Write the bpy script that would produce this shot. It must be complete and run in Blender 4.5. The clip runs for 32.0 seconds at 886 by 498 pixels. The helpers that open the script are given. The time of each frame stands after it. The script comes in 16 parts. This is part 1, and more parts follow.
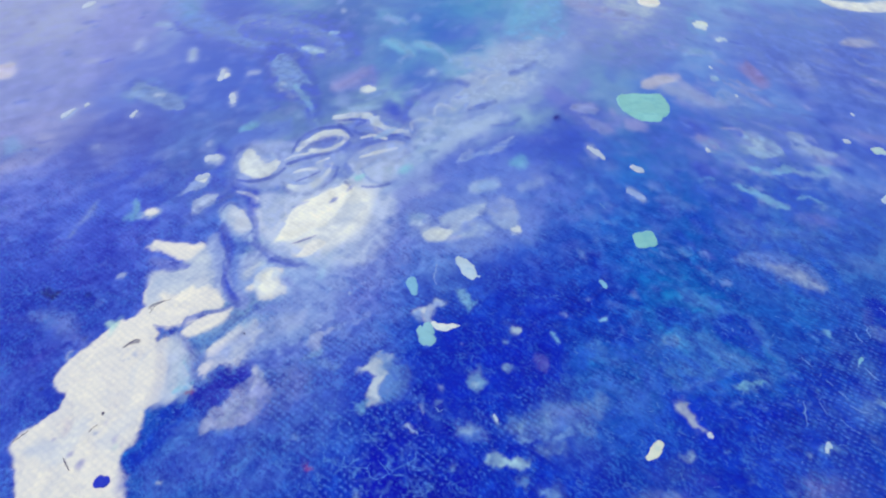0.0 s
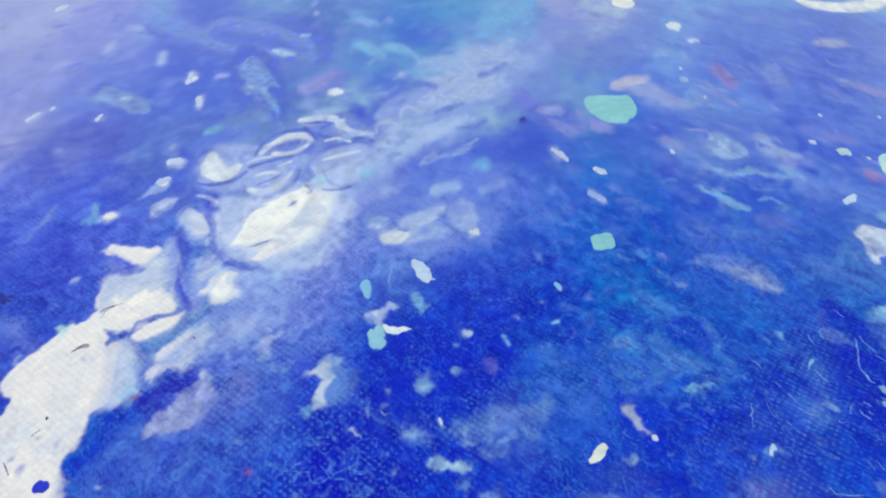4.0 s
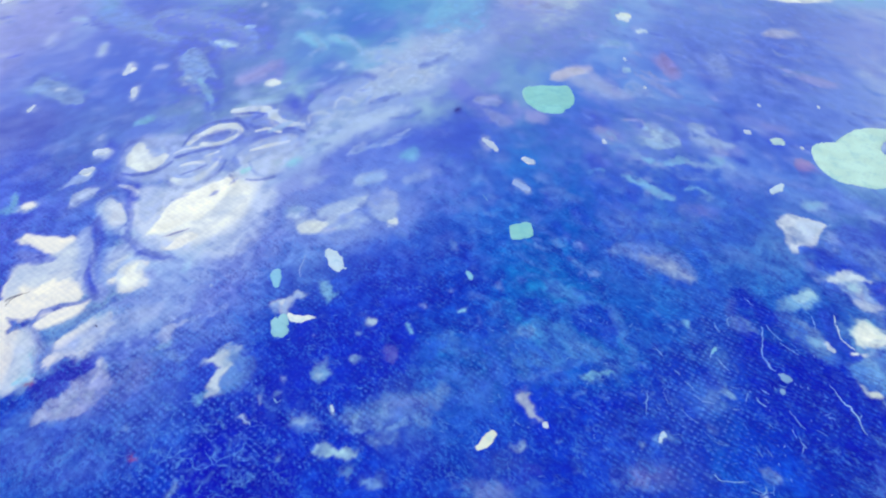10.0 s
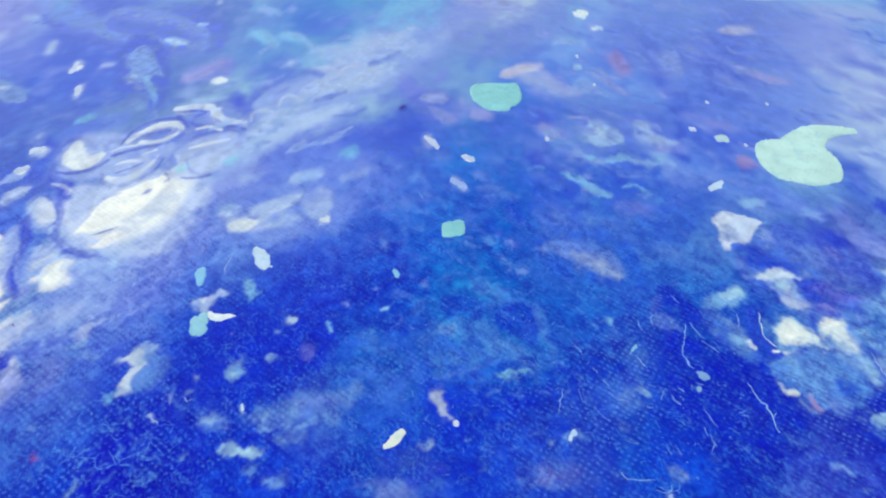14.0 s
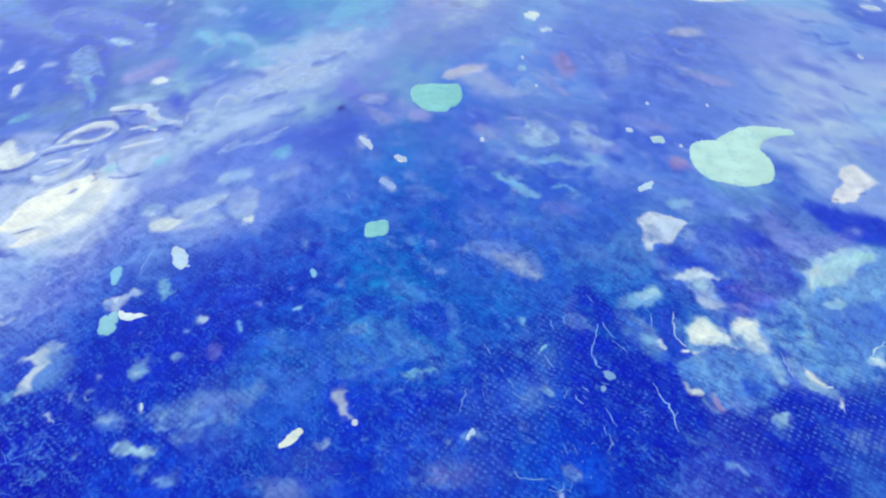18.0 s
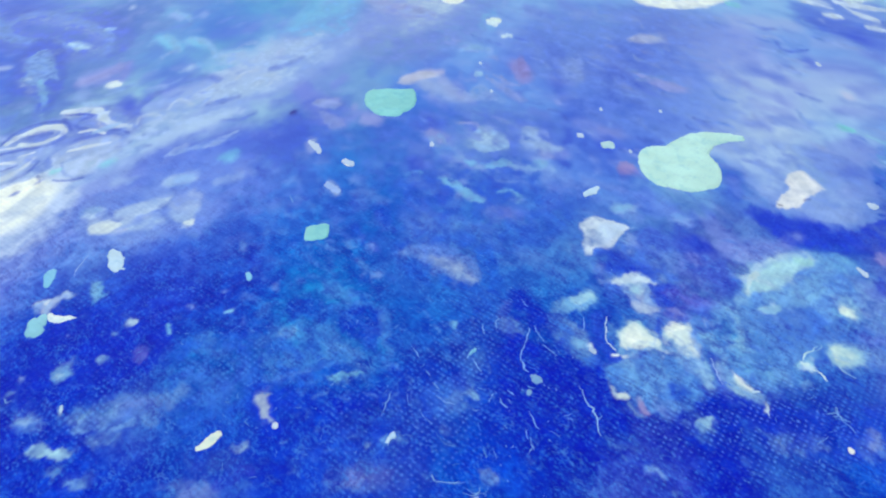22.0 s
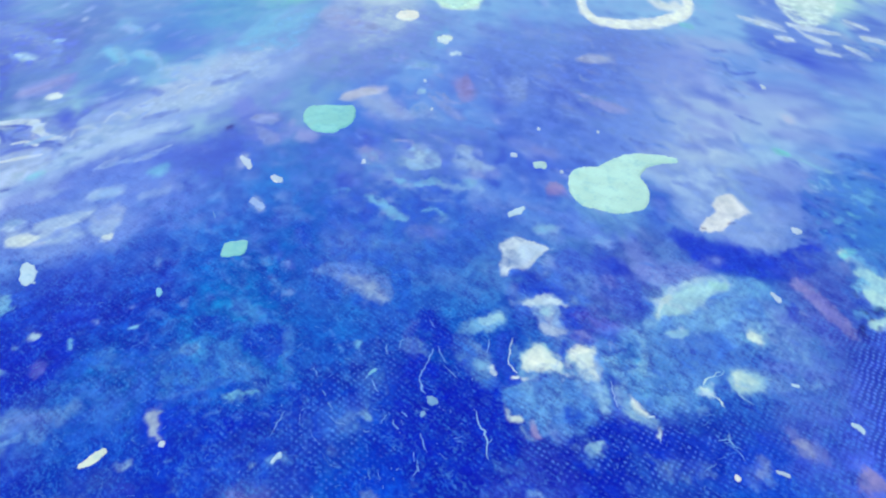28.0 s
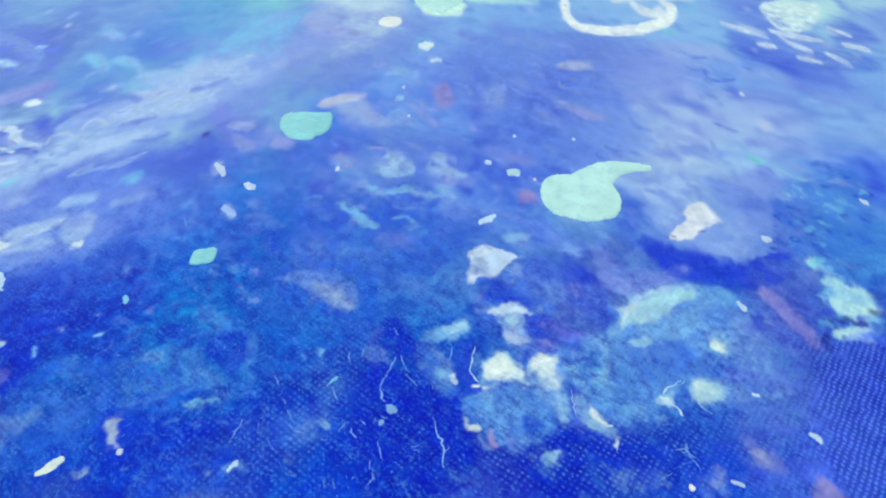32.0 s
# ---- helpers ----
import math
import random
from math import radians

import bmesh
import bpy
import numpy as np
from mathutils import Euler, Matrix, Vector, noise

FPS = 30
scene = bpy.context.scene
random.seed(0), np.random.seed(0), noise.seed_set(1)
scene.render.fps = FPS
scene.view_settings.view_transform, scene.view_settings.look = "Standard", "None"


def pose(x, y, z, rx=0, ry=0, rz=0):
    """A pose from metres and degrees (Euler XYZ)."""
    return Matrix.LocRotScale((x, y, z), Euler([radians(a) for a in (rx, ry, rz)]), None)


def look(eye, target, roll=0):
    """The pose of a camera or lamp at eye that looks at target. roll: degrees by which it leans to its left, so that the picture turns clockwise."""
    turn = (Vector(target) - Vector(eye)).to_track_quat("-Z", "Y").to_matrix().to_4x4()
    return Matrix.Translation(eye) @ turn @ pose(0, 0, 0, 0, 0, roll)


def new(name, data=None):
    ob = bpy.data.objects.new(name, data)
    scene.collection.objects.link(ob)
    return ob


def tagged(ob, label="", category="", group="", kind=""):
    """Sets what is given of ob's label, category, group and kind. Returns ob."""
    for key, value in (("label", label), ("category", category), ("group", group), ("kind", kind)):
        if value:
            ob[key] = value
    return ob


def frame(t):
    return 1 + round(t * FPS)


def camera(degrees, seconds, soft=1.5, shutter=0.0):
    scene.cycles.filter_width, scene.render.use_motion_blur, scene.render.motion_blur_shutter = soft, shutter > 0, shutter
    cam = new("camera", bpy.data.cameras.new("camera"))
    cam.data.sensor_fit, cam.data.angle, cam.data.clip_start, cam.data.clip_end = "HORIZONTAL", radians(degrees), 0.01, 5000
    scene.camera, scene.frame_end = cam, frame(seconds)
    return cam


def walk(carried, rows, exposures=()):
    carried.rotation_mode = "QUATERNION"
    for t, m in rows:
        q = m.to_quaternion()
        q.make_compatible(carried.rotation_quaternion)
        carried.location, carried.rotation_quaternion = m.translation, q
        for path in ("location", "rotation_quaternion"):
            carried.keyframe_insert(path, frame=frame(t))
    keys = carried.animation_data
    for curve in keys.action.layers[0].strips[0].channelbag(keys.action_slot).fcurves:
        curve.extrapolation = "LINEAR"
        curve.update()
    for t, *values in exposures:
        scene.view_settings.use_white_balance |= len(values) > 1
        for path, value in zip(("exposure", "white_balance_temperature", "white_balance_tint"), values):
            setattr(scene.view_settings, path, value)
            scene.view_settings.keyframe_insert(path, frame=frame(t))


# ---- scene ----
# the hand-held camera glides to the right over the painting
cam = camera(64.43, 32.0, soft=2.15)
ROWS = [
    (0.0, -0.00451, 0.00496, 0.07823, 49.408, -2.518, 1.654),
    (0.5, -0.00328, 0.00504, 0.07818, 49.437, -2.465, 1.687),
    (1.0, -0.00241, 0.00514, 0.07807, 49.451, -2.478, 1.619),
    (1.5, -0.00157, 0.00520, 0.07845, 49.363, -2.435, 1.606),
    (2.0, -0.00064, 0.00529, 0.07848, 49.415, -2.406, 1.577),
    (2.5, 0.00021, 0.00542, 0.07869, 49.404, -2.364, 1.595),
    (3.0, 0.00101, 0.00534, 0.07908, 49.368, -2.308, 1.571),
    (3.5, 0.00205, 0.00544, 0.07900, 49.453, -2.298, 1.560),
    (5.5, 0.00610, 0.00508, 0.07876, 49.428, -2.265, 1.567),
    (6.0, 0.00733, 0.00509, 0.07876, 49.354, -2.216, 1.586),
    (6.5, 0.00845, 0.00504, 0.07858, 49.349, -2.200, 1.623),
    (7.0, 0.00958, 0.00488, 0.07844, 49.315, -2.199, 1.663),
    (7.5, 0.01083, 0.00481, 0.07809, 49.329, -2.198, 1.671),
    (8.0, 0.01228, 0.00487, 0.07816, 49.206, -2.149, 1.686),
    (8.5, 0.01395, 0.00481, 0.07801, 49.235, -2.095, 1.731),
    (9.0, 0.01542, 0.00479, 0.07814, 49.156, -2.090, 1.711),
    (9.5, 0.01684, 0.00478, 0.07820, 49.165, -2.109, 1.679),
    (10.0, 0.01800, 0.00513, 0.07865, 49.079, -2.140, 1.667),
    (10.5, 0.01916, 0.00539, 0.07902, 49.087, -2.076, 1.659),
    (11.0, 0.02022, 0.00557, 0.07913, 49.129, -2.080, 1.674),
    (11.5, 0.02153, 0.00555, 0.07899, 49.189, -2.024, 1.682),
    (12.0, 0.02294, 0.00554, 0.07897, 49.109, -2.035, 1.685),
    (12.5, 0.02478, 0.00544, 0.07875, 49.145, -2.066, 1.674),
    (13.0, 0.02668, 0.00551, 0.07849, 49.107, -2.082, 1.664),
    (13.5, 0.02832, 0.00563, 0.07856, 49.032, -2.095, 1.582),
    (14.0, 0.02988, 0.00575, 0.07872, 48.956, -2.084, 1.524),
    (14.5, 0.03120, 0.00580, 0.07846, 49.028, -2.051, 1.460),
    (16.5, 0.03728, 0.00580, 0.07884, 49.001, -2.211, 1.438),
    (17.0, 0.03903, 0.00582, 0.07915, 49.039, -2.320, 1.405),
    (17.5, 0.04105, 0.00577, 0.07904, 49.080, -2.271, 1.401),
    (18.0, 0.04295, 0.00578, 0.07898, 49.130, -2.278, 1.400),
    (18.5, 0.04449, 0.00547, 0.07914, 49.174, -2.280, 1.359),
    (19.0, 0.04575, 0.00547, 0.07889, 49.229, -2.277, 1.312),
    (19.5, 0.04693, 0.00530, 0.07888, 49.332, -2.303, 1.305),
    (20.0, 0.04804, 0.00554, 0.07928, 49.374, -2.341, 1.314),
    (20.5, 0.04909, 0.00559, 0.07935, 49.428, -2.376, 1.297),
    (21.0, 0.05019, 0.00576, 0.07910, 49.538, -2.455, 1.249),
    (21.5, 0.05152, 0.00568, 0.07904, 49.642, -2.505, 1.251),
    (22.0, 0.05302, 0.00564, 0.07897, 49.724, -2.572, 1.336),
    (22.5, 0.05453, 0.00581, 0.07923, 49.772, -2.685, 1.394),
    (23.0, 0.05608, 0.00597, 0.07964, 49.902, -2.781, 1.404),
    (23.5, 0.05738, 0.00604, 0.07988, 50.086, -2.934, 1.413),
    (24.0, 0.05877, 0.00594, 0.08018, 50.232, -3.080, 1.508),
    (24.5, 0.05998, 0.00609, 0.08045, 50.363, -3.270, 1.568),
    (25.0, 0.06128, 0.00626, 0.08072, 50.471, -3.345, 1.607),
    (25.5, 0.06248, 0.00629, 0.08073, 50.550, -3.427, 1.611),
    (27.5, 0.06673, 0.00652, 0.08110, 50.493, -3.344, 1.780),
    (28.0, 0.06731, 0.00670, 0.08130, 50.495, -3.375, 1.833),
    (28.5, 0.06843, 0.00678, 0.08174, 50.539, -3.295, 1.906),
    (29.0, 0.06907, 0.00678, 0.08195, 50.621, -3.297, 1.901),
    (29.5, 0.06978, 0.00679, 0.08238, 50.634, -3.238, 1.989),
    (30.0, 0.07044, 0.00683, 0.08256, 50.659, -3.275, 2.047),
    (30.5, 0.07110, 0.00698, 0.08279, 50.644, -3.320, 2.098),
    (31.0, 0.07180, 0.00700, 0.08261, 50.657, -3.293, 2.082),
    (31.5, 0.07259, 0.00690, 0.08258, 50.663, -3.303, 2.093),
    (32.0, 0.07342, 0.00709, 0.08295, 50.631, -3.357, 2.069),
]
EXPOSURES = [
    (0.0, -0.10, 6500, 10),
    (6.0, 0.04, 6450, 9),
    (14.0, 0.10, 6420, 7),
    (22.0, 0.12, 6250, 2),
    (32.0, 0.12, 6170, -1),
]
walk(cam, [(t, pose(x, y, z, rx, ry, rz)) for t, x, y, z, rx, ry, rz in ROWS], EXPOSURES)

# ---- daylight: a pale sky beyond one window, the window's own soft light, and an added overhead fill ----
world = bpy.data.worlds.new("sky")
world.use_nodes = True
scene.world = world
wn, wl = world.node_tree.nodes, world.node_tree.links
sky = wn.new("ShaderNodeTexSky")
sky.sky_type, sky.sun_disc = "NISHITA", False
sky.sun_elevation, sky.sun_rotation = radians(40), radians(-30)
wl.new(sky.outputs[0], wn["Background"].inputs[0])
wn["Background"].inputs[1].default_value = 0.12


def area_light(name, m, width, height, watts, colour):
    data = bpy.data.lights.new(name, "AREA")
    data.shape, data.size, data.size_y, data.energy, data.color = "RECTANGLE", width, height, watts, colour
    ob = new(name, data)
    ob.matrix_world = m
    return ob


area_light("area_light", look((-0.65, 1.43, 0.9), (-0.65, 0.0, 0.85)), 0.75, 1.1, 6.5, (1.0, 0.995, 0.92))
# added fill from above for even brightness; no such source is known
area_light("overhead_fill_light", look((0.05, -0.25, 2.36), (0.05, -0.25, 0.0)), 0.5, 0.5, 28.5, (0.985, 0.995, 0.905))


# ---- materials ----
def lin(r, g, b):
    """Linear colour of an 8-bit display colour."""
    return tuple(v / 255 / 12.92 if v <= 10 else ((v / 255 + 0.055) / 1.055) ** 2.4 for v in (r, g, b))


class Nodes:
    """A small hand for node trees."""

    def __init__(self, name):
        self.mat = bpy.data.materials.new(name)
        self.mat.use_nodes = True
        self.tree = self.mat.node_tree
        self.bsdf = self.tree.nodes["Principled BSDF"]
        self.where = self.add("ShaderNodeTexCoord").outputs["Object"]

    def add(self, kind, **sets):
        n = self.tree.nodes.new(kind)
        for k, v in sets.items():
            setattr(n, k, v)
        return n

    def link(self, a, b):
        self.tree.links.new(a, b)

    def put(self, socket, v):
        if hasattr(v, "links") or hasattr(v, "is_linked"):
            self.link(v, socket)
        else:
            socket.default_value = v

    def math(self, op, a, b=0.0, c=0.0, clamp=False):
        n = self.add("ShaderNodeMath", operation=op, use_clamp=clamp)
        for s, v in zip(n.inputs, (a, b, c)):
            self.put(s, v)
        return n.outputs[0]

    def noise(self, scale, detail=3.0, rough=0.55, turn=0.0, stretch=(1, 1, 1)):
        m = self.add("ShaderNodeMapping", vector_type="TEXTURE")
        self.link(self.where, m.inputs[0])
        m.inputs["Rotation"].default_value = (0, 0, radians(turn))
        m.inputs["Scale"].default_value = stretch
        n = self.add("ShaderNodeTexNoise")
        self.link(m.outputs[0], n.inputs["Vector"])
        n.inputs["Scale"].default_value, n.inputs["Detail"].default_value, n.inputs["Roughness"].default_value = scale, detail, rough
        return n.outputs["Fac"]

    def mix(self, fac, a, b, blend="MIX"):
        n = self.add("ShaderNodeMix", data_type="RGBA", blend_type=blend)
        for s, v in ((n.inputs[0], fac), (n.inputs[6], a), (n.inputs[7], b)):
            self.put(s, v)
        return n.outputs[2]

    def step(self, v, lo, hi, to=1.0):
        n = self.add("ShaderNodeMapRange", interpolation_type="SMOOTHSTEP")
        for s, x in zip(n.inputs, (v, lo, hi, 0.0, to)):
            self.put(s, x)
        return n.outputs[0]

    def bump(self, height, distance, strength=1.0):
        n = self.add("ShaderNodeBump")
        n.inputs["Strength"].default_value, n.inputs["Distance"].default_value = strength, distance
        self.link(height, n.inputs["Height"])
        self.link(n.outputs[0], self.bsdf.inputs["Normal"])


def weave(n):
    """Height of a plain canvas weave, 0.9 mm from thread to thread, the threads set askew to the long side; each knuckle stands proud."""
    wob = n.math("MULTIPLY", n.math("SUBTRACT", n.noise(330, 3, 0.6), 0.5), 0.0011)
    sep = n.add("ShaderNodeMapping")
    n.link(n.where, sep.inputs[0])
    sep.inputs["Rotation"].default_value = (0, 0, radians(-56))
    xyz = n.add("ShaderNodeSeparateXYZ")
    n.link(sep.outputs[0], xyz.inputs[0])
    a = n.math("SINE", n.math("MULTIPLY", n.math("ADD", xyz.outputs[1], wob), 2 * math.pi / 0.00088))
    b = n.math("SINE", n.math("MULTIPLY", n.math("ADD", xyz.outputs[0], wob), 2 * math.pi / 0.00086))
    knuckle = n.math("MULTIPLY", n.math("MULTIPLY_ADD", a, 0.5, 0.5), n.math("MULTIPLY_ADD", b, 0.5, 0.5))
    # one set of threads lies higher on one side of the canvas, the other set on the other
    where = n.add("ShaderNodeSeparateXYZ")
    n.link(n.where, where.inputs[0])
    side = n.step(n.math("ADD", where.outputs[0], n.math("MULTIPLY", wob, 14)), 0.085, 0.13)
    rows = n.math("ADD", n.math("MULTIPLY", a, side), n.math("MULTIPLY", b, n.math("SUBTRACT", 1.0, side)))
    return n.math("ADD", n.math("MULTIPLY_ADD", knuckle, 1.5, -0.55), n.math("MULTIPLY", rows, 0.24))


def canvas_paint():
    """Thin poured acrylic on canvas: pigment laid down in washes, fine mottling, hair cracks, and the weave where it is thin."""
    n = Nodes("poured_acrylic_on_canvas")
    pig = n.add("ShaderNodeAttribute", attribute_name="pigment").outputs["Color"]
    tex = n.add("ShaderNodeAttribute", attribute_name="texture").outputs["Vector"]
    sep = n.add("ShaderNodeSeparateXYZ")
    n.link(tex, sep.inputs[0])
    grain, crack, thin = sep.outputs
    fine = n.noise(2100, 5, 0.8, -60, (1.5, 0.9, 1))
    mid = n.noise(520, 6, 0.75, -50, (1.5, 0.9, 1))
    patchy = n.math("MAXIMUM", n.step(n.noise(520, 5, 0.8), 0.38, 0.62), n.step(thin, 0.75, 1.0, 0.8))
    place = n.add("ShaderNodeSeparateXYZ")
    n.link(n.where, place.inputs[0])
    w = n.math("MULTIPLY", n.math("MULTIPLY", weave(n), patchy), n.step(place.outputs[1], 0.135, 0.085))
    # light flecks and dark pits of pigment, stronger where the grain is coarse; both lie along the threads
    light = n.mix(0.5, pig, (*lin(58, 126, 224), 1))
    patch = n.math("MULTIPLY_ADD", n.step(n.noise(130, 5, 0.7), 0.38, 0.6), 0.75, 0.25)
    grain = n.math("MULTIPLY", grain, patch)
    dark = n.mix(0.6, pig, (*lin(0, 18, 170), 1))
    speck = n.math("ADD", n.math("ADD", n.math("MULTIPLY", fine, 0.62), n.math("MULTIPLY", mid, 0.38)), n.math("MULTIPLY", n.math("MULTIPLY", w, n.math("MULTIPLY_ADD", thin, 0.8, 0.3)), 0.07))
    c = n.mix(n.math("MULTIPLY", n.step(speck, 0.505, 0.57, 0.95), grain), pig, light)
    c = n.mix(n.math("MULTIPLY", n.step(speck, 0.495, 0.43, 0.95), grain), c, dark)
    c = n.mix(n.math("MULTIPLY", n.step(mid, 0.5, 0.38, 0.8), grain), c, dark)
    # matted hair-fine threads of paler paint
    strand = n.math("ABSOLUTE", n.math("SUBTRACT", n.noise(560, 2.5, 0.6, -35, (1.3, 0.9, 1)), 0.5))
    matted = n.math("MULTIPLY", n.step(strand, 0.034, 0.006), n.step(n.noise(240, 4, 0.7), 0.46, 0.62))
    c = n.mix(n.math("MULTIPLY", n.math("MULTIPLY", matted, grain), 0.7), c, n.mix(0.55, pig, (*lin(96, 156, 232), 1)))
    # hair cracks through which a paler layer shows
    warp = n.add("ShaderNodeMix", data_type="VECTOR")
    wn = n.add("ShaderNodeTexNoise")
    n.link(n.where, wn.inputs["Vector"])
    wn.inputs["Scale"].default_value = 300
    vm = n.add("ShaderNodeVectorMath", operation="MULTIPLY_ADD")
    n.link(wn.outputs["Color"], vm.inputs[0])
    vm.inputs[1].default_value = (0.0030, 0.0030, 0)
    n.link(n.where, vm.inputs[2])
    vor = n.add("ShaderNodeTexVoronoi", feature="DISTANCE_TO_EDGE")
    n.link(vm.outputs[0], vor.inputs["Vector"])
    vor.inputs["Scale"].default_value = 480
    line = n.step(vor.outputs["Distance"], 0.055, 0.015)
    gaps = n.step(n.noise(420, 4, 0.65), 0.47, 0.56)
    line = n.math("MULTIPLY", n.math("MULTIPLY", line, gaps), crack)
    c = n.mix(n.math("MULTIPLY", line, 0.6), c, (*lin(92, 148, 228), 1))
    # thread tops paler, hollows darker where paint is thinnest: wear plus painted weave shading
    worn_shaded = n.step(thin, 0.26, 0.95)
    c = n.mix(n.math("MULTIPLY", n.math("MULTIPLY", n.step(w, 0.1, 0.8, 0.9), n.step(fine, 0.34, 0.58)), worn_shaded), c, (*lin(98, 128, 232), 1))
    c = n.mix(n.math("MULTIPLY", n.step(w, 0.12, -0.45, 0.95), worn_shaded), c, n.mix(0.55, pig, (*lin(0, 18, 172), 1)))
    # hollows between the threads are darkened all over: weave shade put into the colour
    c = n.mix(n.math("MULTIPLY", n.step(w, 0.25, -0.5), 0.22), c, (0.6, 0.68, 0.86, 1), "MULTIPLY")
    n.link(c, n.bsdf.inputs["Base Color"])
    rough = n.math("ADD", n.math("MULTIPLY", mid, 0.2), 0.38)
    n.link(rough, n.bsdf.inputs["Roughness"])
    n.bsdf.inputs["Specular IOR Level"].default_value = 0.07
    h = n.math("ADD", n.math("MULTIPLY", w, n.math("ADD", n.math("MULTIPLY", thin, 1.0), 0.08)), n.math("MULTIPLY", fine, n.math("ADD", n.math("MULTIPLY", grain, 1.2), 0.05)))
    n.bump(h, 0.00013, 1.0)
    return n.mat


PAINTS = {}


def paint(rgb):
    """A thicker, smoother drop of acrylic in one mixed colour, mottled inside."""
    if rgb in PAINTS:
        return PAINTS[rgb]
    n = Nodes("acrylic_paint")
    base = lin(*rgb)
    a = n.mix(n.step(n.noise(190, 4, 0.6), 0.38, 0.66), (*[v * 0.93 for v in base], 1), (*[min(0.86, v * 1.04 + 0.005) for v in base], 1))
    a = n.mix(n.step(n.noise(900, 3, 0.6), 0.56, 0.75, 0.12), a, (*[v * 0.72 for v in base[:2]], base[2] * 0.93, 1))
    if min(rgb) > 100:
        a = n.mix(n.step(n.noise(420, 4, 0.65), 0.5, 0.66, 0.5), a, (base[0] * 0.6, base[1] * 0.76, base[2] * 0.92, 1))
    # thin spots in the hollows of the weave let the blue ground through
    bare = n.math("MULTIPLY", n.step(n.math("ADD", weave(n), n.math("MULTIPLY", n.noise(800, 4, 0.7), 1.6)), 0.35, -0.5), n.step(n.noise(260, 4, 0.65), 0.42, 0.62, 0.55))
    a = n.mix(bare, a, (*[0.45 * v + 0.55 * k for v, k in zip(base, lin(60, 100, 200))], 1))
    n.link(a, n.bsdf.inputs["Base Color"])
    n.bsdf.inputs["Roughness"].default_value = 0.42
    n.bsdf.inputs["Specular IOR Level"].default_value = 0.22
    h = n.math("ADD", n.math("MULTIPLY", weave(n), 0.28), n.noise(700, 3))
    n.bump(h, 0.00004, 0.7)
    PAINTS[rgb] = n.mat
    return n.mat


def plain(name, rgb, rough, scale=3.0):
    n = Nodes(name)
    base = lin(*rgb)
    c = n.mix(n.noise(scale, 5), (*[v * 0.9 for v in base], 1), (*[min(0.85, v * 1.06) for v in base], 1))
    n.link(c, n.bsdf.inputs["Base Color"])
    n.bsdf.inputs["Roughness"].default_value = rough
    n.bump(n.noise(scale * 30, 3), 0.0008, 0.4)
    return n.mat


WALL_PAINT = plain("wall_paint", (226, 227, 228), 0.8)
CEILING_PAINT = plain("ceiling_paint", (235, 235, 234), 0.85)
FLOOR_PAINT = plain("floor_paint", (146, 147, 148), 0.6)
WOOD = plain("pale_wood", (205, 175, 135), 0.6, 12)
RAW_CANVAS = plain("primed_canvas_edge", (215, 212, 205), 0.8, 60)
FILL_PANEL = plain("fill_panel_white", (240, 240, 238), 0.4)


# ---- structure: an unseen plain room, added to close the place and shape light and sheen ----
def box(bm, x0, y0, z0, x1, y1, z1):
    m = Matrix.LocRotScale(((x0 + x1) / 2, (y0 + y1) / 2, (z0 + z1) / 2), None, (x1 - x0, y1 - y0, z1 - z0))
    bmesh.ops.create_cube(bm, size=1, matrix=m)


def mesh_of(name, bm, mat, smooth=False):
    me = bpy.data.meshes.new(name)
    bm.to_mesh(me)
    bm.free()
    me.materials.append(mat)
    if smooth:
        me.shade_smooth()
    return me


def part(name, bm, mat, parent, label=""):
    ob = new(name, mesh_of(name, bm, mat))
    ob.parent = parent
    return tagged(ob, label)


def slab(name, mat, boxes, label, category):
    bm = bmesh.new()
    for b in boxes:
        box(bm, *b)
    return tagged(new(name, mesh_of(name, bm, mat)), label, category, kind="structure")


FLOOR = -0.0195
RX0, RX1, RY0, RY1, TOP = -1.25, 1.35, -1.05, 1.45, 2.4
WX0, WX1, WZ0, WZ1 = -1.05, -0.25, 0.3, 1.5
slab("floor", FLOOR_PAINT, [(RX0 - 0.1, RY0 - 0.1, FLOOR - 0.1, RX1 + 0.1, RY1 + 0.1, FLOOR)], "plain grey studio floor under the painting", "floor")
slab("ceiling", CEILING_PAINT, [(RX0 - 0.1, RY0 - 0.1, TOP, RX1 + 0.1, RY1 + 0.1, TOP + 0.1)], "plain white ceiling", "ceiling")
slab("wall_south", WALL_PAINT, [(RX0, RY0 - 0.1, FLOOR, RX1, RY0, TOP)], "plain white painted wall", "wall")
slab("wall_west", WALL_PAINT, [(RX0 - 0.1, RY0 - 0.1, FLOOR, RX0, RY1 + 0.1, TOP)], "plain white painted wall", "wall")
slab("wall_east", WALL_PAINT, [(RX1, RY0 - 0.1, FLOOR, RX1 + 0.1, RY1 + 0.1, TOP)], "plain white painted wall", "wall")
slab("wall_north", WALL_PAINT, [(RX0, RY1, FLOOR, WX0, RY1 + 0.1, TOP), (WX1, RY1, FLOOR, RX1, RY1 + 0.1, TOP),
                                (WX0, RY1, FLOOR, WX1, RY1 + 0.1, WZ0), (WX0, RY1, WZ1, WX1, RY1 + 0.1, TOP)],
     "plain white painted wall with a window opening", "wall")
bm = bmesh.new()
mid = (WX0 + WX1) / 2
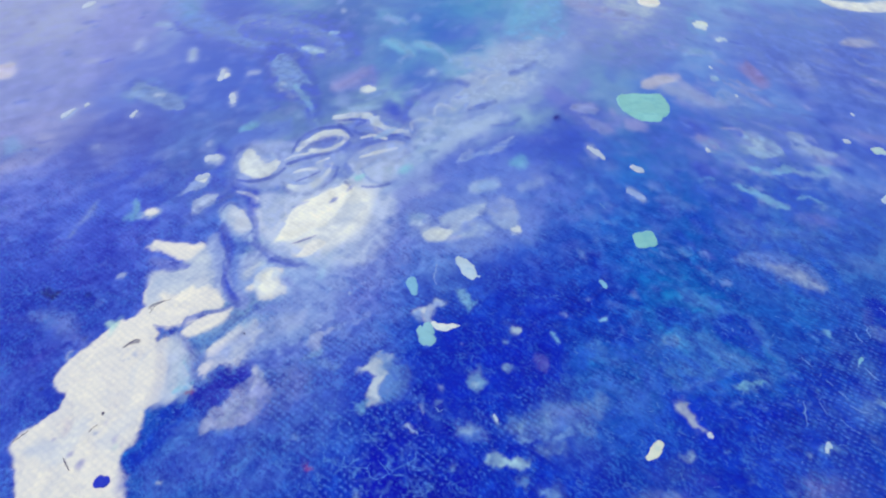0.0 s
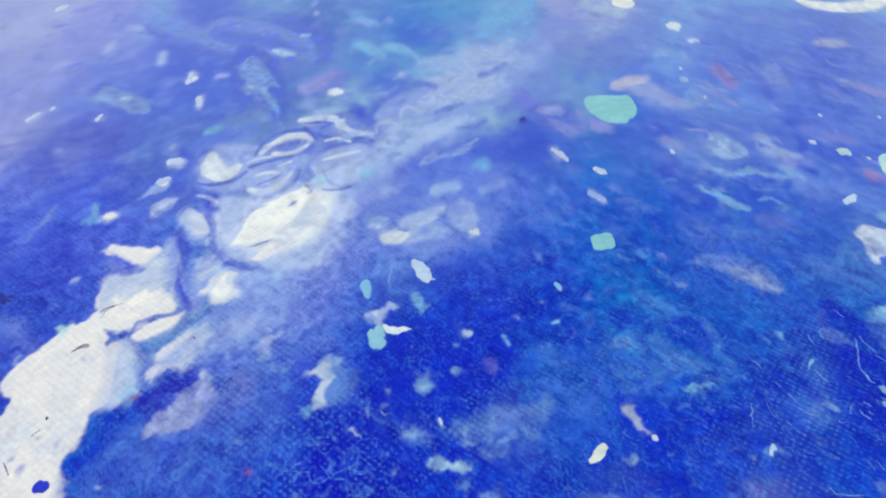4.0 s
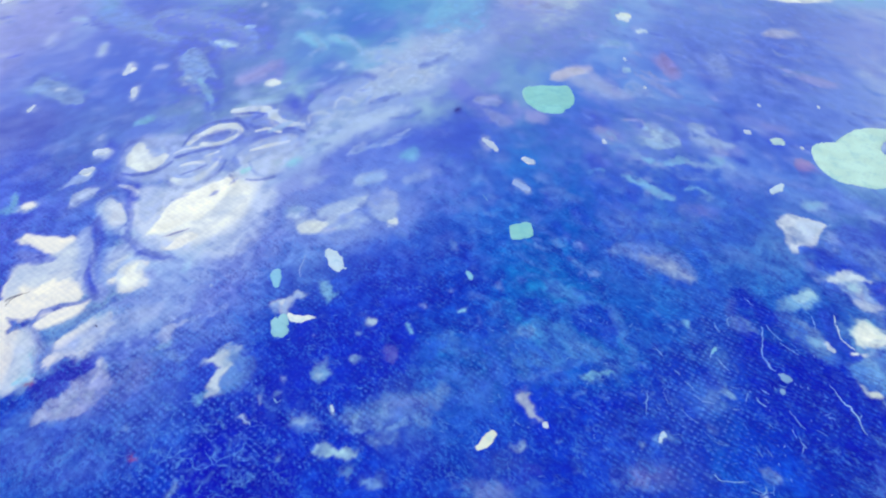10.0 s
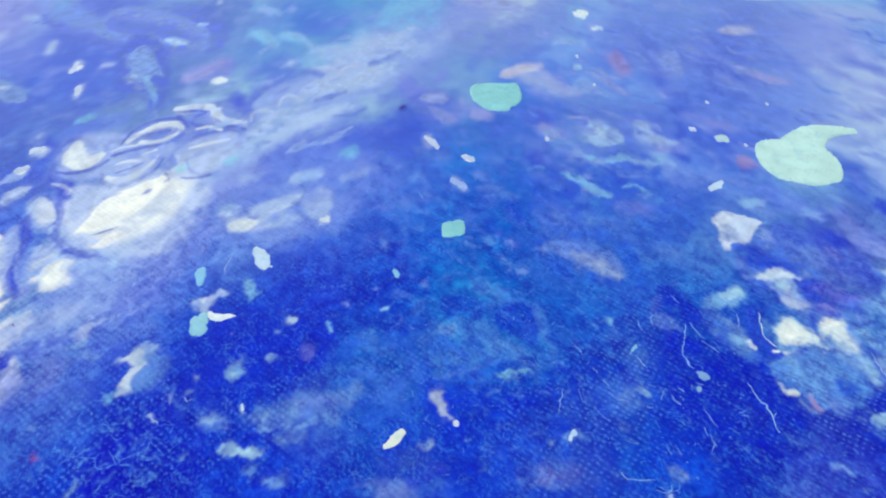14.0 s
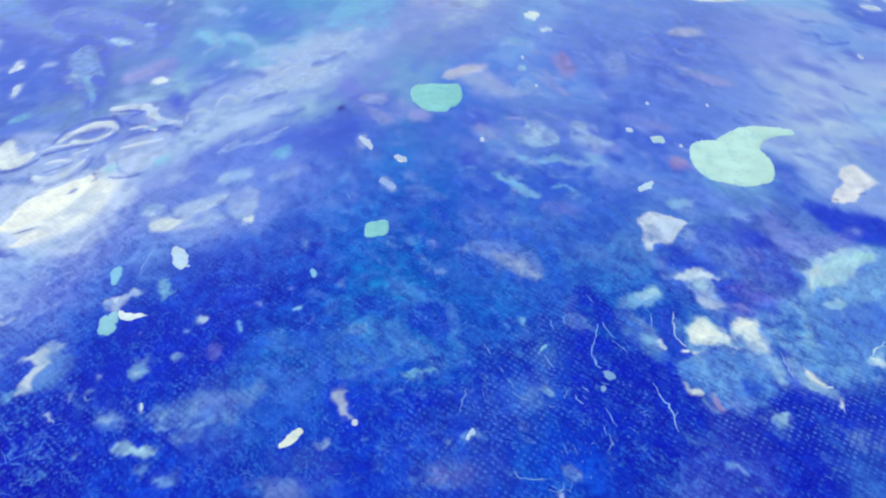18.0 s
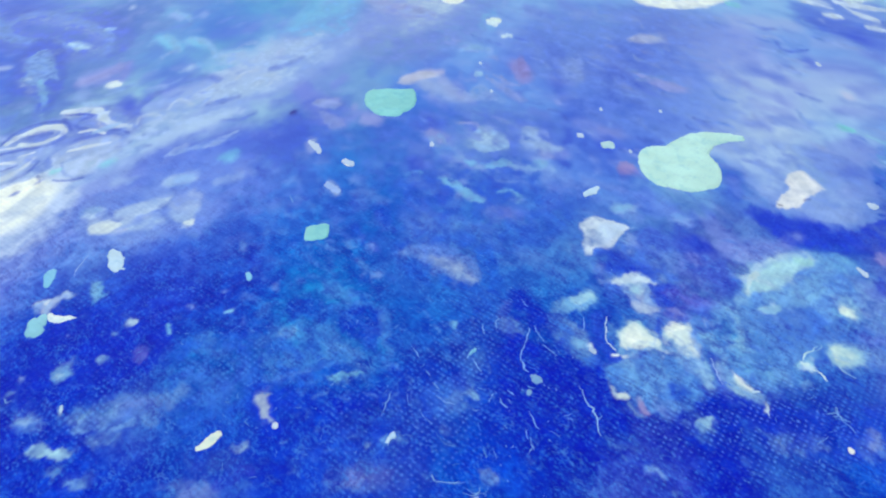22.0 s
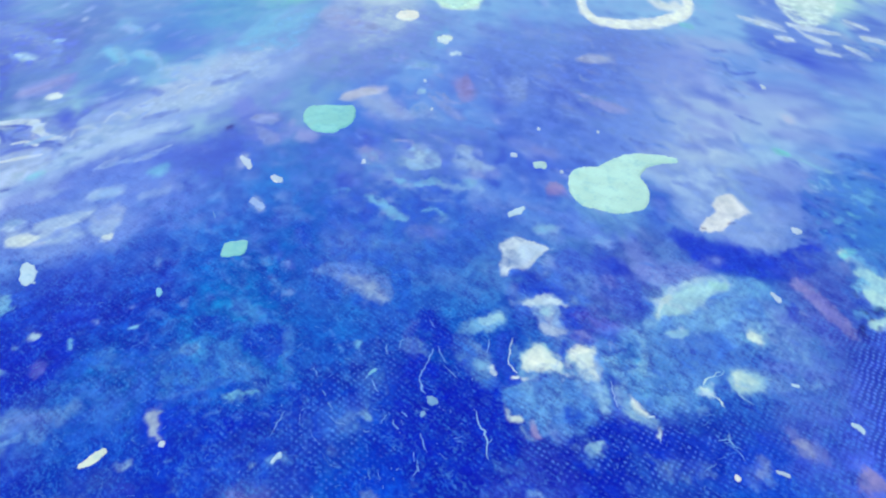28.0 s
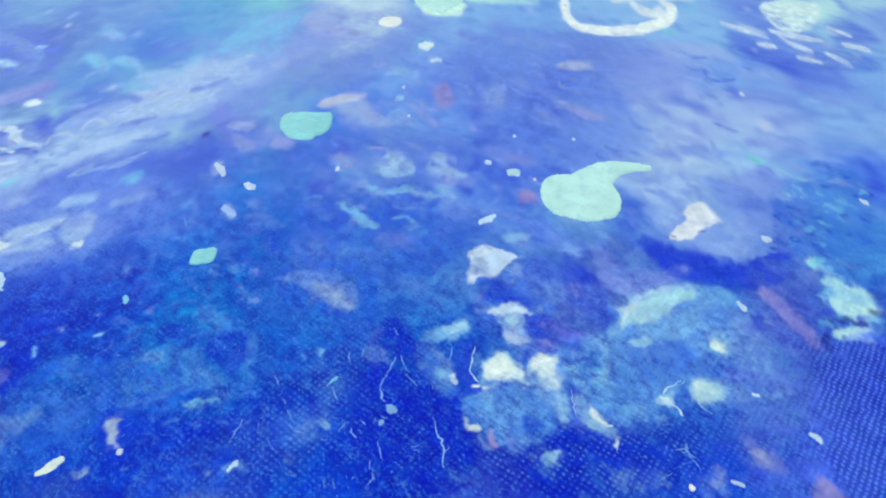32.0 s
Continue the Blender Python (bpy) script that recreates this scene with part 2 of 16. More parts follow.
for b in ((WX0, RY1 + 0.02, WZ0, WX0 + 0.04, RY1 + 0.08, WZ1), (WX1 - 0.04, RY1 + 0.02, WZ0, WX1, RY1 + 0.08, WZ1), (WX0 + 0.04, RY1 + 0.02, WZ0, WX1 - 0.04, RY1 + 0.08, WZ0 + 0.04),
          (WX0 + 0.04, RY1 + 0.02, WZ1 - 0.04, WX1 - 0.04, RY1 + 0.08, WZ1), (mid - 0.02, RY1 + 0.03, WZ0 + 0.04, mid + 0.02, RY1 + 0.07, WZ1 - 0.04)):
    box(bm, *b)
tagged(new("window_1", mesh_of("window_frame", bm, CEILING_PAINT)), "white wooden window frame in the wall", "window", kind="structure")
# unseen panel, added only to give the overhead fill a body
bm = bmesh.new()
box(bm, -0.23, -0.53, TOP - 0.03, 0.33, 0.03, TOP)
tagged(new("fill_light_panel", mesh_of("fill_light_panel", bm, FILL_PANEL)), "added flat white square panel above the overhead fill light", "lamp", kind="structure")

# ---- the painting ----
painting = tagged(new("painting"), "large blue abstract acrylic pour painting on stretched canvas", "painting")
PX0, PX1, PY0, PY1 = -0.165, 0.265, 0.012, 0.312
for b in ((PX0 + 0.002, PY0 + 0.002, FLOOR, PX1 - 0.002, PY0 + 0.032, -0.0012), (PX0 + 0.002, PY1 - 0.032, FLOOR, PX1 - 0.002, PY1 - 0.002, -0.0012),
          (PX0 + 0.002, PY0 + 0.032, FLOOR, PX0 + 0.032, PY1 - 0.032, -0.0012), (PX1 - 0.032, PY0 + 0.032, FLOOR, PX1 - 0.002, PY1 - 0.032, -0.0012)):
    bm = bmesh.new()
    box(bm, *b)
    part("stretcher_bar", bm, WOOD, painting, "pale wooden stretcher bar under the canvas")
for b in ((PX0, PY0, FLOOR + 0.001, PX1, PY0 + 0.002, -0.0006), (PX0, PY1 - 0.002, FLOOR + 0.001, PX1, PY1, -0.0006),
          (PX0, PY0 + 0.002, FLOOR + 0.001, PX0 + 0.002, PY1 - 0.002, -0.0006), (PX1 - 0.002, PY0 + 0.002, FLOOR + 0.001, PX1, PY1 - 0.002, -0.0006)):
    bm = bmesh.new()
    box(bm, *b)
    part("canvas_edge", bm, RAW_CANVAS, painting, "primed canvas folded over the edge")

# the painted face is a fine sheet; pigment, relief and grain are laid on it wash by wash (millimetres)
XS = np.unique(np.concatenate([np.linspace(PX0 * 1000, -130, 30), np.arange(-130, -64, 0.42), np.arange(-64, 152, 0.21), np.arange(152, 236, 0.42), np.linspace(236, PX1 * 1000, 30)]))
ys = list(np.linspace(PY0 * 1000, 44, 40))
while ys[-1] < PY1 * 1000 - 0.4:
    ys.append(ys[-1] + max(0.2, 0.0027 * ys[-1]))
ys[-1] = PY1 * 1000
YS = np.array(ys)
GX, GY = np.meshgrid(XS, YS)


def lattice(u, v, seed):
    """Smooth noise from -1 to 1 on a lattice of random values, one cell to the unit."""
    table = np.random.default_rng(seed).uniform(-1, 1, (256, 256))
    iu, iv = np.floor(u).astype(int), np.floor(v).astype(int)
    fu, fv = u - iu, v - iv
    fu, fv = fu * fu * (3 - 2 * fu), fv * fv * (3 - 2 * fv)
    i0, i1, j0, j1 = iu % 256, (iu + 1) % 256, iv % 256, (iv + 1) % 256
    return (table[i0, j0] * (1 - fu) + table[i1, j0] * fu) * (1 - fv) + (table[i0, j1] * (1 - fu) + table[i1, j1] * fu) * fv


def cloud(u, v, seed, octaves=4):
    return sum(lattice(u * 2 ** k + 17 * k, v * 2 ** k, seed + k) * 0.55 ** k for k in range(octaves)) / 1.6


# three sizes of uneven edges, and the drift of the pour: it runs up and to the right on one side and down to the right on the other
EDGE = 0.4 * cloud(GX / 5.5, GY / 5.5, 11) + 0.42 * cloud(GX / 2.2, GY / 2.2, 21) + 0.45 * cloud(GX / 0.9, GY / 0.9, 31, 2)


def drift(angle, seed, long, wide):
    c, s = math.cos(radians(angle)), math.sin(radians(angle))
    bend = 6 * cloud(GX / 22, GY / 22, seed + 50, 3)
    return cloud((GX * c + GY * s + bend) / long, (-GX * s + GY * c + bend) / wide, seed, 4)


# finer tatters of the rims
TATTER = cloud(GX / 1.9, GY / 2.4, 501, 4)
BLUR = np.exp(1.5 * cloud(GX / 4.5, GY / 6, 521, 2))


SIDE = 1 / (1 + np.exp(-(GX - 0.10 * GY - 12) / 9))
FIBRE = drift(52, 41, 9, 2.8) * (1 - SIDE) + drift(-38, 61, 9, 2.8) * SIDE
WARP_X = GX + 2.6 * FIBRE + 1.3 * EDGE
WARP_Y = GY + 2.6 * drift(20, 83, 9, 4) + 1.3 * EDGE
PIGMENT = np.empty((*GX.shape, 3))
RELIEF = 0.02 * cloud(GX / 3, GY / 3, 91)
GRAIN = 0.05 + 0.9 / (1 + np.exp((GY - 106 + 14 * EDGE) / 11)) + 0 * GX
CRACK = np.zeros(GX.shape)
WET = np.ones(GX.shape)
THIN = 0.05 + 0.42 / (1 + np.exp((GY - 95) / 10)) * np.clip(0.55 + 1.3 * cloud(GX / 9, GY / 12, 191, 4), 0.1, 1.3)


def spine(X, Y, stretch, points):
    """Distance to a stroke that swells and narrows from point to point (x, y, half width)."""
    d = np.full(X.shape, 1e9)
    for (ax, ay, ar), (bx, by, br) in zip(points, points[1:] or points):
        ay, by = ay / stretch, by / stretch
        ex, ey = bx - ax, by - ay
        k = np.clip(((X - ax) * ex + (Y / stretch - ay) * ey) / max(ex * ex + ey * ey, 1e-9), 0, 1)
        d = np.minimum(d, np.hypot(X - ax - k * ex, Y / stretch - ay - k * ey) - (ar + (br - ar) * k))
    return d


def cover(soft, rag, stretch, points, fibre):
    far = max(p[2] for p in points) + soft + 2 * rag
    i0, i1 = np.searchsorted(XS, (min(p[0] for p in points) - far, max(p[0] for p in points) + far))
    j0, j1 = np.searchsorted(YS, (min(p[1] for p in points) - far * stretch, max(p[1] for p in points) + far * stretch))
    at = (slice(j0, j1), slice(i0, i1))
    wx, wy = WARP_X[at] - GX[at], WARP_Y[at] - GY[at]
    bend = min(1.0, soft / 4)
    d = spine(GX[at] + bend * wx, GY[at] + bend * wy, stretch, points) + rag * EDGE[at] * 1.6
    k = 0.5 - d / (2 * soft) + fibre * 0.55 * (FIBRE[at] + 0.8 * EDGE[at]) * min(1.0, soft / 1.5)
    k = np.clip(k, 0, 1)
    k = k * k * (3 - 2 * k)
    return at, k * np.clip(1 + 0.45 * fibre * (EDGE[at] + FIBRE[at]), 0, 1.2)


def wash(colour, soft, strength, stretch, *points, rag=None, fibre=0.5, lift=0.0):
    """A thin layer of pigment, its edge soft over so many mm."""
    rag = 0.3 * max(p[2] for p in points) if rag is None else rag
    at, k = cover(soft, rag, stretch, points, fibre)
    k = np.clip(k * strength, 0, 1)
    PIGMENT[at] += (np.array(lin(*colour)) - PIGMENT[at]) * k[..., None]
    if lift:
        RELIEF[at] += lift * k
    if colour[0] > 130:
        GRAIN[at] *= 1 - 0.9 * k
        THIN[at] *= 1 - 0.6 * k


POOL, WEIGHT = np.zeros((*GX.shape, 3)), np.full(GX.shape, 1e-6)


def tone(x, y, size, colour):
    """One pool of the ground colour; pools weigh against their neighbours."""
    far = 3.2 * size + 5
    i0, i1 = np.searchsorted(XS, (x - far, x + far))
    j0, j1 = np.searchsorted(YS, (y - 1.8 * far, y + 1.8 * far))
    at = (slice(j0, j1), slice(i0, i1))
    k = np.exp(-((WARP_X[at] - x) ** 2 + ((WARP_Y[at] - y) / 1.7) ** 2) / (size * size))
    POOL[at] += np.array(lin(*colour)) * k[..., None]
    WEIGHT[at] += k


def pour():
    ground = np.array(lin(*MID)) * 1e-6
    PIGMENT[:] = (POOL + ground) / WEIGHT[..., None]


CALM = np.clip((GY - 105) / 60, 0, 1)


def marble(strength, fine):
    """Lets the drift of the pour break up what has been laid so far: paler strands and deeper pools side by side."""
    billow = cloud(WARP_X / 4.5, WARP_Y / 7, 131, 5) + 0.5 * cloud(WARP_X / 1.6, WARP_Y / 2.2, 141, 4)
    k = np.clip(0.5 * FIBRE + 0.95 * billow + fine * EDGE, -1, 1) * strength * (1 - 0.8 * CALM)
    k = k[..., None]
    PIGMENT[:] = np.clip(PIGMENT * (1 + k * np.array((1.8, 1.5, 0.45))) + np.maximum(k, 0) * np.array((0.008, 0.03, 0.06)), 0, 1)


def curdle(wide, strength):
    """Drags the wet layers a little to and fro, so that their edges tear and curl."""
    c = WET * (1 - 0.6 * CALM) * (1 - 0.6 * np.clip((PIGMENT[..., 0] - 0.25) / 0.3, 0, 1))
    dx = strength * c * (cloud(GX / wide, GY / (1.5 * wide), 171, 4) + 0.35 * FIBRE)
    dy = strength * 1.5 * c * (cloud(GX / wide, GY / (1.5 * wide), 181, 4) - 0.35 * FIBRE)
    fi = np.clip(np.interp(GX + dx, XS, np.arange(len(XS))), 0, len(XS) - 1.001)
    fj = np.clip(np.interp(GY + dy, YS, np.arange(len(YS))), 0, len(YS) - 1.001)
    i, j = fi.astype(int), fj.astype(int)
    fi, fj = (fi - i)[..., None], (fj - j)[..., None]
    PIGMENT[:] = (PIGMENT[j, i] * (1 - fi) + PIGMENT[j, i + 1] * fi) * (1 - fj) + (PIGMENT[j + 1, i] * (1 - fi) + PIGMENT[j + 1, i + 1] * fi) * fj


def feather(strength):
    """Small torn edges and streaks in every wash, finest in the thin blue layers."""
    k = cloud(WARP_X / 1.3 + 0.8 * FIBRE, WARP_Y / 1.7, 151, 4) + 0.6 * cloud(WARP_X / 0.6, WARP_Y / 0.8, 161, 2)
    k = np.clip(k, -1, 1) * strength * (1 - 0.88 * CALM)
    k = (k * (1 - 0.8 * np.clip(PIGMENT[..., 0] / 0.6, 0, 1)))[..., None]
    PIGMENT[:] = np.clip(PIGMENT * (1 + k * np.array((1.5, 1.2, 0.35))) + np.maximum(k, 0) * np.array((0.01, 0.03, 0.05)), 0, 1)


def clot(strength):
    """Near the front the thin paint has clotted: small crisp-edged patches, paler and deeper, over the blues."""
    near = 1 / (1 + np.exp((GY - 104 + 12 * EDGE) / 7)) * np.clip(0.75 + 0.9 * cloud(GX / 11, GY / 14, 731, 3), 0.15, 1.3)
    k = np.tanh(4.5 * cloud(WARP_X / 1.3, WARP_Y / 1.6, 701, 4)) + 0.8 * np.tanh(4 * cloud(GX / 0.62, GY / 0.75, 711, 2))
    k = (k * strength * near * (1 - 0.85 * np.clip((PIGMENT[..., 0] - 0.1) / 0.35, 0, 1)))[..., None]
    PIGMENT[:] = np.clip(PIGMENT * (1 + k * np.array((1.3, 1.1, 0.3))) + np.maximum(k, 0) * np.array((0.006, 0.05, 0.09)), 0, 1)


def strands(pale, deep, strength):
    """Long torn strands of paler and deeper paint along the drift of the pour, over the far part."""
    k = 0.8 * drift(48, 401, 7, 3.2) * (1 - SIDE) + drift(-30, 421, 7, 3.2) * SIDE + 0.6 * cloud(WARP_X / 3, WARP_Y / 3.4, 431, 4)
    far = np.clip((GY - 85) / 35, 0, 1) * strength * (1 - 0.8 * np.clip((PIGMENT[..., 0] - 0.35) / 0.2, 0, 1))
    up = (np.clip((k - 0.1) / 0.5, 0, 1) * far)[..., None]
    down = (np.clip((-0.1 - k) / 0.5, 0, 1) * far)[..., None]
    PIGMENT[:] += (np.array(lin(*pale)) - PIGMENT) * up
    PIGMENT[:] += (np.array(lin(*deep)) - PIGMENT) * down


def ribbon(points, width, seed):
    """Vertices and faces of one wandering thread of paint with a raised middle and thin ends."""
    p = np.array(points, float)
    p = np.vstack([2 * p[0] - p[1], p, 2 * p[-1] - p[-2]])
    line = []
    for a, b, c, d in zip(p, p[1:], p[2:], p[3:]):
        for u in np.linspace(0, 1, 7)[:-1]:
            line.append(0.5 * (2 * b + (c - a) * u + (2 * a - 5 * b + 4 * c - d) * u * u + (3 * b - a - 3 * c + d) * u ** 3))
    line.append(p[-2])
    line = np.array(line)
    line += (0.13 + 1.3 * width) * np.stack([cloud(line[:, 0] / 0.7 + seed, line[:, 1] / 0.7, 5, 3), cloud(line[:, 0] / 0.7, line[:, 1] / 0.7 + seed, 6, 3)], 1)
    way = np.gradient(line, axis=0)
    side = np.stack([-way[:, 1], way[:, 0]], 1) / np.maximum(np.hypot(way[:, 0], way[:, 1]), 1e-6)[:, None]
    u = np.linspace(0, 1, len(line))
    half = width * (0.25 + 0.75 * np.sqrt(np.sin(np.pi * np.clip(u, 0.02, 0.98)))) * (1 + 0.45 * lattice(u * 6 + seed, u * 0, 9))
    rows = [(line + side * half[:, None], -0.02), (line, 0.05), (line - side * half[:, None], -0.02)]
    verts = [(x / 1000, y / 1000, (z + 0.035 + level(x, y)) / 1000) for pair in zip(*[[(x, y, z) for x, y in r] for r, z in rows]) for x, y, z in pair]
    faces = [(3 * i + j, 3 * i + j + 1, 3 * i + j + 4, 3 * i + j + 3) for i in range(len(line) - 1) for j in (0, 1)]
    return verts, faces


def vein(colour, width, *points, name="paint_vein", label="", count=[0]):
    count[0] += 1
    me = bpy.data.meshes.new(name)
    verts, faces = ribbon(points, 0.72 * width, count[0] * 1.7)
    me.from_pydata(verts, [], faces)
    me.materials.append(paint(colour))
    me.shade_smooth()
    ob = new(name, me)
    ob.parent = painting
    return tagged(ob, label)


def scratches(colour, number, seed, x, y, wide, deep, angle, spread, short, long, width):
    """Many hair-fine veins of paler paint too small to tell apart one by one."""
    r = np.random.default_rng(seed)
    verts, faces = [], []
    for i in range(number):
        px, py = x + wide * r.normal() * 0.5, y + deep * r.normal() * 0.5
        a, size = radians(angle + spread * r.normal()), r.uniform(short, long)
        pts = [(px, py)]
        for k in range(r.integers(2, 5)):
            a += radians(22) * r.normal()
            pts.append((pts[-1][0] + size / 3 * math.cos(a), pts[-1][1] + size / 3 * math.sin(a)))
        v, f = ribbon(pts, width * r.uniform(0.6, 1.3), i)
        faces += [tuple(q + len(verts) for q in quad) for quad in f]
        verts += v
    me = bpy.data.meshes.new("fine_veining")
    me.from_pydata(verts, [], faces)
    me.materials.append(paint(colour))
    me.shade_smooth()
    ob = new("fine_veining", me)
    ob.parent = painting
    return tagged(ob, "hair-fine pale veins in the blue paint", kind="stuff")


def spatter(colour, number, seed, x0, y0, x1, y1, small, big, strength):
    """Fine flecks flicked over a stretch of canvas."""
    r = np.random.default_rng(seed)
    for x, y, s, turn in zip(r.uniform(x0, x1, number), r.uniform(y0, y1, number), small + (big - small) * r.uniform(0, 1, number) ** 3, r.uniform(0, 6.28, number)):
        long = s * r.uniform(0.3, 2.2)
        dx, dy = long * math.cos(turn), long * math.sin(turn)
        wash(colour, 0.22, strength * r.uniform(0.4, 1), 1.5, (x, y, s), (x + dx, y + dy, s * 0.6), rag=0.5 * s, fibre=0.2)


def bend_through(points, closed):
    """A smooth line through the points."""
    p = np.array(points, float)
    p = np.vstack([p[-1], p, p[0], p[1]]) if closed else np.vstack([2 * p[0] - p[1], p, 2 * p[-1] - p[-2]])
    line = []
    for a, b, c, d in zip(p, p[1:], p[2:], p[3:]):
        for u in (0.0, 0.34, 0.67):
            line.append(0.5 * (2 * b + (c - a) * u + (2 * a - 5 * b + 4 * c - d) * u * u + (3 * b - a - 3 * c + d) * u ** 3))
    return np.array(line if closed else line + [p[-2]])


def lay(at, colour, k, lift):
    k = np.clip(k, 0, 1)
    shade = 1 + 0.2 * TATTER[at] + 0.12 * EDGE[at]
    PIGMENT[at] += (np.array(lin(*colour)) * shade[..., None] - PIGMENT[at]) * k[..., None]
    RELIEF[at] += lift * k
    if colour[0] > 130:
        GRAIN[at] *= 1 - 0.6 * k
        THIN[at] *= 1 - 0.6 * k


def spill(colour, soft, strength, *points, rag=0.32, lift=0.0, tear=0.6):
    """A flat pool of paint with a smooth closed outline, its rim uneven and soft over so many mm; tear lets the layer below show through in patches."""
    line = bend_through(points, True)
    far = soft + 3 * rag
    i0, i1 = np.searchsorted(XS, (line[:, 0].min() - far, line[:, 0].max() + far))
    j0, j1 = np.searchsorted(YS, (line[:, 1].min() - far * 1.6, line[:, 1].max() + far * 1.6))
    at = (slice(j0, j1), slice(i0, i1))
    X, Y = GX[at], GY[at]
    d2, odd = np.full(X.shape, 1e9), np.zeros(X.shape, bool)
    for (ax, ay), (bx, by) in zip(line, np.roll(line, -1, 0)):
        ex, ey = bx - ax, by - ay
        k = np.clip(((X - ax) * ex + (Y - ay) * ey) / max(ex * ex + ey * ey, 1e-9), 0, 1)
        d2 = np.minimum(d2, (X - ax - k * ex) ** 2 + ((Y - ay - k * ey) / 1.3) ** 2)
        if ay != by:
            odd ^= ((ay > Y) != (by > Y)) & (X < ax + (Y - ay) * ex / ey)
    d = np.where(odd, -1.0, 1.0) * np.sqrt(d2) + rag * (1.6 * EDGE[at] + 1.7 * TATTER[at])
    k = np.clip(0.5 - d / (2 * soft * BLUR[at]), 0, 1)
    size = 0.3 * (np.ptp(line[:, 0]) + np.ptp(line[:, 1]))
    run = cloud(X / size + line[0, 0], Y / size, 541, 3)
    lay(at, colour, k * k * (3 - 2 * k) * strength * np.clip(1 - 0.3 * tear + (0.12 + 0.4 * tear) * run + tear * (1.1 * EDGE[at] + 0.9 * FIBRE[at] + 1.2 * TATTER[at]), 0, 1.15), lift)


def stroke(colour, soft, strength, stretch, *points, lift=0.0, tear=0.25):
    """A smooth stroke of paint that swells and narrows (x, y, half width)."""
    line = bend_through(points, False) if len(points) > 1 else np.array(points, float)
    line[:, 2] = np.maximum(line[:, 2], 0.03)
    far = line[:, 2].max() + soft + 0.5
    i0, i1 = np.searchsorted(XS, (line[:, 0].min() - far, line[:, 0].max() + far))
    j0, j1 = np.searchsorted(YS, (line[:, 1].min() - far * stretch, line[:, 1].max() + far * stretch))
    at = (slice(j0, j1), slice(i0, i1))
    d = spine(GX[at], GY[at], stretch, [tuple(q) for q in line]) + min(0.25, 0.4 * line[:, 2].max()) * (EDGE[at] + 1.2 * TATTER[at])
    k = np.clip(0.5 - d / (2 * soft * BLUR[at]), 0, 1)
    run = cloud(GX[at] / 2.2 + line[0, 0], GY[at] / 3.2, 551, 3)
    lay(at, colour, k * k * (3 - 2 * k) * strength * np.clip(0.95 + 0.6 * run + tear * (1.3 * EDGE[at] + 0.6 * FIBRE[at]), 0, 1.2), lift)


def flecks(colours, number, seed, x0, y0, x1, y1, angle, spread, short, long, wide):
    """Many short soft strokes that lie along the pour."""
    r = np.random.default_rng(seed)
    for i in range(number):
        x, y, a = r.uniform(x0, x1), r.uniform(y0, y1), radians(angle + spread * r.normal())
        size, w = r.uniform(short, long), wide * r.uniform(0.5, 1.2)
        dx, dy, bow = size * math.cos(a), size * math.sin(a), 0.15 * size * r.normal()
        stroke(colours[i % len(colours)], 0.3 + 0.5 * w, r.uniform(0.3, 0.75), 1.0 + 0.0055 * y, (x, y, 0.4 * w), (x + dx / 2 + bow, y + dy / 2 + bow, w), (x + dx, y + dy, 0.3 * w), tear=0.5)


def bleed(reach):
    """The wet far layers run together: fine streaks melt away."""
    for axis, step in ((1, 0.42), (0, 0.5)):
        for _ in range(max(1, int(reach / step))):
            soft = PIGMENT.copy()
            if axis:
                soft[:, 1:-1] = 0.25 * PIGMENT[:, :-2] + 0.5 * PIGMENT[:, 1:-1] + 0.25 * PIGMENT[:, 2:]
            else:
                soft[1:-1] = 0.25 * PIGMENT[:-2] + 0.5 * PIGMENT[1:-1] + 0.25 * PIGMENT[2:]
            PIGMENT[:] += (soft - PIGMENT) * np.clip((GY - 85) / 45, 0, 1)[..., None]


def texture(layer, value, soft, stretch, *points):
    """How coarse the grain is, how many hair cracks there are or how much weave shows, over a stretch of canvas."""
    at, k = cover(soft, soft * 0.4, stretch, points, 0.2)
    layer[at] += (value - layer[at]) * np.clip(k, 0, 1)


def level(x, y):
    """Height of the paint laid so far, in mm."""
    return RELIEF[np.clip(np.searchsorted(YS, y), 0, len(YS) - 1), np.clip(np.searchsorted(XS, x), 0, len(XS) - 1)]


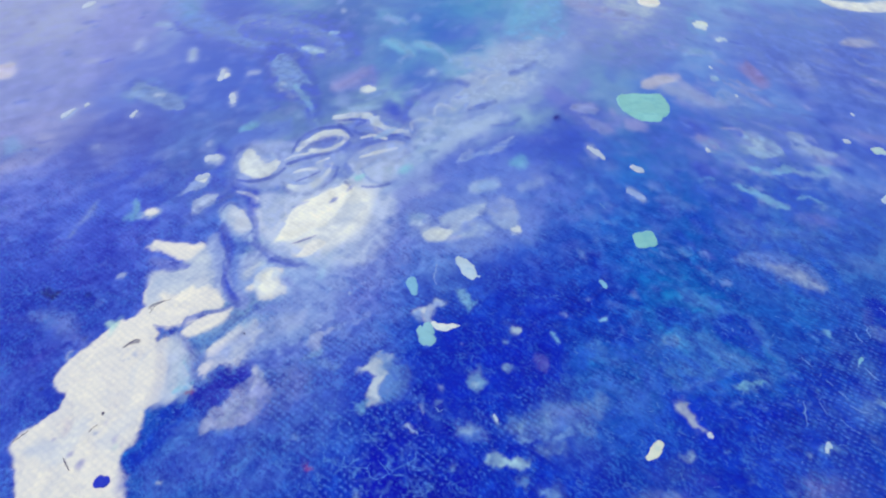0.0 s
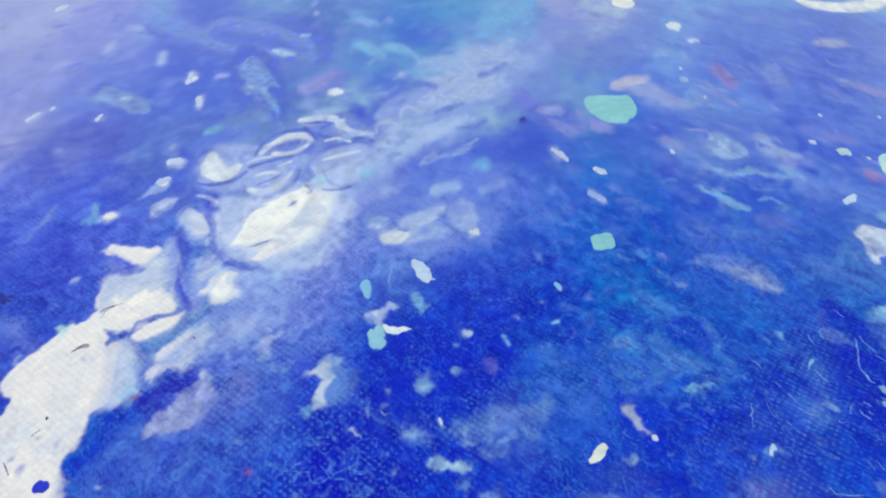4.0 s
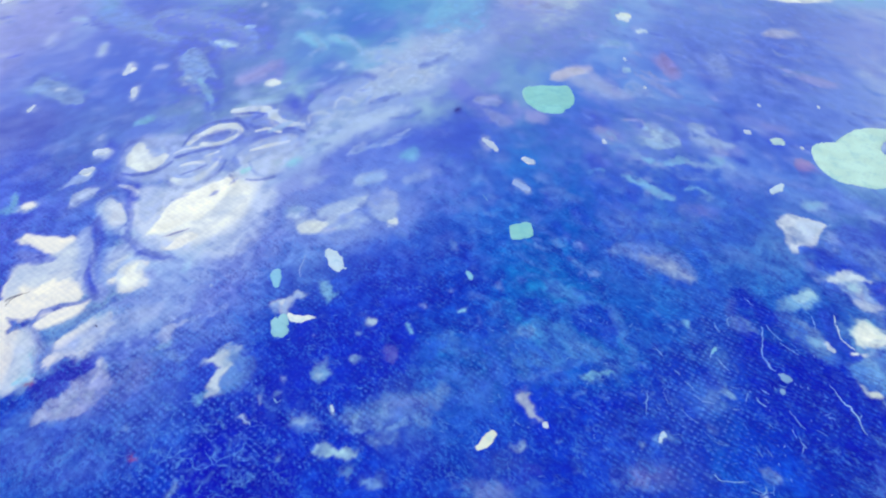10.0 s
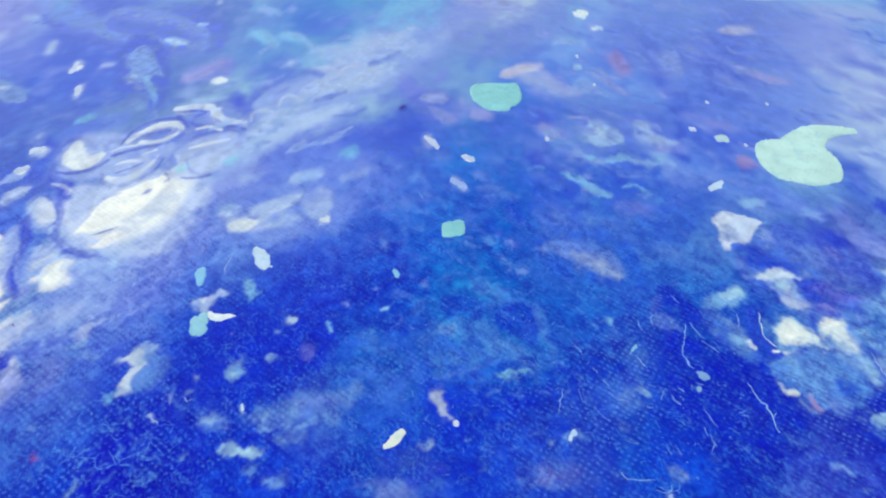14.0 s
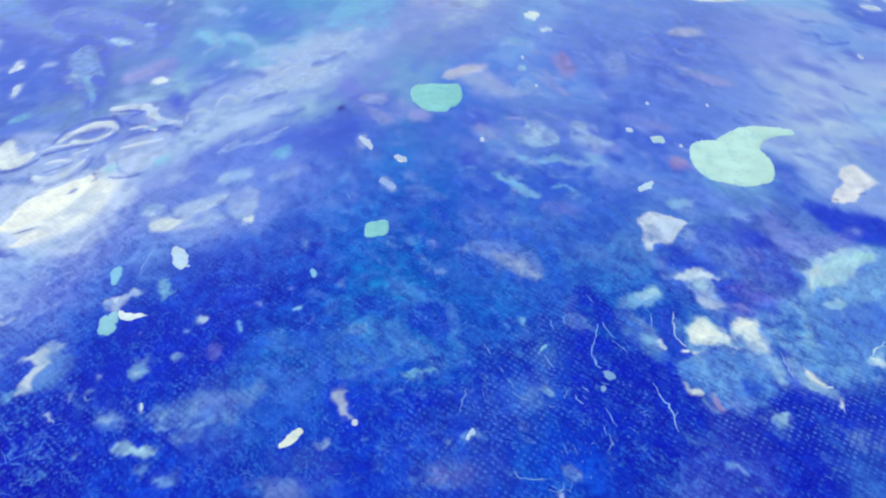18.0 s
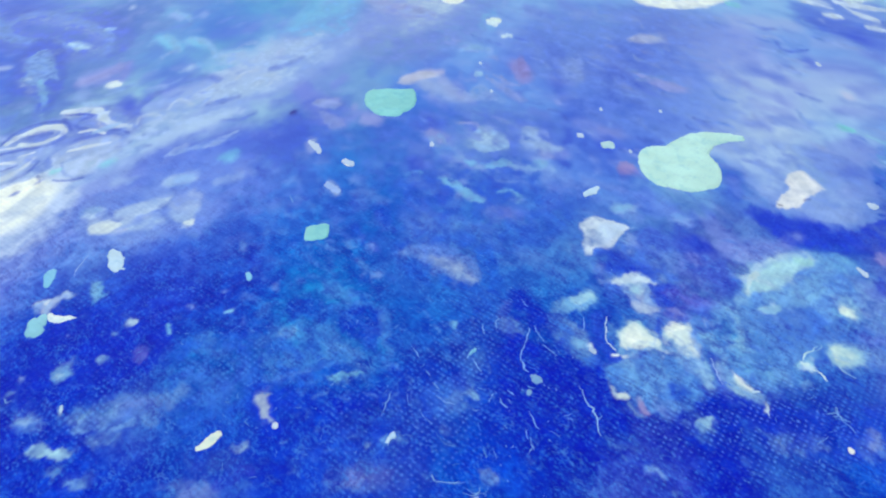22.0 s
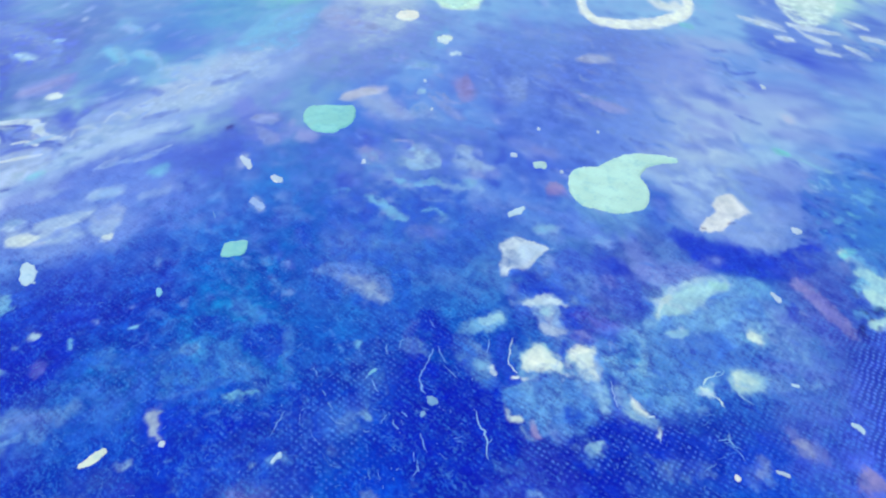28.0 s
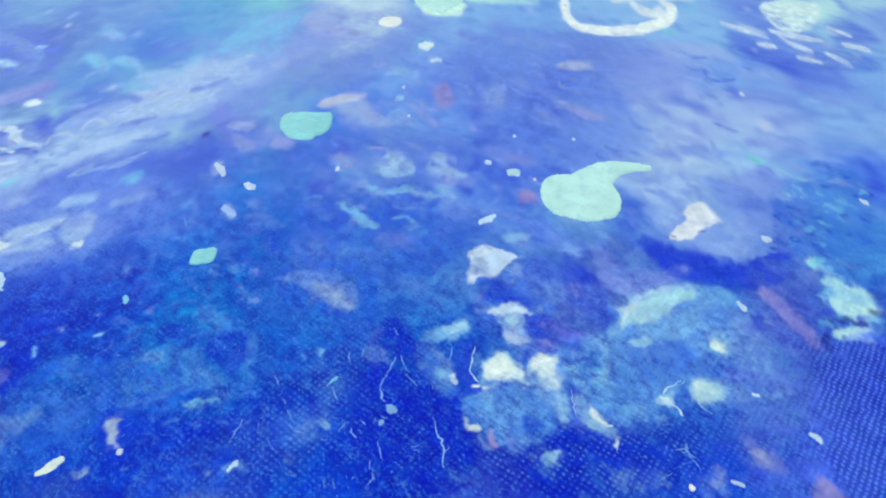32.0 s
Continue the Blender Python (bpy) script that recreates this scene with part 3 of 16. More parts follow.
def drop(colour, stretch, *points, name="paint_drop", label="", high=0.12, rag=0.1, count=[0]):
    """A thick drop or stroke of paint, its own raised skin of paint with an uneven rounded edge."""
    count[0] += 1
    least, most = min(p[2] for p in points), max(p[2] for p in points)
    cell = max(0.09, min(0.45, most / 7))
    far = most * (1.3 + rag) + 2 * cell
    u = np.arange(min(p[0] for p in points) - far, max(p[0] for p in points) + far, cell)
    v = np.arange(min(p[1] for p in points) / stretch - far, max(p[1] for p in points) / stretch + far, cell)
    U, V = np.meshgrid(u, v)

    def dist(U, V):
        n = cloud(U / (most * 1.1) + count[0] * 3.7, V / (most * 1.1), 200, 3)
        return spine(U, V * stretch, stretch, points) + rag * most * 1.5 * n + min(0.16, 0.16 * most) * cloud(U / 0.55, V / 0.55, 210, 2)

    d = dist(U, V)
    e = 0.3 * cell
    gx, gy = (dist(U + e, V) - d) / e, (dist(U, V + e) - d) / e
    g = np.maximum(np.hypot(gx, gy), 0.3)
    inside = d < 0
    keep = inside[:-1, :-1] | inside[1:, :-1] | inside[:-1, 1:] | inside[1:, 1:]
    over = np.where(d > 0, np.minimum(d, 1.5 * cell), 0) / (g * g)
    U, V = U - over * gx, V - over * gy
    round_off = min(0.5, most * 0.6)
    Z = np.where(d >= 0, -0.06, high * (0.35 + 0.65 * np.sqrt(np.clip(-d / round_off, 0, 1))))
    Z = Z + np.where(d < 0, 0.02 * cloud(U / 0.9, V / 0.9, 300, 2) + 0.03, 0)
    used = np.zeros(d.shape, bool)
    used[:-1, :-1] |= keep
    used[1:, :-1] |= keep
    used[:-1, 1:] |= keep
    used[1:, 1:] |= keep
    index = np.cumsum(used.ravel()).reshape(used.shape) - 1
    quads = np.stack([index[:-1, :-1][keep], index[:-1, 1:][keep], index[1:, 1:][keep], index[1:, :-1][keep]], 1)
    if not len(quads):
        return None
    verts = np.stack([U[used], V[used] * stretch, Z[used] + level(U[used], V[used] * stretch)], 1) / 1000
    me = bpy.data.meshes.new(name)
    me.from_pydata(verts.tolist(), [], quads.tolist())
    me.materials.append(paint(colour))
    me.shade_smooth()
    ob = new(name, me)
    ob.parent = painting
    return tagged(ob, label)


# ---- the paints on the palette (8-bit display colours) ----
DEEP = (0, 34, 196)
BLUE = (18, 45, 200)
ULTRA = (40, 62, 205)
MID = (55, 88, 214)
VIOL = (56, 52, 186)
PURP = (80, 66, 180)
LAV = (112, 126, 215)
SKY = (84, 130, 210)
TEAL = (36, 98, 198)
PALE = (140, 165, 228)
HAZE = (92, 120, 220)
GREY = (165, 180, 220)
WHITE = (222, 222, 229)
CREAM = (206, 213, 232)
ICE = (176, 200, 232)
MINT = (130, 194, 208)
MINTL = (180, 217, 222)
AQUA = (120, 180, 226)
PEACH = (152, 146, 204)
ROSE = (128, 115, 196)
RED = (150, 40, 100)
INK = (22, 14, 100)
DUSK = (70, 80, 165)
PEARL = (174, 190, 226)
NETBLUE = (128, 160, 222)
FROST = (168, 198, 216)
VEINBLUE = (52, 104, 222)
MIST = (66, 112, 205)
MILK = (122, 160, 214)
SMOKE = (84, 112, 204)
FOG = (112, 158, 210)
VEINLT = (116, 156, 230)

# the poured ground: soft pools of blue that run into one another
# the far pools, palest at far left, also carry the surface sheen
tone(-109, 178, 8.0, (162, 176, 218))
tone(-85, 181, 8.1, (120, 136, 216))
tone(-61, 185, 8.3, (70, 100, 208))
tone(-34, 188, 8.4, (55, 89, 190))
tone(-7, 192, 8.5, (62, 115, 210))
tone(12, 194, 8.6, (96, 155, 213))
tone(36, 198, 8.7, (143, 166, 216))
tone(69, 202, 8.9, (112, 145, 223))
tone(94, 205, 9.0, (101, 133, 216))
tone(117, 208, 9.1, (90, 109, 205))
tone(-95, 148, 7.0, (137, 154, 219))
tone(-75, 151, 7.1, (89, 114, 212))
tone(-56, 153, 7.2, (61, 97, 209))
tone(-30, 156, 7.3, (58, 92, 189))
tone(-10, 158, 7.4, (76, 128, 207))
tone(7, 160, 7.5, (144, 178, 212))
tone(24, 162, 7.5, (102, 134, 212))
tone(52, 165, 7.7, (80, 117, 216))
tone(74, 168, 7.7, (86, 117, 216))
tone(96, 170, 7.8, (63, 80, 206))
tone(-86, 123, 6.2, (132, 141, 207))
tone(-71, 124, 6.2, (80, 97, 198))
tone(-54, 126, 6.3, (72, 103, 198))
tone(-31, 128, 6.4, (96, 131, 194))
tone(-5, 131, 6.5, (134, 168, 213))
tone(9, 132, 6.5, (67, 107, 208))
tone(27, 134, 6.6, (50, 96, 205))
tone(46, 136, 6.7, (44, 90, 205))
tone(64, 138, 6.7, (104, 135, 208))
tone(84, 140, 6.8, (61, 90, 203))
tone(-78, 106, 5.6, (92, 110, 219))
tone(-64, 108, 5.7, (64, 89, 213))
tone(-44, 109, 5.7, (71, 110, 213))
tone(-28, 111, 5.8, (142, 180, 213))
tone(-13, 112, 5.8, (132, 169, 213))
tone(3, 114, 5.9, (97, 136, 213))
tone(19, 115, 6.0, (63, 109, 208))
tone(36, 117, 6.0, (29, 92, 203))
tone(53, 118, 6.1, (35, 80, 201))
tone(70, 120, 6.1, (58, 92, 205))
tone(81, 121, 6.2, (68, 103, 208))
tone(-71, 91, 5.1, (66, 90, 214))
tone(-58, 92, 5.2, (59, 76, 208))
tone(-49, 93, 5.2, (74, 97, 214))
tone(-29, 95, 5.2, (133, 175, 213))
tone(-17, 96, 5.3, (93, 137, 211))
tone(-2, 97, 5.3, (88, 126, 211))
tone(12, 98, 5.4, (43, 87, 204))
tone(25, 99, 5.4, (2, 81, 202))
tone(37, 100, 5.4, (6, 87, 193))
tone(53, 101, 5.5, (74, 105, 190))
tone(68, 102, 5.5, (69, 99, 195))
tone(-67, 78, 4.7, (40, 66, 198))
tone(-57, 79, 4.7, (47, 74, 198))
tone(-32, 81, 4.8, (116, 150, 204))
tone(-19, 82, 4.8, (82, 116, 202))
tone(-9, 83, 4.9, (24, 71, 194))
tone(3, 83, 4.9, (0, 49, 192))
tone(12, 84, 4.9, (0, 14, 184))
tone(23, 85, 4.9, (0, 48, 184))
tone(36, 86, 5.0, (7, 96, 189))
tone(48, 87, 5.0, (16, 71, 189))
tone(62, 88, 5.0, (40, 78, 192))
tone(-60, 68, 4.3, (53, 74, 198))
tone(-38, 69, 4.4, (69, 98, 194))
tone(-28, 70, 4.4, (44, 70, 199))
tone(-18, 71, 4.4, (23, 62, 199))
tone(-7, 71, 4.5, (0, 39, 194))
tone(1, 72, 4.5, (0, 0, 183))
tone(9, 72, 4.5, (0, 0, 184))
tone(18, 73, 4.5, (16, 98, 192))
tone(32, 74, 4.6, (28, 103, 192))
tone(43, 75, 4.6, (43, 109, 194))
tone(53, 75, 4.6, (32, 63, 184))
tone(61, 76, 4.6, (43, 83, 192))
tone(-58, 58, 4.0, (53, 81, 203))
tone(-40, 59, 4.1, (24, 96, 203))
tone(-33, 60, 4.1, (0, 27, 175))
tone(-24, 60, 4.1, (23, 66, 199))
tone(-15, 61, 4.1, (0, 44, 196))
tone(-8, 61, 4.1, (0, 0, 180))
tone(-1, 62, 4.2, (0, 0, 173))
tone(6, 62, 4.2, (2, 53, 194))
tone(14, 63, 4.2, (74, 108, 194))
tone(24, 63, 4.2, (22, 88, 192))
tone(33, 64, 4.2, (2, 42, 184))
tone(43, 65, 4.3, (2, 31, 175))
tone(53, 65, 4.3, (70, 102, 189))
tone(-36, 51, 3.8, (15, 73, 192))
tone(-26, 52, 3.8, (2, 53, 196))
tone(-17, 52, 3.8, (0, 44, 196))
tone(-10, 53, 3.9, (0, 0, 189))
tone(-1, 53, 3.9, (0, 0, 180))
tone(6, 54, 3.9, (0, 34, 192))
tone(13, 54, 3.9, (2, 42, 184))
tone(24, 55, 3.9, (2, 60, 189))
tone(35, 55, 4.0, (20, 31, 175))
tone(46, 56, 4.0, (92, 115, 184))
tone(53, 56, 4.0, (32, 63, 184))
tone(16, 51, 3.8, (0, 33, 189))
tone(26, 52, 3.8, (66, 93, 189))
tone(36, 52, 3.8, (0, 0, 175))
tone(47, 53, 3.9, (38, 78, 194))
tone(57, 53, 3.9, (0, 69, 194))
# the last two pools of this row and the next include a slight reflection
tone(68, 54, 3.9, (6, 33, 175))
tone(75, 54, 3.9, (33, 69, 184))
tone(37, 59, 4.0, (0, 0, 175))
tone(47, 59, 4.1, (0, 63, 192))
tone(59, 60, 4.1, (6, 76, 194))
tone(70, 60, 4.1, (6, 33, 175))
tone(79, 61, 4.1, (33, 63, 184))
tone(-46, 196, 8.8, (101, 144, 207))
tone(-23, 201, 8.9, (96, 138, 207))
tone(-0, 205, 9.1, (79, 144, 204))
tone(20, 209, 9.2, (122, 188, 207))
tone(43, 213, 9.3, (181, 201, 226))
tone(73, 219, 9.6, (125, 165, 223))
tone(100, 223, 9.7, (118, 159, 223))
tone(124, 228, 9.9, (131, 171, 226))
tone(156, 234, 10.1, (131, 171, 226))
tone(176, 238, 10.2, (99, 128, 216))
tone(202, 242, 10.4, (144, 183, 221))
tone(217, 245, 10.5, (118, 147, 221))
tone(-31, 166, 7.7, (102, 139, 207))
tone(-18, 168, 7.8, (86, 134, 207))
tone(-0, 171, 7.9, (113, 173, 207))
tone(16, 174, 8.0, (154, 195, 207))
tone(33, 176, 8.1, (108, 151, 207))
tone(56, 180, 8.2, (113, 154, 224))
tone(82, 184, 8.4, (100, 130, 216))
tone(105, 188, 8.5, (94, 123, 216))
tone(129, 192, 8.7, (132, 148, 222))
tone(154, 196, 8.8, (113, 148, 222))
tone(180, 200, 9.0, (107, 136, 219))
tone(198, 203, 9.1, (113, 154, 222))
tone(-19, 142, 6.9, (144, 179, 208))
tone(-7, 144, 7.0, (134, 174, 203))
tone(11, 147, 7.1, (144, 184, 208))
tone(30, 149, 7.2, (103, 141, 203))
tone(51, 152, 7.3, (68, 119, 217))
tone(72, 155, 7.4, (101, 143, 220))
tone(89, 157, 7.5, (82, 119, 217))
tone(110, 160, 7.6, (108, 137, 222))
tone(131, 163, 7.7, (158, 179, 224))
tone(153, 167, 7.8, (151, 173, 224))
tone(176, 170, 7.9, (126, 161, 222))
tone(-8, 123, 6.3, (165, 196, 208))
tone(7, 125, 6.3, (115, 147, 208))
tone(23, 127, 6.4, (62, 103, 201))
tone(40, 129, 6.5, (39, 108, 199))
tone(58, 131, 6.6, (108, 156, 222))
tone(73, 133, 6.6, (115, 150, 220))
tone(88, 135, 6.7, (77, 108, 214))
tone(123, 140, 6.9, (164, 185, 224))
tone(145, 142, 7.0, (140, 173, 224))
tone(159, 144, 7.0, (89, 132, 217))
tone(173, 146, 7.1, (70, 108, 217))
tone(-1, 107, 5.7, (133, 169, 218))
tone(13, 109, 5.8, (78, 109, 211))
tone(25, 110, 5.8, (43, 98, 208))
tone(39, 112, 5.9, (18, 104, 203))
tone(55, 113, 5.9, (0, 87, 202))
tone(71, 115, 6.0, (48, 104, 205))
tone(87, 117, 6.1, (83, 126, 211))
tone(101, 119, 6.1, (103, 148, 211))
tone(116, 120, 6.2, (69, 115, 208))
tone(133, 122, 6.3, (123, 158, 213))
tone(145, 124, 6.3, (78, 104, 205))
tone(160, 125, 6.4, (64, 126, 208))
tone(4, 96, 5.4, (35, 66, 195))
tone(18, 98, 5.4, (9, 72, 195))
tone(29, 99, 5.4, (1, 88, 195))
tone(41, 100, 5.5, (0, 72, 190))
tone(56, 102, 5.6, (84, 128, 190))
tone(68, 103, 5.6, (42, 105, 195))
tone(78, 104, 5.6, (74, 117, 195))
tone(92, 106, 5.7, (69, 111, 197))
tone(103, 107, 5.7, (66, 83, 181))
tone(113, 108, 5.8, (74, 99, 195))
tone(126, 109, 5.8, (30, 72, 193))
tone(138, 110, 5.9, (56, 83, 190))
tone(150, 112, 5.9, (66, 120, 200))
tone(10, 86, 5.0, (0, 34, 189))
tone(22, 87, 5.0, (0, 25, 189))
tone(32, 88, 5.1, (0, 85, 192))
tone(44, 89, 5.1, (0, 79, 189))
tone(54, 90, 5.2, (0, 84, 192))
tone(67, 91, 5.2, (23, 90, 192))
tone(79, 92, 5.2, (29, 84, 189))
tone(91, 94, 5.3, (92, 114, 189))
tone(101, 95, 5.3, (71, 79, 175))
tone(111, 96, 5.4, (116, 166, 205))
tone(124, 97, 5.4, (62, 118, 199))
tone(134, 98, 5.5, (81, 90, 189))
tone(153, 100, 5.5, (22, 73, 194))
tone(14, 77, 4.7, (0, 14, 184))
tone(26, 78, 4.7, (0, 67, 189))
tone(34, 78, 4.7, (15, 113, 192))
tone(42, 79, 4.8, (0, 85, 189))
tone(53, 80, 4.8, (0, 71, 189))
tone(61, 81, 4.8, (0, 58, 189))
tone(70, 82, 4.9, (7, 78, 189))
tone(79, 82, 4.9, (7, 51, 184))
tone(97, 84, 5.0, (62, 118, 199))
tone(106, 85, 5.0, (81, 139, 204))
tone(115, 86, 5.0, (38, 107, 202))
tone(128, 87, 5.1, (91, 134, 202))
tone(137, 88, 5.1, (51, 85, 194))
tone(146, 88, 5.1, (15, 48, 189))
tone(18, 68, 4.4, (9, 78, 194))
tone(29, 69, 4.4, (22, 98, 194))
tone(39, 70, 4.5, (22, 98, 194))
tone(49, 71, 4.5, (0, 46, 189))
tone(57, 72, 4.5, (2, 73, 192))
tone(65, 72, 4.5, (0, 17, 189))
tone(74, 73, 4.6, (0, 0, 180))
tone(86, 74, 4.6, (51, 119, 199))
tone(103, 75, 4.7, (64, 119, 199))
tone(113, 76, 4.7, (56, 103, 199))
tone(124, 77, 4.7, (82, 132, 214))
tone(133, 78, 4.8, (82, 109, 206))
tone(142, 79, 4.8, (32, 67, 206))
tone(22, 61, 4.1, (0, 68, 192))
tone(30, 62, 4.2, (22, 73, 189))
tone(38, 62, 4.2, (0, 5, 184))
tone(47, 63, 4.2, (0, 0, 180))
tone(56, 64, 4.3, (0, 63, 192))
tone(63, 64, 4.3, (0, 26, 189))
tone(73, 65, 4.3, (0, 5, 184))
tone(82, 66, 4.3, (0, 0, 175))
tone(92, 67, 4.4, (0, 0, 180))
tone(101, 67, 4.4, (0, 27, 184))
tone(111, 68, 4.4, (0, 35, 189))
tone(121, 69, 4.5, (62, 97, 206))
tone(130, 70, 4.5, (37, 91, 211))
tone(139, 70, 4.5, (37, 91, 211))
tone(24, 55, 4.0, (2, 57, 192))
tone(34, 56, 4.0, (0, 0, 180))
tone(43, 57, 4.0, (22, 63, 184))
tone(52, 57, 4.0, (0, 17, 189))
tone(60, 58, 4.1, (0, 57, 192))
tone(70, 59, 4.1, (0, 33, 189))
tone(81, 60, 4.1, (0, 46, 192))
tone(90, 60, 4.1, (0, 17, 184))
tone(100, 61, 4.2, (45, 88, 196))
tone(108, 62, 4.2, (2, 60, 194))
tone(118, 62, 4.2, (12, 60, 204))
tone(128, 63, 4.3, (56, 97, 208))
tone(136, 64, 4.3, (37, 91, 211))
pour()
marble(0.31, 0.5)

# pale drift beside the white band
wash(HAZE, 5.11, 0.75, 1.58, (15.1, 118.5, 4.94), (-2.5, 115.0, 6.05), (-16.6, 87.1, 7.13), (-29.8, 69.7, 4.50), fibre=0.5)
wash(HAZE, 3.55, 0.6, 1.30, (-15.7, 79.6, 4.84), (-23.1, 64.2, 5.17), (-27.9, 58.4, 3.29), fibre=0.6)
wash(LAV, 3.51, 0.55, 1.52, (-13.3, 114.0, 4.81), (-17.9, 98.4, 4.39), (-21.2, 81.6, 3.93), (-31.9, 71.7, 3.65), fibre=0.5)
wash(MIST, 3.20, 0.38, 1.21, (-19.2, 58.9, 4.96), (-27.3, 50.3, 4.60), fibre=0.7)
wash(LAV, 6.18, 0.75, 2.27, (30.1, 204.9, 9.14), (14.9, 170.2, 9.54), (-3.1, 145.4, 7.09), (-7.5, 130.7, 5.27), fibre=0.45)
wash(PALE, 4.67, 0.55, 2.28, (17.2, 184.0, 6.73), (6.3, 166.1, 6.24), (-4.3, 142.8, 4.76), fibre=0.5)
wash(SKY, 4.69, 0.6, 2.63, (25.5, 208.5, 5.56), (11.7, 194.4, 7.02), (2.2, 178.6, 3.29), fibre=0.5)
wash(PALE, 4.40, 0.5, 2.44, (21.8, 203.7, 4.55), (9.4, 176.1, 4.89), (0.7, 153.8, 3.25), fibre=0.6)
wash(GREY, 2.68, 0.7, 2.26, (-0.7, 159.3, 2.12), (7.6, 163.2, 2.47), (10.5, 166.6, 1.88), fibre=0.5)
wash(GREY, 2.41, 0.6, 2.00, (3.3, 154.1, 2.66), (-7.8, 137.5, 3.27), (-9.9, 130.5, 2.37), fibre=0.6)
wash(GREY, 2.05, 0.6, 1.83, (-11.9, 126.0, 3.60), (-19.6, 123.1, 3.29), fibre=0.5)
wash(AQUA, 1.35, 0.5, 1.80, (-9.5, 124.1, 1.02), (-11.5, 119.9, 0.99), fibre=0.4)
wash(AQUA, 1.71, 0.5, 2.36, (-3.5, 165.5, 1.24), (2.1, 170.3, 1.59), (6.6, 179.1, 2.31), fibre=0.5)
wash(AQUA, 1.53, 0.6, 2.42, (-8.1, 176.6, 0.65), (-12.5, 178.1, 0.66), fibre=0.4)
wash(AQUA, 1.30, 0.6, 2.40, (-19.8, 177.8, 0.66), (-13.7, 172.6, 0.80), fibre=0.4)
wash(AQUA, 1.40, 0.5, 2.61, (-22.8, 194.4, 0.70), (-17.9, 191.2, 0.87), fibre=0.4)
wash(AQUA, 1.44, 0.5, 2.26, (-7.6, 165.0, 0.62), (-3.4, 161.3, 1.22), (-0.7, 162.8, 0.77), fibre=0.4)
wash(TEAL, 2.93, 0.5, 2.50, (-6.9, 184.4, 4.04), (0.7, 183.3, 3.02), fibre=0.4)
wash(ULTRA, 2.63, 0.6, 1.89, (22.3, 133.7, 2.68), (9.0, 131.2, 3.17), (-3.8, 123.6, 2.03), fibre=0.4)
wash(HAZE, 3.30, 0.6, 1.76, (6.3, 121.6, 3.01), (-2.5, 115.0, 3.63), fibre=0.6)
wash(BLUE, 2.75, 0.5, 1.98, (-16.7, 141.4, 1.95), (-10.1, 135.0, 1.08), fibre=0.4)

# the broad white run and its swirls
wash(PALE, 1.86, 0.85, 1.83, (-38.7, 117.3, 4.16), (-29.5, 121.2, 4.50), (-19.8, 124.2, 4.33), (-13.2, 127.5, 3.11), fibre=0.3, rag=1.13)
wash(PALE, 1.68, 0.85, 1.65, (-39.8, 102.1, 2.91), (-32.3, 102.0, 4.93), (-23.8, 105.2, 5.71), (-18.2, 109.9, 3.53), fibre=0.3, rag=1.02)
wash(PALE, 1.38, 0.85, 1.49, (-34.2, 88.5, 4.11), (-27.6, 87.6, 3.47), (-22.4, 89.4, 2.48), fibre=0.4, rag=0.92)
wash(MILK, 1.13, 0.68, 1.39, (-41.3, 73.2, 1.29), (-34.8, 73.7, 2.22), (-29.4, 75.2, 1.87), (-24.0, 77.8, 1.53), fibre=0.4, rag=0.67)
wash(LAV, 1.02, 0.6, 1.56, (-21.5, 96.6, 2.60), (-17.4, 94.0, 2.13), (-16.3, 101.7, 1.57), fibre=0.5, rag=0.78)
wash(LAV, 1.25, 0.5, 1.92, (-26.4, 131.0, 2.64), (-19.3, 130.6, 2.63), (-15.0, 135.6, 1.89), fibre=0.3, rag=0.71)
wash(HAZE, 1.05, 0.6, 1.94, (-45.4, 126.9, 1.81), (-38.4, 132.1, 2.12), fibre=0.4, rag=0.7)
wash(ULTRA, 0.54, 0.9, 1.71, (-45.1, 112.6, 1.07), (-41.9, 110.5, 1.06), (-39.4, 108.9, 0.93), (-38.1, 104.4, 0.91), (-36.4, 100.0, 0.33), fibre=0.15, rag=0.41)
wash(ULTRA, 0.48, 0.9, 1.53, (-41.9, 98.8, 0.88), (-39.3, 93.0, 0.85), (-38.6, 87.4, 0.61), (-37.1, 83.6, 0.70), (-34.8, 81.6, 0.78), fibre=0.15, rag=0.28)
wash(ULTRA, 0.66, 0.7, 1.86, (-47.7, 116.5, 1.46), (-48.2, 122.4, 1.26), fibre=0.2, rag=0.44)
wash(HAZE, 0.55, 0.6, 1.53, (-38.1, 93.1, 0.85), (-36.6, 85.6, 0.81), fibre=0.2, rag=0.37)
wash(LAV, 0.42, 0.8, 1.84, (-44.0, 116.8, 0.54), (-45.2, 123.1, 0.68), (-42.9, 125.9, 0.69), (-38.4, 123.8, 0.68), (-35.9, 119.6, 0.55), (-37.6, 114.8, 0.54), (-41.7, 114.0, 0.54), fibre=0.1, rag=0.22)
wash(ICE, 0.34, 0.9, 1.86, (-43.2, 116.9, 0.55), (-44.1, 121.8, 0.56), (-43.0, 124.2, 0.45), (-41.6, 123.1, 0.56), fibre=0.1, rag=0.22)
wash(CREAM, 0.41, 0.95, 1.83, (-42.8, 120.9, 1.23), (-40.7, 119.1, 1.32), (-38.3, 118.1, 0.88), (-37.0, 119.9, 0.44), fibre=0.1, rag=0.33, lift=0.06)
wash(WHITE, 0.33, 0.95, 1.81, (-43.0, 118.9, 0.66), (-42.0, 116.6, 0.76), (-39.1, 116.9, 0.76), (-37.1, 119.1, 0.33), fibre=0.1, rag=0.22, lift=0.08)
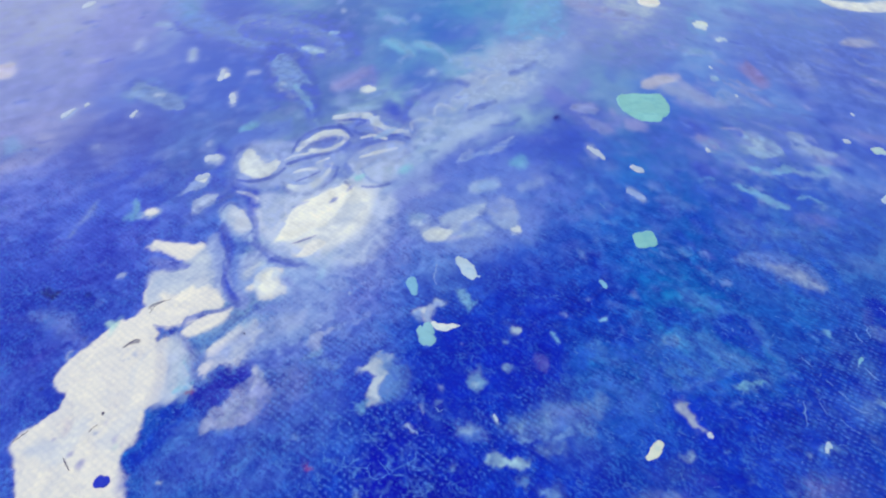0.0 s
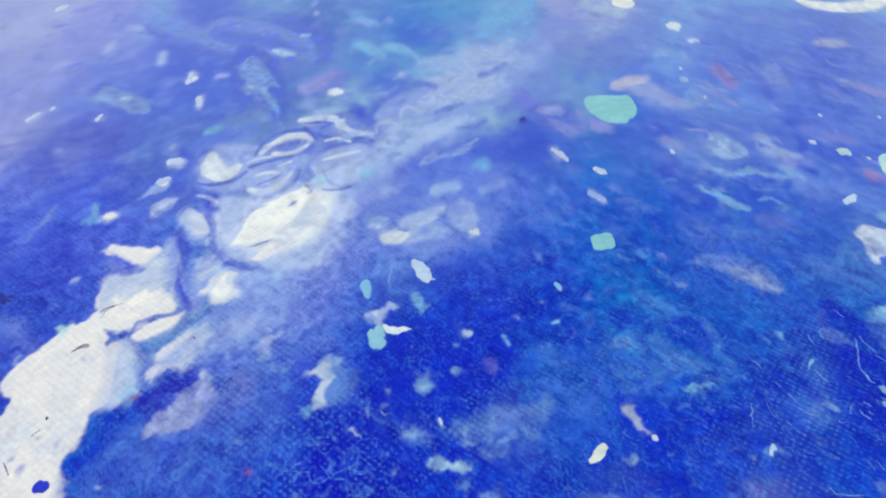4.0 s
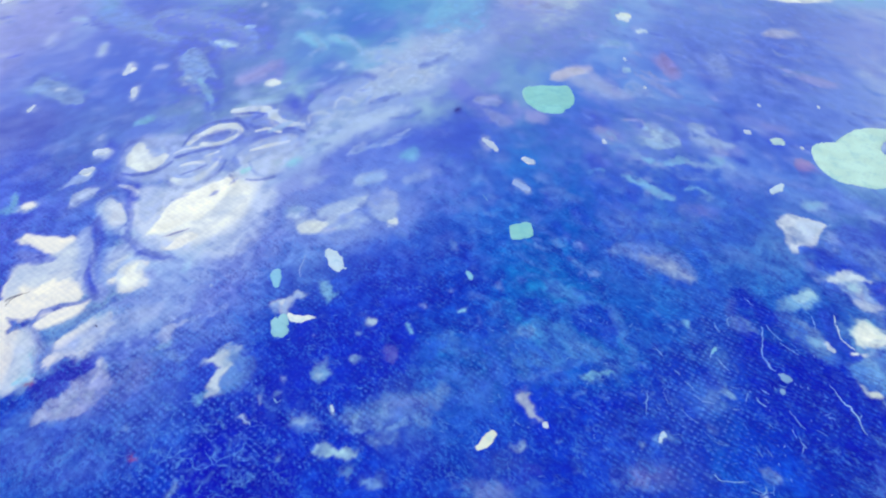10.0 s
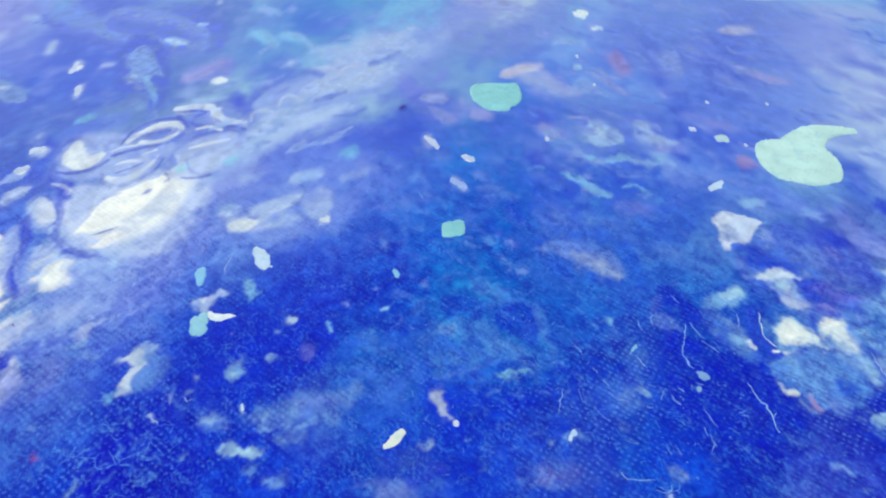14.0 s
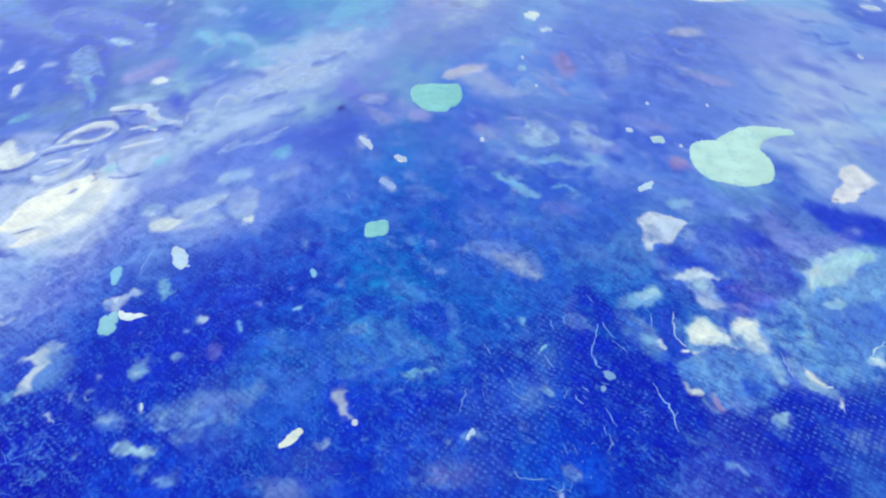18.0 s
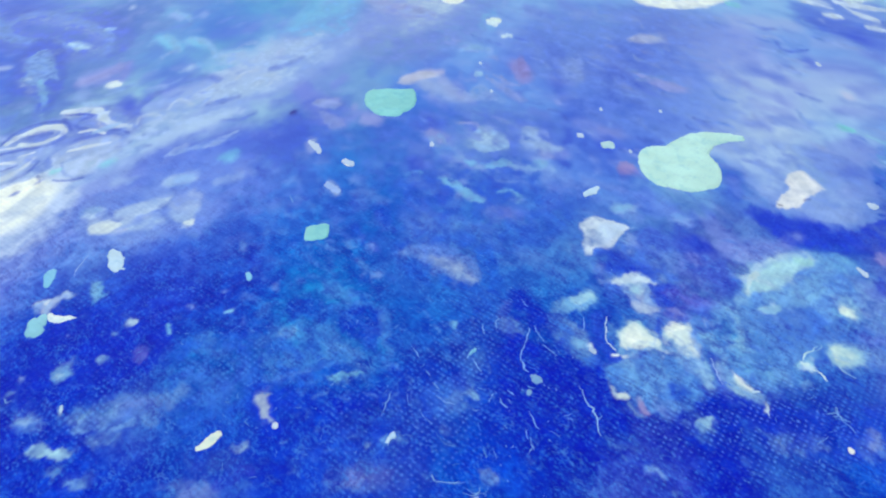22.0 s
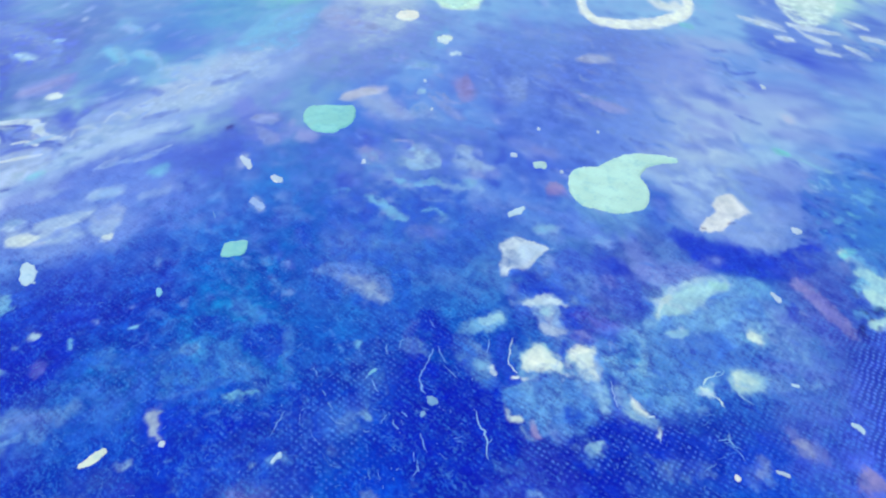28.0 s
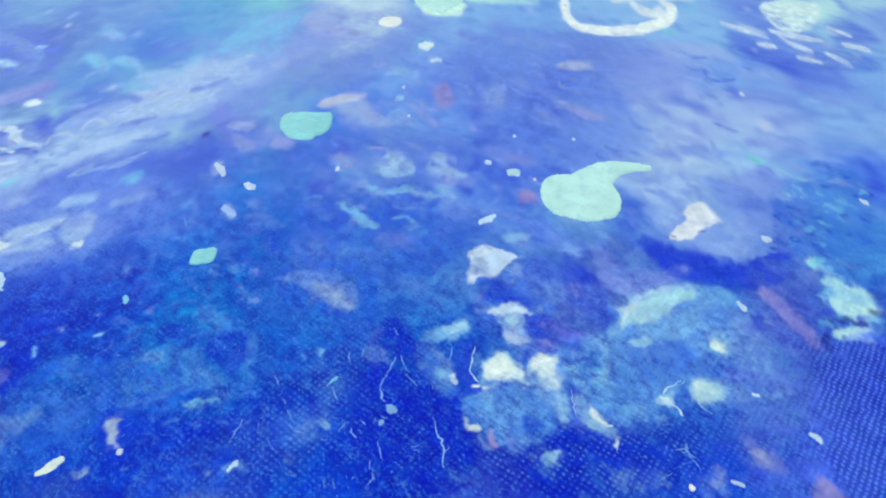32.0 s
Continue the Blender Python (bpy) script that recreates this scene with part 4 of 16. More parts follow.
wash(ICE, 0.34, 0.7, 1.87, (-39.2, 125.0, 0.46), (-37.9, 121.8, 0.45), fibre=0.1, rag=0.23)
wash(ICE, 0.50, 0.8, 1.82, (-34.2, 121.3, 1.00), (-30.3, 119.7, 1.49), (-26.7, 121.2, 1.50), (-25.4, 123.6, 1.01), fibre=0.2, rag=0.45)
wash(ULTRA, 0.33, 0.8, 1.82, (-35.4, 120.8, 0.56), (-34.8, 118.5, 0.33), fibre=0.1, rag=0.22)
wash(ULTRA, 0.25, 0.85, 1.83, (-31.7, 121.8, 0.56), fibre=0.1, rag=0.17)
wash(LAV, 0.35, 0.8, 1.89, (-30.3, 125.9, 0.80), (-27.8, 128.2, 1.04), (-25.9, 129.3, 0.70), fibre=0.1, rag=0.23)
wash(ULTRA, 0.26, 0.7, 1.89, (-28.6, 128.2, 0.46), (-27.2, 128.7, 0.35), fibre=0.1, rag=0.17)
wash(ULTRA, 0.26, 0.6, 1.86, (-30.5, 124.6, 0.57), (-29.1, 126.0, 0.34), fibre=0.1, rag=0.17)
wash(WHITE, 0.26, 0.95, 1.90, (-33.3, 125.6, 0.69), (-31.8, 128.3, 0.81), (-29.3, 130.7, 0.71), (-26.5, 131.9, 0.59), (-24.8, 129.9, 0.47), fibre=0.05, rag=0.23, lift=0.08)
wash(ICE, 0.26, 0.9, 1.86, (-24.8, 129.4, 0.47), (-26.0, 126.7, 0.46), (-28.2, 124.0, 0.45), (-29.6, 122.2, 0.45), fibre=0.05, rag=0.17, lift=0.05)
wash(ULTRA, 0.26, 0.75, 1.87, (-24.3, 129.0, 0.35), (-25.2, 125.9, 0.34), (-26.6, 124.1, 0.34), fibre=0.1, rag=0.11)
wash(ICE, 0.36, 0.6, 1.97, (-31.2, 132.8, 0.36), (-32.2, 136.2, 0.36), fibre=0.1, rag=0.18)
wash(CREAM, 0.49, 0.75, 1.78, (-32.5, 116.4, 1.10), (-29.4, 117.4, 1.23), (-27.2, 119.4, 0.87), fibre=0.1, rag=0.33, lift=0.04)
wash(LAV, 0.24, 0.6, 1.77, (-31.9, 116.0, 0.33), (-29.3, 117.0, 0.33), fibre=0.1, rag=0.11)
wash(WHITE, 0.24, 0.95, 1.76, (-33.9, 114.7, 0.32), (-33.0, 112.6, 0.48), (-30.6, 112.1, 0.48), (-28.3, 114.1, 0.48), (-26.6, 116.9, 0.44), (-26.4, 120.1, 0.33), fibre=0.05, rag=0.16, lift=0.08)
# shadow line outside the cup's white rim, painted as dark pigment
wash(DUSK, 0.32, 0.7, 1.75, (-34.6, 113.5, 0.27), (-33.0, 110.8, 0.26), (-29.9, 110.7, 0.26), (-27.0, 112.8, 0.27), (-25.6, 116.2, 0.33), (-25.8, 120.1, 0.44), fibre=0.1, rag=0.11)
wash(ULTRA, 0.44, 0.75, 1.93, (-23.1, 130.9, 0.71), (-23.7, 134.0, 0.48), fibre=0.1, rag=0.24)
wash(CREAM, 0.37, 0.9, 1.99, (-27.3, 137.4, 0.73), (-24.5, 139.1, 0.86), (-21.4, 139.5, 0.98), (-19.4, 136.3, 0.97), fibre=0.05, rag=0.24, lift=0.06)
wash(WHITE, 0.27, 0.9, 1.93, (-19.2, 134.5, 0.60), (-16.0, 133.0, 0.48), (-13.9, 133.7, 0.48), (-12.0, 134.3, 0.36), fibre=0.05, rag=0.18, lift=0.06)
wash(PALE, 0.64, 0.8, 1.97, (-17.7, 138.4, 1.23), (-15.1, 136.8, 1.09), fibre=0.2, rag=0.49)
wash(DUSK, 0.27, 0.8, 1.97, (-23.0, 136.2, 0.42), (-21.7, 137.5, 0.37), fibre=0.1, rag=0.12)
wash(ULTRA, 0.35, 0.8, 1.89, (-20.8, 128.5, 0.58), (-19.1, 129.1, 0.47), (-16.3, 130.5, 0.35), fibre=0.1, rag=0.23)
wash(ULTRA, 0.44, 0.8, 1.87, (-14.6, 130.9, 0.71), (-12.6, 128.9, 0.93), (-10.9, 124.8, 0.57), fibre=0.1, rag=0.35)
wash(ULTRA, 0.55, 0.6, 2.00, (-15.6, 142.8, 1.12), (-12.0, 136.6, 1.09), fibre=0.2, rag=0.49)
wash(GREY, 0.76, 0.85, 1.81, (-19.8, 119.9, 1.74), (-17.1, 122.2, 2.52), (-15.1, 125.6, 1.80), (-13.9, 121.7, 1.00), fibre=0.2, rag=0.45, lift=0.04)
wash(ICE, 0.25, 0.7, 1.76, (-20.6, 119.4, 0.28), (-18.9, 116.5, 0.27), (-16.8, 115.4, 0.22), fibre=0.1, rag=0.11)
wash(AQUA, 0.41, 0.6, 1.77, (-20.0, 116.8, 0.65), (-11.5, 120.3, 0.67), rag=0.33)
wash(DUSK, 0.24, 0.6, 1.73, (-22.9, 115.7, 0.22), (-21.7, 112.9, 0.27), fibre=0.1, rag=0.11)
wash(ICE, 1.38, 0.9, 1.65, (-30.0, 100.6, 3.77), (-24.9, 105.6, 4.12), (-19.2, 109.9, 2.58), fibre=0.3, rag=0.82)
wash(WHITE, 0.46, 0.97, 1.65, (-32.4, 96.6, 0.54), (-31.3, 97.9, 1.20), (-30.0, 101.5, 2.46), (-26.9, 105.7, 2.75), (-23.5, 110.2, 1.53), (-21.6, 114.0, 1.08), fibre=0.08, rag=0.51, lift=0.14)
wash(WHITE, 0.92, 0.7, 1.64, (-24.0, 103.5, 2.03), (-20.9, 106.3, 1.61), fibre=0.3, rag=0.61)
wash(LAV, 0.45, 0.6, 1.65, (-34.3, 104.3, 0.57), (-34.1, 100.2, 0.55), (-33.3, 106.9, 0.46), fibre=0.2, rag=0.2)
wash(GREY, 0.46, 0.7, 1.68, (-35.4, 102.5, 0.79), (-36.2, 108.4, 0.70), fibre=0.2, rag=0.31)
wash(WHITE, 0.29, 0.95, 1.55, (-28.3, 93.3, 0.66), (-27.0, 94.4, 0.86), (-25.7, 96.0, 0.58), fibre=0.08, rag=0.24, lift=0.08)
wash(LAV, 0.36, 0.5, 1.55, (-30.8, 94.4, 0.76), (-29.0, 92.8, 0.47), fibre=0.1, rag=0.19)
wash(ICE, 0.45, 0.9, 1.64, (-43.0, 104.0, 1.13), (-40.6, 102.2, 1.57), (-38.1, 99.6, 1.32), (-36.5, 96.9, 0.65), fibre=0.15, rag=0.4, lift=0.04)
wash(WHITE, 0.44, 0.9, 1.63, (-39.1, 100.4, 0.89), (-38.4, 99.2, 0.88), fibre=0.1, rag=0.3, lift=0.05)
wash(ULTRA, 0.18, 0.8, 1.62, (-37.1, 103.2, 0.25), (-36.1, 99.3, 0.20), (-36.1, 96.6, 0.19), fibre=0.1, rag=0.1)
wash(LAV, 0.22, 0.7, 1.61, (-35.2, 99.8, 0.30), (-34.2, 97.1, 0.19), fibre=0.1, rag=0.1)
wash(GREY, 0.49, 0.85, 1.52, (-35.2, 91.4, 1.26), (-34.9, 87.7, 1.02), (-33.4, 90.2, 0.83), fibre=0.2, rag=0.37)
wash(WHITE, 0.34, 0.96, 1.47, (-34.2, 84.7, 0.27), (-32.7, 85.1, 0.81), (-31.3, 84.4, 1.25), (-29.0, 84.6, 0.80), fibre=0.08, rag=0.27, lift=0.08)
wash(WHITE, 0.27, 0.94, 1.50, (-32.7, 86.7, 0.73), (-31.6, 88.4, 0.64), (-29.9, 89.2, 0.37), fibre=0.08, rag=0.23, lift=0.08)
wash(ICE, 0.35, 0.8, 1.53, (-33.1, 89.9, 0.37), (-32.4, 91.1, 0.28), fibre=0.1, rag=0.19)
wash(LAV, 0.34, 0.75, 1.48, (-30.1, 86.6, 0.63), (-27.8, 86.3, 0.63), fibre=0.2, rag=0.27)
wash(ULTRA, 0.21, 0.92, 1.55, (-37.3, 95.2, 0.19), (-35.5, 95.2, 0.34), (-33.4, 93.3, 0.43), (-31.7, 91.6, 0.56), (-29.6, 90.9, 0.37), (-25.5, 90.5, 0.23), fibre=0.08, rag=0.14)
wash(AQUA, 0.34, 0.6, 1.48, (-23.9, 90.6, 0.56), (-23.2, 86.6, 0.45), fibre=0.2, rag=0.28)
wash(DUSK, 0.28, 0.5, 1.49, (-23.6, 91.4, 0.19), (-21.7, 87.8, 0.27), rag=0.09)
wash(WHITE, 0.16, 0.98, 1.32, (-50.8, 62.4, 2.42), (-50.2, 58.4, 3.30), (-51.7, 54.5, 3.90), (-50.0, 49.8, 3.27), (-49.0, 46.2, 3.29), fibre=0.03, rag=0.35, lift=0.16)
wash(WHITE, 0.16, 0.98, 1.33, (-55.0, 54.7, 1.56), (-53.8, 56.7, 1.16), (-51.6, 49.8, 1.36), fibre=0.03, rag=0.28, lift=0.1)
wash(WHITE, 0.17, 0.98, 1.33, (-48.1, 72.8, 3.28), (-47.8, 67.5, 4.73), (-47.1, 62.7, 4.70), (-45.9, 58.6, 4.04), (-46.2, 54.0, 3.53), (-45.0, 50.1, 3.21), (-42.9, 46.6, 3.17), fibre=0.03, rag=0.44, lift=0.16)
wash(WHITE, 0.17, 0.98, 1.41, (-53.0, 67.7, 2.21), (-53.9, 65.3, 2.01), (-52.7, 63.3, 1.07), fibre=0.03, rag=0.31, lift=0.1)
wash(WHITE, 0.18, 0.98, 1.45, (-50.9, 73.7, 1.65), (-52.5, 69.5, 1.76), fibre=0.03, rag=0.33, lift=0.1)
wash(WHITE, 0.20, 0.98, 1.50, (-48.0, 82.8, 2.12), (-46.1, 82.9, 2.82), (-43.0, 84.5, 3.03), (-39.3, 82.2, 1.58), fibre=0.05, rag=0.44, lift=0.12)
wash(WHITE, 0.19, 0.98, 1.46, (-42.2, 78.9, 2.40), (-46.8, 77.4, 1.70), (-48.3, 74.4, 1.99), fibre=0.05, rag=0.42, lift=0.12)
wash(WHITE, 0.21, 0.98, 1.60, (-51.9, 93.7, 0.57), (-50.0, 93.4, 0.85), (-46.8, 92.2, 1.32), (-44.1, 91.9, 1.31), fibre=0.05, rag=0.28, lift=0.1)
wash(GREY, 0.34, 0.9, 1.54, (-43.3, 92.2, 1.13), (-40.7, 88.2, 1.10), (-39.2, 84.7, 0.72), fibre=0.15, rag=0.37)
wash(CREAM, 0.54, 0.9, 1.54, (-48.9, 84.7, 1.60), (-45.3, 86.0, 1.62), (-43.4, 88.8, 1.85), fibre=0.3, rag=0.54)
wash(GREY, 0.54, 0.5, 1.55, (-49.7, 85.7, 1.01), (-46.4, 86.7, 0.81), fibre=0.3, rag=0.36)
wash(CREAM, 0.53, 0.7, 1.33, (-53.4, 53.6, 0.63), (-50.0, 53.8, 1.26), (-49.3, 57.1, 1.14), fibre=0.5, rag=0.57)
wash(CREAM, 0.57, 0.5, 1.34, (-44.7, 68.7, 1.43), (-43.5, 61.0, 1.17), (-45.1, 55.7, 0.96), fibre=0.5, rag=0.6)
wash(GREY, 0.42, 0.35, 1.34, (-53.5, 55.2, 0.48), (-51.1, 54.5, 0.48), (-54.1, 53.5, 0.47), fibre=0.5, rag=0.28)
wash(WHITE, 0.52, 0.9, 1.47, (-42.3, 82.0, 1.77), (-39.4, 80.9, 0.98), (-44.9, 79.3, 1.35), fibre=0.2, rag=0.43)
wash(ICE, 0.42, 0.9, 1.36, (-42.0, 71.5, 0.91), (-39.8, 68.0, 1.24), (-40.0, 64.1, 1.20), fibre=0.3, rag=0.4)
wash(AQUA, 0.36, 0.6, 1.37, (-41.1, 70.0, 0.54), (-39.5, 67.0, 0.70), fibre=0.4, rag=0.32)
wash(SMOKE, 0.36, 0.6, 1.38, (-42.6, 74.8, 0.84), (-39.7, 72.0, 0.64), (-38.0, 68.1, 0.71), (-36.9, 65.4, 0.61), fibre=0.2, rag=0.24)
wash(DUSK, 0.24, 0.5, 1.38, (-42.0, 73.2, 0.25), (-39.5, 71.2, 0.32), (-38.0, 68.1, 0.24), fibre=0.2, rag=0.16)
wash(WHITE, 0.32, 0.96, 1.42, (-41.0, 74.4, 0.66), (-39.7, 75.6, 1.17), (-37.6, 77.2, 1.02), (-35.9, 78.5, 0.43), fibre=0.08, rag=0.25, lift=0.1)
wash(LAV, 0.25, 0.8, 1.43, (-36.2, 79.0, 0.21), (-39.4, 78.2, 0.21), (-41.5, 76.6, 0.21), (-42.1, 74.3, 0.25), fibre=0.1, rag=0.08)
wash(CREAM, 0.50, 0.85, 1.38, (-35.6, 72.0, 0.82), (-34.0, 73.5, 1.11), (-31.0, 74.8, 1.12), fibre=0.3, rag=0.33)
wash(WHITE, 0.25, 0.95, 1.38, (-36.5, 71.2, 0.41), (-35.6, 72.1, 0.57), (-34.7, 73.0, 0.41), fibre=0.08, rag=0.16, lift=0.06)
wash(CREAM, 0.48, 0.8, 1.36, (-36.5, 68.4, 0.62), (-34.3, 69.9, 0.81), (-31.3, 72.6, 0.92), fibre=0.3, rag=0.32)
wash(WHITE, 0.24, 0.95, 1.35, (-36.8, 68.0, 0.40), (-36.0, 69.1, 0.56), (-36.1, 67.2, 0.31), fibre=0.08, rag=0.16, lift=0.06)
wash(DUSK, 0.18, 0.7, 1.36, (-36.3, 70.0, 0.32), rag=0.12)
wash(BLUE, 0.53, 0.9, 1.33, (-35.9, 63.4, 0.77), (-33.6, 64.5, 1.21), (-30.8, 67.4, 1.15), (-28.6, 70.0, 0.72), (-24.7, 72.7, 0.74), fibre=0.3, rag=0.39)
wash(DEEP, 0.47, 0.85, 1.32, (-34.7, 64.2, 0.60), (-32.6, 65.0, 0.87), (-30.8, 68.1, 0.71), (-29.4, 66.2, 0.70), fibre=0.3, rag=0.31)
wash(DEEP, 0.54, 0.8, 1.28, (-35.9, 62.0, 0.76), (-37.8, 59.6, 0.83), (-39.3, 55.2, 0.80), (-40.6, 51.9, 0.62), fibre=0.3, rag=0.36)
wash(MILK, 0.18, 0.68, 1.32, (-34.4, 65.6, 0.31), (-33.7, 66.2, 0.23), rag=0.12)
wash(AQUA, 0.29, 0.8, 1.33, (-38.8, 65.1, 0.46), (-38.0, 65.5, 0.39), (-39.2, 63.9, 0.31), rag=0.31)
wash(WHITE, 0.18, 0.7, 1.35, (-38.8, 67.6, 0.24), (-38.1, 66.3, 0.23), rag=0.12)
wash(RED, 0.23, 0.8, 1.32, (-37.2, 63.9, 0.38), fibre=0.1, rag=0.15)
wash(PEACH, 0.29, 0.28, 1.31, (-36.6, 62.9, 0.46), rag=0.15)
wash(PEACH, 0.44, 0.21, 1.34, (-50.9, 57.0, 0.49), (-51.0, 58.1, 0.41), fibre=0.1)
wash(MINT, 0.32, 0.35, 1.29, (-43.7, 54.8, 0.24), fibre=0.1)
wash(MINT, 0.31, 0.5, 1.47, (-51.7, 75.2, 0.58), fibre=0.1, rag=0.25)
drop(BLUE, 1.26, (-43.8, 49.9, 0.68), (-43.2, 49.9, 0.68), label='small round blue drop of paint on white', rag=0.04)
vein(INK, 0.08, (-56.7, 54.5), (-56.1, 55.5), (-55.3, 56.3))
vein(INK, 0.07, (-47.4, 77.8), (-47.0, 79.4), (-45.3, 81.1))
vein(INK, 0.10, (-48.8, 70.8), (-47.9, 72.0), (-47.0, 72.5))
vein(INK, 0.08, (-49.4, 52.7), (-48.5, 51.8), (-47.8, 51.0))
vein(INK, 0.06, (-47.8, 56.6), (-47.2, 57.7))
drop(INK, 1.33, (-47.1, 59.5, 0.19), rag=0.3)
vein(INK, 0.11, (-32.7, 74.9), (-32.3, 74.7))
wash(PALE, 0.51, 0.45, 1.38, (-28.3, 74.1, 0.46), (-24.0, 77.8, 0.48), (-19.1, 79.4, 0.29), fibre=0.7, rag=0.42)
wash(MILK, 0.49, 0.38, 1.35, (-32.2, 69.6, 0.27), (-28.6, 71.4, 0.36), (-25.0, 74.3, 0.37), fibre=0.7, rag=0.41)
wash(MILK, 0.47, 0.38, 1.29, (-24.8, 65.0, 0.43), (-22.1, 67.2, 0.53), fibre=0.7, rag=0.39)
wash(PALE, 0.51, 0.45, 1.38, (-19.5, 75.9, 0.57), (-14.8, 79.7, 0.58), fibre=0.7, rag=0.43)
wash(PALE, 0.54, 0.45, 1.45, (-21.6, 84.1, 0.60), (-16.6, 87.1, 0.61), fibre=0.7, rag=0.45)
wash(PALE, 0.56, 0.45, 1.50, (-15.0, 89.9, 0.83), (-9.7, 93.2, 0.53), fibre=0.7, rag=0.47)
wash(MILK, 0.48, 0.38, 1.31, (-21.1, 70.3, 0.72), (-17.7, 69.5, 0.72), fibre=0.7, rag=0.4)
wash(BLUE, 0.54, 0.35, 1.43, (-18.0, 84.4, 0.80), (-12.7, 84.8, 0.80), fibre=0.6, rag=0.45)
wash(BLUE, 0.49, 0.35, 1.33, (-24.2, 70.1, 0.72), (-18.3, 73.7, 0.56), fibre=0.6, rag=0.41)
wash(BLUE, 0.45, 0.35, 1.27, (-28.4, 63.8, 0.52), (-25.7, 58.5, 0.66), fibre=0.6, rag=0.38)
wash(BLUE, 0.46, 0.35, 1.27, (-20.1, 64.4, 0.86), (-17.1, 65.5, 0.70), fibre=0.6, rag=0.39)
wash(BLUE, 0.51, 0.35, 1.37, (-15.4, 77.3, 0.76), fibre=0.6, rag=0.42)

# thin pale network, upper left
wash(NETBLUE, 1.81, 0.45, 2.68, (-77.1, 198.1, 3.55), (-74.0, 182.9, 2.34), (-76.1, 175.4, 1.30), fibre=0.3, rag=0.9)
wash(NETBLUE, 0.97, 0.5, 2.46, (-74.0, 182.9, 1.67), (-62.1, 177.2, 1.47), (-50.7, 171.9, 1.12), (-40.3, 169.3, 0.95), (-31.7, 168.4, 1.26), fibre=0.3, rag=0.58)
wash(NETBLUE, 0.88, 0.45, 2.51, (-62.0, 181.5, 0.83), (-57.2, 187.4, 1.02), (-46.0, 184.4, 0.84), (-34.3, 176.7, 0.98), (-30.2, 167.9, 0.94), fibre=0.3, rag=0.44)
wash(NETBLUE, 0.85, 0.4, 2.51, (-73.3, 175.8, 1.30), (-74.8, 167.2, 0.78), fibre=0.3, rag=0.43)
wash(PALE, 0.33, 0.85, 2.64, (-81.1, 180.8, 0.44), (-77.0, 180.6, 0.59), rag=0.22)
wash(PALE, 0.43, 0.7, 2.38, (-40.6, 171.2, 0.57), (-37.6, 170.2, 0.42), rag=0.21)
wash(PALE, 0.42, 0.5, 2.50, (-81.3, 170.7, 0.71), (-79.7, 164.4, 0.69), rag=0.28)
wash(PALE, 0.52, 0.6, 2.41, (-68.0, 167.8, 0.56), (-65.7, 161.1, 0.54), rag=0.28)
wash(PALE, 0.45, 0.5, 2.50, (-33.9, 181.6, 0.59), rag=0.3)
wash(PEARL, 0.59, 0.75, 2.21, (-45.3, 163.0, 2.15), (-41.7, 151.8, 2.34), (-39.0, 148.0, 1.15), fibre=0.6, rag=1.05)
wash(AQUA, 0.39, 0.6, 2.17, (-41.0, 162.0, 0.41), (-36.8, 153.7, 0.39), (-37.0, 149.6, 0.39), (-34.2, 142.1, 0.50), rag=0.2)
wash(AQUA, 0.36, 0.5, 2.00, (-33.7, 140.9, 0.37), (-31.6, 133.9, 0.36), rag=0.18)
wash(LAV, 0.90, 0.6, 2.19, (-29.5, 153.1, 1.47), (-26.0, 156.4, 1.49), (-22.5, 161.2, 1.22), (-21.5, 154.1, 1.03), fibre=0.5, rag=0.67)
wash(PALE, 0.77, 0.5, 2.12, (-30.8, 153.0, 0.59), (-27.2, 145.4, 1.13), fibre=0.5, rag=0.52)
wash(AQUA, 0.56, 0.6, 2.20, (-74.1, 144.1, 1.41), (-71.7, 147.0, 1.43), (-66.8, 143.1, 1.40), (-63.0, 140.9, 1.38), fibre=0.6, rag=0.75)
wash(PEARL, 0.37, 0.5, 2.19, (-73.7, 144.9, 0.76), (-69.8, 143.8, 0.50), (-63.8, 139.4, 0.61), fibre=0.6, rag=0.5)
wash(PEARL, 0.34, 0.85, 2.83, (-102.6, 187.3, 0.91), (-101.1, 189.0, 0.61), rag=0.3)
wash(PEARL, 0.30, 0.85, 2.28, (-56.7, 155.7, 0.93), (-57.9, 157.3, 0.53), rag=0.27)
wash(PEARL, 0.28, 0.85, 2.13, (-52.2, 145.2, 0.63), (-51.3, 142.7, 0.62), rag=0.25)
wash(PEARL, 0.27, 0.85, 2.18, (-83.8, 132.9, 0.71), (-83.2, 135.3, 0.60), rag=0.24)
wash(PEARL, 0.27, 0.85, 2.11, (-70.1, 134.8, 0.60), rag=0.24)
wash(PEARL, 0.27, 0.85, 2.20, (-81.8, 137.7, 0.36), rag=0.24)
wash(PEARL, 0.25, 0.85, 1.87, (-49.5, 120.1, 0.78), (-48.7, 120.3, 0.67), rag=0.22)
wash(PEARL, 0.19, 0.85, 1.43, (-38.4, 78.0, 0.26), rag=0.17)
wash(WHITE, 0.29, 0.9, 2.47, (-106.7, 150.4, 2.07), (-104.7, 150.1, 1.29), rag=0.52)
wash(AQUA, 0.25, 0.7, 2.09, (-90.5, 122.4, 0.90), (-88.8, 119.5, 0.88), rag=0.33)
wash(AQUA, 0.27, 0.6, 1.99, (-46.7, 132.1, 0.71), (-45.5, 133.2, 0.71), rag=0.24)
wash(HAZE, 0.35, 0.6, 2.16, (-86.2, 130.8, 0.47), rag=0.23)
wash(HAZE, 0.34, 0.6, 2.10, (-86.9, 123.6, 0.45), rag=0.23)
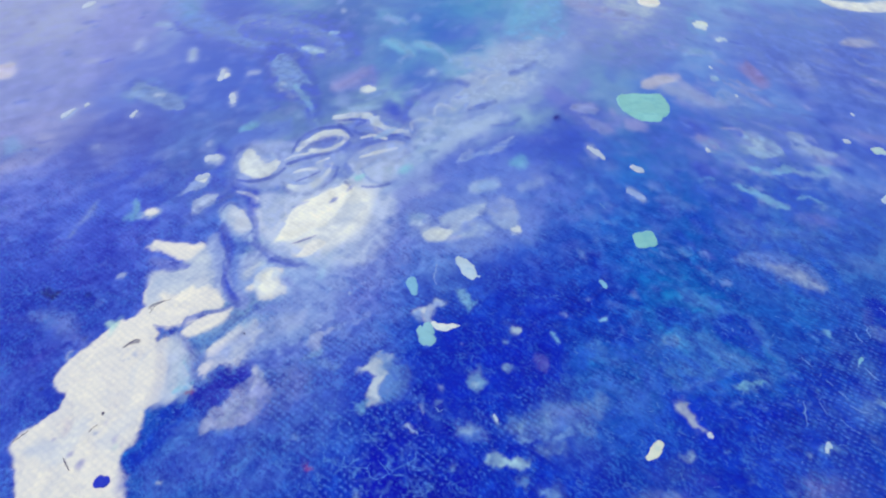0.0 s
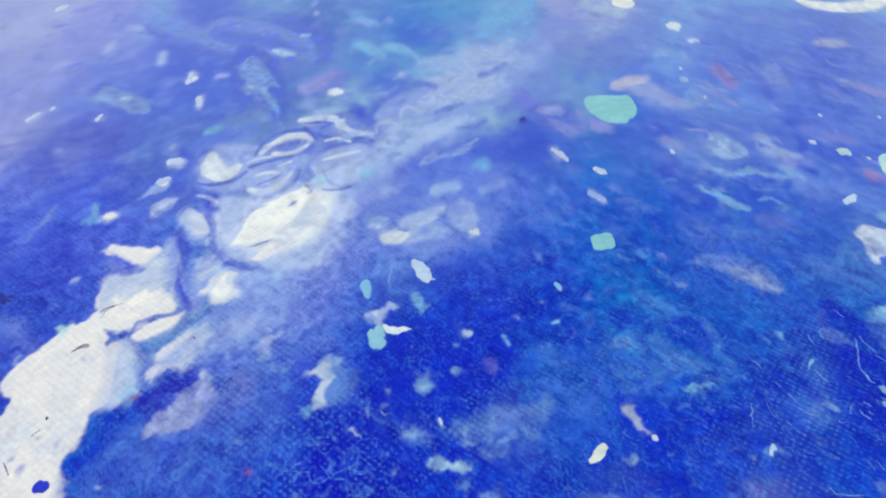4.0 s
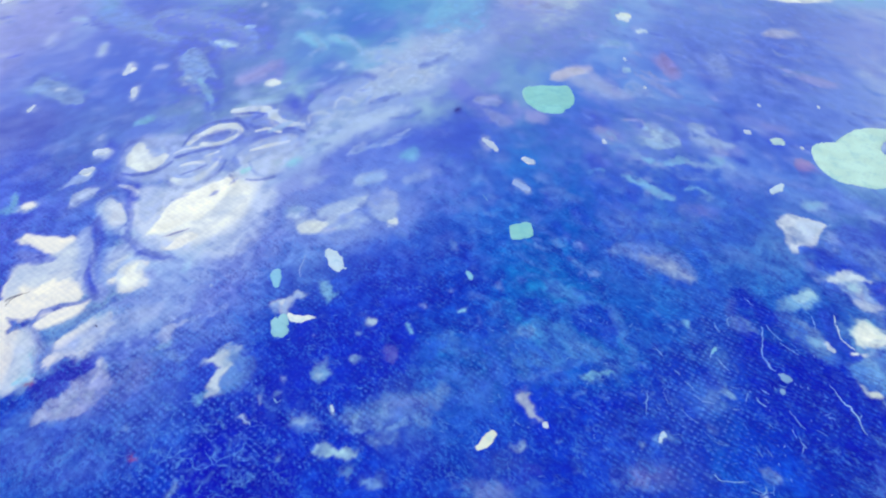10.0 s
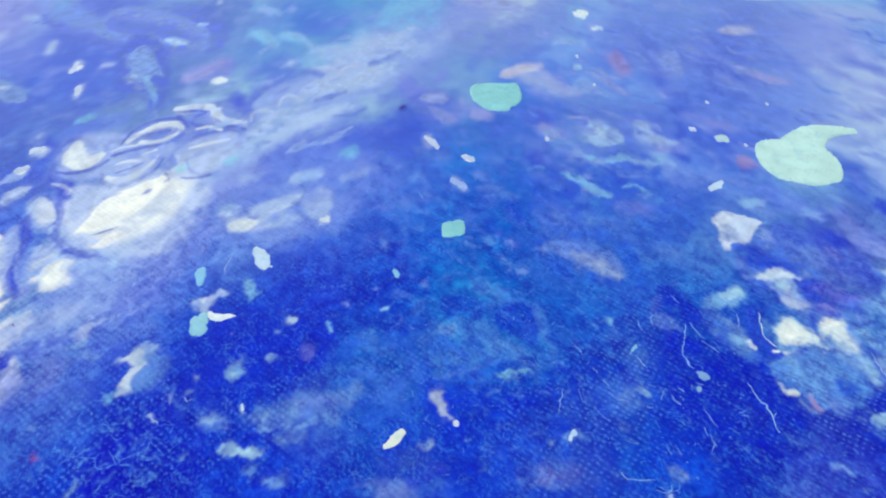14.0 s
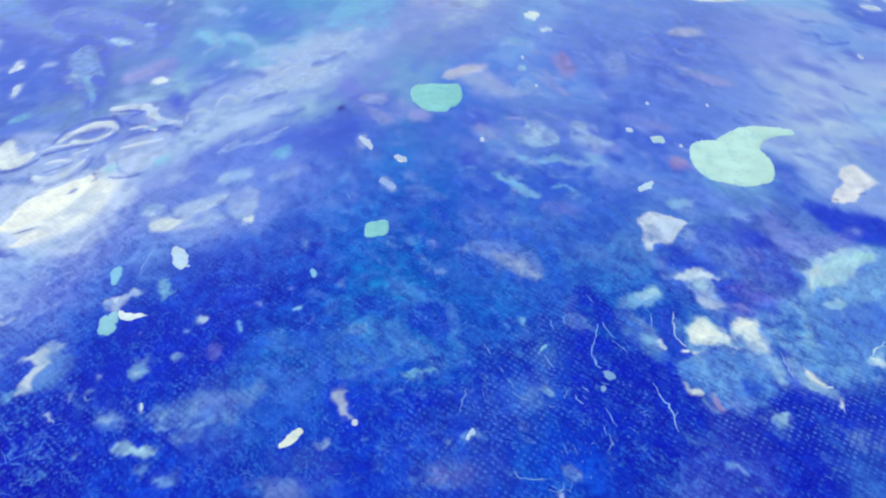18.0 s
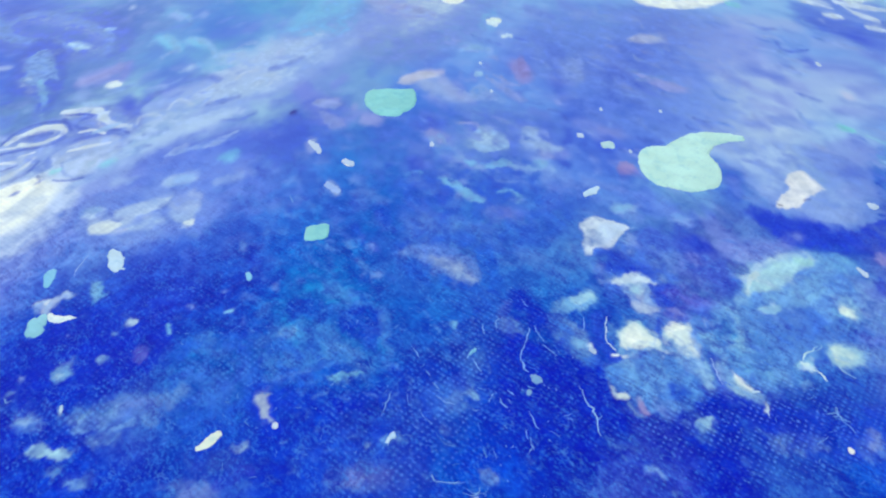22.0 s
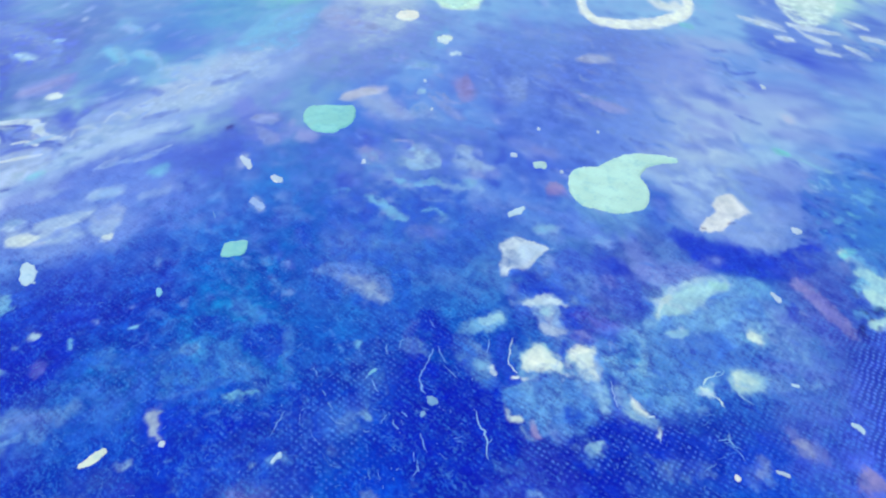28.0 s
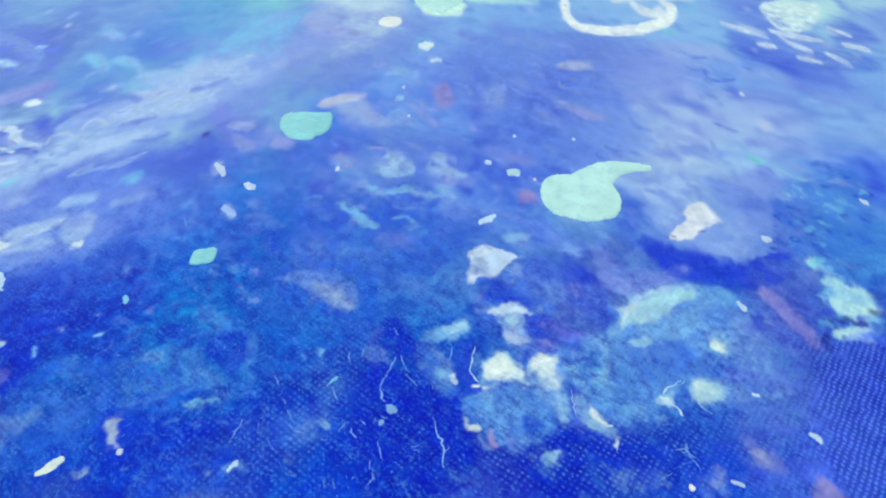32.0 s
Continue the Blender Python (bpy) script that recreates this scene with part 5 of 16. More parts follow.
wash(HAZE, 0.34, 0.6, 2.00, (-73.3, 122.0, 0.45), rag=0.22)
wash(HAZE, 0.36, 0.6, 2.11, (-73.6, 133.0, 0.47), rag=0.24)
wash(HAZE, 0.40, 0.6, 2.44, (-87.8, 157.9, 0.80), rag=0.27)
wash(HAZE, 0.31, 0.6, 1.87, (-76.4, 105.6, 0.51), rag=0.2)
wash(HAZE, 0.41, 0.6, 2.37, (-57.4, 164.6, 0.69), rag=0.28)
wash(HAZE, 0.39, 0.6, 2.24, (-60.6, 151.8, 0.65), rag=0.26)
wash(HAZE, 0.43, 0.6, 2.48, (-64.2, 171.8, 0.57), rag=0.28)
wash(HAZE, 0.34, 0.6, 1.97, (-59.9, 125.5, 0.34), rag=0.23)
wash(HAZE, 0.32, 0.6, 1.78, (-42.1, 113.6, 0.43), rag=0.21)
wash(HAZE, 0.40, 0.6, 2.26, (-50.8, 156.9, 1.07), rag=0.27)
wash(PALE, 0.22, 0.7, 1.77, (-66.6, 104.8, 0.20), (-66.3, 99.9, 0.25), (-66.3, 97.5, 0.19), rag=0.1)
wash(PALE, 0.22, 0.5, 1.73, (-66.1, 97.1, 0.19), (-67.1, 94.4, 0.19), rag=0.1)
wash(AQUA, 0.23, 0.7, 1.74, (-59.3, 104.9, 0.61), (-58.7, 102.6, 0.60), (-59.2, 100.5, 0.40), (-57.1, 101.5, 0.40), rag=0.3)
wash(WHITE, 0.15, 0.95, 1.73, (-56.1, 102.2, 0.50), (-55.2, 102.4, 0.60), rag=0.15)
wash(PALE, 0.22, 0.6, 1.72, (-57.3, 101.5, 0.20), (-55.6, 100.6, 0.20), (-53.9, 102.4, 0.20), rag=0.1)
wash(PEARL, 0.32, 0.9, 1.79, (-51.7, 109.1, 0.52), (-50.3, 112.1, 0.74), (-49.6, 113.6, 0.64), rag=0.32, lift=0.05)
wash(PEARL, 0.23, 0.95, 1.73, (-48.7, 104.2, 0.71), (-47.6, 106.5, 0.82), (-46.6, 108.3, 0.62), rag=0.31, lift=0.05)
wash(PALE, 0.39, 0.6, 1.74, (-46.0, 108.4, 0.52), (-44.3, 109.7, 0.31), rag=0.21)
wash(INK, 0.26, 0.8, 1.59, (-64.8, 81.4, 0.35), (-63.4, 81.3, 0.52), (-62.6, 82.1, 0.26), rag=0.35)
wash(INK, 0.13, 0.7, 1.55, (-58.4, 80.8, 0.26), rag=0.17)
wash(INK, 0.12, 0.7, 1.41, (-56.7, 63.0, 0.23), rag=0.15)
wash(INK, 0.12, 0.7, 1.52, (-64.4, 71.6, 0.16), rag=0.16)
wash(INK, 0.12, 0.7, 1.48, (-63.4, 66.5, 0.20), rag=0.16)
wash(INK, 0.13, 0.7, 1.39, (-32.7, 74.9, 0.20), rag=0.17)
wash(INK, 0.22, 0.7, 2.78, (-111.8, 177.1, 0.44), rag=0.29)
wash(INK, 0.21, 0.7, 2.60, (-96.9, 168.4, 0.42), rag=0.28)
wash(HAZE, 0.50, 0.7, 1.53, (-64.1, 76.2, 1.13), (-60.6, 75.8, 1.31), (-58.4, 76.6, 0.76), fibre=0.7, rag=0.67)
wash(HAZE, 0.40, 0.6, 1.57, (-54.4, 85.8, 0.60), rag=0.27)
wash(MILK, 0.18, 0.51, 1.45, (-55.7, 68.4, 0.24), (-55.5, 69.5, 0.24), rag=0.16)
wash(HAZE, 0.32, 0.6, 1.53, (-56.9, 80.3, 0.35), (-55.4, 79.6, 0.26), rag=0.26)

# pale blades and flecks under the run
wash(MILK, 0.28, 0.77, 1.28, (-33.3, 57.9, 0.37), (-31.2, 60.0, 0.89), (-29.1, 63.3, 1.22), (-28.8, 67.2, 0.79), fibre=0.2, rag=0.38)
wash(MILK, 1.16, 0.42, 1.29, (-28.0, 62.0, 1.69), (-26.8, 66.9, 1.41), fibre=0.5, rag=0.46)
wash(MILK, 0.18, 0.59, 1.33, (-35.8, 66.8, 0.24), (-34.1, 65.6, 0.23), rag=0.12)

# eddy of pale rings
wash(HAZE, 1.82, 0.8, 1.62, (-8.3, 103.2, 3.84), (0.7, 103.1, 5.65), (8.9, 105.5, 4.58), fibre=0.3, rag=0.81)
wash(ULTRA, 0.62, 0.4, 1.64, (-12.3, 102.0, 0.45), (-11.4, 106.7, 0.58), (-6.6, 110.1, 0.35), fibre=0.2, rag=0.31)
wash(ULTRA, 0.61, 0.4, 1.63, (-5.4, 105.1, 0.69), (2.8, 106.6, 0.58), fibre=0.2, rag=0.31)
wash(PALE, 1.06, 0.8, 1.61, (-8.8, 103.1, 1.35), (-5.3, 101.4, 1.79), (2.8, 103.3, 1.81), (6.9, 106.1, 2.07), fibre=0.3, rag=0.61)
wash(ICE, 0.38, 0.9, 1.61, (-9.6, 103.4, 0.71), (-7.6, 104.4, 0.81), rag=0.3)
wash(DUSK, 0.19, 0.7, 1.61, (-7.8, 104.0, 0.30), rag=0.1)
wash(ICE, 0.60, 0.9, 1.59, (-5.7, 100.4, 1.00), (-2.2, 99.7, 1.00), (1.7, 101.3, 0.78), (3.8, 102.9, 0.45), rag=0.4)
wash(WHITE, 0.37, 0.85, 1.57, (-6.0, 100.0, 0.69), (-3.2, 99.6, 0.59), (-0.7, 99.7, 0.30), rag=0.3, lift=0.05)
wash(ICE, 0.54, 0.8, 1.65, (-3.8, 104.5, 0.57), (-1.1, 106.9, 0.92), (1.8, 108.6, 0.93), (3.4, 110.1, 0.59), rag=0.31)
wash(GREY, 0.70, 0.75, 1.66, (5.7, 108.2, 1.63), (8.1, 110.2, 1.65), (8.8, 106.8, 1.39), rag=0.52)
wash(ICE, 0.23, 0.8, 1.64, (3.7, 109.1, 0.26), (4.6, 106.1, 0.26), (6.6, 103.9, 0.20), fibre=0.1, rag=0.1)
wash(HAZE, 0.23, 0.7, 1.62, (4.0, 107.0, 0.31), (5.8, 103.2, 0.30), (7.8, 101.8, 0.20), fibre=0.1, rag=0.15)
wash(PEARL, 0.23, 0.9, 1.61, (8.6, 102.5, 0.50), (9.7, 103.6, 0.40), rag=0.2)
wash(DUSK, 0.23, 0.7, 1.60, (-2.7, 102.2, 0.40), rag=0.15)
wash(ICE, 0.49, 0.7, 1.74, (1.3, 114.8, 0.85), (4.0, 115.9, 0.73), (6.4, 116.2, 0.85), rag=0.33)
wash(PALE, 0.59, 0.5, 1.56, (4.7, 99.5, 1.11), (-2.2, 97.0, 0.65), rag=0.39)
wash(PALE, 0.64, 0.4, 1.70, (-10.9, 111.5, 0.95), (-6.7, 112.8, 0.60), rag=0.43)

# group of small petals of paint
drop(ICE, 1.50, (-0.7, 93.6, 0.86), (0.6, 92.0, 1.22), (1.3, 90.4, 0.84), rag=0.25)
drop(ICE, 1.48, (0.8, 90.6, 0.47), (2.4, 89.9, 0.19), rag=0.2)
drop(AQUA, 1.45, (-8.5, 87.7, 0.91), (-8.0, 85.4, 0.63), rag=0.15)
wash(AQUA, 0.40, 0.8, 1.42, (-0.1, 85.7, 0.51), (0.3, 83.8, 0.90), (0.4, 82.5, 0.49), rag=0.36)
wash(ICE, 0.33, 0.8, 1.41, (-6.7, 81.1, 0.61), (-5.0, 82.8, 0.44), (-3.7, 83.5, 0.36), rag=0.26)
wash(WHITE, 0.26, 0.8, 1.40, (-5.0, 81.8, 0.44), (-5.4, 80.8, 0.35), rag=0.26)
vein(PALE, 0.09, (-4.6, 92.8), (-4.7, 90.7), (-5.0, 88.7), (-4.3, 87.4))
wash(PEACH, 0.33, 0.4, 1.40, (-7.2, 82.0, 0.70), rag=0.26)
wash(ICE, 0.24, 0.9, 1.29, (-12.5, 69.8, 0.64), (-11.0, 70.7, 0.65), (-10.4, 67.9, 0.79), (-11.0, 65.9, 0.70), (-12.0, 64.4, 0.62), rag=0.48, lift=0.04)
wash(MILK, 0.83, 0.59, 1.28, (-9.6, 69.0, 1.97), (-9.0, 66.0, 1.40), fibre=0.7, rag=0.63)
wash(ICE, 0.30, 0.7, 1.29, (1.6, 69.2, 0.96), (2.5, 67.7, 0.63), fibre=0.6, rag=0.48)
wash(MILK, 0.17, 0.68, 1.24, (4.4, 62.6, 0.23), (4.7, 61.6, 0.23), rag=0.08)
wash(ICE, 0.56, 0.8, 1.22, (0.4, 59.4, 1.00), (1.9, 59.3, 0.66), rag=0.37)
wash(ICE, 0.32, 0.95, 1.20, (3.3, 55.8, 0.73), (5.1, 55.7, 0.81), (6.9, 55.4, 0.64), rag=0.29)
wash(MILK, 0.76, 0.42, 1.21, (8.7, 55.5, 1.13), (5.9, 57.0, 0.81), rag=0.36)
wash(MILK, 0.26, 0.59, 1.18, (7.1, 52.9, 0.56), (8.2, 53.1, 0.35), rag=0.28)
wash(MIST, 1.03, 0.6, 1.26, (6.1, 61.3, 1.52), (9.9, 62.0, 2.21), (14.6, 63.7, 1.89), (18.6, 64.9, 1.22), fibre=0.6, rag=0.76)
wash(MILK, 0.47, 0.42, 1.18, (9.8, 51.6, 1.09), (11.9, 51.6, 0.93), rag=0.35)
wash(PEACH, 0.25, 0.28, 1.33, (11.1, 72.4, 0.58), (11.3, 70.9, 0.41), rag=0.33)
wash(SMOKE, 0.25, 0.45, 1.33, (10.6, 72.4, 0.57), (11.5, 71.2, 0.49), rag=0.33)
wash(MILK, 0.18, 0.64, 1.32, (5.9, 71.4, 0.41), rag=0.2)
wash(MILK, 0.19, 0.64, 1.38, (8.1, 78.7, 0.34), rag=0.21)
wash(MILK, 0.18, 0.64, 1.27, (-3.3, 66.4, 0.47), rag=0.2)
wash(MILK, 0.17, 0.64, 1.24, (-3.8, 62.9, 0.31), rag=0.19)
wash(MILK, 0.17, 0.64, 1.22, (-7.4, 60.1, 0.30), rag=0.19)
wash(MILK, 0.16, 0.64, 1.18, (-4.4, 53.8, 0.28), rag=0.18)
wash(MILK, 0.16, 0.64, 1.18, (-1.1, 54.1, 0.28), rag=0.18)
wash(MILK, 0.16, 0.64, 1.22, (-21.4, 57.3, 0.36), rag=0.18)
wash(MILK, 0.17, 0.64, 1.26, (-19.4, 62.7, 0.30), rag=0.19)
wash(MILK, 0.17, 0.64, 1.23, (-5.6, 61.1, 0.15), rag=0.19)
wash(MILK, 0.17, 0.64, 1.24, (3.0, 62.1, 0.23), rag=0.19)
wash(MILK, 0.15, 0.64, 1.16, (-13.6, 50.3, 0.48), rag=0.17)
wash(RED, 0.21, 0.7, 1.19, (-19.1, 53.1, 0.42), rag=0.14)
texture(CRACK, 1, 4.3, 1.19, (-13.1, 57.6, 6.57), (-8.4, 53.7, 5.65), (-18.1, 52.4, 2.79))
vein(PALE, 0.13, (-7.3, 60.4), (-6.8, 59.5), (-6.0, 59.0))

# mint drops
drop(MINT, 2.19, (37.0, 151.3, 2.09), (39.4, 149.7, 2.72), (42.4, 149.5, 2.72), (44.9, 151.4, 2.22), rag=0.04, high=0.2, label='smooth oval mint green drop of paint')
drop(MINT, 2.22, (37.3, 152.9, 1.45), (45.4, 153.8, 1.45), rag=0.04, high=0.19)
drop(MINT, 1.66, (30.6, 102.4, 0.70), (33.3, 103.0, 0.81), (33.4, 101.4, 0.80), (30.7, 100.4, 0.70), (30.6, 102.4, 0.70), rag=0.06, high=0.16, label='small squarish mint green drop of paint')
drop(MINT, 1.66, (31.0, 101.5, 0.90), (32.7, 101.8, 0.90), rag=0.05, high=0.17)
drop(AQUA, 1.52, (22.5, 90.2, 0.37), (23.0, 89.3, 0.46), rag=0.15)
drop(PEARL, 1.89, (34.1, 124.8, 0.57), (35.4, 123.9, 0.57), rag=0.15)
wash(GREY, 0.41, 0.9, 1.80, (32.0, 116.8, 0.55), (33.6, 115.6, 0.65), rag=0.33)
wash(PEARL, 0.44, 0.85, 1.93, (25.8, 131.4, 0.59), (27.0, 128.7, 0.70), rag=0.35)
wash(PEARL, 0.41, 0.9, 2.36, (44.0, 162.1, 0.69), (47.1, 164.2, 0.83), (51.6, 165.3, 0.56), rag=0.28, lift=0.05)
wash(INK, 0.28, 0.7, 2.06, (20.7, 143.4, 0.50), rag=0.25)
wash(GREY, 1.81, 0.6, 2.31, (48.4, 160.6, 1.53), (53.0, 156.9, 1.80), (58.8, 153.4, 0.89), rag=0.8)
wash(ROSE, 1.07, 0.4, 2.54, (71.1, 172.2, 1.61), (73.8, 169.4, 1.59), rag=0.71)
wash(PEACH, 0.71, 0.5, 3.00, (106.6, 193.5, 0.88), (113.3, 194.4, 1.06), rag=0.47)
wash(PEARL, 0.35, 0.8, 3.00, (107.4, 194.4, 0.79), (112.4, 194.3, 0.79), rag=0.31)

# flecks over the near canvas
spatter(SKY, 120, 5, -60, 48, 150, 105, 0.10, 0.42, 0.55)
spatter(SKY, 110, 6, -60, 48, 160, 120, 0.10, 0.40, 0.7)
spatter(HAZE, 160, 8, -110, 90, 210, 230, 0.2, 0.9, 0.5)
spatter(DEEP, 260, 9, -60, 48, 150, 100, 0.12, 0.5, 0.6)

# grey-lavender shoal
wash(PALE, 1.39, 0.7, 1.85, (123.4, 135.2, 3.56), (118.7, 124.4, 3.36), (122.9, 117.4, 2.74), (134.4, 122.3, 3.33), fibre=0.4, rag=0.69)
wash(ICE, 1.08, 0.5, 1.90, (118.0, 132.4, 1.89), (120.4, 126.5, 1.57), (123.9, 137.5, 1.66), fibre=0.4, rag=0.6)
wash(LAV, 1.11, 0.6, 2.03, (135.5, 134.5, 3.28), (146.0, 140.2, 2.81), fibre=0.5, rag=0.74)
wash(PALE, 0.82, 0.6, 1.77, (124.3, 114.0, 1.22), (132.2, 114.9, 1.23), (134.0, 113.3, 0.97), rag=0.87)
wash(BLUE, 1.44, 0.8, 1.70, (114.2, 112.9, 1.70), (121.2, 110.3, 2.39), (129.1, 107.8, 2.36), rag=0.85)
wash(PALE, 0.49, 0.8, 1.64, (88.7, 113.6, 0.73), (90.4, 115.6, 0.74), (87.6, 112.6, 0.48), rag=0.44)
wash(HAZE, 1.30, 0.7, 1.65, (93.8, 115.9, 2.47), (99.9, 111.4, 1.68), rag=0.87)
wash(PALE, 0.64, 0.5, 1.63, (98.8, 111.2, 0.96), rag=0.43)
wash(ROSE, 0.70, 0.5, 1.77, (91.1, 127.1, 1.05), rag=0.47)

# violet field and cloud of pale blue
wash(LAV, 1.23, 0.75, 1.60, (105.5, 102.3, 1.82), (110.2, 102.8, 2.06), (116.9, 105.3, 1.39), fibre=0.4, rag=0.61)
wash(LAV, 0.95, 0.5, 1.62, (104.0, 110.1, 1.91), (106.5, 105.5, 1.63), fibre=0.4, rag=0.63)
wash(ULTRA, 0.90, 0.5, 1.53, (98.1, 104.6, 2.54), (101.0, 98.9, 3.34), (102.7, 93.4, 2.37), fibre=0.3, rag=0.5)
wash(VIOL, 1.16, 0.35, 1.49, (99.1, 95.8, 3.72), (101.7, 92.6, 2.36), fibre=0.5, rag=0.58)
wash(BLUE, 0.69, 0.5, 1.57, (99.0, 103.2, 1.60), (101.7, 104.2, 1.15), fibre=0.3, rag=0.51)
wash(BLUE, 0.59, 0.8, 1.49, (83.6, 100.1, 1.12), (86.5, 96.7, 1.54), (89.3, 95.6, 0.65), fibre=0.3, rag=0.49)
wash(BLUE, 0.56, 0.8, 1.43, (92.2, 88.5, 1.25), (92.9, 91.1, 0.85), fibre=0.3, rag=0.47)
wash(ULTRA, 0.76, 0.5, 1.54, (92.9, 104.1, 2.76), (89.6, 100.7, 1.58), fibre=0.4, rag=0.61)
wash(PALE, 0.61, 0.5, 1.53, (88.8, 103.7, 1.15), (86.6, 100.4, 0.90), fibre=0.5, rag=0.51)
wash(PEACH, 0.44, 0.3, 1.46, (82.0, 94.9, 1.09), rag=0.39)
wash(PEACH, 0.35, 0.24, 1.43, (93.4, 90.9, 0.38), (95.5, 88.8, 0.37), (97.3, 87.6, 0.28), rag=0.19)
wash(PEACH, 0.41, 0.28, 1.40, (91.5, 85.3, 1.02), (93.9, 86.1, 0.82), rag=0.27)
wash(PEACH, 0.45, 0.3, 1.53, (98.6, 99.4, 1.12), rag=0.4)
wash(FOG, 0.36, 0.5, 1.45, (81.5, 92.6, 0.24), (84.4, 93.4, 0.48), (86.9, 94.5, 0.68), (89.3, 94.0, 0.39), fibre=0.1, rag=0.29, lift=0.06)
wash(ICE, 0.42, 0.85, 1.42, (84.4, 92.2, 0.43), (86.7, 91.6, 0.96), (87.1, 88.6, 0.94), (86.1, 86.9, 1.03), fibre=0.3, rag=0.38)
wash(MILK, 0.55, 0.59, 1.40, (88.4, 86.8, 1.24), (85.7, 87.9, 0.83), fibre=0.4, rag=0.46)
wash(ICE, 0.22, 0.7, 1.45, (90.0, 92.7, 0.38), rag=0.19)
wash(PEACH, 0.56, 0.21, 1.41, (88.9, 88.2, 1.45), rag=0.46)
wash(SKY, 2.08, 0.75, 1.47, (105.3, 85.9, 3.48), (113.1, 92.4, 4.71), (120.6, 95.1, 3.92), (104.8, 77.7, 3.87), (116.0, 84.4, 3.05), fibre=0.5, rag=0.92)
wash(PALE, 2.13, 0.45, 1.52, (108.6, 94.0, 2.59), (114.4, 89.2, 3.15), (123.6, 95.4, 2.62), (125.4, 85.2, 4.49), fibre=0.6, rag=0.95)
wash(SKY, 1.17, 0.85, 1.55, (110.1, 91.4, 2.34), (117.2, 95.5, 3.06), (122.3, 98.1, 1.78), fibre=0.4, rag=0.68)
wash(AQUA, 0.76, 0.7, 1.63, (120.0, 100.8, 1.36), (125.8, 99.9, 1.57), (124.4, 101.9, 1.14), fibre=0.5, rag=0.61)
wash(MILK, 0.85, 0.59, 1.50, (109.8, 90.1, 1.48), (114.8, 91.2, 1.49), fibre=0.4, rag=0.57)
wash(ICE, 0.89, 0.8, 1.55, (107.1, 93.8, 1.51), (109.9, 95.5, 1.96), (114.3, 97.9, 2.22), (118.9, 100.7, 1.35), fibre=0.4, rag=0.59)
wash(ICE, 0.44, 0.85, 1.55, (106.8, 93.5, 1.19), (109.2, 96.0, 1.53), (113.7, 98.7, 1.67), (118.9, 101.5, 1.02), fibre=0.3, rag=0.49, lift=0.05)
wash(MINTL, 0.75, 0.5, 1.58, (112.4, 98.3, 1.11), (117.5, 100.8, 0.90), fibre=0.3, rag=0.4)
wash(CREAM, 0.43, 0.5, 1.51, (107.1, 93.8, 0.86), (109.7, 94.3, 0.87), fibre=0.3, rag=0.29)
wash(ICE, 0.58, 0.7, 1.52, (110.6, 94.2, 0.65), (114.6, 93.7, 0.65), fibre=0.3, rag=0.39)
wash(MILK, 0.42, 0.72, 1.46, (101.2, 87.5, 0.52), (103.6, 89.8, 0.74), (105.2, 92.3, 0.53), fibre=0.2, rag=0.28)
wash(MILK, 0.47, 0.72, 1.39, (101.8, 87.1, 0.83), (102.1, 83.8, 0.81), (101.4, 80.8, 0.79), (99.6, 79.0, 0.78), fibre=0.3, rag=0.36)
wash(ULTRA, 0.68, 0.7, 1.44, (106.2, 85.7, 1.23), (109.7, 84.8, 1.42), (114.1, 84.2, 1.62), fibre=0.4, rag=0.55)
wash(BLUE, 0.55, 0.5, 1.44, (105.0, 86.5, 0.62), (108.3, 87.1, 0.83), fibre=0.3, rag=0.37)
wash(SKY, 0.80, 0.6, 1.39, (102.9, 82.1, 1.00), (106.8, 83.6, 1.21), (103.1, 77.6, 1.35), fibre=0.6, rag=0.53)
wash(ICE, 0.28, 0.85, 1.46, (106.1, 88.0, 0.37), (107.5, 87.6, 0.37), (109.0, 88.2, 0.37), fibre=0.2, rag=0.19)
wash(PEARL, 0.14, 0.8, 1.39, (96.3, 84.2, 0.27), rag=0.09)
wash(INK, 0.13, 0.5, 1.36, (99.7, 79.4, 0.22), rag=0.05)
wash(INK, 0.13, 0.5, 1.37, (100.6, 79.7, 0.18), rag=0.05)
wash(SMOKE, 0.82, 0.52, 1.40, (94.9, 82.5, 1.40), (98.2, 87.7, 1.45), fibre=0.5, rag=0.55)
wash(SKY, 0.75, 0.9, 1.28, (81.4, 73.1, 2.61), (85.6, 72.4, 3.72), (89.9, 75.4, 3.23), (85.4, 68.4, 1.80), fibre=0.3, rag=0.58, lift=0.05)
wash(MILK, 0.57, 0.51, 1.31, (81.4, 74.5, 1.32), (88.3, 76.9, 2.30), (92.9, 75.1, 1.52), fibre=0.5, rag=0.51)
wash(AQUA, 0.49, 0.5, 1.28, (83.9, 70.7, 1.28), (88.9, 72.2, 1.30), fibre=0.7, rag=0.49)
wash(FOG, 0.79, 0.5, 1.34, (84.1, 79.9, 2.55), (88.0, 79.1, 1.37), (91.6, 79.9, 2.36), fibre=0.4, rag=0.61)
wash(FOG, 0.46, 0.6, 1.34, (83.0, 80.1, 1.67), (84.8, 81.4, 1.69), (86.3, 79.5, 1.37), (87.9, 79.2, 0.88), fibre=0.4, rag=0.61, lift=0.1)
wash(CREAM, 0.26, 0.5, 1.34, (85.4, 80.5, 0.44), (87.2, 80.1, 0.35), fibre=0.3, rag=0.26)
wash(FOG, 0.40, 0.6, 1.36, (89.6, 81.1, 0.69), (91.3, 82.0, 1.20), (93.0, 81.4, 1.19), (91.6, 79.5, 1.47), (93.7, 79.2, 0.78), fibre=0.4, rag=0.53, lift=0.1)
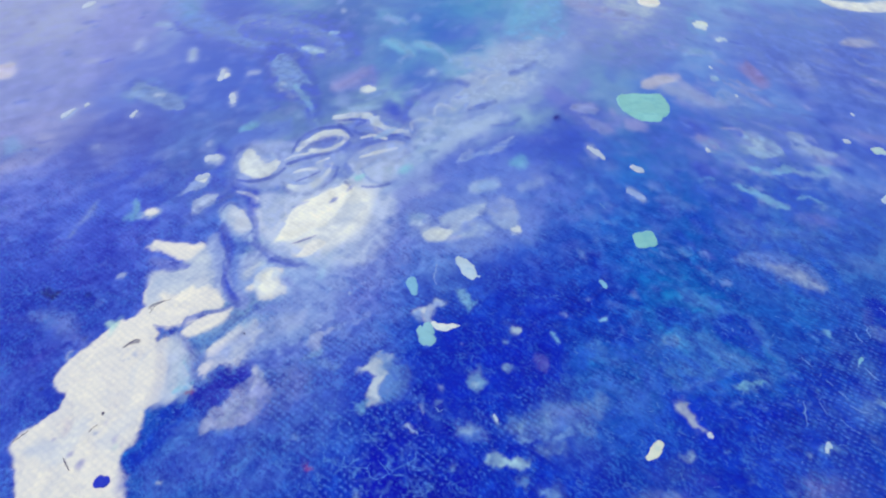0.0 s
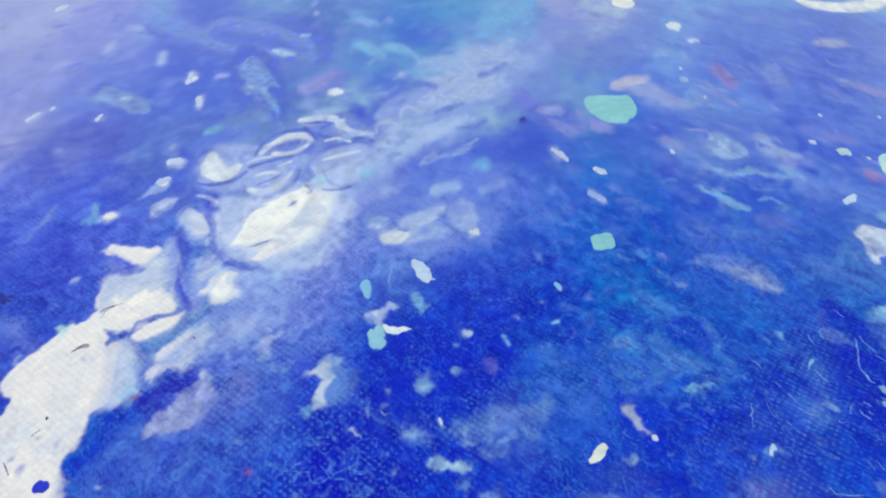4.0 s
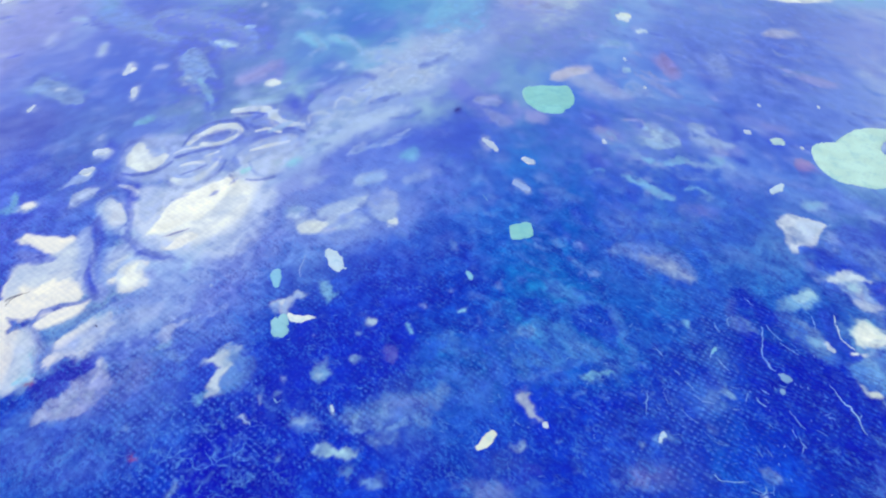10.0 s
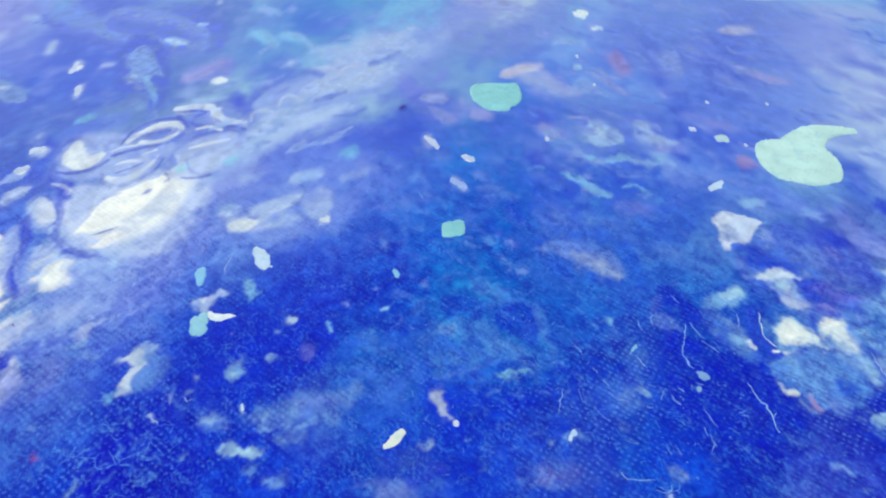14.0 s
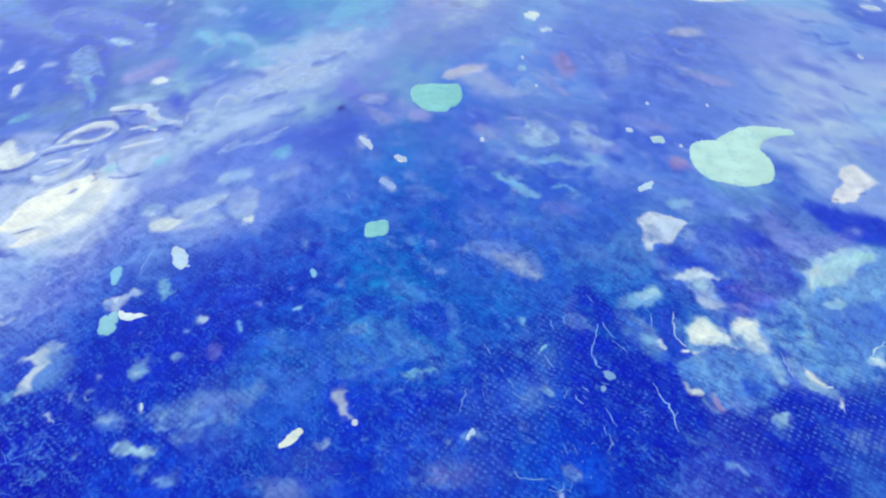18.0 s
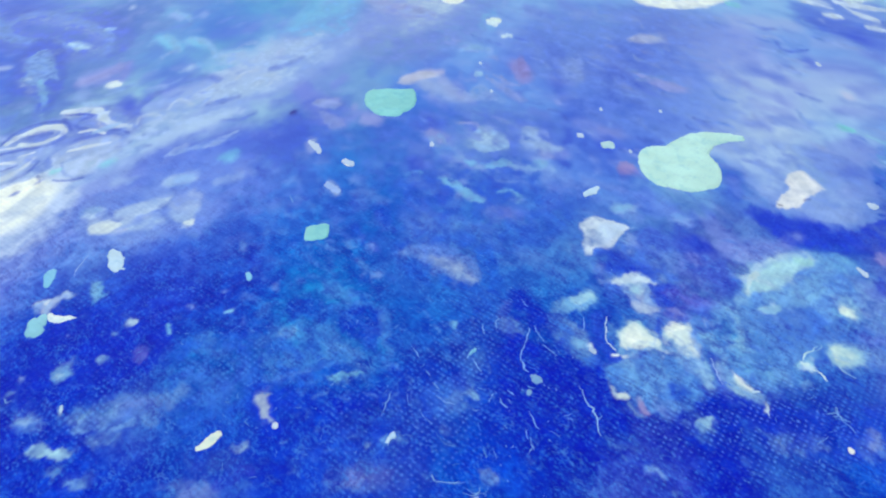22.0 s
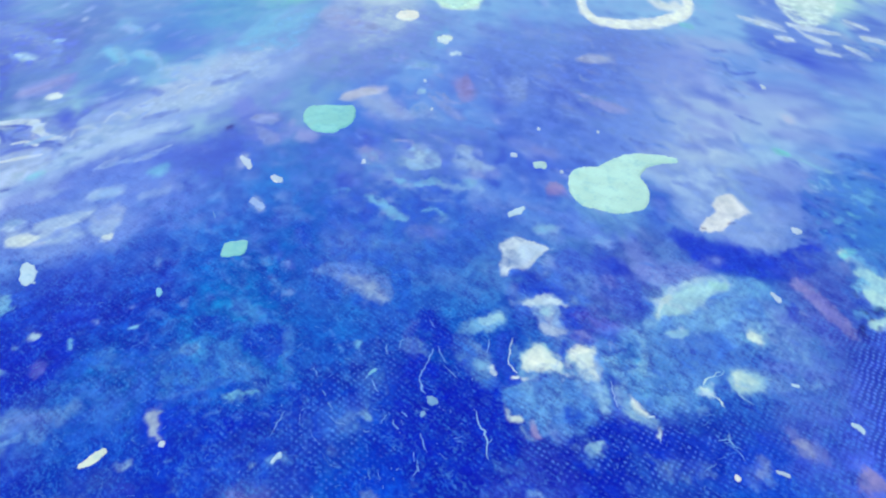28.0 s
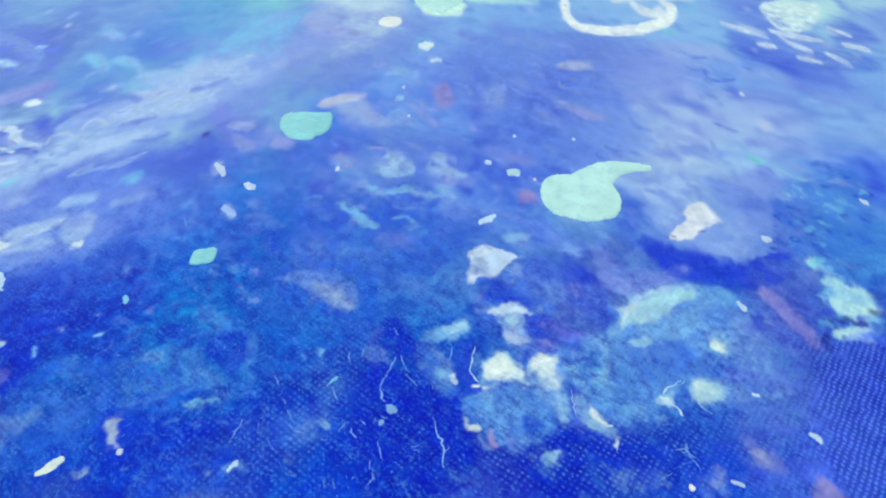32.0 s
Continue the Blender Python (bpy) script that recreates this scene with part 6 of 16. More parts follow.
wash(PEACH, 0.20, 0.28, 1.36, (89.0, 81.6, 0.18), (91.3, 82.9, 0.18), rag=0.09)
wash(FOG, 0.44, 0.5, 1.31, (93.0, 76.7, 1.34), (93.6, 73.6, 1.22), (93.1, 71.5, 0.74), fibre=0.2, rag=0.34, lift=0.05)
wash(SKY, 0.48, 0.8, 1.25, (89.1, 68.4, 1.44), (91.0, 67.4, 0.72), (85.4, 67.0, 0.71), fibre=0.4, rag=0.48)
wash(AQUA, 0.63, 0.6, 1.34, (102.5, 73.8, 2.26), (99.8, 76.2, 1.91), fibre=0.6, rag=0.51)
wash(MILK, 0.52, 0.51, 1.35, (96.9, 77.0, 0.96), (96.4, 80.4, 0.99), fibre=0.5, rag=0.43)
wash(FOG, 0.31, 0.6, 1.31, (97.1, 76.5, 0.34), (97.1, 73.9, 0.42), (97.8, 71.4, 0.49), (99.8, 69.8, 0.41), fibre=0.2, rag=0.17, lift=0.05)
wash(FROST, 0.19, 0.9, 1.31, (97.8, 73.1, 0.25), (98.3, 71.9, 0.29), (98.9, 71.1, 0.16), fibre=0.1, rag=0.08, lift=0.06)
wash(SMOKE, 0.49, 0.52, 1.29, (96.8, 68.8, 0.90), (100.0, 68.6, 1.08), (102.6, 69.8, 0.73), fibre=0.4, rag=0.4)
wash(BLUE, 0.48, 0.8, 1.27, (92.3, 68.5, 1.08), (94.4, 69.1, 0.91), (103.9, 67.9, 1.08), (98.0, 66.1, 1.24), fibre=0.3, rag=0.4)
wash(DEEP, 0.42, 0.7, 1.26, (93.5, 68.6, 0.72), (92.1, 66.6, 0.89), fibre=0.3, rag=0.32)
wash(FOG, 0.29, 0.85, 1.23, (87.8, 64.8, 0.31), (90.0, 64.3, 0.78), (92.0, 65.3, 0.47), rag=0.31)
wash(ICE, 0.24, 0.7, 1.24, (90.6, 64.8, 0.31), (92.1, 65.4, 0.31), rag=0.16)
wash(FOG, 0.35, 0.85, 1.39, (73.8, 85.7, 0.36), (76.9, 87.3, 0.83), (78.9, 88.8, 0.74), rag=0.37)
wash(ICE, 0.28, 0.7, 1.40, (76.9, 87.5, 0.37), (78.9, 89.0, 0.47), rag=0.19)
wash(PEACH, 0.42, 0.35, 1.24, (85.8, 68.0, 0.90), (86.1, 66.1, 0.71), rag=0.4)
wash(PEACH, 0.24, 0.42, 1.24, (82.8, 67.5, 0.64), (82.7, 66.4, 0.55), rag=0.32)
wash(MILK, 0.30, 0.42, 1.23, (81.0, 66.6, 0.32), (82.3, 65.3, 0.31), rag=0.24)
wash(MILK, 0.79, 0.51, 1.34, (72.5, 82.9, 1.60), (76.2, 78.0, 1.55), fibre=0.5, rag=0.7)
wash(ICE, 0.32, 0.7, 1.32, (74.3, 78.4, 0.52), (77.8, 77.4, 0.43), rag=0.26)
wash(ULTRA, 0.52, 0.5, 1.33, (78.8, 83.5, 1.01), (80.6, 75.7, 0.95), fibre=0.4, rag=0.44)

# glows of white further right
wash(MIST, 1.76, 0.52, 1.50, (126.2, 87.8, 3.12), (129.9, 85.0, 3.47), (120.9, 79.1, 2.93), fibre=0.5, rag=0.72)
wash(MILK, 1.13, 0.51, 1.54, (120.8, 88.5, 2.51), (127.9, 90.5, 2.12), fibre=0.5, rag=0.56)
wash(FROST, 0.56, 0.9, 1.51, (120.2, 88.0, 0.83), (121.9, 89.1, 0.73), rag=0.37, lift=0.05)
wash(MILK, 0.91, 0.59, 1.43, (116.4, 78.7, 2.15), (120.7, 78.5, 1.56), fibre=0.4, rag=0.52)
wash(ICE, 0.65, 0.85, 1.42, (115.2, 78.8, 1.17), (117.4, 78.8, 1.37), rag=0.44, lift=0.05)
wash(ULTRA, 0.54, 0.6, 1.47, (114.5, 81.9, 0.80), (121.1, 83.1, 1.41), (124.6, 82.8, 1.00), fibre=0.4, rag=0.45)
wash(ICE, 0.26, 0.9, 1.37, (109.2, 76.1, 0.68), (110.2, 76.4, 0.51), rag=0.26)
wash(ULTRA, 0.51, 0.5, 1.39, (111.3, 75.6, 0.57), (113.4, 77.3, 0.58), rag=0.34)
wash(MILK, 0.39, 0.42, 1.47, (124.1, 78.2, 0.49), (129.0, 79.7, 0.79), fibre=0.6, rag=0.44)
drop(ICE, 1.44, (130.0, 71.4, 0.33), (130.9, 70.7, 0.49), rag=0.2)
wash(PEACH, 0.54, 0.35, 1.37, (120.2, 68.2, 0.54), (121.6, 67.4, 0.90), (123.5, 66.0, 0.71), rag=0.32)
wash(MILK, 0.48, 0.3, 1.36, (121.4, 66.9, 0.89), rag=0.32)
wash(PEACH, 0.35, 0.49, 1.37, (128.2, 64.0, 0.61), (128.4, 62.1, 1.21), (128.7, 60.0, 2.03), rag=0.31)
wash(PEACH, 0.44, 0.6, 1.65, (132.5, 103.5, 0.80), (134.5, 98.5, 1.00), (136.5, 93.6, 0.97), (137.7, 90.6, 0.53), fibre=0.3, rag=0.29)
wash(ROSE, 0.59, 0.4, 1.65, (133.4, 101.3, 0.91), (137.0, 91.9, 0.86), rag=0.39)
wash(PEACH, 0.47, 0.25, 1.78, (143.4, 107.7, 0.94), rag=0.32)

# torn mint patch at the far right
wash(SKY, 1.06, 0.6, 1.75, (147.3, 108.1, 2.13), (149.4, 100.7, 3.39), (144.3, 93.3, 2.16), fibre=0.7, rag=0.81)
wash(FROST, 0.24, 0.9, 1.83, (144.6, 111.7, 0.54), (145.9, 112.4, 0.65), rag=0.32)
wash(AQUA, 0.60, 0.75, 1.74, (147.8, 104.3, 2.31), (149.4, 100.7, 2.49), (145.5, 93.6, 1.73), fibre=0.6, rag=0.9)
wash(MINTL, 0.52, 0.6, 1.74, (148.3, 102.8, 1.60), (149.6, 100.0, 1.58), (146.7, 93.2, 1.29), fibre=0.6, rag=0.7)
wash(AQUA, 0.32, 0.8, 1.83, (146.9, 112.7, 0.54), (147.5, 110.1, 0.64), (148.4, 108.2, 0.63), fibre=0.5, rag=0.43)
wash(MINTL, 0.31, 0.8, 1.79, (145.7, 106.4, 0.63), (148.2, 104.8, 0.93), (150.9, 104.1, 1.03), (152.2, 101.3, 0.91), fibre=0.5, rag=0.62)
wash(MINTL, 0.30, 0.85, 1.75, (145.0, 100.3, 0.91), (147.5, 99.8, 1.00), (150.7, 100.1, 0.81), fibre=0.4, rag=0.5)
wash(AQUA, 0.31, 0.75, 1.74, (142.5, 101.8, 0.51), (145.2, 103.0, 0.61), fibre=0.5, rag=0.41)
wash(AQUA, 0.29, 0.7, 1.68, (139.8, 96.1, 0.39), (141.9, 95.8, 0.49), fibre=0.5, rag=0.29)
wash(MINTL, 0.29, 0.85, 1.68, (142.9, 93.1, 0.77), (145.4, 93.1, 0.96), (147.2, 93.3, 1.16), fibre=0.4, rag=0.48)
wash(BLUE, 0.29, 0.8, 1.71, (144.4, 96.3, 0.49), (146.3, 95.6, 0.39), (149.1, 96.4, 0.49), fibre=0.3, rag=0.29)
wash(INK, 0.28, 0.8, 1.63, (139.9, 91.3, 0.57), (140.3, 90.0, 0.38), rag=0.38)
wash(BLUE, 0.29, 0.6, 1.71, (142.8, 99.3, 0.40), (149.7, 97.9, 0.40), (143.6, 91.6, 0.29), rag=0.29)
wash(AQUA, 1.09, 0.5, 2.08, (157.9, 135.1, 2.74), (159.1, 129.0, 1.86), (152.2, 136.5, 1.66), fibre=0.8, rag=1.21)
wash(AQUA, 0.37, 0.6, 2.07, (149.2, 135.1, 0.73), (152.0, 137.6, 0.62), fibre=0.6, rag=0.49)
wash(AQUA, 0.37, 0.6, 2.11, (154.4, 135.7, 0.61), (158.8, 137.3, 0.74), fibre=0.6, rag=0.49)
wash(AQUA, 0.37, 0.6, 2.14, (161.6, 136.6, 0.74), fibre=0.6, rag=0.49)
wash(AQUA, 0.36, 0.6, 2.05, (154.9, 130.6, 0.72), (157.8, 128.9, 0.59), fibre=0.6, rag=0.48)
wash(PALE, 0.48, 0.6, 2.13, (149.4, 142.9, 0.64), (152.7, 141.5, 0.51), rag=0.38)
wash(PALE, 0.50, 0.6, 2.29, (160.8, 152.8, 1.07), (166.8, 151.1, 0.53), rag=0.4)
wash(BLUE, 0.75, 0.6, 2.20, (166.2, 137.1, 1.39), (171.7, 141.1, 1.13), fibre=0.6, rag=0.75)
wash(BLUE, 0.68, 0.6, 1.99, (159.4, 121.4, 1.02), fibre=0.6, rag=0.68)
wash(BLUE, 0.78, 0.6, 2.30, (172.2, 148.1, 1.46), fibre=0.6, rag=0.78)
wash(BLUE, 0.67, 0.6, 1.89, (148.4, 116.6, 0.99), fibre=0.6, rag=0.67)
wash(BLUE, 0.66, 0.6, 1.83, (140.2, 115.7, 1.24), fibre=0.6, rag=0.66)
drop(PEARL, 2.14, (164.5, 134.4, 0.49), (165.2, 133.8, 0.49), rag=0.2)
drop(PEARL, 1.85, (138.0, 118.3, 0.56), (139.1, 118.4, 0.45), rag=0.2)
drop(PEARL, 1.62, (127.3, 98.9, 0.40), (127.8, 97.8, 0.50), rag=0.2)
wash(MILK, 0.22, 0.59, 1.61, (131.0, 94.2, 0.48), rag=0.29)
wash(MILK, 0.35, 0.51, 1.57, (130.9, 88.4, 0.47), (132.8, 89.4, 0.56), rag=0.28)
wash(MILK, 0.46, 0.59, 1.29, (111.9, 61.4, 1.02), (114.0, 63.2, 0.69), rag=0.31)
drop(PEARL, 1.31, (115.8, 62.7, 0.23), (117.2, 62.2, 0.31), rag=0.15)
drop(WHITE, 1.27, (110.0, 61.3, 0.46), rag=0.15)
wash(MILK, 0.46, 0.51, 1.26, (100.4, 62.2, 1.03), (105.7, 62.9, 1.56), fibre=0.6, rag=0.46)
wash(BLUE, 0.59, 0.6, 1.28, (99.5, 65.3, 1.41), (111.4, 65.3, 1.41), fibre=0.5, rag=0.47)

# far rim: white loop, mint and flecks
wash(CREAM, 0.55, 0.95, 2.97, (109.6, 241.0, 0.94), (109.9, 229.1, 1.08), (112.6, 222.1, 0.88), (119.0, 220.1, 0.79), (131.8, 222.9, 0.88), (138.4, 227.3, 0.90), (143.9, 234.5, 1.11), (146.9, 243.1, 0.95), (144.9, 250.0, 1.36), rag=0.27, fibre=0.05, lift=0.1)
wash(CREAM, 0.56, 0.9, 3.08, (133.5, 244.6, 0.67), (135.5, 237.8, 0.65), (138.5, 236.9, 0.74), (142.1, 240.1, 1.31), rag=0.28, fibre=0.1, lift=0.08)
wash(CREAM, 0.59, 0.9, 3.24, (127.8, 248.8, 0.77), (137.4, 254.0, 0.98), (156.1, 257.8, 1.19), rag=0.39, fibre=0.1)
wash(CREAM, 0.85, 0.5, 3.11, (142.7, 241.2, 1.69), rag=0.38)
wash(AQUA, 0.80, 0.5, 2.90, (140.7, 222.7, 1.19), rag=0.53)
wash(AQUA, 1.15, 0.5, 3.20, (151.6, 243.0, 1.70), (156.0, 249.0, 1.30), rag=0.77)
wash(ULTRA, 2.06, 0.6, 2.91, (164.5, 213.1, 3.07), (172.5, 206.4, 2.99), (161.6, 221.1, 1.97), fibre=0.5, rag=1.03)
wash(ULTRA, 1.65, 0.6, 3.29, (198.9, 230.0, 3.26), (207.9, 233.9, 2.89), fibre=0.5, rag=1.1)
wash(MINTL, 1.03, 0.85, 3.46, (184.0, 250.2, 1.52), (191.5, 254.9, 2.87), (196.5, 250.5, 2.61), (207.1, 260.1, 2.25), fibre=0.5, rag=0.98)
wash(MINTL, 0.70, 0.8, 3.27, (185.1, 240.3, 1.50), (188.8, 237.5, 1.30), fibre=0.4, rag=0.75)
wash(MINTL, 1.23, 0.6, 3.73, (214.7, 263.9, 2.27), (228.7, 267.8, 1.84), fibre=0.5, rag=0.82)
wash(PEARL, 0.41, 0.8, 3.15, (179.0, 233.3, 0.55), (180.8, 228.1, 0.72), (186.9, 227.4, 0.54), rag=0.36)
wash(PEARL, 0.41, 0.85, 3.10, (166.7, 233.9, 0.74), (169.8, 230.7, 0.91), (172.9, 227.6, 0.72), rag=0.36)
wash(PEARL, 0.39, 0.8, 2.98, (169.5, 218.2, 0.87), (172.1, 218.6, 0.70), rag=0.35, fibre=0.2)
wash(PEARL, 0.39, 0.8, 3.03, (179.6, 219.9, 0.70), (182.4, 217.9, 0.87), rag=0.35, fibre=0.2)
wash(PEARL, 0.38, 0.8, 2.95, (179.2, 211.1, 0.68), (183.6, 209.0, 0.67), rag=0.34, fibre=0.2)
wash(PEARL, 0.38, 0.8, 3.01, (189.4, 210.8, 1.02), (188.2, 213.0, 0.51), rag=0.34, fibre=0.2)
wash(PEARL, 0.41, 0.8, 3.26, (195.9, 234.5, 0.74), (197.5, 231.1, 0.55), rag=0.37, fibre=0.2)
wash(PEARL, 0.40, 0.8, 3.17, (197.1, 222.1, 0.71), (202.5, 222.2, 0.53), rag=0.35, fibre=0.2)
wash(PEARL, 0.39, 0.8, 3.08, (197.1, 214.5, 0.69), (198.6, 214.4, 0.52), rag=0.34, fibre=0.2)
wash(PEARL, 0.39, 0.8, 2.91, (165.6, 214.1, 0.52), rag=0.34, fibre=0.2)
wash(PEARL, 0.44, 0.8, 3.32, (173.7, 249.8, 0.78), rag=0.39, fibre=0.2)
wash(PEACH, 1.05, 0.3, 3.10, (191.6, 219.9, 1.97), rag=0.53)
wash(GREY, 1.77, 0.5, 2.78, (137.9, 209.4, 1.89), (154.8, 209.4, 1.51), fibre=0.5, rag=0.67)
wash(PEARL, 0.48, 0.75, 2.50, (107.2, 194.1, 0.95), (110.7, 194.3, 0.95), rag=0.32)
wash(PALE, 0.23, 0.8, 2.53, (152.4, 182.8, 0.76), rag=0.15)
wash(HAZE, 1.11, 0.6, 2.32, (106.2, 181.3, 1.69), (113.0, 175.8, 1.32), (118.0, 170.4, 1.29), fibre=0.6, rag=0.74)
wash(LAV, 1.32, 0.5, 2.34, (119.6, 180.0, 1.01), (129.3, 169.0, 0.96), fibre=0.6, rag=0.73)
wash(LAV, 1.27, 0.5, 2.26, (125.5, 171.5, 0.81), (136.8, 158.7, 0.92), fibre=0.6, rag=0.7)
wash(LAV, 1.30, 0.5, 2.27, (110.0, 175.4, 0.82), (116.1, 167.1, 0.95), fibre=0.6, rag=0.72)
wash(LAV, 1.31, 0.5, 2.36, (133.7, 175.8, 1.32), (143.5, 168.1, 1.28), fibre=0.6, rag=0.73)
wash(LAV, 1.36, 0.5, 2.54, (150.2, 181.4, 1.69), (165.1, 180.4, 1.69), fibre=0.6, rag=0.75)
wash(LAV, 1.39, 0.5, 2.67, (168.8, 191.0, 1.06), (178.0, 182.4, 1.02), fibre=0.6, rag=0.77)
wash(LAV, 1.22, 0.5, 2.17, (128.3, 157.6, 1.22), (134.4, 154.4, 1.20), fibre=0.6, rag=0.68)
wash(LAV, 1.22, 0.5, 2.28, (147.5, 157.5, 1.22), (159.5, 156.5, 1.22), fibre=0.6, rag=0.68)
wash(LAV, 1.52, 0.5, 2.68, (101.1, 214.7, 1.92), (108.9, 207.7, 1.50), fibre=0.6, rag=0.85)
wash(LAV, 1.53, 0.5, 2.68, (87.3, 216.6, 1.93), (93.9, 209.2, 1.13), fibre=0.6, rag=0.85)
wash(ULTRA, 1.39, 0.4, 2.41, (111.2, 185.5, 2.06), (99.0, 187.0, 1.73), fibre=0.6, rag=0.77)
wash(ULTRA, 1.18, 0.4, 2.08, (123.8, 149.2, 1.47), (127.6, 148.5, 1.17), fibre=0.6, rag=0.65)
wash(ULTRA, 1.29, 0.4, 2.23, (103.5, 169.7, 1.61), fibre=0.6, rag=0.72)
wash(ULTRA, 1.38, 0.4, 2.55, (150.6, 188.2, 1.39), (150.7, 183.2, 1.36), fibre=0.6, rag=0.77)
wash(ULTRA, 1.25, 0.4, 2.25, (135.0, 162.6, 1.25), fibre=0.6, rag=0.7)
wash(ULTRA, 1.47, 0.4, 2.83, (171.5, 198.6, 2.54), (185.4, 200.9, 1.83), fibre=0.6, rag=0.81)
wash(ULTRA, 1.31, 0.4, 2.47, (156.6, 168.5, 1.60), (169.0, 174.8, 1.32), fibre=0.6, rag=0.73)
wash(PEARL, 0.64, 0.55, 2.36, (152.4, 165.3, 1.27), (154.7, 166.2, 0.95), rag=0.42)
wash(AQUA, 0.39, 0.7, 2.16, (146.0, 149.1, 0.92), (146.7, 148.3, 0.52), rag=0.39)
wash(PALE, 0.31, 0.7, 2.34, (164.2, 157.4, 0.55), rag=0.27)

# torn patches of the far middle
wash(LAV, 0.55, 0.65, 1.88, (51.2, 139.6, 1.12), (53.9, 135.3, 0.96), fibre=0.4, rag=0.49)
wash(PALE, 0.23, 0.8, 1.83, (51.2, 132.8, 0.60), rag=0.18)
wash(PALE, 0.83, 0.75, 1.86, (60.2, 136.2, 1.37), (63.0, 139.3, 1.81), (65.1, 136.8, 1.38), (67.7, 135.3, 0.55), fibre=0.4, rag=0.61)
wash(PALE, 0.35, 0.75, 1.76, (56.6, 130.8, 0.48), (58.4, 127.7, 0.59), (61.4, 125.1, 0.58), (64.2, 126.7, 0.82), (66.2, 124.1, 0.57), fibre=0.5, rag=0.47)
wash(PALE, 0.33, 0.75, 1.66, (53.6, 119.5, 0.34), (56.4, 117.2, 0.55), (59.2, 114.7, 0.76), (63.3, 112.4, 0.32), fibre=0.5, rag=0.44)
wash(ICE, 0.33, 0.5, 1.66, (58.4, 116.5, 0.55), (59.8, 114.6, 0.44), fibre=0.5, rag=0.33)
wash(PALE, 0.34, 0.6, 1.70, (58.3, 122.2, 0.45), (58.1, 118.9, 0.67), fibre=0.5, rag=0.34)
wash(PALE, 0.41, 0.5, 1.64, (67.1, 115.1, 0.44), (68.5, 114.2, 0.54), (69.3, 115.7, 0.33), fibre=0.6, rag=0.33)
wash(PALE, 0.28, 0.7, 1.89, (67.5, 139.9, 0.50), (69.2, 140.6, 0.38), rag=0.25)
wash(LAV, 0.65, 0.75, 1.86, (71.0, 142.2, 1.13), (73.7, 137.9, 1.38), (75.6, 134.1, 1.36), (79.5, 133.0, 0.68), fibre=0.4, rag=0.61)
wash(PALE, 0.53, 0.6, 1.77, (73.5, 127.8, 1.31), fibre=0.3, rag=0.47)
wash(BLUE, 0.59, 0.6, 1.69, (64.8, 119.6, 1.76), fibre=0.5, rag=0.56)
wash(BLUE, 0.57, 0.6, 1.65, (54.4, 114.2, 1.46), fibre=0.5, rag=0.54)
wash(BLUE, 0.61, 0.6, 1.76, (48.7, 125.0, 1.81), fibre=0.5, rag=0.58)
wash(BLUE, 0.60, 0.6, 1.73, (69.0, 124.4, 1.29), fibre=0.5, rag=0.58)
wash(BLUE, 0.65, 0.6, 1.88, (79.9, 136.4, 1.10), (81.1, 141.2, 0.84), fibre=0.5, rag=0.62)
wash(BLUE, 0.60, 0.6, 1.71, (63.4, 121.8, 0.51), fibre=0.5, rag=0.57)
wash(BLUE, 0.65, 0.6, 1.86, (70.0, 137.4, 0.55), fibre=0.5, rag=0.62)
wash(PEACH, 0.64, 0.25, 1.60, (65.6, 110.2, 1.19), rag=0.43)
wash(HAZE, 0.66, 0.5, 1.64, (76.0, 118.5, 1.75), (74.1, 112.0, 1.69), fibre=0.6, rag=0.66)
wash(PALE, 0.35, 0.5, 1.76, (85.2, 127.4, 0.47), (84.0, 125.2, 0.46), rag=0.35)
drop(MINTL, 2.96, (62.7, 237.9, 2.23), (69.5, 231.1, 2.18), (74.4, 240.2, 2.25), (69.0, 242.3, 2.64), rag=0.06, high=0.2, label='pale mint drop of paint')
wash(MINTL, 0.84, 0.9, 3.00, (78.5, 240.0, 1.05), (91.7, 240.5, 0.84), (101.1, 241.4, 0.63), rag=0.56)
wash(WHITE, 0.36, 0.9, 2.52, (66.2, 199.0, 0.97), rag=0.32)
wash(AQUA, 0.97, 0.6, 2.53, (65.0, 200.0, 2.54), rag=0.65)
wash(PALE, 0.51, 0.7, 2.70, (70.1, 215.2, 0.86), rag=0.34)
wash(PALE, 0.50, 0.7, 2.62, (67.0, 207.7, 0.67), rag=0.33)
wash(PALE, 0.47, 0.7, 2.43, (69.2, 190.4, 0.94), rag=0.31)
wash(PALE, 0.45, 0.7, 2.32, (64.7, 180.5, 1.05), rag=0.3)
wash(PALE, 0.45, 0.7, 2.34, (59.3, 181.7, 1.05), rag=0.3)
wash(PALE, 0.55, 0.7, 2.93, (97.9, 234.6, 1.47), rag=0.37)

# comma-shaped mint pool
drop(MINTL, 1.81, (98.5, 128.8, 4.25), (103.0, 128.5, 4.72), (106.9, 129.4, 4.27), rag=0.03, high=0.32, label='large comma-shaped pale mint pool of paint')
drop(MINTL, 1.94, (104.7, 132.9, 3.62), (108.9, 138.3, 2.48), (112.1, 141.2, 1.39), (116.0, 141.9, 1.01), (119.5, 141.9, 0.76), rag=0.05, high=0.3)
vein(MINT, 0.17, (103.9, 131.1), (105.9, 133.1), (108.9, 134.7), (111.7, 137.3), name='mint_swirl', label='faint darker swirl in the mint pool')
vein(MINT, 0.12, (105.0, 129.6), (106.9, 131.5), (109.2, 132.2), name='mint_swirl')
drop(FROST, 1.86, (88.1, 136.1, 0.74), (89.6, 136.3, 0.86), rag=0.1)
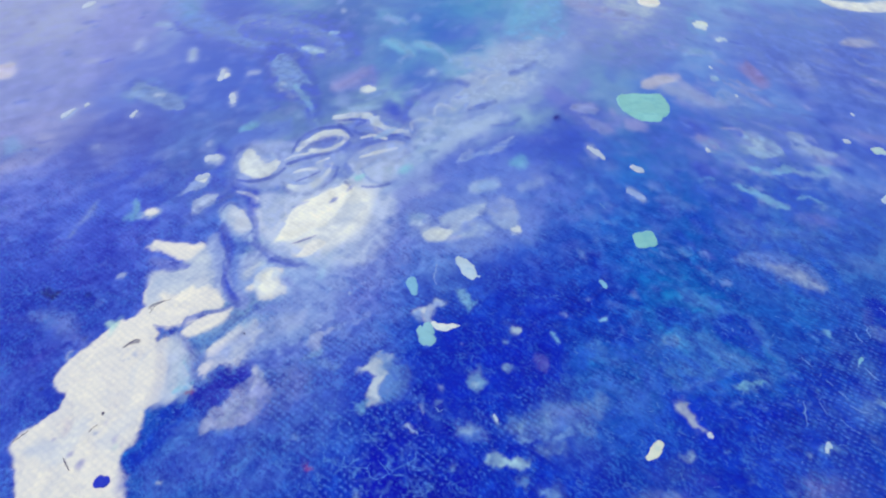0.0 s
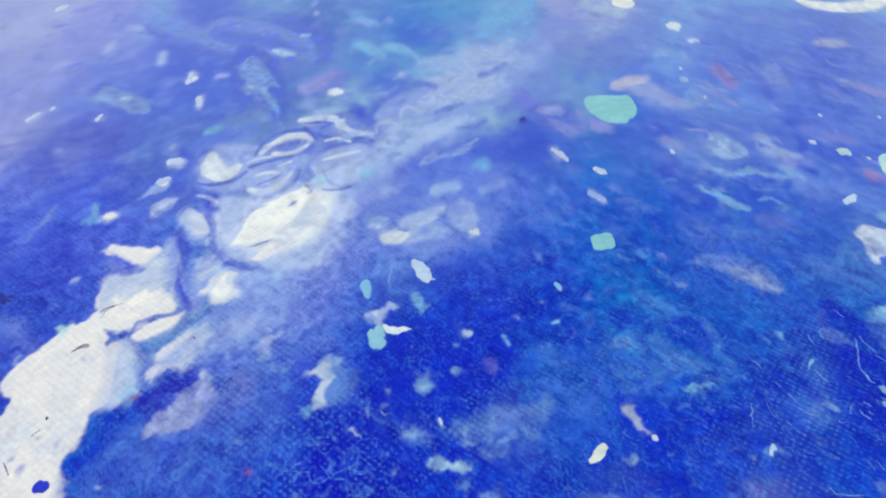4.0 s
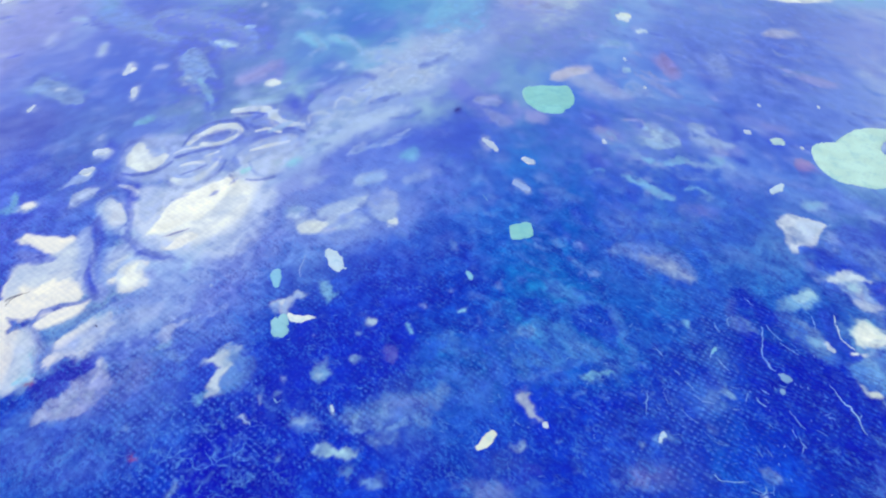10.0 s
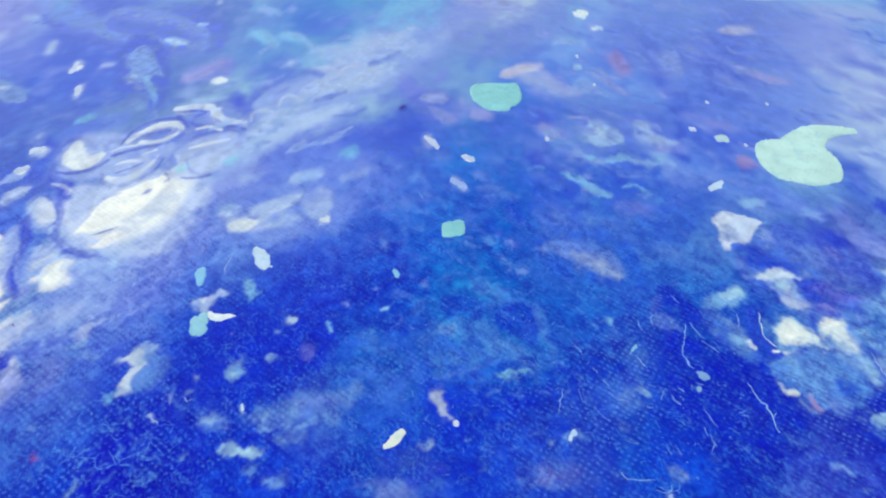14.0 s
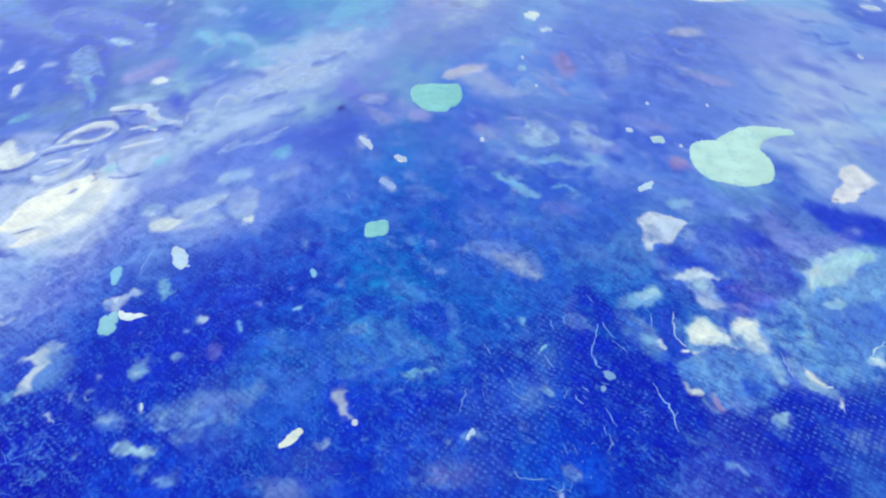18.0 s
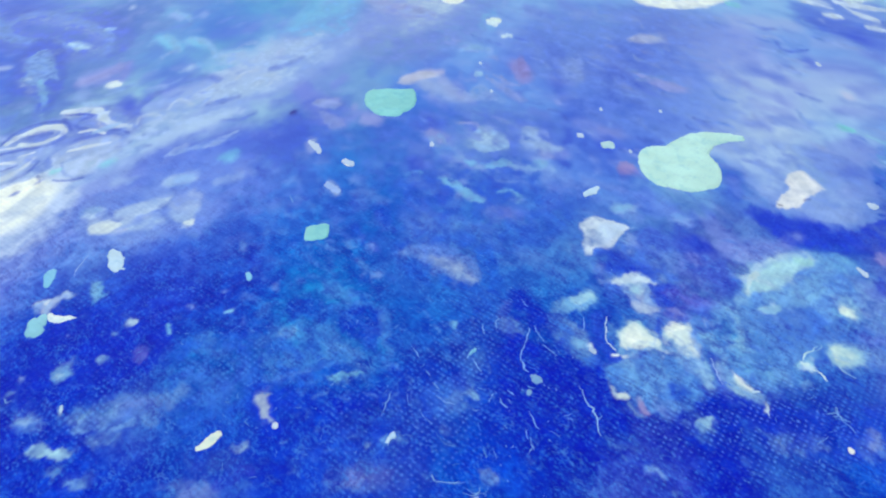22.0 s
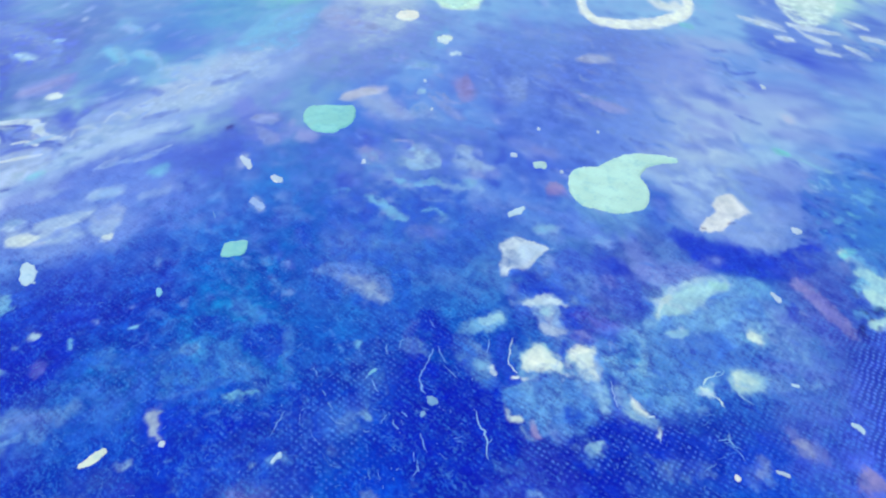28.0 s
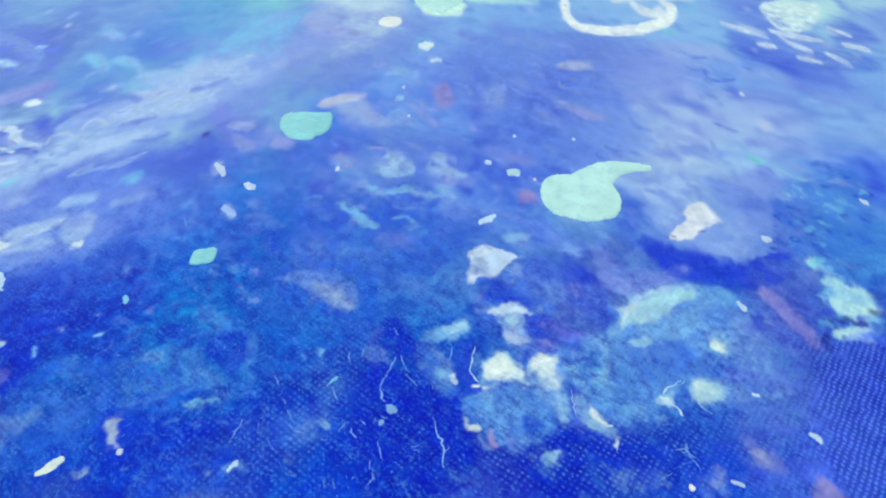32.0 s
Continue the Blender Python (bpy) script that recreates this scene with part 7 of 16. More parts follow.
drop(PEARL, 1.89, (83.2, 139.6, 0.50), (83.8, 139.6, 0.50), rag=0.1)
drop(ICE, 1.68, (81.6, 117.5, 0.44), (83.4, 118.8, 0.67), (84.5, 120.0, 0.34), rag=0.15)
texture(THIN, 1, 3.5, 1.55, (138.6, 79.4, 5.26), (137.6, 69.1, 5.69), (145.5, 87.0, 2.77))
texture(THIN, 0.42, 4.7, 1.30, (91.4, 62.9, 4.62), (104.8, 63.9, 4.67), (126.5, 70.2, 4.91))
drop(MILK, 1.26, (68.2, 71.3, 0.57), (68.9, 70.9, 0.41), rag=0.3)
drop(MILK, 1.25, (67.3, 68.6, 0.40), rag=0.35)

# flecks of the near middle
drop(CREAM, 1.29, (33.0, 61.1, 0.45), rag=0.15)
wash(AQUA, 0.24, 0.85, 1.32, (39.4, 69.7, 0.49), (40.7, 70.0, 0.49), (42.6, 70.4, 0.24), rag=0.24)
wash(LAV, 0.73, 0.4, 1.48, (50.8, 98.3, 1.55), (56.2, 95.9, 1.74), (59.5, 92.7, 0.85), fibre=0.7, rag=0.58)
wash(GREY, 0.51, 0.5, 1.48, (53.0, 97.0, 0.66), (57.3, 94.5, 0.76), fibre=0.6, rag=0.39)
wash(TEAL, 2.50, 0.6, 1.37, (34.3, 77.2, 3.83), (28.1, 71.2, 3.66), (42.5, 72.5, 3.70), fibre=0.6, rag=1.17)
wash(SKY, 1.86, 0.5, 1.35, (32.8, 71.6, 2.21), (42.2, 73.5, 2.24), fibre=0.8, rag=0.83)
wash(MIST, 0.54, 0.3, 1.23, (38.3, 56.4, 2.12), (41.4, 55.8, 1.46), rag=0.58)
wash(MIST, 1.08, 0.45, 1.26, (58.0, 68.7, 1.80), (61.3, 68.4, 0.90), fibre=0.8, rag=0.64)
drop(ICE, 1.22, (48.0, 59.6, 0.30), (48.7, 60.5, 0.38), rag=0.3)
wash(MILK, 0.33, 0.51, 1.34, (63.8, 81.0, 0.70), (65.2, 79.9, 0.52), rag=0.35)
wash(LAV, 0.25, 0.5, 1.53, (-60.0, 76.5, 0.34), rag=0.25)
wash(SMOKE, 0.25, 0.38, 1.49, (-56.4, 73.8, 0.25), rag=0.25)
wash(SMOKE, 0.25, 0.38, 1.55, (-65.7, 74.3, 0.33), rag=0.25)
wash(SMOKE, 0.24, 0.38, 1.49, (-60.5, 70.3, 0.24), rag=0.24)
wash(SMOKE, 0.23, 0.38, 1.43, (-60.7, 61.8, 0.23), rag=0.23)
wash(SMOKE, 0.23, 0.38, 1.45, (-59.2, 65.8, 0.31), rag=0.23)
wash(LAV, 0.27, 0.5, 1.61, (-58.7, 87.9, 0.27), rag=0.27)
wash(LAV, 0.29, 0.5, 1.66, (-54.9, 95.4, 0.29), rag=0.29)
wash(LAV, 0.30, 0.5, 1.67, (-48.6, 99.8, 0.30), rag=0.3)
wash(LAV, 0.31, 0.5, 1.82, (-64.4, 107.6, 0.31), rag=0.31)
wash(LAV, 0.32, 0.5, 1.89, (-65.6, 114.8, 0.22), rag=0.32)
wash(VIOL, 0.60, 0.5, 1.47, (-60.1, 67.7, 0.71), (-58.7, 69.9, 0.54), rag=0.48)
wash(VIOL, 0.63, 0.5, 1.57, (-67.3, 75.9, 0.94), rag=0.5)
wash(VIOL, 0.67, 0.5, 1.59, (-59.7, 83.8, 0.80), rag=0.53)
wash(VIOL, 0.70, 0.5, 1.69, (-67.5, 91.4, 1.05), rag=0.56)

# far left, pale marks
wash(LAV, 1.54, 0.4, 2.73, (-100.8, 179.3, 0.99), rag=0.88)
wash(LAV, 1.43, 0.4, 2.58, (-104.4, 161.9, 1.83), rag=0.82)
wash(LAV, 1.49, 0.4, 2.72, (-112.7, 170.7, 1.58), rag=0.85)
wash(LAV, 1.51, 0.4, 2.61, (-88.5, 173.8, 1.29), rag=0.86)
wash(LAV, 1.37, 0.4, 2.36, (-83.0, 152.6, 1.76), rag=0.78)
wash(PEARL, 0.30, 0.7, 2.30, (-57.7, 157.9, 0.40), rag=0.2)
wash(PEARL, 0.30, 0.7, 2.26, (-56.5, 155.1, 0.79), (-57.5, 153.9, 0.53), rag=0.2)
wash(PEARL, 0.28, 0.7, 2.12, (-52.5, 145.7, 0.38), (-50.9, 143.3, 0.38), (-51.1, 141.2, 0.37), rag=0.19)
wash(PEARL, 0.31, 0.7, 2.40, (-67.2, 165.9, 0.42), (-66.0, 161.1, 0.41), rag=0.21)
wash(PEARL, 0.30, 0.7, 2.45, (-89.0, 157.7, 0.67), (-87.2, 159.1, 0.54), rag=0.2)
wash(PEARL, 0.30, 0.7, 2.26, (-51.3, 156.3, 0.40), (-48.8, 157.2, 0.40), rag=0.2)
wash(PEARL, 0.35, 0.7, 2.67, (-34.0, 196.0, 0.63), rag=0.24)
wash(PEARL, 0.29, 0.9, 2.14, (-22.5, 151.7, 0.65), (-21.3, 151.9, 0.52), rag=0.13)
wash(ULTRA, 0.30, 0.5, 2.17, (-24.4, 154.3, 0.53), (-22.4, 154.0, 0.40), rag=0.26)
wash(LAV, 0.57, 0.5, 2.05, (-10.3, 149.8, 0.87), (-6.9, 145.0, 0.85), (-7.9, 139.9, 0.83), rag=0.51)
wash(ULTRA, 0.48, 0.5, 2.07, (-12.7, 146.4, 0.89), rag=0.38)
wash(ULTRA, 0.56, 0.5, 2.02, (-16.9, 143.9, 1.41), (-15.3, 139.1, 0.83), rag=0.5)
wash(DUSK, 0.47, 0.3, 2.19, (-65.2, 141.7, 0.62), (-71.2, 145.7, 0.63), rag=0.38)

# right of the eddy
wash(PALE, 0.49, 0.6, 1.73, (-8.4, 114.4, 0.60), (-6.9, 116.1, 0.49), rag=0.32)
wash(HAZE, 0.49, 0.6, 1.75, (17.1, 115.8, 0.97), (19.2, 115.1, 0.48), rag=0.43)
wash(HAZE, 0.48, 0.6, 1.75, (20.1, 113.3, 0.96), (22.4, 115.0, 0.61), rag=0.43)
wash(HAZE, 0.46, 0.6, 1.66, (13.1, 106.6, 0.92), rag=0.41)
wash(HAZE, 0.46, 0.6, 1.67, (18.3, 107.1, 1.16), (20.3, 106.4, 0.69), rag=0.41)
wash(HAZE, 0.47, 0.6, 1.71, (22.9, 110.0, 0.47), rag=0.42)
wash(HAZE, 0.48, 0.6, 1.76, (26.3, 115.7, 0.37), (25.0, 112.0, 0.36), rag=0.43)
wash(HAZE, 0.45, 0.6, 1.60, (11.7, 100.9, 0.89), rag=0.4)
wash(HAZE, 0.50, 0.6, 1.84, (26.6, 121.5, 0.50), rag=0.45)
wash(HAZE, 0.51, 0.6, 1.83, (12.0, 122.5, 1.26), (15.6, 124.5, 0.77), rag=0.45)
wash(AQUA, 0.51, 0.5, 1.83, (10.7, 123.6, 0.76), (9.3, 124.3, 0.51), rag=0.34)
wash(PEARL, 0.17, 0.8, 1.86, (0.8, 127.8, 0.35), rag=0.12)
wash(PEARL, 0.37, 0.7, 2.03, (8.8, 142.2, 0.62), (7.6, 142.8, 0.38), rag=0.25)
wash(PEARL, 0.48, 0.5, 2.13, (26.5, 148.6, 1.03), (29.7, 148.4, 0.64), rag=0.39)
wash(LAV, 0.77, 0.6, 2.12, (24.5, 142.1, 0.84), (26.7, 139.9, 0.83), (18.6, 154.4, 1.19), (21.4, 156.1, 1.19), rag=0.51)
wash(PEACH, 0.54, 0.5, 2.39, (11.5, 173.7, 0.58), rag=0.29)
wash(HAZE, 0.56, 0.6, 2.06, (30.5, 140.3, 0.83), (29.5, 142.6, 0.84), rag=0.37)

# torn pale patches, upper right
wash(PALE, 0.54, 0.75, 2.08, (50.6, 136.5, 1.09), (54.1, 135.7, 1.08), (55.7, 133.0, 0.80), fibre=0.6, rag=0.6)
wash(PALE, 0.55, 0.75, 2.13, (59.8, 138.6, 1.65), (62.8, 136.6, 1.91), (64.4, 133.8, 1.07), fibre=0.6, rag=0.61)
wash(PALE, 0.55, 0.75, 2.21, (69.8, 140.7, 0.83), (73.0, 141.1, 1.11), (74.0, 137.0, 1.09), (75.1, 133.3, 1.07), fibre=0.6, rag=0.61)
wash(PALE, 0.52, 0.75, 2.03, (54.4, 128.1, 0.52), (59.7, 126.6, 0.78), (65.7, 127.1, 0.52), fibre=0.6, rag=0.58)
wash(PALE, 0.49, 0.75, 1.92, (54.3, 120.1, 0.37), (57.5, 119.5, 0.62), (59.5, 115.4, 0.61), (61.5, 113.4, 0.36), fibre=0.6, rag=0.55)
wash(PALE, 0.52, 0.75, 2.10, (71.4, 126.6, 0.78), (74.2, 127.9, 0.65), fibre=0.6, rag=0.58)
wash(PALE, 0.52, 0.75, 2.06, (66.9, 127.2, 0.65), (68.6, 125.4, 0.51), fibre=0.6, rag=0.58)
wash(ICE, 0.37, 0.7, 2.16, (62.0, 140.0, 0.49), (63.8, 137.8, 0.49), fibre=0.4, rag=0.37)
wash(ICE, 0.37, 0.7, 2.24, (72.0, 141.9, 0.37), (73.9, 140.0, 0.50), fibre=0.4, rag=0.37)
wash(ICE, 0.33, 0.7, 1.91, (57.7, 116.7, 0.33), (59.8, 114.7, 0.32), fibre=0.4, rag=0.33)
wash(ICE, 0.34, 0.7, 1.94, (53.8, 122.0, 0.23), (56.5, 119.9, 0.22), fibre=0.4, rag=0.34)
wash(DEEP, 0.31, 0.5, 1.82, (52.2, 109.1, 0.31), (54.5, 108.3, 0.21), rag=0.42)
wash(DEEP, 0.32, 0.5, 1.90, (60.1, 114.0, 0.22), (61.4, 113.0, 0.21), rag=0.43)
wash(DEEP, 0.34, 0.5, 1.93, (43.1, 125.0, 0.46), rag=0.46)
wash(DEEP, 0.35, 0.5, 2.16, (77.5, 130.3, 0.94), (79.0, 128.4, 0.70), rag=0.47)
wash(DEEP, 0.31, 0.5, 1.75, (43.1, 106.7, 1.24), rag=0.41)
wash(DEEP, 0.30, 0.5, 1.72, (47.6, 100.7, 0.80), rag=0.4)
wash(DEEP, 0.30, 0.5, 1.68, (40.5, 100.1, 0.60), rag=0.4)
wash(LAV, 0.81, 0.6, 2.33, (56.5, 160.1, 1.22), (59.2, 154.8, 0.74), fibre=0.6, rag=0.54)
wash(LAV, 0.78, 0.6, 2.24, (49.6, 153.8, 0.74), (53.7, 148.9, 0.58), fibre=0.6, rag=0.52)
wash(LAV, 0.81, 0.6, 2.38, (67.4, 159.8, 0.91), (71.2, 154.8, 1.19), fibre=0.6, rag=0.54)
wash(LAV, 0.80, 0.6, 2.34, (64.7, 155.4, 0.89), fibre=0.6, rag=0.53)
wash(LAV, 0.77, 0.6, 2.33, (73.5, 149.7, 0.73), (76.6, 147.5, 0.72), fibre=0.6, rag=0.52)
wash(LAV, 0.87, 0.6, 2.73, (93.3, 181.3, 0.84), (98.3, 175.4, 0.65), (102.4, 169.7, 0.48), fibre=0.6, rag=0.58)
wash(LAV, 0.99, 0.6, 2.98, (77.2, 209.3, 1.49), (82.8, 205.9, 1.10), fibre=0.6, rag=0.66)
wash(LAV, 0.97, 0.6, 2.78, (37.8, 201.9, 1.45), (44.6, 203.6, 1.46), fibre=0.6, rag=0.65)
wash(LAV, 0.86, 0.6, 2.64, (86.7, 175.6, 0.98), (87.3, 169.4, 1.27), fibre=0.6, rag=0.57)
wash(LAV, 0.89, 0.6, 2.81, (104.4, 179.4, 0.83), fibre=0.6, rag=0.59)
wash(LAV, 0.86, 0.6, 2.51, (63.6, 171.3, 0.96), fibre=0.6, rag=0.57)
wash(LAV, 0.83, 0.6, 2.42, (60.5, 164.9, 0.62), fibre=0.6, rag=0.56)
wash(LAV, 0.83, 0.6, 2.53, (80.3, 165.6, 0.94), (84.1, 164.6, 0.93), fibre=0.6, rag=0.56)
wash(LAV, 0.76, 0.6, 2.35, (83.6, 145.8, 1.14), (90.0, 142.8, 0.84), fibre=0.6, rag=0.51)
wash(PEARL, 0.61, 0.5, 2.79, (38.0, 202.7, 0.65), (45.6, 204.5, 0.82), rag=0.32)
wash(PALE, 0.33, 0.7, 2.59, (58.1, 181.1, 0.74), rag=0.22)
wash(PALE, 0.33, 0.7, 2.61, (62.5, 181.0, 0.59), rag=0.22)
wash(PALE, 0.35, 0.7, 2.74, (68.0, 190.5, 0.62), rag=0.23)
wash(PALE, 0.32, 0.7, 2.59, (79.6, 171.9, 0.57), rag=0.21)
wash(PALE, 0.32, 0.7, 2.45, (61.8, 167.1, 0.70), rag=0.21)
wash(PALE, 0.29, 0.7, 2.42, (87.1, 151.2, 0.52), rag=0.2)
wash(PALE, 0.29, 0.7, 2.39, (90.4, 145.2, 0.51), rag=0.19)
wash(PALE, 0.27, 0.7, 2.05, (51.6, 133.2, 0.36), rag=0.18)
wash(PALE, 0.32, 0.7, 2.64, (95.8, 167.4, 0.56), rag=0.21)
wash(WHITE, 0.36, 0.8, 2.84, (66.9, 200.2, 0.80), rag=0.32)
wash(AQUA, 0.73, 0.6, 2.88, (65.4, 200.8, 1.62), (66.5, 207.8, 0.92), rag=0.49)
wash(ULTRA, 1.57, 0.5, 2.83, (100.3, 183.9, 2.36), (105.2, 181.1, 2.00), fibre=0.6, rag=0.9)
wash(ULTRA, 1.50, 0.5, 2.59, (82.9, 181.8, 2.01), (81.1, 160.0, 1.52), fibre=0.6, rag=0.86)
wash(ULTRA, 1.39, 0.5, 2.45, (82.1, 152.0, 2.06), (93.0, 155.8, 1.79), fibre=0.6, rag=0.79)
wash(ULTRA, 1.29, 0.5, 2.31, (89.2, 138.0, 1.92), fibre=0.6, rag=0.74)
wash(ULTRA, 1.31, 0.5, 2.13, (50.5, 141.2, 1.95), fibre=0.6, rag=0.75)
wash(PEACH, 0.79, 0.35, 1.91, (63.4, 110.9, 0.95), (69.3, 109.7, 0.94), fibre=0.6, rag=0.42)
wash(PEACH, 0.94, 0.4, 2.36, (92.1, 141.8, 1.12), (88.7, 142.7, 0.56), rag=0.38)

# grey smear
wash(LAV, 1.16, 0.55, 1.70, (48.0, 98.4, 1.10), (52.5, 97.3, 1.97), (55.3, 93.9, 1.71), (58.4, 92.1, 0.85), fibre=0.7, rag=0.58)
wash(GREY, 0.58, 0.6, 1.70, (50.8, 96.4, 0.54), (54.8, 95.3, 0.65), (57.7, 92.7, 0.53), fibre=0.5, rag=0.38)

# mottled blue-green middle
wash(SKY, 0.75, 0.45, 1.37, (19.2, 75.1, 1.31), (22.3, 73.2, 0.93), fibre=0.8, rag=0.67)
wash(SKY, 0.77, 0.45, 1.44, (28.0, 76.8, 1.33), (32.6, 78.3, 1.35), fibre=0.8, rag=0.68)
wash(SKY, 0.77, 0.45, 1.47, (35.5, 79.7, 0.97), (39.8, 76.5, 0.76), fibre=0.8, rag=0.69)
wash(SKY, 0.74, 0.45, 1.40, (29.6, 72.6, 1.11), (34.4, 71.8, 1.10), fibre=0.8, rag=0.66)
wash(SKY, 0.74, 0.45, 1.35, (14.8, 72.7, 0.74), fibre=0.8, rag=0.66)
wash(SKY, 0.71, 0.45, 1.33, (22.3, 68.0, 1.07), (25.3, 67.2, 0.89), fibre=0.8, rag=0.63)
wash(SKY, 0.75, 0.45, 1.45, (38.4, 74.2, 0.75), (42.3, 73.4, 0.74), fibre=0.8, rag=0.67)
wash(SKY, 0.82, 0.45, 1.54, (36.4, 87.1, 1.02), (39.6, 85.4, 1.01), fibre=0.8, rag=0.73)
wash(SKY, 0.80, 0.45, 1.47, (27.4, 82.7, 0.79), fibre=0.8, rag=0.71)
wash(SKY, 0.78, 0.45, 1.51, (43.1, 79.0, 0.48), (45.2, 78.6, 0.48), fibre=0.8, rag=0.69)
wash(DEEP, 0.66, 0.5, 1.49, (31.0, 82.9, 1.19), (36.1, 82.1, 0.99), fibre=0.7, rag=0.62)
wash(DEEP, 0.66, 0.5, 1.53, (41.0, 83.7, 1.00), (44.8, 81.5, 0.79), fibre=0.7, rag=0.62)
wash(DEEP, 0.65, 0.5, 1.42, (24.1, 78.9, 0.97), fibre=0.7, rag=0.6)
wash(DEEP, 0.60, 0.5, 1.33, (19.2, 68.8, 0.90), fibre=0.7, rag=0.56)
wash(DEEP, 0.59, 0.5, 1.40, (38.2, 68.0, 1.43), (42.5, 66.3, 1.41), fibre=0.7, rag=0.55)
wash(DEEP, 0.59, 0.5, 1.43, (45.7, 66.5, 1.23), fibre=0.7, rag=0.55)
wash(DEEP, 0.56, 0.5, 1.35, (39.6, 59.8, 1.17), fibre=0.7, rag=0.52)
wash(DEEP, 0.59, 0.5, 1.37, (35.3, 65.9, 1.05), fibre=0.7, rag=0.55)
wash(DEEP, 0.64, 0.5, 1.37, (11.8, 76.9, 1.33), fibre=0.7, rag=0.59)
wash(DEEP, 0.61, 0.5, 1.50, (53.4, 70.0, 1.27), fibre=0.7, rag=0.57)
wash(SMOKE, 0.64, 0.34, 1.57, (56.5, 77.6, 0.77), fibre=0.7, rag=0.51)
wash(SMOKE, 0.61, 0.34, 1.53, (57.2, 71.2, 1.10), fibre=0.7, rag=0.49)
wash(SMOKE, 0.59, 0.34, 1.47, (57.1, 67.2, 1.24), (53.1, 63.3, 0.69), fibre=0.7, rag=0.47)
wash(SMOKE, 0.56, 0.34, 1.38, (46.2, 59.3, 0.67), fibre=0.7, rag=0.45)
wash(LAV, 0.68, 0.45, 1.68, (64.1, 85.3, 0.61), fibre=0.7, rag=0.54)
wash(SMOKE, 0.66, 0.34, 1.65, (64.3, 81.7, 0.59), fibre=0.7, rag=0.53)
wash(MILK, 0.24, 0.68, 1.42, (39.6, 69.8, 0.48), (40.9, 70.1, 0.40), rag=0.16)
wash(MILK, 0.49, 0.34, 1.43, (41.3, 70.0, 0.54), (43.8, 70.4, 0.36), rag=0.24)
wash(MILK, 0.23, 0.59, 1.45, (55.1, 62.1, 0.30), rag=0.23)
wash(MILK, 0.22, 0.59, 1.40, (48.1, 60.3, 0.30), rag=0.22)
wash(MIST, 0.32, 0.45, 1.35, (43.8, 55.9, 1.13), (46.1, 55.2, 1.13), (48.2, 55.1, 0.64), fibre=0.6, rag=0.43)
wash(PEACH, 0.54, 0.14, 1.36, (46.8, 55.2, 1.13), rag=0.36)
wash(DEEP, 0.30, 0.7, 1.36, (30.7, 68.0, 0.40), (32.4, 68.6, 0.40), (31.8, 67.1, 0.24), rag=0.24)

# near flecks
wash(MILK, 0.56, 0.34, 1.24, (6.4, 60.9, 1.01), (9.9, 61.6, 1.18), fibre=0.7, rag=0.45)
wash(MILK, 0.56, 0.34, 1.24, (8.2, 59.7, 0.67), (12.1, 60.8, 0.67), fibre=0.7, rag=0.45)
wash(MILK, 0.58, 0.34, 1.29, (15.5, 64.2, 0.86), (18.7, 65.3, 0.70), fibre=0.7, rag=0.47)
wash(MILK, 0.57, 0.34, 1.26, (11.8, 62.6, 0.68), fibre=0.7, rag=0.46)
wash(DEEP, 0.47, 0.7, 1.27, (0.8, 65.7, 1.22), (4.7, 66.9, 1.23), (2.3, 63.9, 1.03), fibre=0.5, rag=0.47)
wash(DEEP, 0.44, 0.6, 1.20, (-4.3, 57.2, 1.63), (-1.4, 56.6, 1.30), fibre=0.5, rag=0.44)
wash(DEEP, 0.44, 0.5, 1.22, (8.9, 58.0, 0.82), (4.4, 57.7, 0.66), fibre=0.5, rag=0.44)
wash(DEEP, 0.34, 0.6, 1.24, (-13.5, 61.1, 0.67), (-9.9, 63.1, 0.51), (-7.5, 61.4, 0.51), fibre=0.5, rag=0.38)
wash(MIST, 0.46, 0.45, 1.24, (-3.7, 61.2, 0.34), (-1.5, 60.9, 0.42), (-3.1, 65.4, 0.44), fibre=0.6, rag=0.3)
wash(AQUA, 0.33, 0.5, 1.22, (0.4, 59.4, 0.50), rag=0.22)
wash(MILK, 0.32, 0.51, 1.20, (3.7, 56.0, 0.40), (7.2, 55.3, 0.48), rag=0.14)

# fine veins in the deep blue
scratches(VEINBLUE, 21, 11, 69, 70, 10, 12, -62, 26, 0.4, 1.2, 0.051)
scratches(VEINBLUE, 15, 12, 59, 63, 11, 13, -60, 34, 0.4, 1.1, 0.051)
scratches(SKY, 7, 13, 65, 61, 6, 7, -70, 24, 0.4, 1.2, 0.0595)
scratches(VEINBLUE, 15, 14, 48, 62, 8, 10, 40, 50, 0.36, 1.3, 0.0467)
scratches(VEINBLUE, 12, 15, 34, 79, 12, 17, -50, 60, 0.36, 1.1, 0.0425)
scratches(VEINBLUE, 12, 16, 105, 64, 9, 12, -40, 60, 0.48, 1.4, 0.051)
scratches(VEINBLUE, 15, 17, 138, 73, 7, 10, 52, 16, 0.4, 1, 0.051)
scratches(SKY, 6, 18, 109, 67, 4, 5, -40, 60, 0.6, 1.5, 0.051)
vein(VEINLT, 0.05, (110.9, 68.5), (110.7, 67.0))
vein(SKY, 0.12, (124.6, 95.5), (124.2, 91.4))
vein(VEINLT, 0.05, (130.4, 74.0), (130.7, 72.5))
vein(VEINLT, 0.07, (53.7, 54.9), (54.6, 54.0), (56.3, 53.8), (58.2, 54.1))
vein(VEINLT, 0.05, (58.3, 53.1), (59.6, 52.5), (60.7, 52.7), (61.1, 53.7))
vein(VEINLT, 0.05, (50.1, 67.6), (50.3, 65.5))
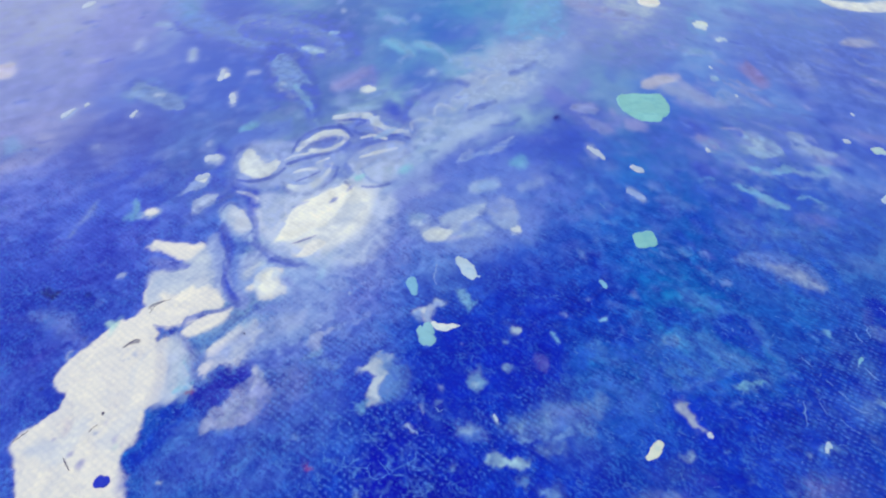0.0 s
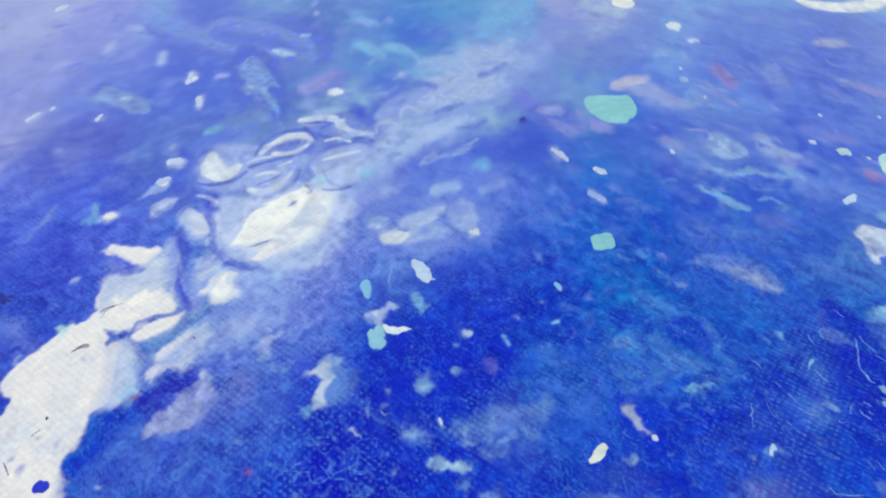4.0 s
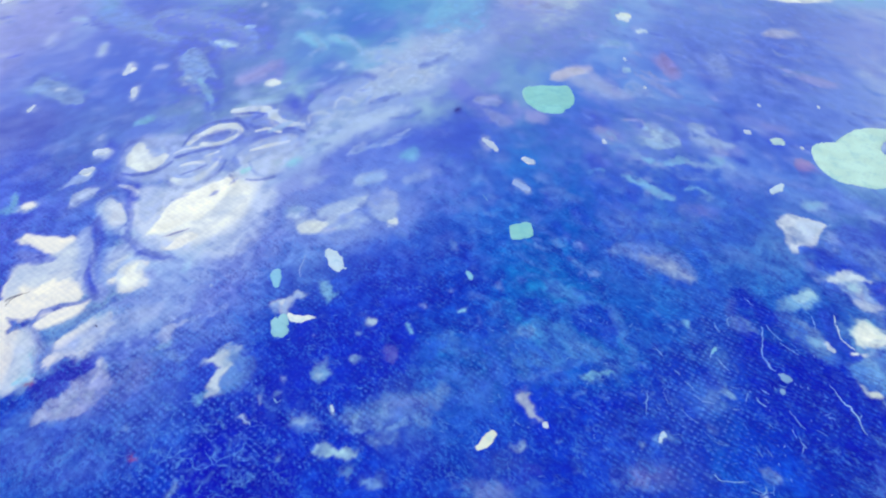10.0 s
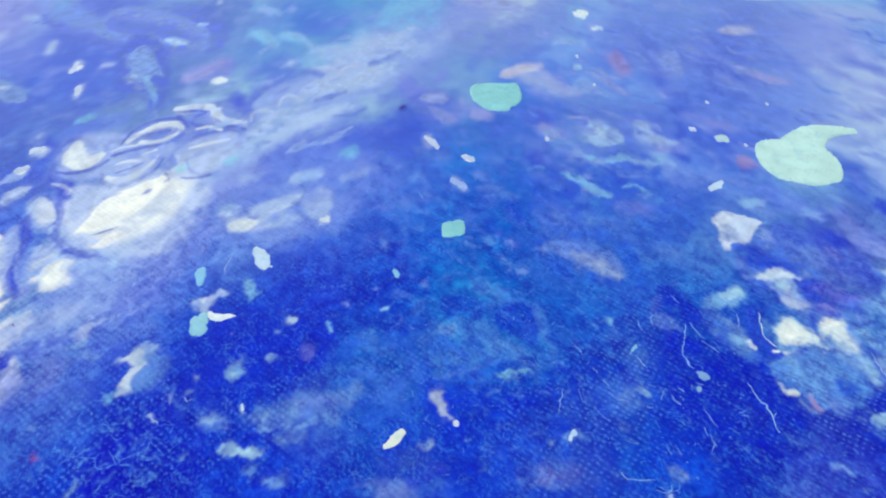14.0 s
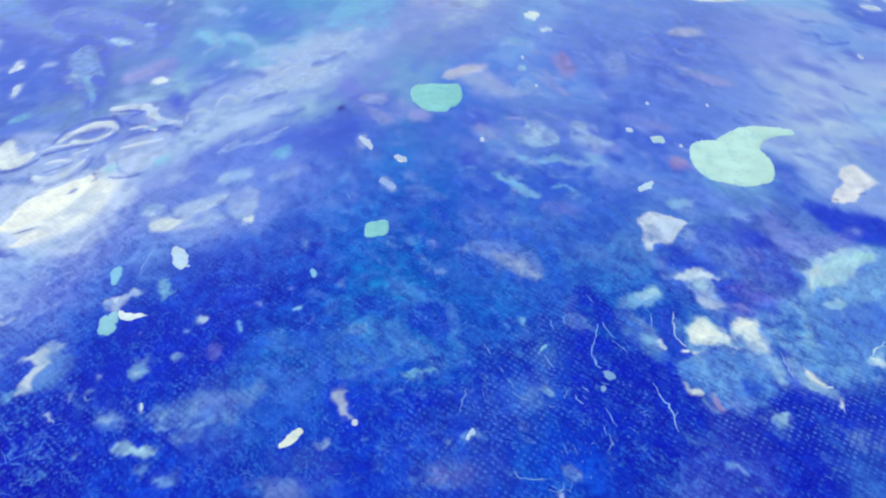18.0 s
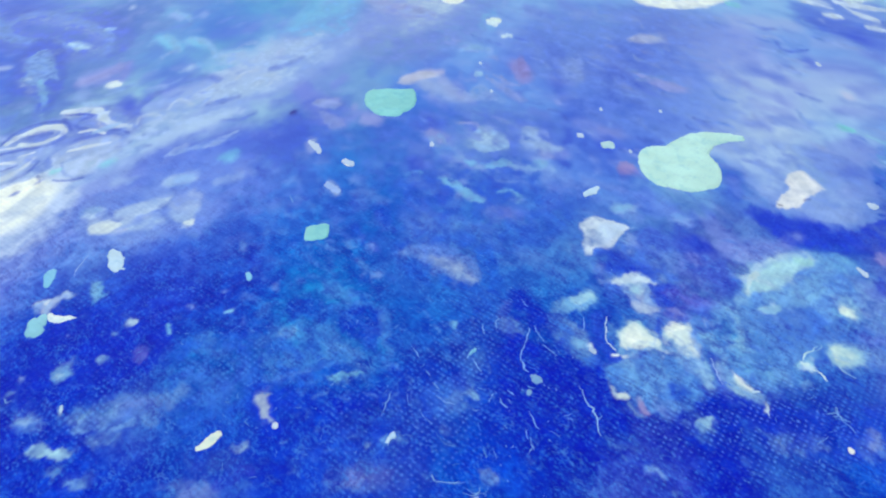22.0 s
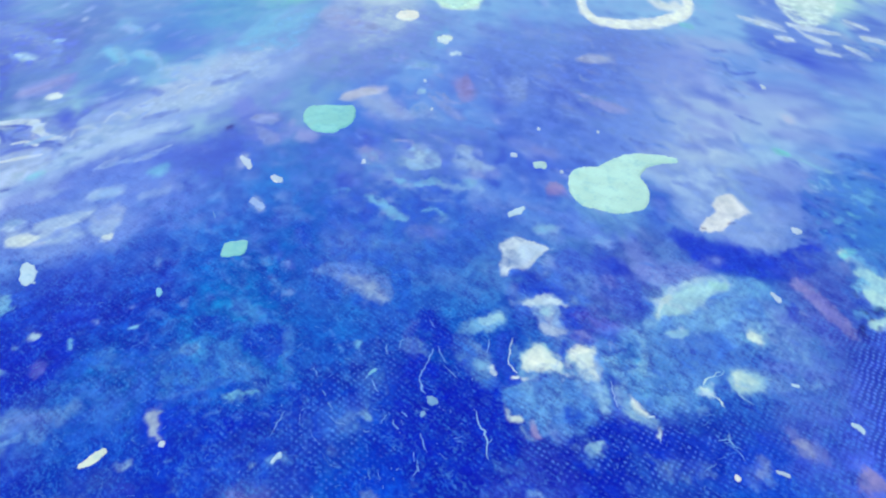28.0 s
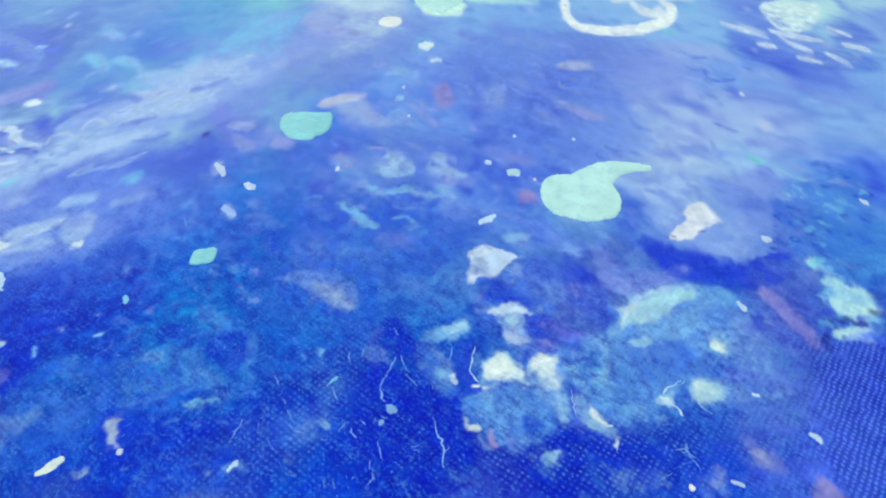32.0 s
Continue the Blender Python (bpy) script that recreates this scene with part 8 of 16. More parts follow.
vein(VEINLT, 0.05, (51.9, 64.6), (53.8, 62.6))
vein(SKY, 0.06, (54.3, 61.3), (55.5, 59.6), (57.0, 59.2))
drop(MILK, 1.39, (68.2, 71.2, 0.49), (68.5, 70.8, 0.41), rag=0.3)
wash(SMOKE, 0.21, 0.52, 1.25, (61.7, 54.7, 0.57), rag=0.21)
drop(PALE, 1.22, (59.6, 51.7, 0.35), rag=0.3)
wash(MILK, 0.27, 0.59, 1.37, (82.3, 56.8, 0.58), (83.2, 56.1, 0.36), rag=0.22)
wash(MILK, 0.27, 0.59, 1.37, (85.1, 54.6, 0.64), rag=0.29)
wash(MIST, 0.45, 0.45, 1.36, (78.7, 59.9, 1.17), fibre=0.8, rag=0.45)
wash(MILK, 0.22, 0.68, 1.24, (47.4, 60.1, 0.30), (48.6, 60.8, 0.37), rag=0.22)
wash(MIST, 0.44, 0.45, 1.22, (45.7, 58.3, 0.82), (47.3, 59.2, 0.66), rag=0.44)
wash(MIST, 0.62, 0.6, 1.16, (25.7, 51.6, 1.24), (28.5, 51.0, 1.39), (32.6, 50.8, 0.93), fibre=0.4, rag=0.55)
wash(PEACH, 0.52, 0.21, 1.16, (27.1, 51.3, 1.24), rag=0.35)
wash(MIST, 0.64, 0.52, 1.20, (44.0, 55.3, 1.28), (46.8, 54.6, 1.12), fibre=0.5, rag=0.57)
wash(SKY, 0.61, 0.5, 1.35, (58.7, 73.2, 1.85), (58.6, 68.1, 1.42), fibre=0.8, rag=0.65)
wash(MILK, 0.36, 0.42, 1.32, (57.3, 67.8, 0.89), rag=0.4)
wash(MIST, 0.58, 0.45, 1.29, (54.6, 67.8, 1.24), (52.6, 64.8, 0.87), (55.5, 64.1, 1.03), fibre=0.8, rag=0.47)
wash(MILK, 0.34, 0.34, 1.27, (55.5, 61.8, 0.68), rag=0.3)
drop(AQUA, 1.39, (58.9, 75.3, 0.17), (59.7, 76.1, 0.25), rag=0.3)
wash(PALE, 0.26, 0.6, 1.40, (10.9, 80.2, 0.43), rag=0.26)
wash(PALE, 0.26, 0.6, 1.41, (15.4, 82.3, 0.26), rag=0.26)
wash(PALE, 0.26, 0.6, 1.39, (21.6, 81.4, 0.35), rag=0.26)
wash(PALE, 0.27, 0.6, 1.44, (20.2, 86.7, 0.36), rag=0.27)
wash(PALE, 0.26, 0.6, 1.38, (24.3, 80.7, 0.35), rag=0.26)
wash(PALE, 0.27, 0.6, 1.44, (27.5, 87.2, 0.36), rag=0.27)
wash(MILK, 0.26, 0.51, 1.36, (30.9, 78.2, 0.68), rag=0.26)
wash(MILK, 0.26, 0.51, 1.38, (11.7, 78.2, 0.34), rag=0.26)
wash(PALE, 0.28, 0.6, 1.49, (41.3, 91.7, 0.37), rag=0.28)
wash(PALE, 0.28, 0.6, 1.49, (43.7, 91.6, 0.37), rag=0.28)
wash(PALE, 0.29, 0.6, 1.55, (42.6, 98.5, 0.39), rag=0.29)
wash(MILK, 0.24, 0.51, 1.34, (5.9, 71.4, 0.41), rag=0.24)
wash(MILK, 0.24, 0.51, 1.29, (29.9, 70.0, 0.40), rag=0.24)
vein(SKY, 0.18, (25.2, 112.3), (26.2, 110.2))
wash(PALE, 0.29, 0.5, 1.53, (20.4, 96.9, 0.19), (20.9, 95.5, 0.19), rag=0.1)
texture(THIN, 0.42, 5.4, 1.40, (72.0, 67.8, 5.55), (78.7, 59.9, 8.20), (89.1, 64.9, 6.98))
texture(THIN, 0.33, 4.7, 1.34, (68.8, 73.7, 3.32), (60.4, 58.1, 4.40))
texture(THIN, 0.42, 4.9, 1.53, (56.5, 77.6, 4.28), (55.5, 67.1, 4.75))
texture(THIN, 0.2, 5.3, 1.60, (-68.6, 85.8, 7.19), (-59.6, 66.7, 6.26), (-59.6, 95.0, 5.73))
texture(THIN, 1, 3.5, 1.56, (140.0, 80.7, 4.42), (138.5, 71.1, 5.78), (145.5, 87.0, 2.77))
texture(THIN, 0.5, 3.9, 1.30, (89.8, 61.9, 3.82), (101.0, 64.5, 4.69), (112.7, 64.5, 4.69), (129.0, 72.3, 4.16))

# milky veil beside the run
wash(PALE, 3.01, 0.6, 1.61, (-11.5, 119.9, 4.23), (-17.0, 108.3, 4.66), (-19.6, 96.8, 4.77), (-25.1, 83.9, 3.99), fibre=0.5, rag=1.4)
wash(ICE, 2.28, 0.55, 1.63, (-19.6, 113.4, 3.12), (-21.4, 102.9, 3.38), (-23.2, 95.0, 2.57), fibre=0.5, rag=1.01)
wash(PALE, 1.64, 0.5, 1.38, (-21.2, 81.6, 2.94), (-26.9, 75.3, 2.81), (-31.4, 69.6, 1.62), fibre=0.6, rag=0.84)
wash(LAV, 2.22, 0.5, 1.57, (-6.8, 114.6, 3.62), (-12.0, 98.9, 3.30), (-16.3, 84.5, 3.00), fibre=0.6, rag=0.98)
wash(MIST, 1.67, 0.17, 1.25, (-20.9, 69.3, 2.69), (-23.5, 58.7, 2.80), (-27.0, 51.9, 2.33), fibre=0.7, rag=0.74)

# ragged pale arm towards the far edge
wash(PALE, 2.23, 0.7, 2.22, (-11.6, 124.8, 2.06), (-4.7, 130.0, 2.12), (3.9, 138.1, 3.03), (8.8, 152.9, 3.86), (16.6, 167.3, 4.44), (26.0, 182.2, 4.05), (36.1, 203.0, 4.04), fibre=0.6, rag=1.62)
wash(ICE, 0.91, 0.6, 2.04, (-7.1, 127.5, 0.91), (-0.5, 133.9, 1.22), (6.1, 142.0, 1.41), fibre=0.6, rag=0.73)
wash(ICE, 1.01, 0.65, 2.20, (5.5, 151.0, 1.47), (10.4, 155.9, 2.11), (16.1, 164.2, 1.87), fibre=0.5, rag=0.95)
wash(ICE, 0.88, 0.55, 2.39, (-1.8, 167.6, 0.95), (6.4, 172.8, 1.30), (15.2, 177.6, 1.49), (19.4, 184.6, 1.36), fibre=0.5, rag=0.73)
wash(ICE, 0.83, 0.5, 2.30, (-4.9, 160.9, 0.77), (2.7, 162.7, 0.93), (9.9, 166.3, 0.95), fibre=0.5, rag=0.56)
wash(GREY, 0.81, 0.5, 2.21, (8.7, 157.1, 1.21), (13.7, 158.4, 1.22), fibre=0.5, rag=0.54)
wash(PALE, 0.76, 0.55, 2.17, (-11.4, 142.1, 1.13), (-8.8, 147.6, 1.30), (-3.6, 144.5, 1.14), fibre=0.5, rag=0.64)
wash(AQUA, 1.74, 0.5, 2.68, (15.7, 199.4, 2.53), (22.1, 206.8, 2.60), (28.9, 214.7, 2.30), fibre=0.5, rag=1.0)
wash(SKY, 1.38, 0.6, 2.54, (3.1, 178.4, 1.66), (-3.1, 188.2, 2.42), (4.6, 193.4, 2.12), fibre=0.5, rag=0.92)
wash(ULTRA, 0.48, 0.5, 2.20, (-12.6, 145.3, 0.89), rag=0.38)
wash(ULTRA, 1.02, 0.4, 2.32, (-10.3, 154.3, 2.09), (-7.3, 163.6, 1.56), (-16.5, 156.2, 1.50), fibre=0.5, rag=0.81)
wash(AQUA, 0.55, 0.7, 2.50, (-20.3, 178.0, 0.74), (-16.3, 173.5, 0.87), (-14.0, 171.5, 0.58), rag=0.44)
wash(AQUA, 0.55, 0.6, 2.49, (-12.8, 177.5, 0.59), (-7.5, 175.2, 0.73), rag=0.44)
wash(PALE, 0.47, 0.7, 2.69, (-21.9, 192.6, 0.78), (-18.8, 190.8, 0.78), rag=0.31)
wash(PALE, 0.47, 0.6, 2.68, (-13.8, 194.1, 0.95), rag=0.32)
wash(PALE, 0.37, 0.7, 2.95, (-43.8, 205.4, 0.82), rag=0.33)
wash(PALE, 0.37, 0.7, 2.89, (-36.0, 203.3, 0.98), rag=0.33)
wash(PALE, 0.34, 0.7, 2.66, (-34.2, 181.0, 0.75), rag=0.3)
wash(PEARL, 0.30, 0.85, 2.32, (-23.3, 151.5, 0.79), (-21.6, 151.8, 0.66), rag=0.2)
wash(LAV, 0.60, 0.6, 2.37, (-26.4, 151.9, 0.88), (-22.7, 155.3, 1.20), (-22.8, 161.2, 0.92), rag=0.54)
wash(WHITE, 0.37, 0.5, 2.19, (-23.4, 138.7, 1.23), (-20.2, 137.2, 0.73), rag=0.37)
wash(PALE, 0.68, 0.5, 2.72, (-45.8, 184.5, 1.36), (-37.7, 180.4, 0.84), rag=0.6)
wash(AQUA, 0.43, 0.6, 2.58, (-39.4, 170.7, 1.15), (-36.1, 169.9, 0.57), rag=0.29)
wash(AQUA, 0.60, 0.6, 1.88, (11.3, 123.5, 0.77), (12.3, 125.3, 0.65), rag=0.34)
wash(PALE, 0.58, 0.6, 1.85, (1.8, 115.5, 0.73), (5.5, 116.9, 0.86), rag=0.44)
wash(PALE, 0.57, 0.5, 2.07, (8.5, 142.4, 0.70), rag=0.38)
wash(INK, 0.28, 0.6, 2.03, (20.5, 143.3, 0.51), rag=0.19)
wash(PEACH, 0.65, 0.25, 2.36, (11.2, 173.6, 0.98), rag=0.44)

# lilac flecks round the mint drop
wash(PEARL, 0.49, 0.7, 2.05, (24.9, 148.0, 0.78), (28.4, 148.5, 0.91), rag=0.39)
wash(LAV, 0.66, 0.7, 1.98, (27.1, 143.7, 0.99), (30.4, 140.4, 0.98), (33.8, 142.1, 0.85), rag=0.5)
wash(LAV, 0.68, 0.6, 2.02, (36.0, 143.6, 0.99), (38.3, 141.5, 0.70), (19.6, 154.5, 1.20), rag=0.51)
wash(LAV, 0.82, 0.6, 2.15, (27.6, 157.1, 1.21), (28.9, 160.1, 1.23), rag=0.68)
wash(PEARL, 0.36, 0.6, 1.88, (26.0, 131.8, 1.07), (27.5, 129.3, 0.71), rag=0.36)
wash(PEACH, 1.00, 0.25, 2.67, (29.4, 212.6, 1.52), (36.6, 209.5, 1.50), (44.1, 204.5, 1.11), rag=0.67)
wash(PEARL, 0.74, 0.5, 2.61, (39.8, 205.4, 0.93), (45.0, 203.4, 0.74), rag=0.49)
wash(PEARL, 0.64, 0.45, 2.75, (33.9, 215.7, 1.72), rag=0.69)

# small things near the front
wash(MILK, 0.45, 0.34, 1.24, (14.2, 62.8, 0.85), (17.4, 61.6, 0.68), fibre=0.7, rag=0.45)
wash(MILK, 0.45, 0.34, 1.25, (7.8, 60.6, 0.84), (11.3, 61.7, 1.01), fibre=0.7, rag=0.45)
wash(MILK, 0.45, 0.34, 1.23, (10.3, 59.4, 0.66), (14.6, 60.1, 0.50), fibre=0.7, rag=0.45)
wash(ICE, 0.21, 0.7, 1.22, (3.5, 55.7, 0.43), (5.3, 55.5, 0.50), (6.9, 55.4, 0.36), rag=0.14)
wash(MILK, 0.54, 0.42, 1.22, (8.7, 56.4, 0.81), (12.1, 57.4, 0.98), fibre=0.6, rag=0.43)
wash(FOG, 0.21, 0.6, 1.20, (6.9, 52.4, 0.35), (8.2, 53.0, 0.35), rag=0.21)
wash(FOG, 0.31, 0.5, 1.18, (9.8, 51.3, 0.62), (11.6, 51.1, 0.62), rag=0.28)
wash(FOG, 0.44, 0.5, 1.26, (0.7, 59.4, 0.66), (2.1, 59.6, 0.58), rag=0.3)
wash(FOG, 0.30, 0.7, 1.33, (1.5, 68.4, 0.79), (2.4, 68.9, 0.80), fibre=0.6, rag=0.4)
wash(MIST, 0.53, 0.52, 1.45, (-27.8, 66.2, 1.22), (-24.8, 68.4, 1.42), (-21.0, 68.6, 1.07), fibre=0.6, rag=0.47)
wash(ICE, 0.29, 0.8, 1.44, (-28.6, 63.3, 0.76), (-27.7, 65.3, 0.93), (-27.1, 63.4, 0.61), rag=0.31)
wash(ICE, 0.24, 0.9, 1.38, (-13.8, 69.0, 0.48), (-12.3, 70.0, 0.64), (-11.1, 67.7, 0.63), (-12.2, 65.1, 0.77), (-12.4, 63.8, 0.38), fibre=0.2, rag=0.31, lift=0.05)
wash(MILK, 0.53, 0.59, 1.37, (-10.5, 69.2, 1.25), (-8.8, 66.8, 0.88), fibre=0.8, rag=0.47)
wash(DEEP, 0.29, 0.7, 1.34, (-11.8, 63.3, 0.31), (-9.6, 63.4, 0.38), rag=0.23)
wash(MILK, 0.24, 0.51, 1.34, (-3.7, 66.8, 0.31), rag=0.24)
wash(MILK, 0.23, 0.51, 1.31, (-3.8, 63.2, 0.31), rag=0.23)
wash(MILK, 0.21, 0.51, 1.24, (-1.0, 54.1, 0.28), rag=0.21)
wash(MILK, 0.21, 0.51, 1.25, (-4.4, 53.7, 0.28), rag=0.21)
wash(MILK, 0.22, 0.51, 1.36, (-21.6, 57.2, 0.36), rag=0.22)
wash(MILK, 0.21, 0.51, 1.28, (-13.9, 50.3, 0.48), rag=0.21)
wash(MILK, 0.20, 0.51, 1.24, (-8.1, 48.5, 0.34), rag=0.2)
wash(MILK, 0.23, 0.51, 1.34, (-10.4, 63.3, 0.23), rag=0.23)
wash(MILK, 0.23, 0.51, 1.27, (3.0, 61.8, 0.30), rag=0.23)
wash(RED, 0.21, 0.7, 1.32, (-19.0, 53.3, 0.42), rag=0.14)
wash(CREAM, 0.23, 0.8, 1.32, (29.4, 65.9, 0.31), (30.4, 66.4, 0.39), (31.1, 64.6, 0.54), (31.5, 62.3, 0.46), rag=0.23)
wash(DEEP, 0.30, 0.6, 1.34, (30.0, 67.4, 0.40), (31.4, 68.0, 0.40), rag=0.24)
wash(TEAL, 0.97, 0.5, 1.36, (29.5, 69.8, 1.81), (25.4, 68.0, 1.79), (38.4, 72.1, 1.85), fibre=0.7, rag=0.65)
wash(MILK, 0.18, 0.42, 1.34, (31.1, 68.8, 0.16), (34.3, 69.9, 0.16), (36.5, 70.5, 0.16), rag=0.12)
wash(BLUE, 0.78, 0.6, 1.38, (39.9, 81.2, 1.58), (44.3, 78.1, 1.35), fibre=0.5, rag=0.61)
wash(SKY, 0.52, 0.4, 1.36, (44.8, 82.8, 0.60), (46.8, 78.3, 0.58), (46.5, 72.8, 0.56), fibre=0.7, rag=0.34)
wash(SKY, 0.51, 0.4, 1.37, (34.3, 77.2, 0.77), (38.1, 75.9, 0.76), (41.9, 74.5, 0.56), fibre=0.7, rag=0.34)
wash(DUSK, 0.43, 0.3, 1.29, (24.0, 56.2, 1.62), (28.3, 56.1, 1.62), fibre=0.6, rag=0.58)
wash(MIST, 0.54, 0.38, 1.26, (57.0, 69.6, 1.27), (59.7, 68.3, 1.08), (58.3, 67.2, 0.89), fibre=0.8, rag=0.48)
wash(MILK, 0.24, 0.42, 1.25, (57.8, 67.5, 0.40), (59.3, 68.0, 0.32), rag=0.24)
wash(MIST, 0.53, 0.38, 1.25, (51.9, 67.2, 1.07), (54.3, 63.6, 1.04), fibre=0.8, rag=0.47)
wash(MIST, 0.44, 0.38, 1.22, (45.2, 57.7, 1.15), (49.2, 59.3, 0.83), (42.0, 56.3, 1.14), fibre=0.7, rag=0.44)

# torn edges and small lights in the cloud
wash(SKY, 0.48, 0.5, 1.25, (81.4, 68.6, 0.90), (85.4, 66.5, 0.71), (88.6, 67.7, 0.72), fibre=0.7, rag=0.48)
wash(MILK, 0.32, 0.42, 1.30, (82.3, 74.7, 0.51), (84.0, 76.0, 0.51), (86.5, 75.1, 0.51), fibre=0.7, rag=0.42)
wash(TEAL, 0.31, 0.45, 1.28, (83.1, 72.7, 0.50), fibre=0.8, rag=0.5)
wash(TEAL, 0.31, 0.45, 1.27, (85.5, 70.9, 0.66), fibre=0.8, rag=0.49)
wash(TEAL, 0.31, 0.45, 1.29, (88.1, 73.1, 0.50), fibre=0.8, rag=0.5)
wash(TEAL, 0.31, 0.45, 1.28, (90.1, 71.2, 0.66), fibre=0.8, rag=0.49)
wash(TEAL, 0.30, 0.45, 1.25, (83.8, 68.8, 0.48), fibre=0.8, rag=0.48)
wash(TEAL, 0.30, 0.45, 1.25, (86.6, 68.5, 0.48), fibre=0.8, rag=0.48)
wash(TEAL, 0.31, 0.45, 1.26, (82.2, 70.6, 0.41), fibre=0.8, rag=0.49)
wash(TEAL, 0.32, 0.45, 1.31, (89.5, 74.8, 0.51), fibre=0.8, rag=0.51)
wash(TEAL, 0.31, 0.45, 1.30, (91.9, 73.4, 0.42), fibre=0.8, rag=0.5)
wash(AQUA, 0.19, 0.55, 1.30, (84.8, 74.9, 0.34), fibre=0.6, rag=0.34)
wash(AQUA, 0.19, 0.55, 1.31, (87.4, 76.2, 0.34), fibre=0.6, rag=0.34)
wash(AQUA, 0.19, 0.55, 1.32, (89.1, 76.4, 0.26), fibre=0.6, rag=0.34)
wash(AQUA, 0.19, 0.55, 1.29, (86.0, 73.5, 0.25), fibre=0.6, rag=0.33)
wash(AQUA, 0.19, 0.55, 1.30, (83.1, 74.8, 0.25), fibre=0.6, rag=0.34)
wash(AQUA, 0.18, 0.55, 1.27, (88.0, 70.6, 0.33), fibre=0.6, rag=0.33)
wash(AQUA, 0.19, 0.55, 1.31, (91.2, 75.5, 0.34), fibre=0.6, rag=0.34)
wash(AQUA, 0.18, 0.55, 1.26, (90.3, 68.8, 0.40), fibre=0.6, rag=0.32)
wash(WHITE, 0.20, 0.6, 1.35, (83.4, 81.5, 0.35), fibre=0.4, rag=0.27)
wash(WHITE, 0.20, 0.6, 1.36, (85.0, 82.6, 0.36), fibre=0.4, rag=0.27)
wash(WHITE, 0.20, 0.6, 1.35, (86.4, 80.9, 0.35), fibre=0.4, rag=0.26)
wash(WHITE, 0.20, 0.6, 1.33, (83.0, 79.0, 0.35), fibre=0.4, rag=0.26)
wash(WHITE, 0.19, 0.6, 1.33, (87.5, 78.2, 0.35), fibre=0.4, rag=0.26)
wash(WHITE, 0.20, 0.6, 1.37, (90.9, 82.7, 0.27), fibre=0.4, rag=0.27)
wash(WHITE, 0.20, 0.6, 1.37, (92.6, 82.3, 0.36), fibre=0.4, rag=0.27)
wash(WHITE, 0.20, 0.6, 1.36, (93.8, 80.7, 0.35), fibre=0.4, rag=0.26)
wash(MILK, 0.20, 0.51, 1.34, (85.7, 80.0, 0.26), fibre=0.4, rag=0.26)
wash(MILK, 0.19, 0.51, 1.32, (84.0, 78.4, 0.26), fibre=0.4, rag=0.26)
wash(MILK, 0.20, 0.51, 1.36, (91.6, 80.9, 0.26), fibre=0.4, rag=0.26)
wash(MILK, 0.20, 0.51, 1.34, (89.8, 79.8, 0.26), fibre=0.4, rag=0.26)
wash(BLUE, 0.27, 0.7, 1.35, (88.1, 81.9, 0.36), (88.7, 80.3, 0.35), fibre=0.3, rag=0.27)
vein(PALE, 0.11, (95.2, 76.9), (95.3, 73.7), (95.6, 71.7))
wash(SMOKE, 0.32, 0.45, 1.32, (95.4, 76.9, 0.34), (95.3, 72.7, 0.33), fibre=0.3, rag=0.17)
wash(ULTRA, 0.31, 0.5, 1.31, (94.9, 75.8, 0.34), (94.6, 71.6, 0.33), fibre=0.3, rag=0.17)
wash(SKY, 0.32, 0.5, 1.34, (99.4, 76.2, 0.68), fibre=0.8, rag=0.51)
wash(SKY, 0.32, 0.5, 1.34, (101.9, 75.3, 0.68), fibre=0.8, rag=0.51)
wash(SKY, 0.31, 0.5, 1.31, (100.2, 72.6, 0.67), fibre=0.8, rag=0.5)
wash(SKY, 0.32, 0.5, 1.36, (104.6, 76.6, 0.69), fibre=0.8, rag=0.51)
wash(SKY, 0.31, 0.5, 1.31, (102.1, 71.7, 0.66), fibre=0.8, rag=0.5)
wash(TEAL, 0.32, 0.5, 1.32, (100.0, 74.1, 0.42), fibre=0.8, rag=0.42)
wash(TEAL, 0.32, 0.5, 1.34, (103.4, 74.4, 0.51), fibre=0.8, rag=0.42)
wash(TEAL, 0.32, 0.5, 1.36, (101.8, 77.4, 0.43), fibre=0.8, rag=0.43)
wash(ULTRA, 0.41, 0.5, 1.43, (108.6, 83.8, 1.01), fibre=0.8, rag=0.54)
wash(ULTRA, 0.40, 0.5, 1.42, (110.9, 81.6, 1.00), fibre=0.8, rag=0.53)
wash(ULTRA, 0.41, 0.5, 1.47, (113.8, 86.6, 0.82), fibre=0.8, rag=0.55)
wash(ULTRA, 0.43, 0.5, 1.52, (118.5, 90.9, 0.85), fibre=0.8, rag=0.57)
wash(ULTRA, 0.39, 0.5, 1.39, (107.7, 79.1, 0.98), fibre=0.8, rag=0.52)
wash(ULTRA, 0.37, 0.5, 1.31, (103.5, 70.3, 0.73), fibre=0.8, rag=0.49)
wash(MILK, 0.39, 0.38, 1.37, (108.1, 76.9, 0.58), fibre=0.8, rag=0.52)
wash(MILK, 0.38, 0.38, 1.34, (105.1, 74.5, 0.76), fibre=0.8, rag=0.51)
wash(MILK, 0.37, 0.38, 1.34, (108.1, 72.7, 0.75), fibre=0.8, rag=0.5)
wash(MILK, 0.39, 0.38, 1.43, (118.8, 77.8, 0.58), (121.3, 77.4, 0.48), fibre=0.8, rag=0.52)
wash(MILK, 0.42, 0.38, 1.53, (122.3, 87.4, 0.62), (125.6, 89.0, 0.63), fibre=0.8, rag=0.56)
wash(MILK, 0.41, 0.38, 1.52, (127.3, 85.4, 0.82), fibre=0.8, rag=0.55)
wash(MILK, 0.41, 0.38, 1.53, (131.2, 83.4, 0.81), fibre=0.8, rag=0.54)
